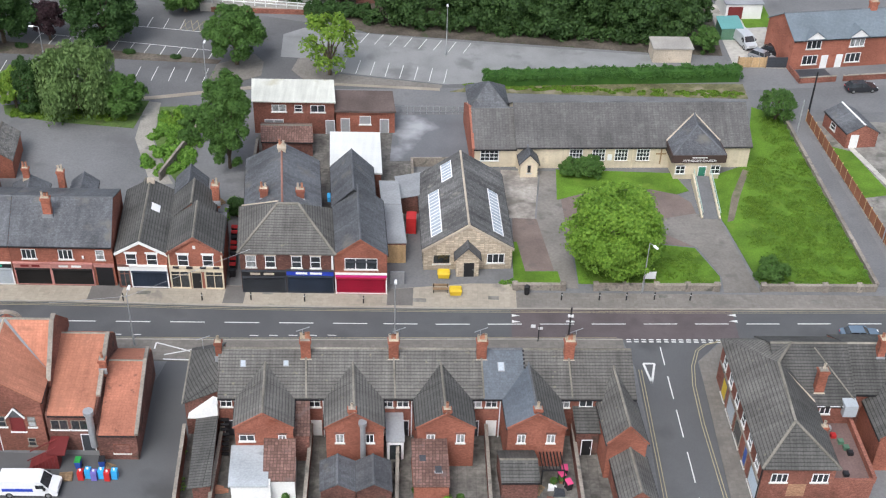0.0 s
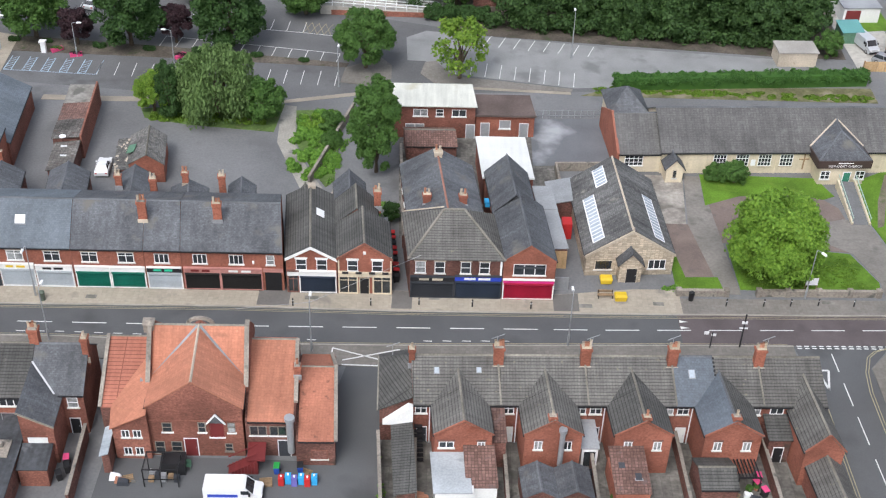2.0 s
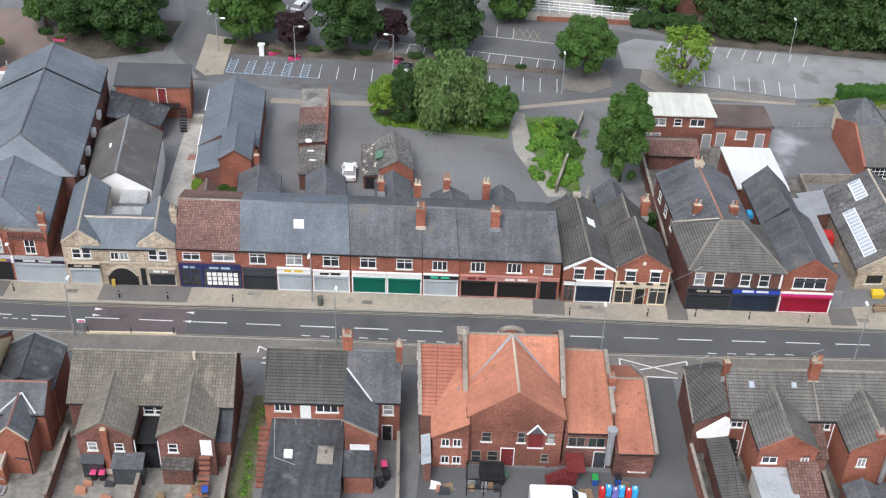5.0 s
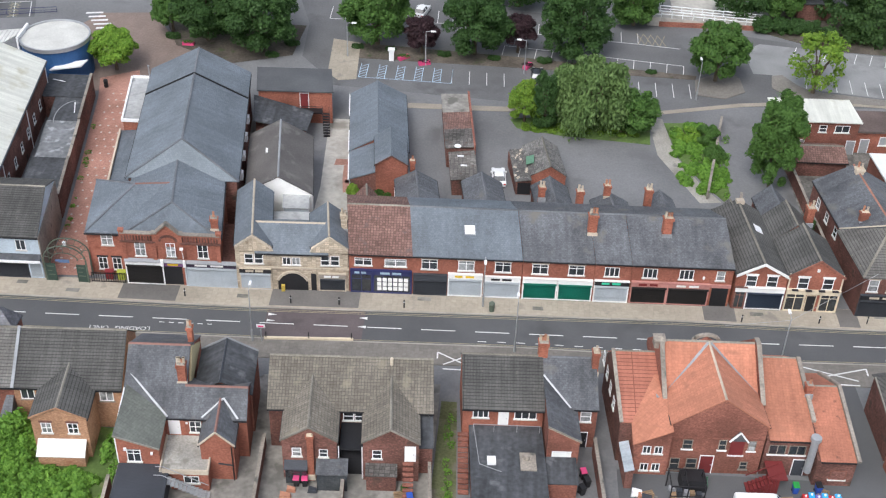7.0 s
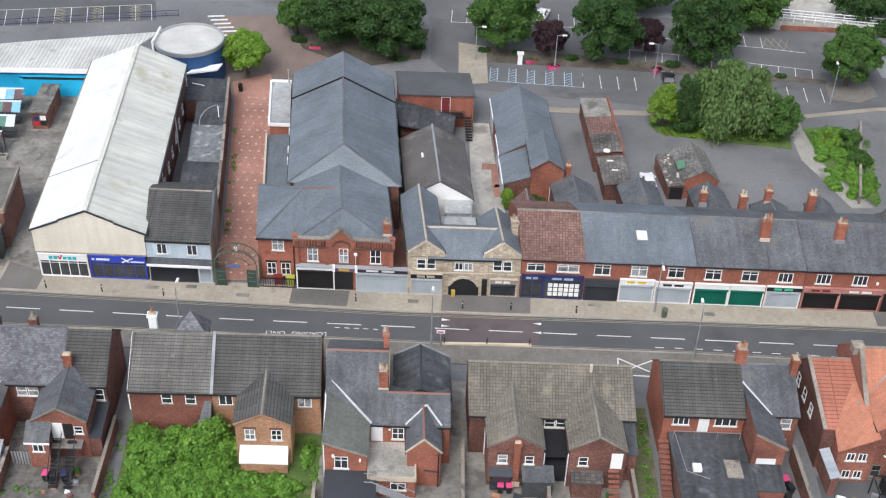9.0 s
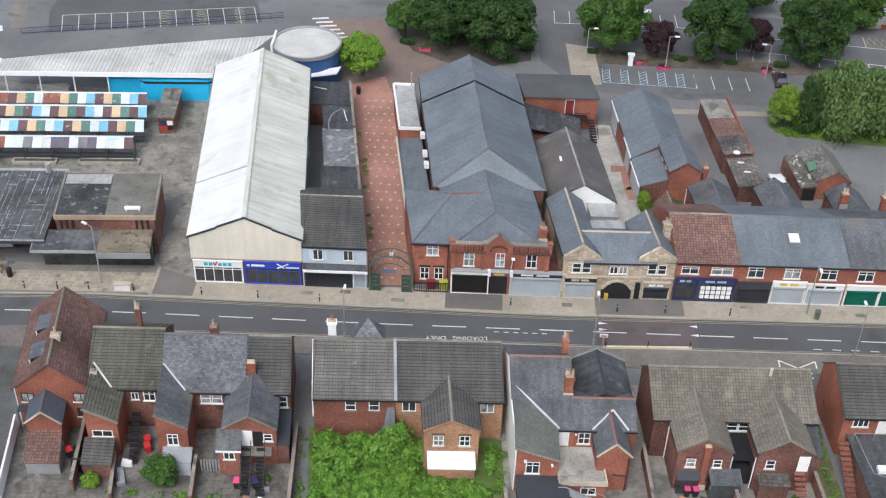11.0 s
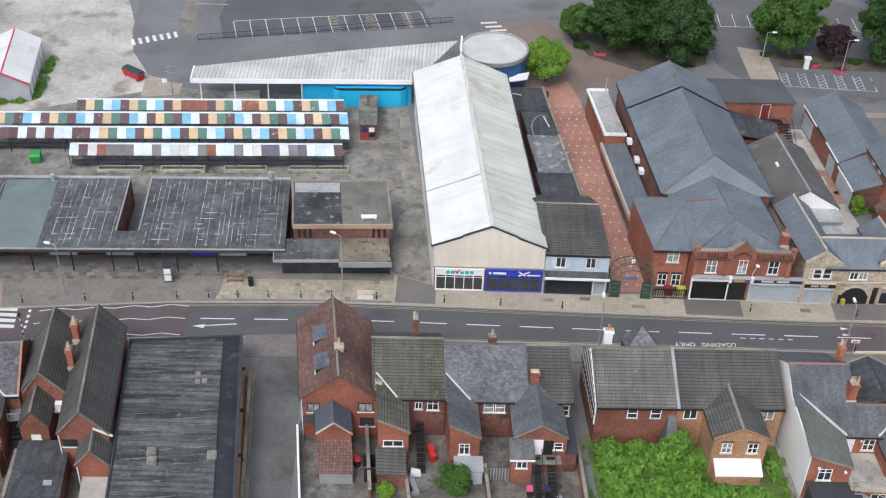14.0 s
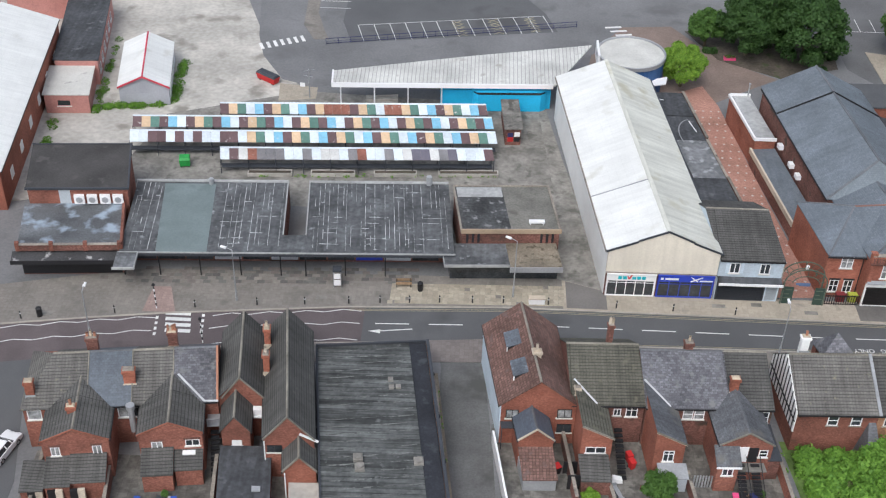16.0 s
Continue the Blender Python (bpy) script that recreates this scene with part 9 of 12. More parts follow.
th.part("stub_roof", th.g().hexa([(6.4, -2.6, 0), (8.0, -2.6, 0), (8.0, 0, 0), (6.4, 0, 0)], [(6.6, -2.4, 2.4), (7.9, -2.4, 2.4), (7.9, 0, 4.0), (7.2, 0, 4.0)]), SLATE)
chimney(th, 1.8, 6.4, 7.9, 1.6, 0.8, 0.6, 1, WHITE)
for pts in ([(3.7, 5.8, 7.2), (7.1, 5.8, 7.2), (5.4, 7.4, 9.0)], [(3.7, 5.8, 7.2), (5.4, 7.4, 9.0), (3.7, 9.0, 6.4)], [(7.1, 5.8, 7.2), (7.1, 9.0, 6.4), (5.4, 7.4, 9.0)], [(7.1, 9.0, 6.4), (3.7, 9.0, 6.4), (5.4, 7.4, 9.0)]):
    roof_sheet(th, pts, SLATE_OLD)
th.part("bay_wall", th.g().box(3.9, 6.9, 8.0, 8.9, -0.2, 6.3), BRICK)
fl = th.part("timbered_flank", th.g().hexa([(-0.12, 0, 2.6), (-0.12, 8.4, 2.6), (-0.12, 8.4, 5.2), (-0.12, 5.2, 8.1), (-0.12, 0, 5.2)], [(0, 0, 2.6), (0, 8.4, 2.6), (0, 8.4, 5.2), (0, 5.2, 8.1), (0, 0, 5.2)]), WHITE)
for i in range(11):
    y = 0.3 + 0.75 * i
    top = 5.2 + 2.9 * (1 - abs(y - 5.2) / (5.2 if y < 5.2 else 3.2))
    th.part("timber", th.g().box(-0.16, -0.1, y, y + 0.2, 2.6, top), BLACK, fl)
th.part("timber", th.g().box(-0.17, -0.1, 0, 8.4, 3.9, 4.1), BLACK, fl)

# slate house and neighbour
th = Thing("terraced_houses", "mottled slate house with outside stairs", "houses", -131.2, 84.8, 2.4, -0.05)
w = 12.4
body(th, 0, w, 0, 8.1, 5.2, 7.9, "x", BRICK_OLD, ridge=5.1)
gable(th, 0, 8.2, 0, 8.1, 5.2, 7.9, "x", SLATE_OLD, 0.25, 0.05, ridge=5.1)
gable(th, 8.2, w, 0, 8.1, 5.2, 7.9, "x", TILE_DARK, 0.25, 0.1, ridge=5.1)
chimney(th, 4.8, 5.4, 7.7, 1.2, 0.8, 0.7, 1, BRICK_OLD), chimney(th, 8.7, 1.6, 6.2, 1.5, 0.8, 0.6, 0)
mono_wing(th, 0.1, 2.95, -4.6, 0.5, 6.4, 4.8, SLATE, BRICK_BRIGHT, 5.2, 0.53)
window(th, 1.5, 2.5, 1.0, 1.4, at=-4.6, style="top")
outrigger(th, 8.8, 5.0, -4.5, 0.5, 4.7, 6.25, SLATE, BRICK, (), coping=MORTAR)
body(th, 5.9, 7.9, -6.0, -4.5, 3.4, material=BRICK, name="low_wing")
roof_sheet(th, [(5.7, -6.2, 3.45), (8.1, -6.2, 3.45), (8.1, -4.4, 4.5), (5.7, -4.4, 4.5)], SLATE)
th.part("white_eave", th.g().box(5.7, 8.1, -6.28, -6.2, 3.3, 3.5), UPVC)
window(th, 6.9, 2.2, 1.0, 0.9, at=-6.0, style="two")
door(th, 8.5, 0.9, 1.9, at=-4.5, z=2.5, material=UPVC)
window(th, 10.5, 3.2, 0.8, 0.9, at=-4.5, style="sash")
# No hollow here: a black sheet paints the recess's shade.
th.part("dark_recess", th.g().box(9.1, 10.0, -4.54, -4.48, 2.5, 4.4), BLACK)
for u in (4.2, 5.3):
    window(th, u, 3.6, 0.95, 1.3, style="sash")
window(th, 11.6, 3.3, 1.0, 1.4, style="sash")
lean_to(th, 11.2, 12.4, -4.4, 0.0, 2.6, 2.9, SHUT_DARK, BRICK_OLD)
for k in (0.0, 1.4):
    for s in range(12):
        th.part("step", th.g().box(8.0 + k, 8.8 + k, -5.1 - 0.33 * s, -4.8 - 0.33 * s, 2.4 - 0.2 * s, 2.52 - 0.2 * s), BLACK)
th.part("stair_rail", th.g().beam((8.0, -4.7, 3.4), (8.0, -8.8, 1.1), 0.07).beam((8.9, -4.7, 3.4), (8.9, -8.8, 1.1), 0.07).beam((10.2, -4.7, 3.4), (10.2, -8.8, 1.1), 0.07), BLACK)
th.part("porch_roof", th.g().box(8.0, 10.8, -5.6, -4.5, 2.2, 2.35), YARD)
for i in range(9):
    th.part("pale", th.g().box(4.0 + 0.28 * i, 4.16 + 0.28 * i, -5.6, -5.54, 0, 1.6), GREYMETAL)
lean_to(th, 0.6, 3.2, -6.2, -4.7, 1.8, 2.2, LEAD, SHUT_PALE)
th = Thing("terraced_house", "brown tiled house with dark rear wing", "house", -138.4, 84.7, 2.4, -0.05)
body(th, 0, 7.1, 0, 9.4, 5.2, 7.85, "x", BRICK_OLD, ridge=5.7)
gable(th, 0, 7.1, 0, 9.4, 5.2, 7.85, "x", mat("mossy_dark_tile", (0.105, 0.102, 0.082), 0.9, 0.3, joint=(90, 0.34, 0.045, 0.5, 0.06, 0.3), stain=((0.135, 0.13, 0.095), 0.42, 0.9), streak=0.2, bump=0.03), 0.25, 0.05, ridge=5.7)
mono_wing(th, 0.45, 3.4, -4.0, 0.5, 6.2, 4.6, MATS["mossy_dark_tile"], BRICK_BRIGHT, 5.2, 0.46)
window(th, 1.9, 2.6, 1.9, 0.8, at=-4.0, style="two"), window(th, 5.9, 3.6, 1.1, 1.2, style="top"), window(th, 4.5, 3.7, 0.7, 0.9, style="two")
lean_to(th, 0.3, 3.0, -7.0, -4.3, 1.9, 2.6, TILE_DARK, BRICK_OLD)
chimney(th, 0.6, 1.0, 5.8, 0.7, 0.5, 0.5, 0, STONE_TRIM), chimney(th, 4.4, 6.6, 7.6, 2.2, 0.55, 0.6, 2, BRICK_OLD)
for s in range(10):
    th.part("step", th.g().box(4.2, 5.0, -5.2 + 0.45 * s, -4.8 + 0.45 * s, 0.2 + 0.26 * s, 0.34 + 0.26 * s), BLACK)

# red-tiled gable house
th = Thing("gabled_house", "tall gabled house with red-brown tiles and two dormers", "house", -145.25, 84.0, 3.0, -0.10)
w = 7.3
body(th, 0, w, 0, 11.6, 5.3, 8.3, "y", BRICK_BRIGHT)
gable(th, 0, w, 0, 11.6, 5.3, 8.3, "y", TILE_RED, 0.25, 0.15)
for y in (2.1, 6.3):
    g = th.g().hexa([(1.5, y, 6.0), (3.1, y, 6.0), (3.1, y + 2.0, 6.0), (1.5, y + 2.0, 6.0)], [(1.5, y, 7.1), (3.1, y, 7.8), (3.1, y + 2.0, 7.8), (1.5, y + 2.0, 7.1)])
    d = th.part("dormer", g, BLACK)
    th.part("dormer_roof", th.g().slab([(1.35, y - 0.1, 7.15), (3.3, y - 0.1, 7.95), (3.3, y + 2.1, 7.95), (1.35, y + 2.1, 7.15)], 0.1), mat("patched_grey_felt", (0.11, 0.125, 0.145), 0.7, 0.4, stain=((0.24, 0.27, 0.31), 0.42, 1.0)) if y < 4 else MATS["patched_grey_felt"], d)
    th.part("dormer_trim", th.g().beam((1.4, y - 0.12, 6.35), (3.1, y - 0.12, 7.75), 0.06, 0.1).beam((1.42, y - 0.1, 6.3), (1.42, y - 0.1, 7.1), 0.1), UPVC, d)
chimney(th, 3.9, 4.0, 7.9, 0.9, 0.8, 0.6, 1, STONE_TRIM)
th.part("white_flank", th.g().box(-0.1, 0, 0, 11.6, 0, 5.2), PALE_BLUE)
outrigger(th, 2.95, 3.3, -3.1, 0.4, 3.6, 5.0, mat("slate_new_blue", (0.085, 0.10, 0.125), 0.55, 0.15, joint=(0.3, 0.25, 0.014, 0.8, 0.1)), BRICK_BRIGHT, (), coping=STONE_TRIM)
lean_to(th, 1.35, 4.5, -6.2, -3.1, 1.5, 2.6, TILE_RED, GREYMETAL)
for u, z in ((1.1, 3.5), (6.2, 3.6), (6.3, 1.6)):
    window(th, u, z, 1.2 if u < 2 else 1.4, 1.1, style="two", frame=BLACK)
th.part("porch_frame", th.g().box(0.0, 1.7, -0.9, 0, 2.9, 3.0).box(0.0, 0.08, -0.9, -0.82, 0, 2.9), SHUT_DARK)
th.part("white_fence", th.g().box(-0.7, -0.5, -9.5, 0, 0, 1.7), UPVC)
th.part("rear_gate", th.g().box(5.6, 7.8, -6.0, -5.9, 0, 1.9), BLACK)
th.part("rear_gate", th.g().box(5.6, 7.8, -4.0, -3.9, 0, 1.6), BLACK)

# wide flat-roofed warehouse
th = Thing("warehouse", "long low warehouse with streaked black felt roof", "warehouse", -164.1, 92.5, 7.2, -0.012)
w = 11.4
body(th, 0, w, -30, 0, 3.7, material=mat("brick_buff_pale", (0.34, 0.21, 0.13), 0.9, 0.25, joint=(0.23, 0.075, 0.012, 0.8, 0.2)))
th.part("roof", th.g().slab([(-0.1, -30.2, 3.75), (9.4, -30.2, 3.95), (9.4, 0.2, 3.95), (-0.1, 0.2, 3.75)], 0.12), FELT_STREAK)
rnd = random.Random(17)
FELT_SEAM = mat("chalky_seam", (0.14, 0.145, 0.14), 0.85, 0.45, fine=6, stain=((0.06, 0.063, 0.062), 0.5, 1.6))
for i in range(30):
    y, x = -0.6 - 0.98 * i, rnd.uniform(0.2, 1.2)
    while x < 8.6:
        e = min(9.1, x + rnd.uniform(0.8, 4.5))
        th.part("felt_seam", th.g().slab([(x, y - 0.01, 3.775 + 0.021 * x), ((x + e) / 2, y - rnd.uniform(0.03, 0.2), 3.775 + 0.0105 * (x + e)), (e, y - 0.01, 3.775 + 0.021 * e), (e, y + 0.03, 3.775 + 0.021 * e), (x, y + 0.03, 3.775 + 0.021 * x)], 0.03), FELT_SEAM)
        x = e + rnd.uniform(0.1, 0.9)
th.part("roof_gutter", th.g().box(9.2, w - 0.25, -30.2, 0.1, 3.7, 3.84), mat("tar_black", (0.028, 0.03, 0.036), 0.6, 0.4, stain=((0.06, 0.065, 0.07), 0.42, 0.8)))
th.part("parapet", th.g().box(w - 0.2, w + 0.05, -30.3, 0.2, 3.6, 4.15), BRICK_OLD)
th.part("parapet_flashing", th.g().box(w - 0.24, w + 0.09, -30.3, 0.3, 4.15, 4.2).box(-0.2, w - 0.25, 0.1, 0.28, 3.5, 4.12).box(-0.25, -0.05, -30, 0.1, 3.5, 3.95), SHUT_DARK)
for x, y in ((6.9, -5.6), (6.9, -6.7), (7.6, -6.7)):
    th.part("roof_vent", th.g().box(x, x + 0.5, y, y + 0.5, 3.9, 4.15), YARD)
for x, y in ((3.0, -16.2), (3.1, -17.4), (8.6, -17.0)):
    th.part("extract_unit", th.g().box(x, x + 0.9, y, y + 0.9, 3.9, 4.2).cyl(x + 0.45, y + 0.45, 4.2, 4.35, 0.35, 10), YARD)
for i in range(4):
    th.part("wall_lamp", th.g().box(w, w + 0.3, -4 - 6 * i, -3.8 - 6 * i, 3.0, 3.3), BLACK)

# twin gabled houses
th = Thing("gabled_house", "narrow gabled house with dark tiled roof", "house", -172.55, 83.2, 2.8, -0.075, group="gabled houses")
body(th, 0, 4.5, 0, 9.6, 5.2, 7.8, "y", BRICK)
gable(th, 0, 4.4, 0, 9.6, 5.2, 7.8, "y", TILE_DARK, 0.12, 0.12)
body(th, 0.4, 3.1, -3.6, 0.2, 4.3, 6.1, "y", BRICK, name="rear_wing")
gable(th, 0.4, 3.1, -3.6, 0.0, 4.3, 6.1, "y", TILE_DARK, 0.15, 0.1)
th.part("verge", th.g().beam((0.3, -0.15, 5.2), (2.2, -0.15, 7.9), 0.1, 0.14).beam((2.2, -0.15, 7.9), (4.5, -0.15, 5.2), 0.1, 0.14), MORTAR)
window(th, 1.8, 2.4, 0.9, 0.7, at=-3.6, style="none", pane_mat=WHITE)
th.part("side_roof", th.g().box(3.2, 4.5, -1.0, -0.05, 3.4, 3.6), UPVC)
th.part("ac_unit", th.g().box(3.3, 4.1, -0.8, -0.2, 3.6, 4.3), UPVC)
chimney(th, 4.6, 3.4, 6.0, 2.0, 0.6, 0.9, 1), chimney(th, 4.6, 7.0, 6.4, 1.8, 0.6, 0.9, 1)
lean_to(th, 0.3, 5.0, -11.5, -3.9, 2.3, 2.5, FELT, BRICK_OLD)
th.part("roof_hatch", th.g().box(3.4, 4.2, -9.6, -9.0, 2.6, 2.75), GREYMETAL)
th = Thing("gabled_house", "gabled house with long dark tiled roof", "house", -167.4, 78.1, 2.8, -0.09, group="gabled houses")
w = 4.7
body(th, 0, w, 0, 15.2, 5.2, 8.0, "y", BRICK)
gable(th, 0, w, 0, 15.2, 5.2, 8.0, "y", TILE_DARK, 0.15, 0.12)
th.part("verge", th.g().beam((-0.1, -0.15, 5.15), (w / 2, -0.15, 8.1), 0.1, 0.14).beam((w / 2, -0.15, 8.1), (w + 0.1, -0.15, 5.15), 0.1, 0.14), MORTAR)
window(th, 1.0, 3.4, 1.4, 0.9, style="two", frame=BLACK)
outrigger(th, 3.3, 3.0, -2.6, 0.3, 3.6, 5.4, TILE_DARK, BRICK_BRIGHT, (), coping=MORTAR)
th.part("white_verge", th.g().beam((3.4, -0.1, 5.9), (5.1, -0.1, 4.9), 0.14, 0.2), UPVC)
th.part("yard_roof", th.g().box(2.2, 5.0, -6.5, -2.7, 0, 2.2), CONCRETE)
downpipe(th, 0.05, -0.1, 5.0, UPVC), downpipe(th, 1.9, -2.65, 3.5, UPVC)

# western terrace
th = Thing("terraced_houses", "western terrace with mixed tile and slate roofs", "houses", -190.9, 80.4, 7.6, -0.02)
w = 18.5
body(th, 0.2, 2.8, 0, 8.0, 5.2, material=BRICK, name="hipped_end")
body(th, 2.8, w, 0, 8.0, 5.2, 7.5, "x", BRICK, ridge=5.0)
for a, b, m in ((2.8, 6.2, TILE), (6.2, 10.4, SLATE_NAVY), (10.4, 14.3, TILE), (14.3, w, SLATE_OLD)):
    gable(th, a, b, 0, 8.0, 5.2, 7.5, "x", m, 0.25, 0.0, ridge=5.0)
roof_sheet(th, [(0.0, -0.25, 5.08), (2.8, -0.25, 5.08), (2.8, 5.0, 7.5)], TILE)
roof_sheet(th, [(0.0, 8.2, 5.08), (0.0, -0.25, 5.08), (2.8, 5.0, 7.5)], TILE)
for a in (6.2, 10.4, 14.3):
    th.part("party_verge", th.g().beam((a, -0.2, 5.28), (a, 5.0, 7.7), 0.12, 0.08), MORTAR)
th.part("end_verge", th.g().beam((w, -0.25, 5.25), (w, 5.0, 7.72), 0.2, 0.14), TERRA)
chimney(th, 0.9, 1.4, 6.0, 1.5, 0.8, 0.7, 0), chimney(th, 10.2, 2.1, 6.3, 1.5, 1.1, 0.7, 0), chimney(th, 14.0, 7.2, 6.4, 1.6, 0.9, 0.7, 4, BRICK_OLD), chimney(th, 6.2, 6.9, 6.4, 1.5, 1.1, 0.6, 3, BRICK_OLD)
outrigger(th, 5.55, 6.1, -4.4, 0.5, 5.0, 6.4, TILE_DARK, BRICK, ((-1.9, 3.2, 0.8, 1.1), (1.9, 3.2, 0.8, 1.1)))
chimney(th, 5.2, -1.8, 6.2, 0.9, 0.8, 0.6, 1)
outrigger(th, 14.2, 5.9, -4.1, 0.5, 5.0, 6.4, TILE_DARK, BRICK, ((-1.3, 3.0, 1.0, 1.1), (2.0, 3.4, 1.3, 0.8)))
th.part("valley_flashing", th.g().beam((14.8, 2.2, 6.75), (17.3, -0.3, 5.4), 0.18, 0.12).beam((17.3, -0.3, 5.4), (18.6, -0.35, 5.4), 0.18, 0.12), FLASHING)
th.part("oriel", th.g().box(15.2, 16.4, -4.7, -4.1, 2.0, 2.9), UPVC)
lean_to(th, 0.6, 2.6, -7.6, -4.2, 2.0, 2.4, TILE_DARK, BRICK), lean_to(th, 2.8, 5.0, -7.4, -4.4, 2.2, 3.0, TILE_DARK, BRICK), lean_to(th, 5.0, 8.2, -7.0, -4.4, 2.2, 3.2, TILE_DARK, BRICK)
for x in (1.6, 3.4, 5.4):
    th.part("yard_door", th.g().box(x - 0.35, x + 0.35, -7.72, -7.4, 0, 1.9), BLACK)
    th.part("door_panel", th.g().box(x + 0.36, x + 1.0, -7.72, -7.4, 0, 1.95), STONE_TRIM)
lean_to(th, 11.5, 14.3, -6.6, -4.1, 2.2, 3.2, TILE_DARK, BRICK), lean_to(th, 14.5, 17.0, -6.0, -4.1, 2.1, 2.8, TILE_DARK, BRICK)
window(th, 1.2, 3.7, 1.3, 1.2, style="none"), window(th, 9.6, 3.5, 1.2, 1.3, style="none"), window(th, 10.9, 3.5, 1.1, 1.3, style="none")
th.part("balcony_cage", th.g().box(17.4, 18.6, -1.6, 0.0, 3.2, 3.3).box(17.4, 17.5, -1.6, -1.5, 3.3, 4.2).box(18.5, 18.6, -1.6, -1.5, 3.3, 4.2).box(17.4, 18.6, -1.6, -1.5, 4.1, 4.2), GREYMETAL)
th.part("flue", th.g().cyl(10.4, -0.9, 2.5, 5.4, 0.3, 10).cyl(10.4, -0.9, 5.4, 5.9, 0.42, 10), GREYMETAL, None, "steel kitchen flue")
for s in range(10):
    th.part("step", th.g().box(17.7, 18.5, -6.0 + 0.45 * s, -5.6 + 0.45 * s, 0.2 + 0.26 * s, 0.34 + 0.26 * s), BLACK)

# corner block by the side street
th = Thing("corner_building", "L-shaped brick corner building with hipped tiled roof", "building", 30.55, 80.2, 2.0, -0.005)
body(th, 0, 6.7, 0, 17.6, 5.2, material=BRICK)
a, b, c2 = (3.1, 3.1, 7.9), (3.5, 11.2, 7.9), (5.4, 13.9, 8.2)
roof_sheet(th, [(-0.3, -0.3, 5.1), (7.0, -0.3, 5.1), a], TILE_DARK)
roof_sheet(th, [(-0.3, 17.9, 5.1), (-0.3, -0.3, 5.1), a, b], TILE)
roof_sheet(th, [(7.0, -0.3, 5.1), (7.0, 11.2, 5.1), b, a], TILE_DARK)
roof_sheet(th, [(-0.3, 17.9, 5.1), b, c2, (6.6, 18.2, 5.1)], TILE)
for p, q in (((-0.3, -0.3, 5.25), a), ((7.0, -0.3, 5.25), a), (a, b), (b, c2)):
    th.part("hip_tile", th.g().beam((p[0], p[1], p[2] + 0.08), (q[0], q[1], q[2] + 0.16), 0.24, 0.12), MORTAR)
th.part("valley", th.g().beam(b, (7.0, 8.4, 5.3), 0.16, 0.1), STONE_TRIM)
body(th, 6.7, 10.8, 8.3, 18.2, 5.2, 8.1, "x", BRICK, name="street_range", ridge=13.9)
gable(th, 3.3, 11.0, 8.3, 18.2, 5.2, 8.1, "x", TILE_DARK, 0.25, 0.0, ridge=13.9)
th.part("verge", th.g().beam((7.6, 13.4, 8.05), (10.9, 8.4, 5.45), 0.1, 0.1), MORTAR)
body(th, 11.0, 34, 10.0, 18.6, 5.2, 7.8, "x", BRICK, name="street_range_east")
gable(th, 11.0, 34, 10.0, 18.6, 5.2, 7.8, "x", TILE_DARK, 0.25, 0.0)
outrigger(th, 15.0, 5.2, 4.6, 10.2, 4.2, 6.2, TILE_DARK, BRICK_BRIGHT, ())
for u in (1.6, 5.4):
    window(th, u, 3.3, 1.5, 1.1, style="three")
th.part("patched_render", th.g().box(2.6, 4.3, -0.02, 0.0, 1.4, 3.0), BRICK_BUFF)
chimney(th, 7.4, 9.6, 6.0, 2.6, 0.9, 0.7, 1), chimney(th, 14.3, 13.4, 7.4, 2.0, 0.7, 0.9, 2), chimney(th, 6.8, 5.0, 4.4, 1.2, 0.7, 0.5, 1)
for y in (1.8, 4.6, 7.4, 10.2, 13.0, 15.6):
    window(th, y, 3.3, 1.1, 1.3, at=0, face="w", style="sash")
for y, ww, m in ((1.6, 3.0, PALE_BLUE), (5.0, 1.0, MATS["bin_blue"]), (8.2, 2.2, GLASS), (11.4, 2.6, SHUT_PALE), (14.4, 1.6, YELLOW)):
    window(th, y, 0.3, ww, 2.2, at=0, face="w", style="none", frame=COPING, pane_mat=m)
th.part("shop_cornice", th.g().box(-0.14, 0.0, 0.4, 17.2, 2.8, 2.92), COPING)
downpipe(th, -0.1, 0.2, 5.0, BLACK)
body(th, 6.7, 10.9, 0.6, 8.3, 2.6, material=BRICK, name="terrace_wall")
th.part("roof_terrace", th.g().box(6.8, 10.6, 0.8, 8.3, 2.6, 2.68), mat("terrace_floor", (0.17, 0.115, 0.105), 0.9, 0.2))
th.part("terrace_parapet", th.g().box(10.6, 10.95, 0.5, 8.3, 2.6, 3.4).box(6.7, 10.6, 0.5, 0.8, 2.6, 3.0), BRICK)
for x, y, m in ((8.2, 7.2, GREYMETAL), (8.4, 6.2, RED), (8.9, 5.4, BIN_GREEN), (9.2, 4.6, BIN_GREEN), (9.4, 3.9, BLACK), (8.2, 1.2, BLACK)):
    th.part("crate", th.g().box(x, x + 0.5, y, y + 0.5, 2.68, 3.05), m)
window(th, 8.0, 4.0, 1.0, 1.1, at=8.3, style="two")
for u in (7.3, 8.8, 10.0):
    th.part("fascia_board", th.g().box(u - 0.5, u + 0.5, 8.0, 8.1, 5.0, 5.2), UPVC)
th.part("dormer_box", th.g().box(9.6, 10.9, 7.6, 9.0, 4.2, 5.6), SHUT_PALE)

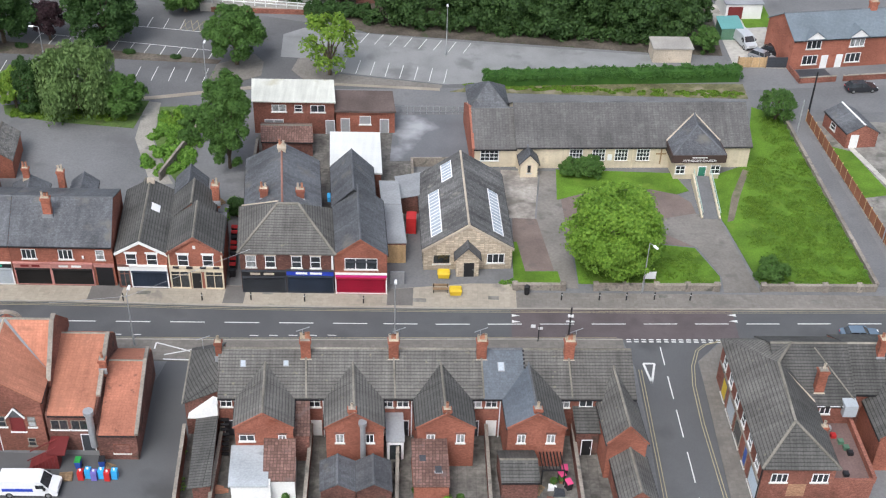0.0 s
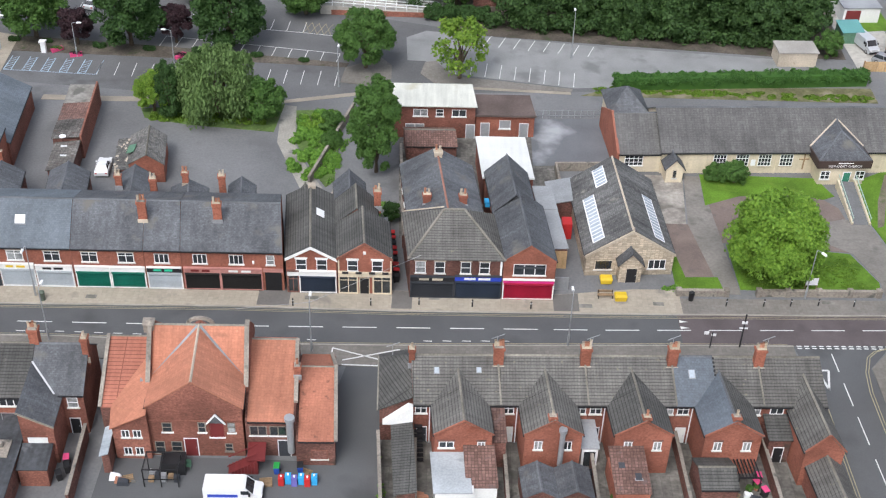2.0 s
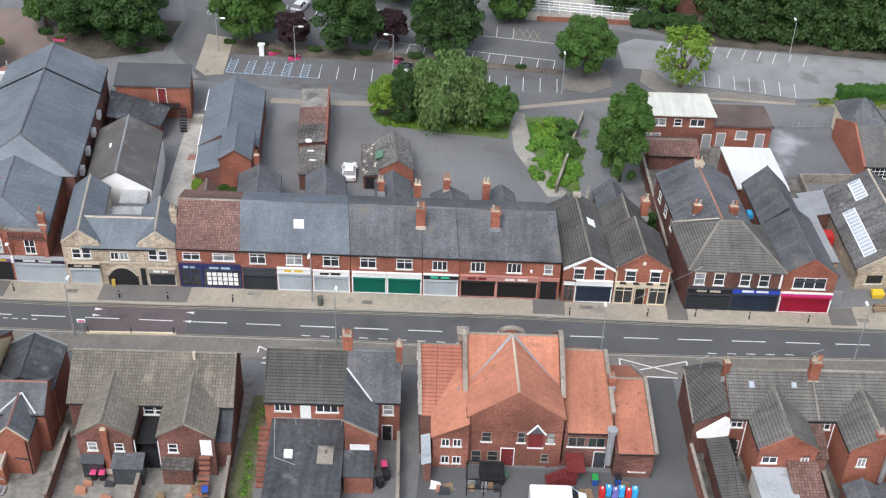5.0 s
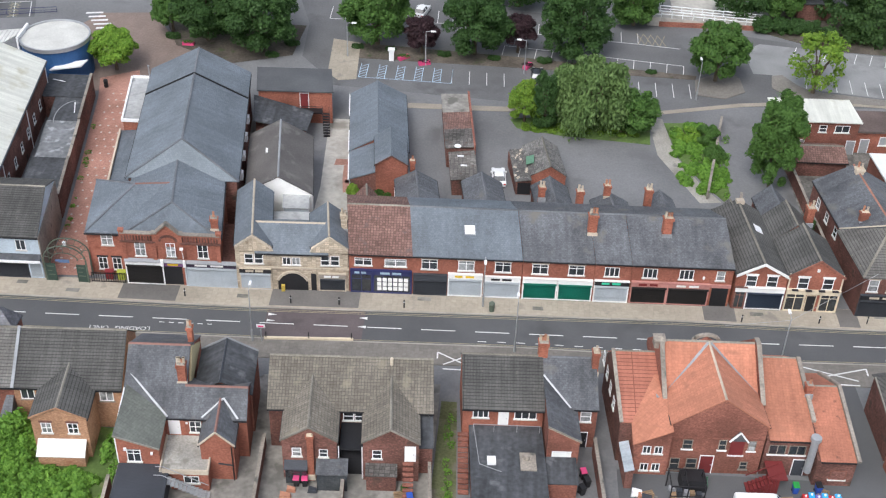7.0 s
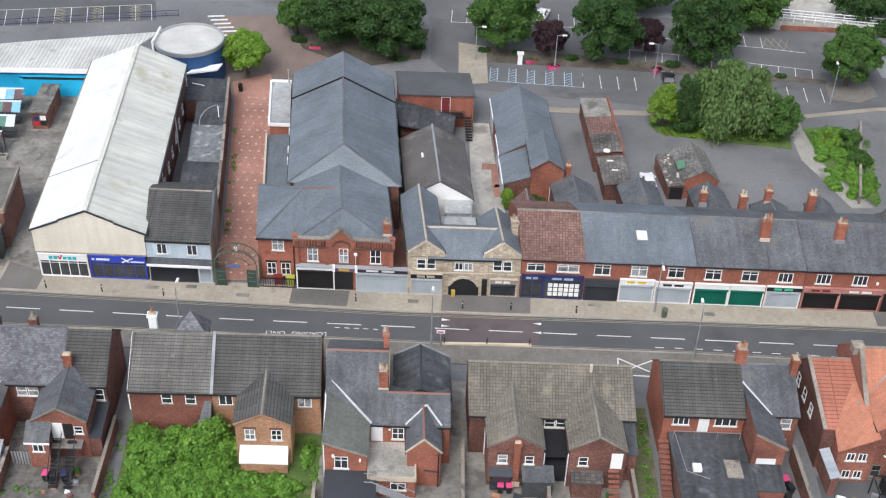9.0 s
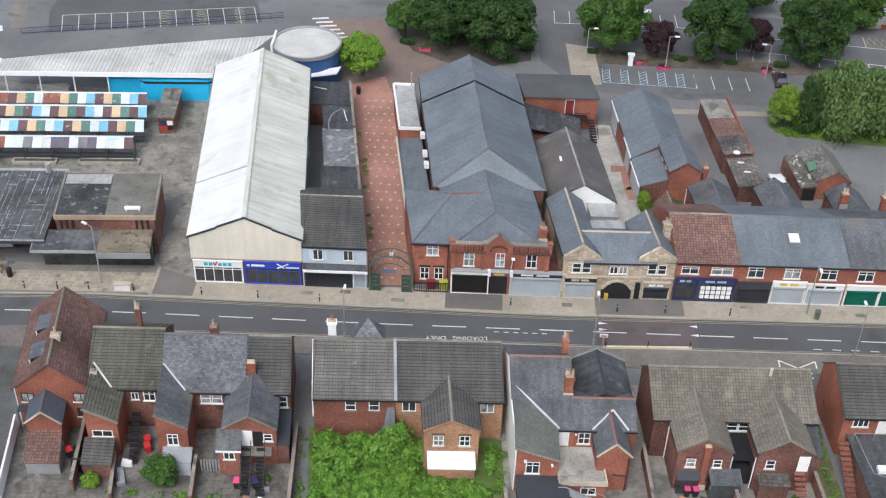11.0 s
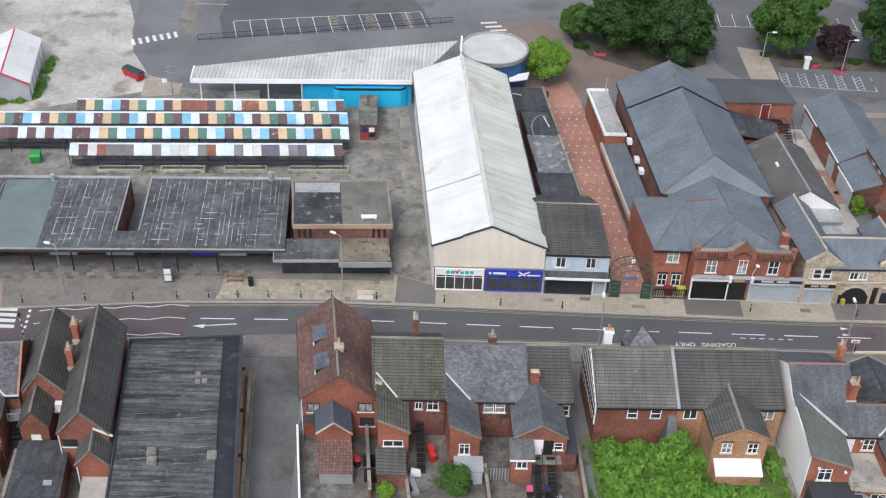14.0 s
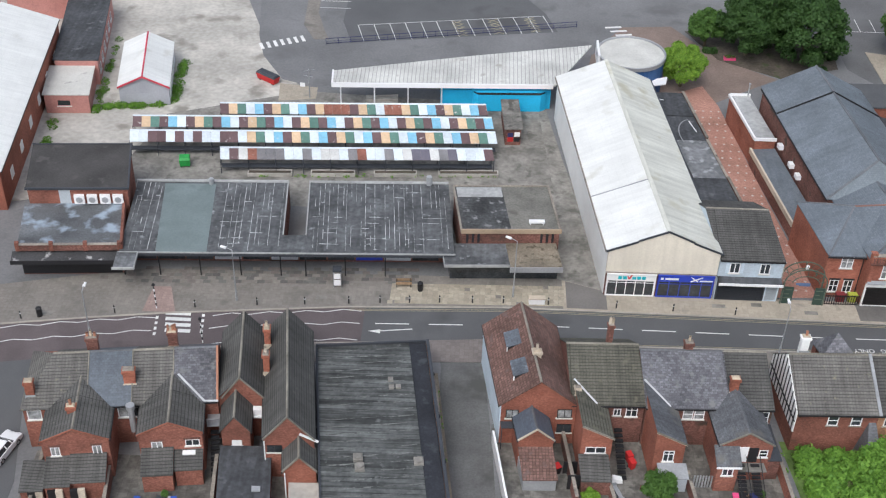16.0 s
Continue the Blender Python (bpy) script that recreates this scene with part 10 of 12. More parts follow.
# ---- trees and hedges ----
def leaf_mesh(name, centres, count, size, material, parent, seed, flat_top=0.0, droop=0.0):
    """Leaves scattered over and inside lobes given as (x, y, z, rx, ry, rz)."""
    rng = np.random.default_rng(seed)
    c = np.array(centres, dtype=float)
    wts = (c[:, 3] * c[:, 4] * c[:, 5]) ** (2 / 3)
    idx = rng.choice(len(c), count, p=wts / wts.sum())
    d = rng.normal(size=(count, 3))
    d /= np.linalg.norm(d, axis=1, keepdims=True)
    d[:, 2] = np.where(d[:, 2] < -0.55, -d[:, 2], d[:, 2])
    rad = rng.uniform(0.72, 1.05, count)[:, None] * rng.choice((1.0, 1.05, 1.25), count, p=(0.62, 0.28, 0.10))[:, None]
    p = c[idx, :3] + d * rad * c[idx, 3:]
    if droop:
        p[:, 2] -= droop * rng.random(count) ** 2 * (1 - np.abs(d[:, 2]))
    p[:, 2] = np.maximum(p[:, 2], 0.15)
    nrm = d + rng.normal(size=(count, 3)) * 0.55
    nrm[:, 2] += 0.35
    nrm /= np.linalg.norm(nrm, axis=1, keepdims=True)
    ref = rng.normal(size=(count, 3))
    u = np.cross(nrm, ref)
    u /= np.linalg.norm(u, axis=1, keepdims=True)
    v = np.cross(nrm, u)
    s = size * rng.uniform(0.6, 1.35, count)[:, None]
    if droop:
        v = v * 0.6 + np.array((0, 0, -0.8))
    tip = p + v * s * 0.75
    quad = np.stack([p - v * s * 0.6, p + u * s * 0.5 - nrm * s * 0.1, tip, p - u * s * 0.5 - nrm * s * 0.1], 1).reshape(-1, 3)
    me = bpy.data.meshes.new(name)
    me.vertices.add(4 * count)
    me.vertices.foreach_set("co", quad.astype(np.float32).ravel())
    me.loops.add(4 * count)
    me.loops.foreach_set("vertex_index", np.arange(4 * count, dtype=np.int32))
    me.polygons.add(count)
    me.polygons.foreach_set("loop_start", np.arange(0, 4 * count, 4, dtype=np.int32))
    me.materials.append(material)
    me.update(calc_edges=True)
    ob = new(name, me)
    ob.parent = parent
    return ob


def lobes(rnd, r, h0, h1, n, squash=1.0, core=True):
    """Uneven lobes that make up a crown between two heights."""
    out = [(0, 0, (h0 + h1) / 2, r * 0.66, r * 0.66, (h1 - h0) * 0.38)] if core else []
    for i in range(int(n * 3.2)):
        a, t = i * 2.4 + rnd.uniform(-0.4, 0.4), rnd.uniform(0.05, 0.95)
        wide = math.sin(math.pi * (0.15 + 0.75 * t)) ** 0.8
        q = r * wide * rnd.uniform(0.6, 0.9)
        s = r * rnd.uniform(0.13, 0.27)
        out.append((q * math.cos(a), q * math.sin(a), h0 + (h1 - h0) * t * 0.92 + 0.05, s, s, s * 0.85 * squash))
    return out


def tree(label, x, y, h, r, material, count, size=0.5, trunk=2.2, seed=1, n=16, category="tree", name="tree", droop=0.0, group="", squash=1.0, core=True):
    rnd = random.Random(seed)
    th = Thing(name, label, category, x, y, group=group)
    g = th.g()
    g.cyl(0, 0, -0.2, trunk + 0.6, 0.05 * r + 0.1, 9, 0.035 * r + 0.07)
    for i in range(6):
        a = i * 1.05 + rnd.uniform(-0.3, 0.3)
        q = r * rnd.uniform(0.4, 0.65)
        mid = (q * 0.4 * math.cos(a), q * 0.4 * math.sin(a), trunk + (h - trunk) * 0.3)
        g.beam((0, 0, trunk * 0.85), mid, 0.035 * r + 0.05).beam(mid, (q * math.cos(a), q * math.sin(a), trunk + (h - trunk) * rnd.uniform(0.5, 0.75)), 0.02 * r + 0.03)
    g.beam((0, 0, trunk), (rnd.uniform(-0.3, 0.3), rnd.uniform(-0.3, 0.3), h * 0.85), 0.03 * r + 0.06)
    th.part("trunk", g, BARK)
    leaf_mesh("crown", lobes(rnd, r, trunk * 0.75, h, n, squash, core), int(count * 2.5), size * 0.6, material, th.ob, seed, droop=droop)
    return th


tree("large round bright green maple in the churchyard", 20.6, 116.6, 10.6, 6.0, LEAF_BRIGHT, 17000, 0.42, 1.4, 3, 42)
tree("rounded green tree on a kerbed island", -30.6, 163.6, 9.2, 4.4, LEAF, 7000, 0.45, 2.4, 4, 16)
tree("lime-green young tree with pointed top", -16.6, 161.4, 9.6, 4.4, LEAF_LIME, 1300, 0.55, 2.2, 5, 12, squash=1.3, core=False)
tree("tall dark narrow tree behind the shops", -27.2, 135.4, 14.4, 3.4, LEAF, 9000, 0.45, 1.2, 6, 20, squash=1.5)
tree("drooping willow in the yard", -50.2, 148.8, 10.2, 6.0, LEAF_WILLOW, 11000, 0.5, 1.4, 7, 20, droop=3.0)
tree("yellowish conifer bush beside the willow", -59.0, 149.0, 6.5, 2.8, LEAF_LIME, 4000, 0.35, 0.6, 8, 12)
tree("dark conifer beside the willow", -56.3, 147.4, 9.0, 2.1, LEAF_DARK, 4500, 0.35, 0.4, 9, 16, squash=1.7)
tree("bushy green tree at the yard edge", -43.6, 147.8, 6.2, 3.2, LEAF, 5500, 0.42, 0.5, 10, 14)
tree("spreading shrub thicket by the yard", -34.0, 145.6, 2.6, 1.9, LEAF, 3000, 0.36, 0.3, 11, 12, core=False)
tree("bramble thicket by the yard", -33.6, 141.2, 2.0, 1.6, LEAF, 2400, 0.36, 0.2, 12, 12, core=False)
tree("low bramble patch in long grass", -36.4, 146.4, 1.3, 2.0, LEAF_BRIGHT, 1500, 0.3, 0.1, 15, 10, "shrub", "shrub", core=False)
tree("green shrub on the alley", -24.6, 124.5, 3.0, 1.2, LEAF_DARK, 1200, 0.3, 0.2, 13, 8)
tree("small round street tree on the paved square", -118.8, 157.8, 6.6, 3.6, LEAF_BRIGHT, 6000, 0.4, 2.2, 14, 14)
for i, (x, y, h, r, m) in enumerate(((-107.5, 168.5, 11.5, 5.6, LEAF_DARK), (-99.2, 166.6, 11.5, 6.0, LEAF_DARK), (-103.0, 175.5, 12, 6.0, LEAF_DARK), (-113.5, 170.8, 6.0, 3.0, LEAF))):
    tree("broad dark tree on the traffic island", x, y, h, r, m, 10000 if h > 8 else 4000, 0.5, 2.0, 20 + i, 20, group="island trees")
for i, (x, y, h, r, m) in enumerate(((-81.6, 170.0, 12.6, 5.6, LEAF), (-66.6, 168.2, 12.6, 5.5, LEAF_DARK), (-51.4, 169.0, 12.8, 5.8, LEAF_DARK), (-41.5, 181.0, 10, 4.6, LEAF), (-60, 186, 12, 6, LEAF_DARK))):
    tree("car park tree with dense dark crown", x, y, h, r, m, 9500, 0.5, 1.7, 30 + i, 20, group="car park trees")
for i, (x, y) in enumerate(((-74.6, 167.8), (-60.0, 169.6))):
    tree("small purple-leaved plum tree", x, y, 6.2, 2.8, LEAF_PURPLE, 4000, 0.4, 2.2, 40 + i, 12, group="plum trees")
for i, (x, y, h, r, m) in enumerate(((17.2, 136.4, 2.2, 1.7, LEAF), (19.6, 136.0, 2.8, 1.9, LEAF), (39.0, 115.3, 2.4, 2.2, LEAF), (47.2, 152.5, 5.0, 2.7, LEAF), (-130.0, 78.0, 3.0, 1.9, LEAF), (-136.6, 76.9, 1.4, 0.9, LEAF_BRIGHT), (1.6, 78.2, 1.4, 1.1, LEAF_BRIGHT), (-80.4, 126.7, 3.0, 0.9, LEAF_LIME), (-77.0, 126.4, 1.8, 1.6, LEAF), (40.3, 172.6, 4.6, 2.3, LEAF))):
    tree("leafy green shrub in a garden", x, y, h, r, m, 2200, 0.32, 0.2, 50 + i, 10, "shrub", "shrub", group="shrubs")
tree("broad dark tree beside the footbridge ramp", -23.6, 187.0, 11.0, 5.6, LEAF_DARK, 8500, 0.5, 1.6, 61, 20)
tree("smaller green tree beside the dark shed", -17.4, 186.0, 8.0, 3.4, LEAF, 4500, 0.45, 1.0, 62, 14)
for i, x in enumerate((-21.0, -18.2, -15.6, -13.2)):
    tree("clipped dark hedge shrub at the car park edge", x, 181.2 - 0.15 * i, 2.2, 1.9, LEAF_DARK, 1800, 0.34, 0.2, 63 + i, 10, "shrub", "shrub", group="hedge shrubs")
# wild garden
rnd = random.Random(77)
wild = [(rnd.uniform(-115.6, -106), rnd.uniform(66, 82.4), rnd.uniform(0.1, 0.6), rnd.uniform(0.5, 1.2), rnd.uniform(0.5, 1.2), rnd.uniform(0.5, 1.1)) for i in range(210)]
wild += [(rnd.uniform(-106, -98.6), rnd.uniform(66, 79.6), 0.15, rnd.uniform(0.5, 1.1), rnd.uniform(0.5, 1.1), rnd.uniform(0.4, 0.9)) for i in range(120)]
wild += [(-108.6 + rnd.uniform(-1.2, 1.2), 82.6 + rnd.uniform(-1.5, 1.2), 1.2, 1.2, 1.2, 1.9) for i in range(6)] + [(-115.2, 83.0, 0.8, 1.2, 1.4, 1.3), (-99.0, 82.5, 0.5, 0.6, 1.8, 0.8)]
wild += [(rnd.uniform(-116, -104.8), rnd.uniform(81.5, 84.2), rnd.uniform(0.1, 0.6), rnd.uniform(0.5, 1.0), 0.8, rnd.uniform(0.5, 1.3)) for i in range(46)]
wg = leaf_mesh("bramble_garden", wild, 90000, 0.26, LEAF_BRAMBLE, None, 78)
tagged(wg, "overgrown bright green brambles filling a garden", "undergrowth", kind="stuff")
thicket = [(rnd.uniform(-38.6, -32.6), rnd.uniform(133.5, 149.5), rnd.uniform(0.0, 0.4), rnd.uniform(0.4, 0.9), rnd.uniform(0.4, 0.9), rnd.uniform(0.3, 0.8)) for i in range(80)]
tk = leaf_mesh("thicket", thicket, 17000, 0.26, LEAF_BRAMBLE, None, 83)
tagged(tk, "wild green bramble thicket along the yard wall", "undergrowth", kind="stuff")
# long grass and tufts on the lawns and rough verges
tufts = [(rnd.uniform(37.5, 50.5), rnd.uniform(114.5, 141.5), 0.02, 0.7, 0.7, 0.12) for i in range(520)]
tufts = [p for p in tufts if p[0] > 37.9 + max(0, p[1] - 127) * 0.28 and p[0] > 39.2 - (p[1] - 113) * 0.1 and p[0] < 51.0 - (p[1] - 114) * 0.07]
tufts += [(rnd.uniform(45.0, 48.4), rnd.uniform(142, 153), 0.02, 0.7, 0.7, 0.12) for i in range(60)]
tufts += [(rnd.uniform(17.3, 31.0), rnd.uniform(114.2, 120.4), 0.02, 0.6, 0.6, 0.1) for i in range(130)]
gr = leaf_mesh("lawn_grass", tufts, 22000, 0.14, LEAF_LAWN, None, 93)
tagged(gr, "tufted green grass blades on the churchyard lawn", "grass", kind="stuff")
rough = [(rnd.uniform(-59, -42.5), rnd.uniform(146.2, 148.5), 0.1, 0.5, 0.5, 0.35) for i in range(70)] + [(rnd.uniform(3, 44), rnd.uniform(158.4, 160.0), 0.03, 0.6, 0.4, 0.2) for i in range(90)]
rg = leaf_mesh("rough_grass", rough, 12000, 0.2, LEAF_LAWN, None, 94)
tagged(rg, "long rough grass below hedge and willow", "grass", kind="stuff")
# woodland behind the car park
wood = []
for i in range(84):
    x = rnd.uniform(-12, 36.5)
    base = 176.8 - 0.085 * (x + 12)
    row = rnd.random() ** 1.3 * 15
    hh, rr = rnd.uniform(5.5, 10.5) + 0.15 * row, rnd.uniform(2.4, 4.2)
    for k in range(16):
        a, v = rnd.uniform(0, 6.3), rnd.uniform(0.1, 1.0)
        q = rr * math.sin(math.pi * (0.12 + 0.8 * v)) * rnd.uniform(0.5, 0.95)
        s = rr * rnd.uniform(0.2, 0.4)
        wood.append((x + q * math.cos(a), base + 3.2 + row + q * math.sin(a), 0.6 + hh * v * 0.9, s, s, s * 0.8))
for i in range(90):
    x = rnd.uniform(-12, 37.5)
    wood.append((x, 178.2 - 0.085 * (x + 12) + rnd.uniform(-0.8, 1.5), rnd.uniform(0.5, 2.2), 1.2, 1.0, 1.2))
for i in range(26):
    x, y, rr, hh = rnd.uniform(15, 40), rnd.uniform(175.5, 184), rnd.uniform(2.2, 3.6), rnd.uniform(5, 9)
    for k in range(16):
        a, v = rnd.uniform(0, 6.3), rnd.uniform(0.1, 1.0)
        q = rr * math.sin(math.pi * (0.12 + 0.8 * v)) * rnd.uniform(0.5, 0.95)
        s = rr * rnd.uniform(0.2, 0.4)
        wood.append((x + q * math.cos(a), y + q * math.sin(a), 0.6 + hh * v * 0.9, s, s, s * 0.8))
wl = leaf_mesh("woodland", wood, 230000, 0.36, LEAF_WOOD, None, 79)
tagged(wl, "dense dark green wood along the car park", "woodland", kind="stuff")
far = [(rnd.uniform(-260, 130), rnd.uniform(196, 260), rnd.uniform(3, 7), rnd.uniform(4, 7), rnd.uniform(4, 7), rnd.uniform(4, 7)) for i in range(90)]
far = [f for f in far if -95 < f[0] < 45]
fw = leaf_mesh("woodland", far, 30000, 0.8, LEAF_DARK, None, 80)
tagged(fw, "dark trees past the car park footbridge", "woodland", kind="stuff")
# clipped hedge
hedge = Thing("hedge", "long clipped green hedge with uneven top", "hedge", 6.0, 158.8, 6.2)
part("hedge_core", hedge.g().box(0.3, 38.3, 0.35, 2.1, 0, 1.9), LEAF_HEDGE, hedge.ob)
hl = []
for i in range(96):
    for v in (0.55, 1.3, 2.0):
        px, py, pz = hedge.map(0.4 + 0.4 * i, v + rnd.uniform(-0.1, 0.1), 0)
        hl.append((px, py, rnd.uniform(0.8, 1.75), 0.5, 0.45, rnd.uniform(0.5, 0.75)))
leaf_mesh("hedge_leaves", hl, 34000, 0.2, LEAF_HEDGE, hedge.ob, 81)

# ---- north-east: houses, lane, fences ----
flat("lawn", "small garden lawn beside the fence", "lawn", [(52.6, 146.0), (56.0, 144.4), (58.6, 134), (54.6, 133)], 0.05, GRASS, 0.06)
flat("yard", "grey paved gardens", "yard", [(51.4, 152.4), (75, 153), (75, 112), (55.4, 113)], 0.028, YARD)
flat("path", "pale concrete garden path", "path", [(54.2, 150.4), (55.0, 150.6), (60.3, 133), (59.6, 132.6)], 0.05, CONCRETE)
th = Thing("panel_fence", "reddish brown timber panel fence with pale posts", "fence", 51.6, 152.4, 0)
for i in range(19):
    xa, ya, xb, yb = 0.178 * i, -1.72 * i, 0.178 * (i + 1), -1.72 * (i + 1)
    th.part("panel", th.g().beam((xa, ya, 0.85), (xb, yb, 0.85), 0.05, 1.6), WOOD_RED)
    th.part("post", th.g().box(xa - 0.06, xa + 0.06, ya - 0.06, ya + 0.06, 0, 1.8), WOOD_PALE)
for x, y, h in ((49.7, 149.4, 5.0), (54.3, 123.2, 4.6)):
    tagged(part("post", G().cyl(x, y, 0, h, 0.09, 8), GREYMETAL, None), "slim pale metal pole by the footpath", "pole", group="footpath poles")
th = Thing("telegraph_pole", "dark timber telegraph pole at the lane", "pole", 52.2, 153.9)
th.part("pole", th.g().cyl(0, 0, 0, 7.0, 0.16, 8, 0.11), BLACK)
th = Thing("garage", "small brick garage with slate roof and white verge", "garage", 54.8, 144.6, 8.0, -0.12)
body(th, 0.6, 5.0, 0.6, 6.8, 2.3, 3.5, "y", BRICK)
gable(th, 0.6, 5.0, 0.6, 6.8, 2.3, 3.5, "y", SLATE, 0.15, 0.1, cap=UPVC)
door(th, 1.7, 1.0, 2.0, at=0.6), window(th, 4.2, 0.9, 1.2, 1.0, at=0.6, face="w")
th = Thing("semi_detached_houses", "red brick houses with blue slate roof and white gablets", "houses", 52.3, 167.6, 11.0, -0.1)
w = 29.0
body(th, 0, w, 0, 7.8, 5.0, 7.5, "x", BRICK_BRIGHT)
gable(th, 0, w, 0, 7.8, 5.0, 7.5, "x", mat("slate_new", (0.15, 0.18, 0.205), 0.6, 0.12, joint=(0.3, 0.25, 0.014, 0.8, 0.08)), 0.25, 0.15)
for i, u in enumerate((3.3, 10.3, 18.0, 25.0)):
    window(th, u, 3.4, 2.3, 1.5, style="three"), window(th, u - 0.2, 0.8, 2.4, 1.5, style="three")
    th.part("gablet", th.g().hexa([(u - 1.7, -0.2, 4.9), (u + 1.7, -0.2, 4.9), (u, -0.2, 6.2)], [(u - 1.7, 0.1, 4.9), (u + 1.7, 0.1, 4.9), (u, 0.1, 6.2)]), WHITE)
    for s in (-1, 1):
        roof_sheet(th, [(u + s * 1.9, -0.35, 4.75), (u, -0.35, 6.25), (u, 2.6, 6.25), (u + s * 1.9, 0.2, 4.9)], MATS["slate_new"])
    door(th, u + (2.2 if i % 2 == 0 else -2.4), 0.9, 2.1)
chimney(th, 14.2, 3.9, 7.4, 1.4, 1.0, 0.8, 3)
th = Thing("garden_wall", "low red brick front garden wall", "wall", 53.0, 163.4, 10.0)
th.part("wall", th.g().box(0, 5.8, 0, 0.22, 0, 0.9).box(0, 0.22, 0, 5.0, 0, 0.9).box(7.0, 24, 0, 0.22, 0, 0.9), BRICK)
th.part("coping", th.g().box(-0.05, 5.85, -0.05, 0.27, 0.9, 0.98).box(6.95, 24, -0.05, 0.27, 0.9, 0.98), COPING)
flat("yard", "grey paved front garden", "yard", [(53.4, 163.9), (58.8, 164.9), (58.0, 168.4), (52.6, 167.4)], 0.04, SHUT_DARK)
flat("yard", "dusty side drive with parked vans", "yard", [(44.2, 168), (52.2, 168), (51.5, 190), (43.5, 190)], 0.03, CONCRETE)
flat("lawn", "square of lawn behind the drive", "lawn", [(48.4, 181.5), (53.2, 182.4), (53, 190), (48.2, 188.6)], 0.06, GRASS, 0.08)
th = Thing("driveway_gates", "pale timber gates beside a dark panel gate", "gate", 44.6, 167.8, 3.0)
for i in range(4):
    th.part("gate_panel", th.g().box(0.1 + 1.05 * i, 1.1 + 1.05 * i, 0, 0.08, 0.1, 1.75), WOOD_PALE)
th.part("dark_gate", th.g().box(4.4, 7.8, 0, 0.1, 0.1, 1.8), SHUT_DARK)
th.part("gate_post", th.g().box(4.25, 4.4, -0.05, 0.15, 0, 1.9).box(-0.05, 0.1, -0.05, 0.15, 0, 1.9), WOOD)
th = Thing("garden_shed", "small garden shed with green roof", "shed", 43.6, 177.0, 5)
body(th, 0, 3.2, 0, 3.4, 2.0, material=BIN_GREEN)
th.part("roof", th.g().slab([(-0.2, -0.2, 2.0), (3.4, -0.2, 2.1), (3.4, 3.6, 2.5), (-0.2, 3.6, 2.4)], 0.08), mat("teal_sheet", (0.12, 0.30, 0.29), 0.5, 0.1))
th = Thing("garage", "pale garage with brown door", "garage", 45.5, 184.5, 5)
body(th, 0, 6, 0, 6, 2.6, material=WHITE)
th.part("garage_door", th.g().box(0.4, 2.8, -0.06, 0.02, 0, 2.2), MATS["maroon_paint"])
th.part("roof", th.g().box(-0.2, 6.2, -0.2, 6.2, 2.6, 2.75), LEAD)
th = Thing("garage", "flat pale concrete garage by the hedge", "garage", 31.8, 168.6, 3)
body(th, 0, 5.9, 0, 3.6, 2.3, material=STONE_TRIM)
th.part("roof", th.g().box(-0.15, 6.05, -0.2, 3.8, 2.3, 2.5), mat("pale_asbestos", (0.36, 0.34, 0.31), 0.8, 0.15))
# low fence along the yard behind the stone hall
th = Thing("railing", "pale metal railing along the yard", "railing", -6.6, 150.6, 3.5)
for i in range(12):
    th.part("post", th.g().box(0.9 * i, 0.9 * i + 0.06, 0, 0.06, 0, 1.3), GREYMETAL)
th.part("rail", th.g().box(0, 10, 0.01, 0.05, 1.2, 1.28).box(0, 10, 0.01, 0.05, 0.4, 0.47), GREYMETAL)
th = Thing("boundary_wall", "old stone wall behind the workshop yard", "wall", -3.2, 128.5, 4)
th.part("wall", th.g().box(0, 8, 8.6, 8.9, 0, 1.3).box(0, 0.3, 0, 8.9, 0, 1.2), COPING)
tagged(part("fuel_tank", G().box(-3.8, -2.6, 122.0, 123.6, 0, 2.2), RED, None), "red steel tank behind the stone hall", "tank")

# footbridge ramp beside the wood
th = Thing("footbridge_ramp", "pale footbridge ramp with white rails", "ramp", -37.2, 181.2, 0.5)
th.part("plinth", th.g().box(-0.2, 17.0, -0.2, 0, 0, 0.8), BRICK)
th.part("deck", th.g().hexa([(0, 0, 0), (17, 0, 0), (17, 2.2, 0), (0, 2.2, 0)], [(0, 0, 1.5), (17, 0, 0.6), (17, 2.2, 0.6), (0, 2.2, 1.5)]), CONCRETE)
th.part("landing", th.g().box(-2.0, 0, 0, 3.0, 0, 1.5), CONCRETE)
th.part("walkway", th.g().hexa([(-2.0, 3.0, 1.3), (0.4, 3.0, 1.3), (0.4, 20, 4.5), (-2.0, 20, 4.5)], [(-2.0, 3.0, 1.5), (0.4, 3.0, 1.5), (0.4, 20, 4.8), (-2.0, 20, 4.8)]), GREYMETAL)
for y in (0.08, 2.1):
    g = th.g().beam((0, y, 2.6), (17, y, 1.7), 0.12).beam((0, y, 2.1), (17, y, 1.2), 0.1)
    for i in range(11):
        g.beam((1.7 * i, y, 1.4 - 0.09 * i), (1.7 * i, y, 2.6 - 0.09 * i), 0.1)
    th.part("rail", g, UPVC)
g = th.g().beam((-2.0, 0.08, 2.6), (0, 0.08, 2.6), 0.12).beam((-2.0, 0.08, 2.0), (0, 0.08, 2.0), 0.1)
th.part("rail", g, UPVC)
for x in (-2.0, 0.4):
    th.part("rail", th.g().beam((x, 3.0, 2.7), (x, 20, 6.0), 0.14).beam((x, 3.0, 2.1), (x, 20, 5.4), 0.1), UPVC)
    for i in range(5):
        th.part("post", th.g().beam((x, 3.2 + 4 * i, 0.0), (x, 3.2 + 4 * i, 2.7 + 0.78 * i), 0.16), BLACK)
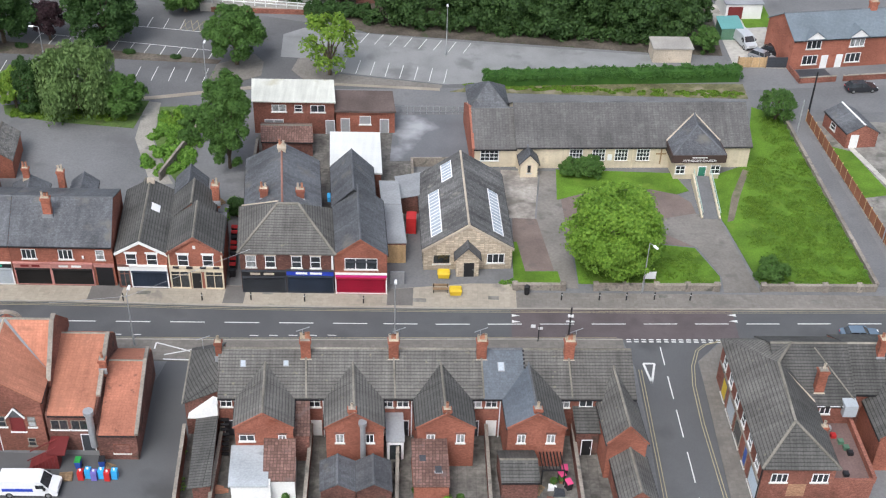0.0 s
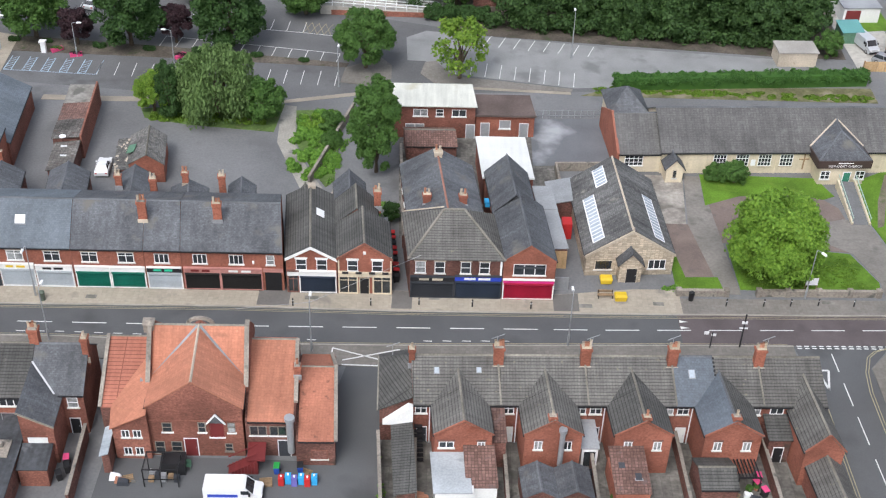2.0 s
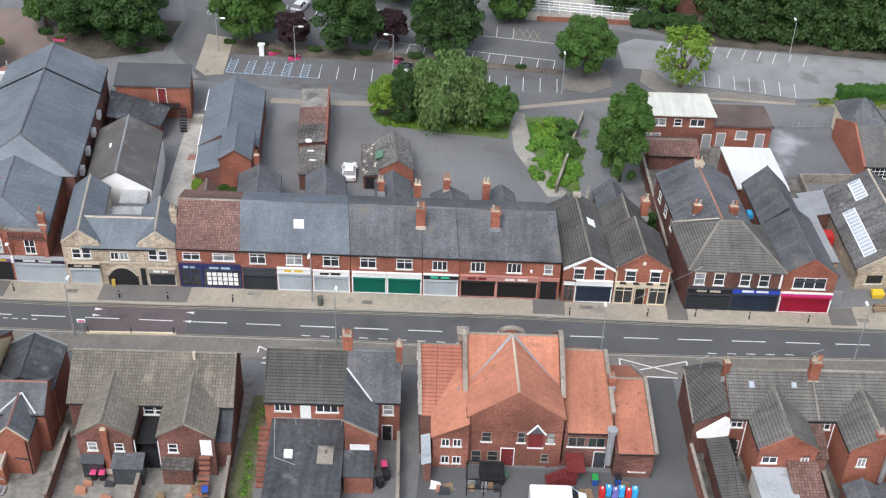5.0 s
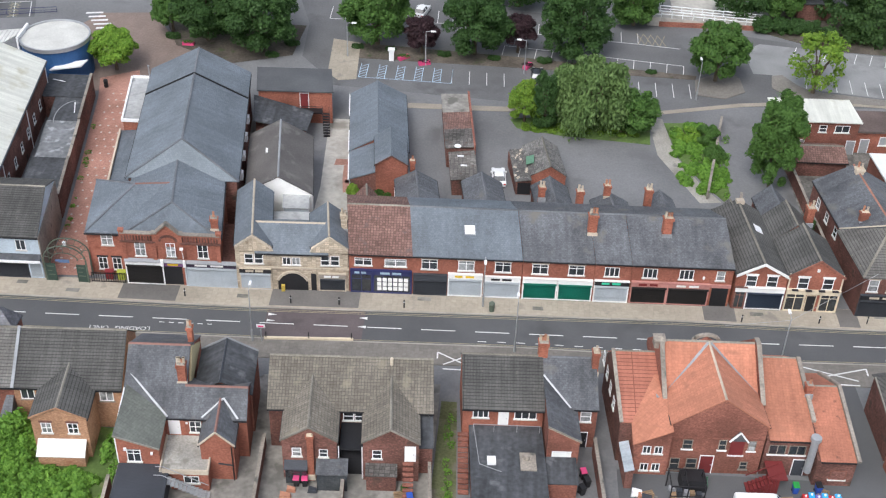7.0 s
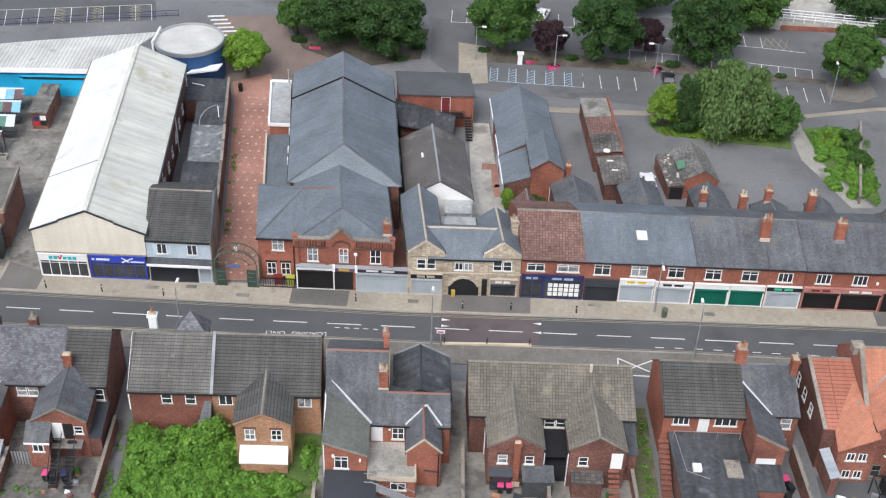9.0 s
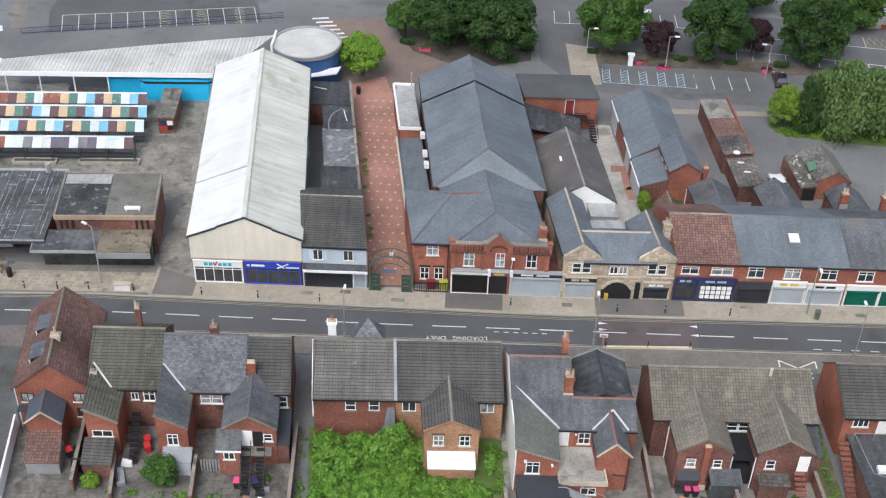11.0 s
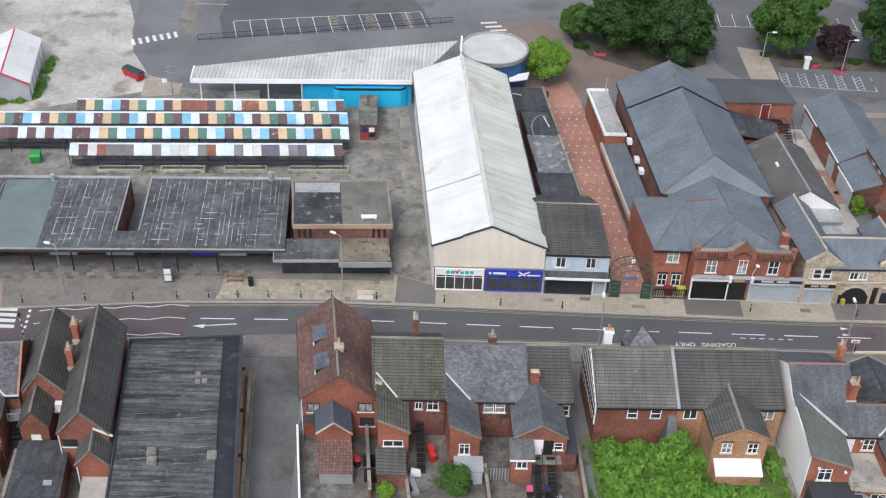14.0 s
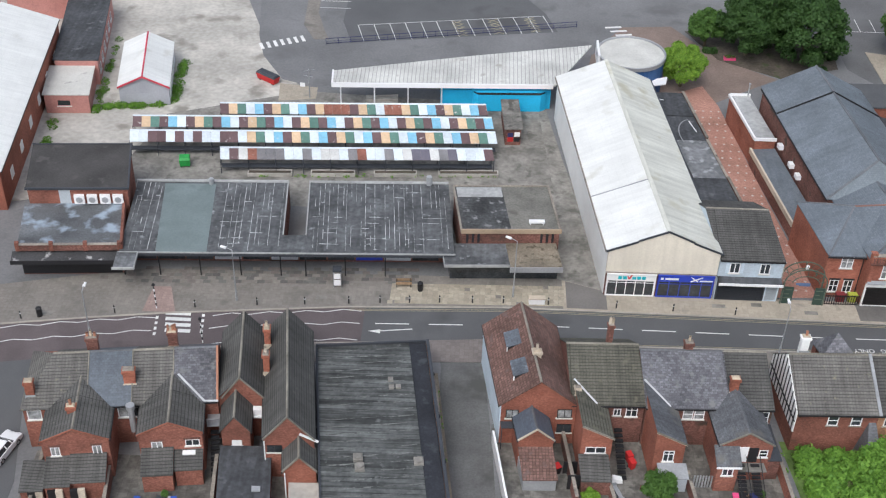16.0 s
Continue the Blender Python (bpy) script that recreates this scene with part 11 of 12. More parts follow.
flat("lot", "pale concrete apron below the footbridge", "yard", [(-34.6, 183.6), (-18, 183.6), (-14, 215), (-34.6, 215)], 0.06, CONCRETE, 0.08)
th = Thing("dark_shed", "low shed with black felt roof behind the trees", "shed", -14.6, 186.0, 1.0)
body(th, 0, 9, 0, 8, 2.8, material=BRICK_OLD)
th.part("roof", th.g().box(-0.2, 9.2, -0.2, 8.2, 2.8, 3.0), FELT)

# ---- vehicles ----
def wheels(th, xs, hw, r):
    for x in xs:
        for s in (-1, 1):
            ring = [(x + r * math.cos(a * math.pi / 7), s * hw, r + r * math.sin(a * math.pi / 7)) for a in range(14)]
            ring2 = [(p[0], p[1] - s * 0.2, p[2]) for p in ring]
            wh = th.part("wheel", th.g().hexa(ring, ring2), RUBBER)
            hub = [(x + 0.6 * r * math.cos(a * math.pi / 5), s * (hw + 0.01), r + 0.6 * r * math.sin(a * math.pi / 5)) for a in range(10)]
            th.part("rim", th.g().hexa(hub, [(p[0], p[1] - s * 0.05, p[2]) for p in hub]), CHROME, wh)


def shell(th, prof, hw, material, name="body", tuck=0.0):
    """A body from a side profile, drawn in a little at the top."""
    zt = max(z for _, z in prof)
    def side(s):
        return [(x, s * (hw - tuck * max(0, z - 0.85) / max(0.1, zt - 0.85)), z) for x, z in prof]
    return th.part(name, th.g().hexa(side(-1), side(1)), material)


def car(label, x, y, rot, material, ln=4.2, estate=False):
    th = Thing("car", label, "car", x, y, rot)
    h = ln / 2
    shell(th, [(-h, 0.35), (-h + 0.1, 0.25), (h - 0.1, 0.25), (h, 0.35), (h, 0.66), (h - 0.2, 0.78), (h - 1.15, 0.92), (-h + 0.25, 0.95), (-h, 0.8)], 0.87, material)
    rear = -h + (0.15 if estate else 0.4)
    shell(th, [(h - 1.2, 0.9), (h - 1.95, 1.44), (rear + 0.45, 1.46), (rear, 0.95)], 0.80, GLASS, "glazing", 0.16)
    th.part("roof", th.g().hexa([(h - 1.9, -0.62, 1.42), (rear + 0.4, -0.62, 1.43), (rear + 0.4, 0.62, 1.43), (h - 1.9, 0.62, 1.42)], [(h - 2.0, -0.56, 1.5), (rear + 0.5, -0.56, 1.5), (rear + 0.5, 0.56, 1.5), (h - 2.0, 0.56, 1.5)]), material)
    for s in (-1, 1):
        th.part("headlight", th.g().box(h - 0.12, h + 0.01, s * 0.62 - 0.18, s * 0.62 + 0.18, 0.58, 0.72), UPVC)
        th.part("tail_light", th.g().box(-h - 0.01, -h + 0.08, s * 0.66 - 0.14, s * 0.66 + 0.14, 0.62, 0.8), RED)
        th.part("mirror", th.g().box(h - 1.5, h - 1.3, s * 0.95 - 0.1, s * 0.95 + 0.1, 0.92, 1.06), material)
        for a, b in ((h - 1.62, h - 1.72), (h - 2.5, h - 2.5)):
            th.part("pillar", th.g().beam((a, s * 0.80, 0.95), (b - 0.1, s * 0.66, 1.44), 0.07), material)
    wheels(th, (-h + 0.8, h - 0.85), 0.88, 0.31)
    return th


def van(label, x, y, rot, material, ln=5.2):
    th = Thing("van", label, "van", x, y, rot)
    h = ln / 2
    shell(th, [(-h, 0.4), (h - 0.1, 0.3), (h, 0.5), (h - 0.05, 0.95), (h - 0.8, 1.2), (h - 1.5, 1.95), (h - 1.8, 2.05), (-h + 0.1, 2.05), (-h, 1.9)], 0.95, material, tuck=0.08)
    th.part("windscreen", th.g().hexa([(h - 0.86, -0.8, 1.2), (h - 0.86, 0.8, 1.2), (h - 1.48, 0.72, 1.9), (h - 1.48, -0.72, 1.9)], [(h - 0.8, -0.8, 1.22), (h - 0.8, 0.8, 1.22), (h - 1.42, 0.72, 1.92), (h - 1.42, -0.72, 1.92)]), GLASS)
    for s in (-1, 1):
        th.part("side_window", th.g().box(h - 1.9, h - 1.15, s * 0.945 - 0.02, s * 0.945 + 0.02, 1.25, 1.7), GLASS)
        th.part("headlight", th.g().box(h - 0.14, h + 0.01, s * 0.68 - 0.16, s * 0.68 + 0.16, 0.7, 0.92), UPVC)
        th.part("mirror", th.g().box(h - 1.2, h - 1.0, s * 1.08 - 0.1, s * 1.08 + 0.1, 1.2, 1.5), BLACK)
        th.part("side_stripe", th.g().box(-h + 0.4, h - 2.2, s * 0.952 - 0.01, s * 0.952 + 0.01, 0.9, 1.25), BLUE if material is CAR_WHITE else material)
    th.part("bumper", th.g().box(h - 0.1, h + 0.06, -0.9, 0.9, 0.3, 0.55), BLACK)
    wheels(th, (-h + 0.95, h - 0.9), 0.96, 0.34)
    return th


van("white panel van with a blue side stripe", -36.8, 79.3, 2, CAR_WHITE, 5.4)
car("white hatchback parked in the shops' yard", -62.3, 133.6, 94, CAR_WHITE, 3.9)
van("pale silver van on the side drive", 46.9, 176.2, -72, mat("van_silver", (0.52, 0.54, 0.56), 0.3, 0.05, metal=0.2), 5.9)
car("silver estate car behind timber gates", 49.0, 170.6, -38, CAR_SILVER, 4.3, True)
car("small dark car behind the gates", 51.0, 172.6, -35, CAR_BLACK, 3.8)
car("black people carrier parked in the lane", 61.8, 161.9, 9, CAR_BLACK, 4.6, True)
car("dark car in a parking bay", -57.1, 161.6, 88, CAR_BLACK, 4.2)
car("white car parked in the car park", -75.5, 181.2, 75, CAR_WHITE, 4.2)
car("blue-grey car parked on the high street", 46.8, 104.9, 3, CAR_BLUE, 4.3)
car("white car parked in the side street", -193.2, 79.6, 76, CAR_WHITE, 4.3)
car("purple-blue car parked among gardens", 61.5, 136.5, 20, CAR_BLUE, 4.0)

# ---- street furniture ----
def lamp_post(x, y, h, turn, label="grey street lamp with white lantern"):
    th = Thing("street_lamp", label, "street lamp", x, y, turn, group="street lamps")
    th.part("post", th.g().cyl(0, 0, 0, 1.6, 0.12, 8).cyl(0, 0, 1.6, h, 0.075, 8, 0.05), GREYMETAL)
    th.part("arm", th.g().beam((0, 0, h), (0.9, 0, h + 0.15), 0.06), GREYMETAL)
    th.part("lantern", th.g().hexa([(0.75, -0.16, h + 0.02), (1.45, -0.13, h + 0.06), (1.45, 0.13, h + 0.06), (0.75, 0.16, h + 0.02)], [(0.75, -0.13, h + 0.2), (1.4, -0.09, h + 0.2), (1.4, 0.09, h + 0.2), (0.75, 0.13, h + 0.2)]), UPVC)


for x, y, h, turn in ((-31.8, 99.9, 7.0, 90), (-4.2, 102.3, 7.0, 90), (-88.2, 99.6, 7.0, 90), (-115, 98.6, 7.0, 90), (-60, 100.2, 7.0, 90), (23.7, 112.0, 7.0, -60), (-189.3, 96.5, 6.5, 90), (-174.8, 103.9, 7.2, 160), (-143.7, 106.8, 8.0, 150), (-63.6, 107.6, 7.0, -90), (0.4, 169, 7.5, 90), (-34.1, 157.6, 6.0, 90), (-85.7, 165.5, 5.5, 0), (-73.8, 164.0, 5.5, 0), (-59, 162.8, 5.5, 180)):
    lamp_post(x, y, h, turn)
BOLL = [(-20.6, 108.3), (-14.6, 108.3), (14.3, 110.0), (18.6, 110.2), (21.7, 110.4), (24.9, 110.6), (29, 110.7), (-97.1, 106.5), (-85.1, 106.3), (-79.7, 106.5), (-72.4, 106.6), (-34.7, 107.4), (-197.7, 99.1), (-187.8, 100.8), (-179.2, 102.4), (-172.4, 103.3), (-167.1, 103.8), (-162.2, 104.3), (-158.7, 104.7), (-155.4, 104.9), (-152, 105.2), (-148.3, 105.4), (-144.8, 105.6), (-139.7, 105.7), (-132, 105.7), (-125.6, 105.6), (-118.6, 105.5), (-26, 107.9), (-8, 108.3)]
first = None
for x, y in BOLL:
    if first is None:
        th = Thing("bollard", "slim black street bollard", "bollard", x, y, group="bollards", oz=0.1)
        th.part("post", th.g().cyl(0, 0, 0, 0.95, 0.075, 8).cyl(0, 0, 0.95, 1.05, 0.09, 8, 0.04), BLACK)
        th.part("band", th.g().cyl(0, 0, 0.72, 0.8, 0.083, 8), UPVC)
        first = th.ob
    else:
        copy_thing(first, Matrix.Translation((x, y, 0.1)))


def beacon(x, y):
    th = Thing("crossing_beacon", "black and white banded crossing beacon", "beacon", x, y, group="crossing beacons", oz=0.1)
    for i in range(8):
        th.part("band", th.g().cyl(0, 0, 0.4 * i, 0.4 * (i + 1), 0.07, 8), BLACK if i % 2 else UPVC)
    th.part("globe", th.g().cyl(0, 0, 3.2, 3.3, 0.1, 10, 0.2).cyl(0, 0, 3.3, 3.5, 0.22, 10, 0.12), BLACK)


beacon(-183.4, 101.9), beacon(-177.2, 96.6)


def litter_bin(x, y, label="dark green litter bin on the pavement", m=None, oz=0.1):
    th = Thing("litter_bin", label, "bin", x, y, group="litter bins", oz=oz)
    th.part("body", th.g().cyl(0, 0, 0, 0.95, 0.3, 10, 0.33), m or BLACK)
    th.part("hood", th.g().cyl(0, 0, 1.1, 1.22, 0.34, 10, 0.2).box(-0.3, -0.24, -0.05, 0.05, 0.95, 1.1).box(0.24, 0.3, -0.05, 0.05, 0.95, 1.1), m or BLACK)


litter_bin(-62.6, 106.9, m=IRON), litter_bin(-154.3, 107.2), litter_bin(10.4, 110.9), litter_bin(-195.8, 99.7), litter_bin(-118.9, 152.5, oz=0.03)


def bench(x, y, rot, label):
    th = Thing("bench", label, "bench", x, y, rot, group="benches", oz=0.1)
    for i in range(3):
        th.part("slat", th.g().box(-0.9, 0.9, 0.05 + 0.16 * i, 0.18 + 0.16 * i, 0.43, 0.47), WOOD)
    for i in range(2):
        th.part("back_slat", th.g().box(-0.9, 0.9, 0.54, 0.58, 0.6 + 0.2 * i, 0.74 + 0.2 * i), WOOD)
    for s in (-0.8, 0.8):
        th.part("leg", th.g().box(s - 0.04, s + 0.04, 0.05, 0.12, 0, 0.43).box(s - 0.04, s + 0.04, 0.5, 0.58, 0, 0.95), BLACK)


bench(0.6, 110.5, 2, "dark timber bench before the stone hall"), bench(-156.2, 107.5, 4, "brown timber bench before the parade")
for x, y in ((2.3, 110.5), (0.9, 113.6)):
    th = Thing("grit_bin", "yellow plastic grit bin", "grit bin", x, y, 2, group="grit bins", oz=0.1)
    th.part("body", th.g().hexa([(-0.6, -0.35, 0), (0.6, -0.35, 0), (0.6, 0.35, 0), (-0.6, 0.35, 0)], [(-0.7, -0.42, 0.6), (0.7, -0.42, 0.6), (0.7, 0.42, 0.6), (-0.7, 0.42, 0.6)]), YELLOW)
    th.part("lid", th.g().hexa([(-0.74, -0.46, 0.6), (0.74, -0.46, 0.6), (0.74, 0.46, 0.6), (-0.74, 0.46, 0.6)], [(-0.6, -0.3, 0.85), (0.6, -0.3, 0.85), (0.6, 0.35, 0.9), (-0.6, 0.35, 0.9)]), YELLOW)
th = Thing("phone_kiosk", "grey and white telephone kiosk", "kiosk", -163.8, 107.4, 4, oz=0.1)
th.part("frame", th.g().box(-0.45, -0.38, -0.45, 0.45, 0, 2.3).box(0.38, 0.45, -0.45, 0.45, 0, 2.3), GREYMETAL)
th.part("panel", th.g().box(-0.38, 0.38, -0.4, -0.36, 0.3, 1.1).box(-0.38, 0.38, -0.4, -0.36, 1.25, 2.0), UPVC)
th.part("roof", th.g().box(-0.5, 0.5, -0.5, 0.5, 2.3, 2.5), SHUT_DARK)
th = Thing("utility_cabinet", "low white utility cabinet on the pavement", "cabinet", -141, 105.9, 3, oz=0.1)
th.part("body", th.g().box(-0.9, 0.9, -0.3, 0.3, 0, 0.75), UPVC)
th.part("lid", th.g().box(-0.95, 0.95, -0.35, 0.35, 0.75, 0.84), STONE_TRIM)
th = Thing("traffic_sign", "black pole with a warning sign box", "sign", 14.6, 103.0, oz=0.1)
th.part("pole", th.g().cyl(0, 0, 0, 4.6, 0.09, 8), BLACK)
th.part("sign_plate", th.g().box(-0.45, 0.45, -0.05, 0.05, 2.6, 2.75).box(-0.3, 0.3, -0.08, 0.08, 3.3, 3.6), UPVC)
th = Thing("traffic_sign", "low pole with two small signs", "sign", 11.3, 102.7, oz=0.1)
th.part("pole", th.g().cyl(0, 0, 0, 2.2, 0.06, 8), BLACK)
th.part("sign_plate", th.g().box(-0.9, -0.4, -0.04, 0.04, 1.9, 2.3).box(-0.1, 0.4, -0.04, 0.04, 1.7, 2.0), UPVC)
th = Thing("traffic_sign", "small red and white road sign on a pole", "sign", -87.2, 99.6, oz=0.1)
th.part("pole", th.g().cyl(0, 0, 0, 2.2, 0.06, 8), GREYMETAL)
th.part("sign_plate", th.g().box(-0.45, 0.45, -0.05, 0.05, 1.9, 2.3), UPVC)
th.part("sign_band", th.g().box(-0.3, 0.3, -0.07, 0.0, 2.0, 2.2), PINK)
th = Thing("kerb_rail", "low cream kerb rail beside the narrowing", "rail", -87.0, 99.9, 3.2, oz=0.1)
th.part("rail", th.g().box(0, 9.6, 0, 0.25, 0, 0.25), CREAM)
for i in range(3):
    th.part("post", th.g().cyl(0.2 + 4.6 * i, 0.1, 0, 1.0, 0.06, 8), BLACK)
th = Thing("notice_board", "white notice board on posts in the churchyard", "sign", 24.6, 113.4, 3)
th.part("board", th.g().box(-0.7, 0.7, 0, 0.06, 0.9, 1.9), UPVC)
th.part("post", th.g().box(-0.7, -0.62, 0.06, 0.14, 0, 1.9).box(0.62, 0.7, 0.06, 0.14, 0, 1.9), WOOD)
for x, y, m, lab in ((-186.3, 130.9, GREEN, "bright green wheeled waste bin"), (-179, 153.9, RED, "long red steel skip")):
    th = Thing("waste_skip", lab, "waste bin", x, y, -35 if m is RED else 10)
    ln = 1.8 if m is RED else 0.7
    th.part("body", th.g().hexa([(-ln * 0.9, -0.5, 0.15), (ln * 0.9, -0.5, 0.15), (ln * 0.9, 0.5, 0.15), (-ln * 0.9, 0.5, 0.15)], [(-ln, -0.65, 1.1), (ln, -0.65, 1.1), (ln, 0.65, 1.1), (-ln, 0.65, 1.1)]), m)
    th.part("lid", th.g().hexa([(-ln, -0.68, 1.1), (ln, -0.68, 1.1), (ln, 0.68, 1.1), (-ln, 0.68, 1.1)], [(-ln * 0.9, -0.4, 1.4), (ln * 0.9, -0.4, 1.4), (ln * 0.9, 0.5, 1.4), (-ln * 0.9, 0.5, 1.4)]), SHUT_DARK if m is RED else m)
    th.part("wheel", th.g().box(-ln * 0.8, -ln * 0.6, -0.5, 0.5, 0, 0.16).box(ln * 0.6, ln * 0.8, -0.5, 0.5, 0, 0.16), RUBBER)
for i, (x, y) in enumerate(((-110.2, 166.6), (-74.0, 164.2), (-77.2, 165.6), (-58.5, 164.9))):
    th = Thing("flower_planter", "pink flowering trough planter", "planter", x, y, 20 * i, group="flower planters")
    th.part("trough", th.g().box(-0.9, 0.9, -0.35, 0.35, 0, 0.5), PINK)
    leaf_mesh("blossom", [(0, 0, 0.55, 0.9, 0.4, 0.2)], 160, 0.16, LEAF_PURPLE if i % 2 else LEAF, th.ob, 300 + i)
th = Thing("pay_machine", "white parking pay machine", "machine", -79.0, 165.0)
th.part("cabinet", th.g().box(-0.35, 0.35, -0.3, 0.3, 0, 1.7), UPVC)
th.part("hood", th.g().box(-0.5, 0.5, -0.45, 0.4, 1.7, 1.95), UPVC)
th = Thing("info_post", "metal post with sign at the bus station", "sign", -172.4, 149.6)
th.part("post", th.g().cyl(0, 0, 0, 4.6, 0.09, 8), GREYMETAL)
th.part("bracket", th.g().beam((-0.8, 0, 4.2), (0.8, 0, 4.6), 0.06).beam((-0.7, 0, 3.6), (0.6, 0, 3.4), 0.06), GREYMETAL)
th.part("sign_plate", th.g().box(-1.3, -0.6, -0.04, 0.04, 1.8, 2.4), UPVC)
# railings at the bus bays
th = Thing("railing", "dark guard railing along the bus bays", "railing", -172.0, 165.9, 13.6)
for i in range(22):
    th.part("post", th.g().box(1.9 * i, 1.9 * i + 0.05, 0, 0.05, 0, 1.0), NAVY)
th.part("rail", th.g().box(0, 40, 0.0, 0.05, 0.95, 1.02).box(0, 40, 0, 0.05, 0.15, 0.22).box(0, 40, 0.01, 0.04, 0.5, 0.54), NAVY)

# ---- yards: bins, crates, walls, fences ----
def wheelie(x, y, m, lid=None, rot=0):
    th = Thing("wheelie_bin", "plastic wheelie bin with hinged lid", "bin", x, y, rot, group="wheelie bins")
    th.part("body", th.g().hexa([(-0.22, -0.26, 0.05), (0.22, -0.26, 0.05), (0.22, 0.26, 0.05), (-0.22, 0.26, 0.05)], [(-0.29, -0.34, 0.98), (0.29, -0.34, 0.98), (0.29, 0.34, 0.98), (-0.29, 0.34, 0.98)]), m)
    th.part("lid", th.g().hexa([(-0.31, -0.38, 0.98), (0.31, -0.38, 0.98), (0.31, 0.36, 0.98), (-0.31, 0.36, 0.98)], [(-0.27, -0.32, 1.06), (0.27, -0.32, 1.06), (0.27, 0.36, 1.1), (-0.27, 0.36, 1.1)]), lid or m)
    th.part("wheel", th.g().box(-0.28, -0.2, 0.2, 0.34, 0, 0.2).box(0.2, 0.28, 0.2, 0.34, 0, 0.2), RUBBER)


for i, (x, y, m, lid) in enumerate(((-80.4, 79.6, BLACK, PINK), (-79.6, 79.6, BLACK, PINK), (-69.6, 78.2, SHUT_DARK, BIN_BLUE), (13.2, 81.6, BLACK, PINK), (12.6, 82.6, BLACK, PINK), (12.9, 83.4, BLACK, PINK), (-3.1, 83.0, BLACK, BLACK), (-53.3, 82.6, BLACK, PINK), (-53.0, 81.6, BLACK, BLACK), (-53.5, 80.6, BLACK, BLACK), (-122.9, 77.6, BLACK, PINK), (-122.2, 77.6, BLACK, BLACK), (-121.2, 77.7, BLACK, NAVY), (-132.5, 82.4, RED, RED), (-132.3, 81.5, RED, RED), (-178.7, 73.6, BIN_BLUE, BIN_BLUE), (-175.3, 73.8, BIN_BLUE, BIN_BLUE), (-185.0, 72.5, BLACK, PINK), (-167.6, 74.2, RED, RED), (-139.6, 80.4, BLACK, RED), (-33.2, 82.4, BIN_BLUE, GREEN), (-31.0, 82.6, BIN_BLUE, BLACK))):
    wheelie(x, y, m, lid, 7 * (i % 5))
for i in range(9):
    wheelie(-23.3 - 0.13 * i, 112.5 + 1.05 * i, BLACK, RED if i % 3 else BLACK, 92)
for i in range(6):
    th = Thing("gas_bottle_crate", "plastic drum beside the hall", "drum", -32.6 + 0.62 * i, 81.0 + 0.25 * (i % 2), 0, group="drums")
    th.part("body", th.g().box(-0.27, 0.27, -0.3, 0.3, 0, 1.05), (RED, CAN_BLUE, mat("drum_violet", (0.16, 0.14, 0.42), 0.5, 0.1) if i == 2 else CAN_BLUE, CAN_BLUE, RED, CAN_BLUE)[i])
    th.part("cap", th.g().cyl(0, 0, 1.05, 1.2, 0.1, 8), UPVC)
for i in range(3):
    th = Thing("garden_chair", "pale plastic stacking chair by the wall", "chair", -43.2 + 0.75 * i, 82.6, 180, group="plastic chairs")
    m = UPVC if i == 0 else BIN_GREEN
    th.part("seat", th.g().box(-0.25, 0.25, -0.25, 0.25, 0.4, 0.45), m)
    th.part("back", th.g().box(-0.25, 0.25, -0.28, -0.23, 0.45, 0.95), m)
    for a in (-0.22, 0.22):
        for b in (-0.22, 0.22):
            th.part("leg", th.g().box(a - 0.02, a + 0.02, b - 0.02, b + 0.02, 0, 0.4), m)


def yard_wall(x0, y0, x1, y1, h, m, label="old brick wall dividing two yards", t=0.24):
    d = math.hypot(x1 - x0, y1 - y0)
    th = Thing("yard_wall", label, "wall", x0, y0, math.degrees(math.atan2(y1 - y0, x1 - x0)), group="yard walls")
    th.part("wall", th.g().box(0, d, -t / 2, t / 2, -0.1, h), m)
    th.part("coping", th.g().box(-0.05, d + 0.05, -t / 2 - 0.05, t / 2 + 0.05, h, h + 0.08), COPING)


for x in (-20.2, -11.6, -3.2, 5.4, 13.9):
    yard_wall(x, ty(x) - 0.2, x + 0.35, ty(x) - 10, 1.7, BRICK_OLD)
for x0, y0, x1, y1, h, m in ((-23.8, 86.5, -22.9, 76, 2.0, BRICK), (20.2, 89, 20.8, 78, 1.9, BRICK_OLD), (-76.2, 84, -75.8, 76, 1.6, BRICK_OLD), (-84.2, 84.4, -83.8, 76, 1.6, BRICK_OLD), (-68.2, 84.6, -67.6, 76, 1.5, BRICK_OLD), (-52.2, 86, -51.6, 77, 2.0, BRICK_OLD), (-118.2, 84.8, -117.6, 75, 1.6, BRICK), (-135.0, 80, -134.2, 75, 1.2, BRICK_OLD), (-127.2, 80, -126.7, 75, 1.5, BRICK_OLD), (-139.0, 84.5, -138.0, 76, 1.7, BRICK_OLD), (-151.9, 92, -149.6, 72, 0.5, BRICK_OLD), (-182.0, 77, -181.2, 71, 1.6, BRICK_OLD), (-172.2, 79, -171.4, 71, 1.7, BRICK_OLD), (-167.6, 78, -166.8, 71, 1.9, BRICK_OLD), (-188.8, 79, -188.0, 71, 1.6, BRICK_OLD), (-97.7, 78, -97.2, 72, 1.5, BRICK), (-35.6, 131.8, -31.4, 151, 1.2, COPING), (-33.0, 121.5, -31.6, 131, 1.8, BRICK_OLD), (-22.9, 119, -24.2, 140, 1.9, BRICK_OLD)):
    yard_wall(x0, y0, x1, y1, h, m)
yard_wall(51.2, 114.2, 48.4, 153.4, 0.6, COPING, "low old stone wall beside the footpath", 0.35)
rnd = random.Random(41)
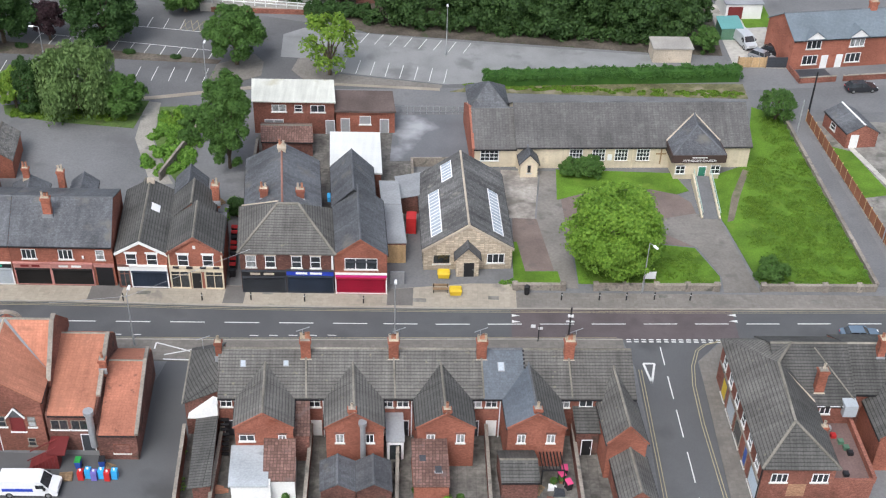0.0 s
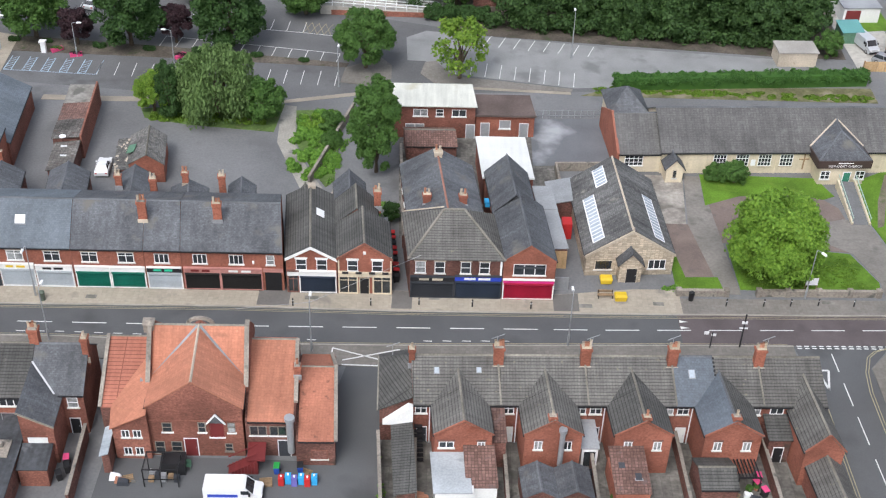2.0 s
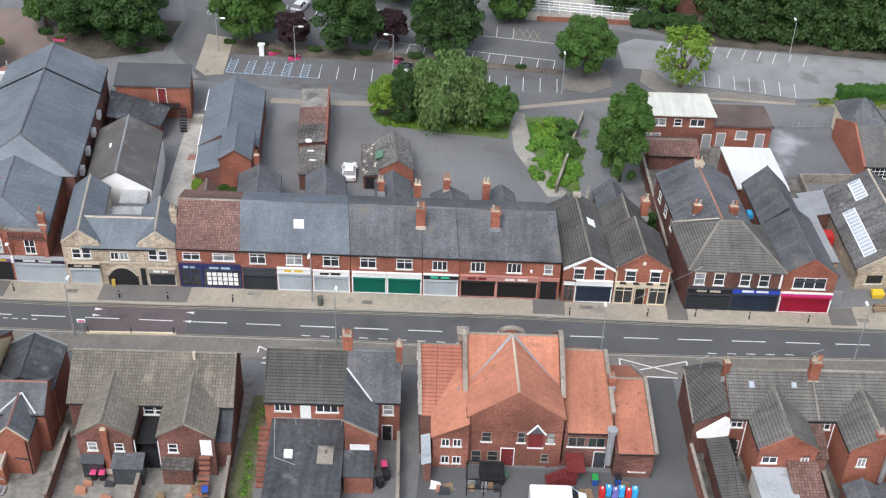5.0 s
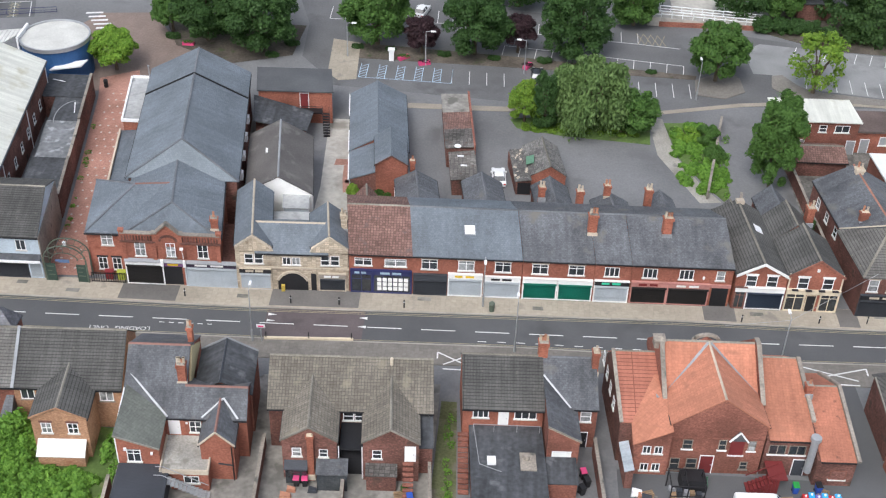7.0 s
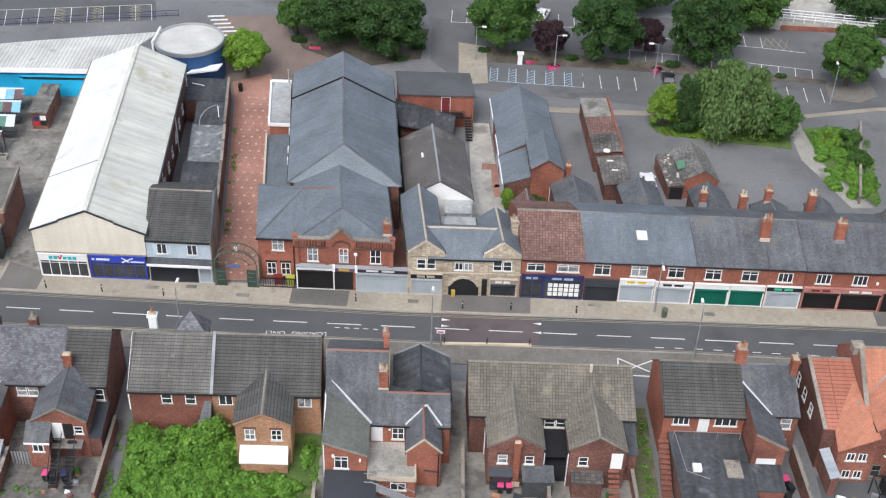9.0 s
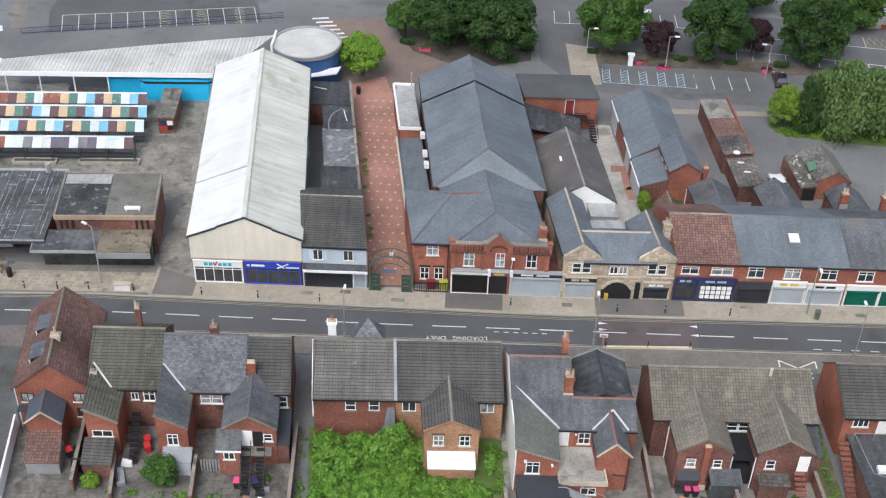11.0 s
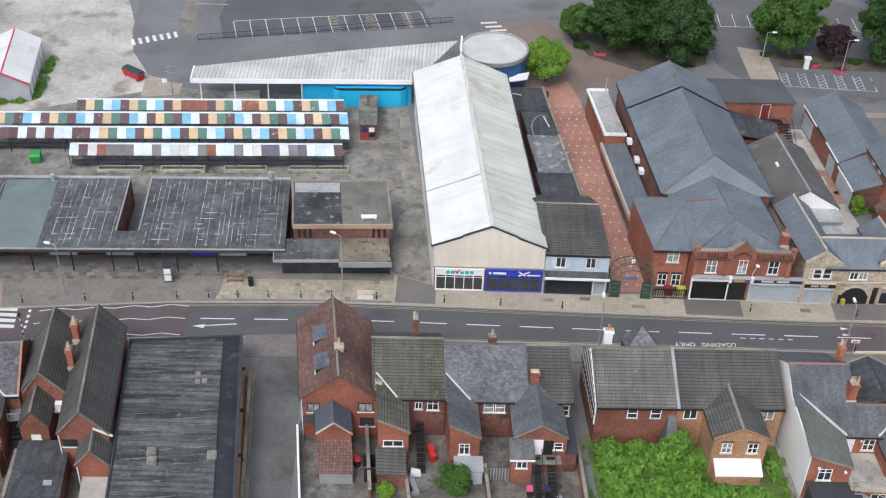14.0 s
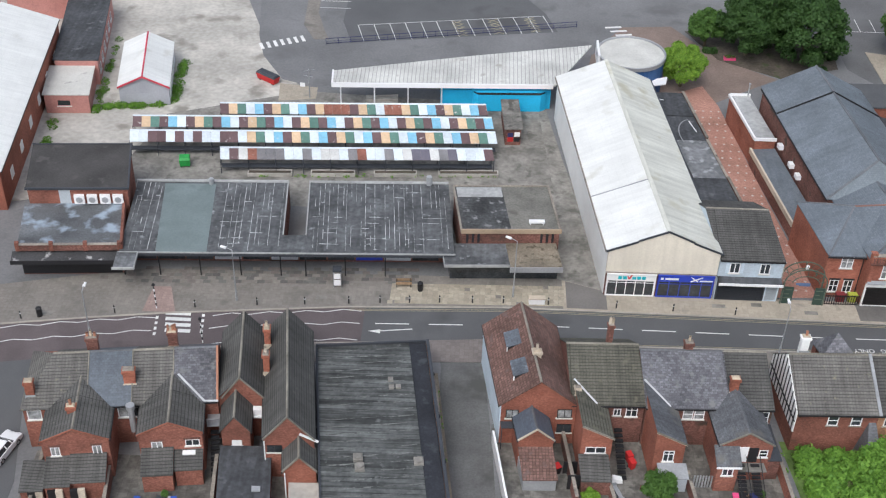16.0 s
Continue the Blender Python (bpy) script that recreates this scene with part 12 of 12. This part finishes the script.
for i in range(60):
    x, y = rnd.choice(((-18, 79), (-9, 78.5), (4, 79.5), (12, 81), (-79, 78), (-72, 77.5), (-133, 78.5), (-121, 77), (-184, 73), (-175, 73.5), (-46.5, 81), (-28.5, 125), (-20, 133), (-66, 127)))
    x, y = x + rnd.uniform(-2.6, 2.6), y + rnd.uniform(-1.4, 1.2)
    s = rnd.uniform(0.2, 0.6)
    m = rnd.choice((WOOD, YARD, SHUT_DARK, UPVC, BRICK_OLD, GREYMETAL, TERRA))
    tagged(part("yard_clutter", G().hexa([(x - s, y - s * 0.6, 0), (x + s, y - s * 0.5, 0), (x + s, y + s * 0.5, 0), (x - s * 0.8, y + s * 0.6, 0)], [(x - s * 0.8, y - s * 0.5, s), (x + s * 0.9, y - s * 0.5, s * 0.8), (x + s * 0.8, y + s * 0.4, s * 0.8), (x - s * 0.8, y + s * 0.5, s * 1.1)]), m, None), "old box or crate in a yard", "clutter", group="yard clutter")
# overhead wire
tagged(part("overhead_wire", G().beam((-31.8, 99.9, 6.8), (-20.5, 109.5, 6.2), 0.03).beam((-31.8, 99.9, 6.8), (-39, 97.5, 7.6), 0.03), GREYMETAL, None), "thin overhead wire from the street lamp", "wire")

# ---- paving pieces and yard oddments ----
def shared(name, mesh, x, y, z, turn, parent):
    ob = new(name, mesh)
    ob.parent = parent
    ob.location, ob.rotation_euler = (x, y, z), (0, 0, radians(turn))
    return ob


rnd = random.Random(91)
SLAB_MAT = mat("beige_slab", (0.36, 0.32, 0.25), 0.9, 0.2, fine=3, stain=((0.25, 0.225, 0.18), 0.4, 1.0))
slab_ob = part("paving_slab", G().hexa([(-0.295, -0.295, 0), (0.295, -0.295, 0), (0.295, 0.295, 0), (-0.295, 0.295, 0)], [(-0.285, -0.285, 0.025), (0.285, -0.285, 0.025), (0.285, 0.285, 0.025), (-0.285, 0.285, 0.025)]), SLAB_MAT, pave_w)
slab_ob.location = (-157.6, 104.9, 0.098)
for i in range(33):
    for k in range(6):
        x = -157.4 + 0.6 * i + 0.02 * k
        if (i or k) and rnd.random() < 0.97:
            shared("paving_slab", slab_ob.data, x, 104.95 + 0.6 * k + (x + 157.6) * 0.045, 0.098, 2.6, pave_w)
flat("paving_patch", "", "", [(-184.9, 101.3), (-181.2, 101.4), (-182.6, 105.8), (-184.6, 105.7)], 0.108, mat("pink_tactile", (0.30, 0.22, 0.195), 0.9, 0.15, joint=(0.4, 0.4, 0.012, 0.8, 0.08)), 0.02, parent=pave_w)
# pale diamonds set in the red walkway
path_ob = [o for o in bpy.data.objects if o.name.startswith("pavement") and "red block" in str(o.get("label", ""))]
path_ob = path_ob[0] if path_ob else pave
DIAMOND = mat("pale_block", (0.50, 0.45, 0.40), 0.9, 0.15)
dia = None
for i in range(24):
    for k in range(4):
        y = 110.5 + 1.75 * i
        u = y - 110.5
        x = -109.6 - 1.2 * k - (0.115 * u) - 0.10 * max(0, 3 - k) * u / 40 + (0.45 if i % 2 else 0)
        if dia is None:
            dia = part("inset_block", G().prism([(-0.19, 0), (0, -0.21), (0.19, 0), (0, 0.21)], 0, 0.012), DIAMOND, path_ob)
            dia.location = (x, y, 0.024)
        else:
            shared("inset_block", dia.data, x, y, 0.024, 4, path_ob)


def pallet(x, y, turn, n=1):
    th = Thing("pallet", "weathered timber pallet lying in a yard", "pallet", x, y, turn, group="pallets")
    for j in range(n):
        for i in range(5):
            th.part("board", th.g().box(0, 1.2, 0.22 * i, 0.22 * i + 0.14, 0.1 + 0.16 * j, 0.13 + 0.16 * j), WOOD)
        for i in range(3):
            th.part("bearer", th.g().box(0.55 * i, 0.55 * i + 0.1, 0, 1.02, 0.16 * j, 0.1 + 0.16 * j), WOOD)


for x, y, t, n in ((-34.6, 80.4, 8, 2), (-30.2, 81.6, 70, 1), (-47.6, 80.2, 20, 1), (-71.0, 78.2, 12, 2), (-122.0, 77.6, 35, 1), (-174.2, 73.4, 10, 2), (-27.4, 126.4, 40, 2), (-65.4, 128.4, 5, 3), (10.4, 80.6, 60, 1)):
    pallet(x, y, t, n)


def mattress(x, y, turn):
    th = Thing("dumped_sofa", "old grey sofa dumped in a yard", "sofa", x, y, turn)
    th.part("seat", th.g().box(0, 1.7, 0, 0.75, 0.05, 0.42), GREYMETAL)
    th.part("cushion", th.g().box(0, 1.7, 0.6, 0.8, 0.4, 0.8), SHUT_DARK)
    for a in (-0.15, 1.7):
        th.part("arm", th.g().box(a, a + 0.18, 0, 0.8, 0.05, 0.6), GREYMETAL)


mattress(-9.4, 79.2, 30), mattress(-133.4, 77.2, 110)
# black frame store beside the hall
th = Thing("timber_store", "black open timber store with junk inside", "store", -45.4, 80.0, 2)
for a in (0, 1.6, 3.2):
    for b in (0, 2.2):
        th.part("post", th.g().box(a, a + 0.1, b, b + 0.1, 0, 2.3), BLACK)
for a in (0, 1.6, 3.2):
    th.part("beam", th.g().box(a, a + 0.1, 0.1, 2.2, 2.2, 2.3), BLACK)
th.part("rail", th.g().box(0, 3.3, -0.02, 0.08, 2.3, 2.4), BLACK), th.part("rail", th.g().box(0, 3.3, 2.22, 2.32, 2.3, 2.4), BLACK), th.part("rail", th.g().box(0, 3.3, 0, 0.06, 1.0, 1.1), BLACK)
for i in range(5):
    th.part("crate", th.g().box(0.3 + 0.6 * i, 0.8 + 0.6 * i, 0.6 + 0.3 * (i % 2), 1.1 + 0.3 * (i % 2), 0, 0.5 + 0.2 * (i % 3)), (WOOD, SHUT_DARK, GREYMETAL)[i % 3])

# weeds along walls, kerbs and yard edges
weeds = []
for (xa, ya), (xb, yb), n, s in (((-152.2, 92.5), (-149.7, 72), 26, 0.35), ((-177.5, 129.0), (-146, 131.3), 44, 0.28), ((-202, 144.0), (-192, 146.0), 46, 0.7), ((-191.2, 146.4), (-192.2, 158.5), 30, 0.7), ((-66.4, 92), (-66.2, 72), 26, 0.4), ((-98.0, 84), (-97.6, 70), 16, 0.5), ((-23.4, 86), (-22.8, 72), 10, 0.3), ((1.5, 80), (3.5, 77.5), 10, 0.6), ((-189.5, 76), (-172, 72), 24, 0.35), ((-136, 76), (-120, 76), 18, 0.35), ((-117.4, 86), (-116.6, 70), 16, 0.35), ((51.0, 114.5), (48.2, 152), 30, 0.4), ((-31, 148), (-33, 132), 18, 0.6), ((-77.6, 124), (-80.8, 132), 14, 0.6), ((-204.5, 126), (-206.5, 140), 16, 0.9), ((-201.2, 143), (-203.8, 165), 30, 0.6), ((7, 112.6), (9.0, 112.9), 8, 0.4), ((-26.5, 120), (-25.6, 128), 12, 0.5), ((-113.8, 118), (-117.4, 142), 14, 0.4)):
    for i in range(n):
        f = rnd.random()
        r = s * rnd.uniform(0.5, 1.2)
        weeds.append((xa + (xb - xa) * f + rnd.uniform(-0.3, 0.3), ya + (yb - ya) * f + rnd.uniform(-0.3, 0.3), 0.1, r, r, r * 0.8))
wd = leaf_mesh("weeds", weeds, 16000, 0.16, LEAF_BRAMBLE, None, 92)
tagged(wd, "tufts of weeds along walls and kerbs", "weeds", kind="stuff")

# mismatched slabs before the covered shops
TONES = [mat("slab_tone", c, 0.9, 0.2, fine=3) for c in ((0.125, 0.12, 0.112), (0.15, 0.145, 0.135), (0.22, 0.205, 0.18), (0.165, 0.145, 0.135))]
tone_mesh = []
for m in TONES:
    ob = part("paving_slab", G().hexa([(0, 0, 0), (0.86, 0, 0), (0.86, 0.58, 0), (0, 0.58, 0)], [(0.01, 0.01, 0.012), (0.85, 0.01, 0.012), (0.85, 0.57, 0.012), (0.01, 0.57, 0.012)]), m, pave_w)
    ob.location = (-182.0 - 3 * len(tone_mesh), 106.6, 0.098)
    tone_mesh.append(ob.data)
for i in range(38):
    for k in range(5):
        if rnd.random() < 0.62:
            x = -188 + 0.88 * i + (0.44 if k % 2 else 0)
            y = 106.2 + 0.6 * k + (x + 188) * 0.062
            if y < at_x(FRONT_N, x) + 1.5:
                shared("paving_slab", rnd.choice(tone_mesh), x, y, 0.099 + 0.0004 * k, 3.6, pave_w)
# yard plants in pots and stray tubs
for i, (x, y) in enumerate(((2.2, 79.0), (3.0, 79.6), (-1.2, 80.4), (-13.2, 79.0), (11.8, 82.0), (12.6, 82.4), (-70.2, 79.4), (-120.2, 78.4), (-185.0, 74.2), (-176.4, 74.8))):
    th = Thing("plant_pot", "terracotta pot with a leafy plant", "plant pot", x, y, 0, group="plant pots")
    th.part("pot", th.g().cyl(0, 0, 0, 0.4, 0.2, 10, 0.27), TERRA)
    leaf_mesh("plant", [(0, 0, 0.6, 0.35, 0.35, 0.35)], 260, 0.12, LEAF, th.ob, 200 + i)

# low shrubs in the car park beds
for i, (x, y, s) in enumerate(((-84.5, 168.2, 0.7), (-79.4, 168.0, 0.6), (-71.2, 167.0, 0.8), (-63.6, 166.6, 0.7), (-56.0, 166.4, 0.9), (-47.2, 165.8, 0.7), (-40.0, 164.8, 0.6), (-113.0, 168.4, 0.9), (-97.0, 164.0, 0.8), (-94.6, 168.0, 0.9))):
    th = Thing("shrub", "low dark green shrub in a planted bed", "shrub", x, y, 0, oz=0.04, group="bed shrubs")
    leaf_mesh("foliage", [(a * s, b * s, 0.4 * s, 0.7 * s, 0.6 * s, 0.6 * s) for a, b in ((0, 0), (0.7, 0.2), (-0.6, 0.3))], 900, 0.18, LEAF_DARK, th.ob, 400 + i)
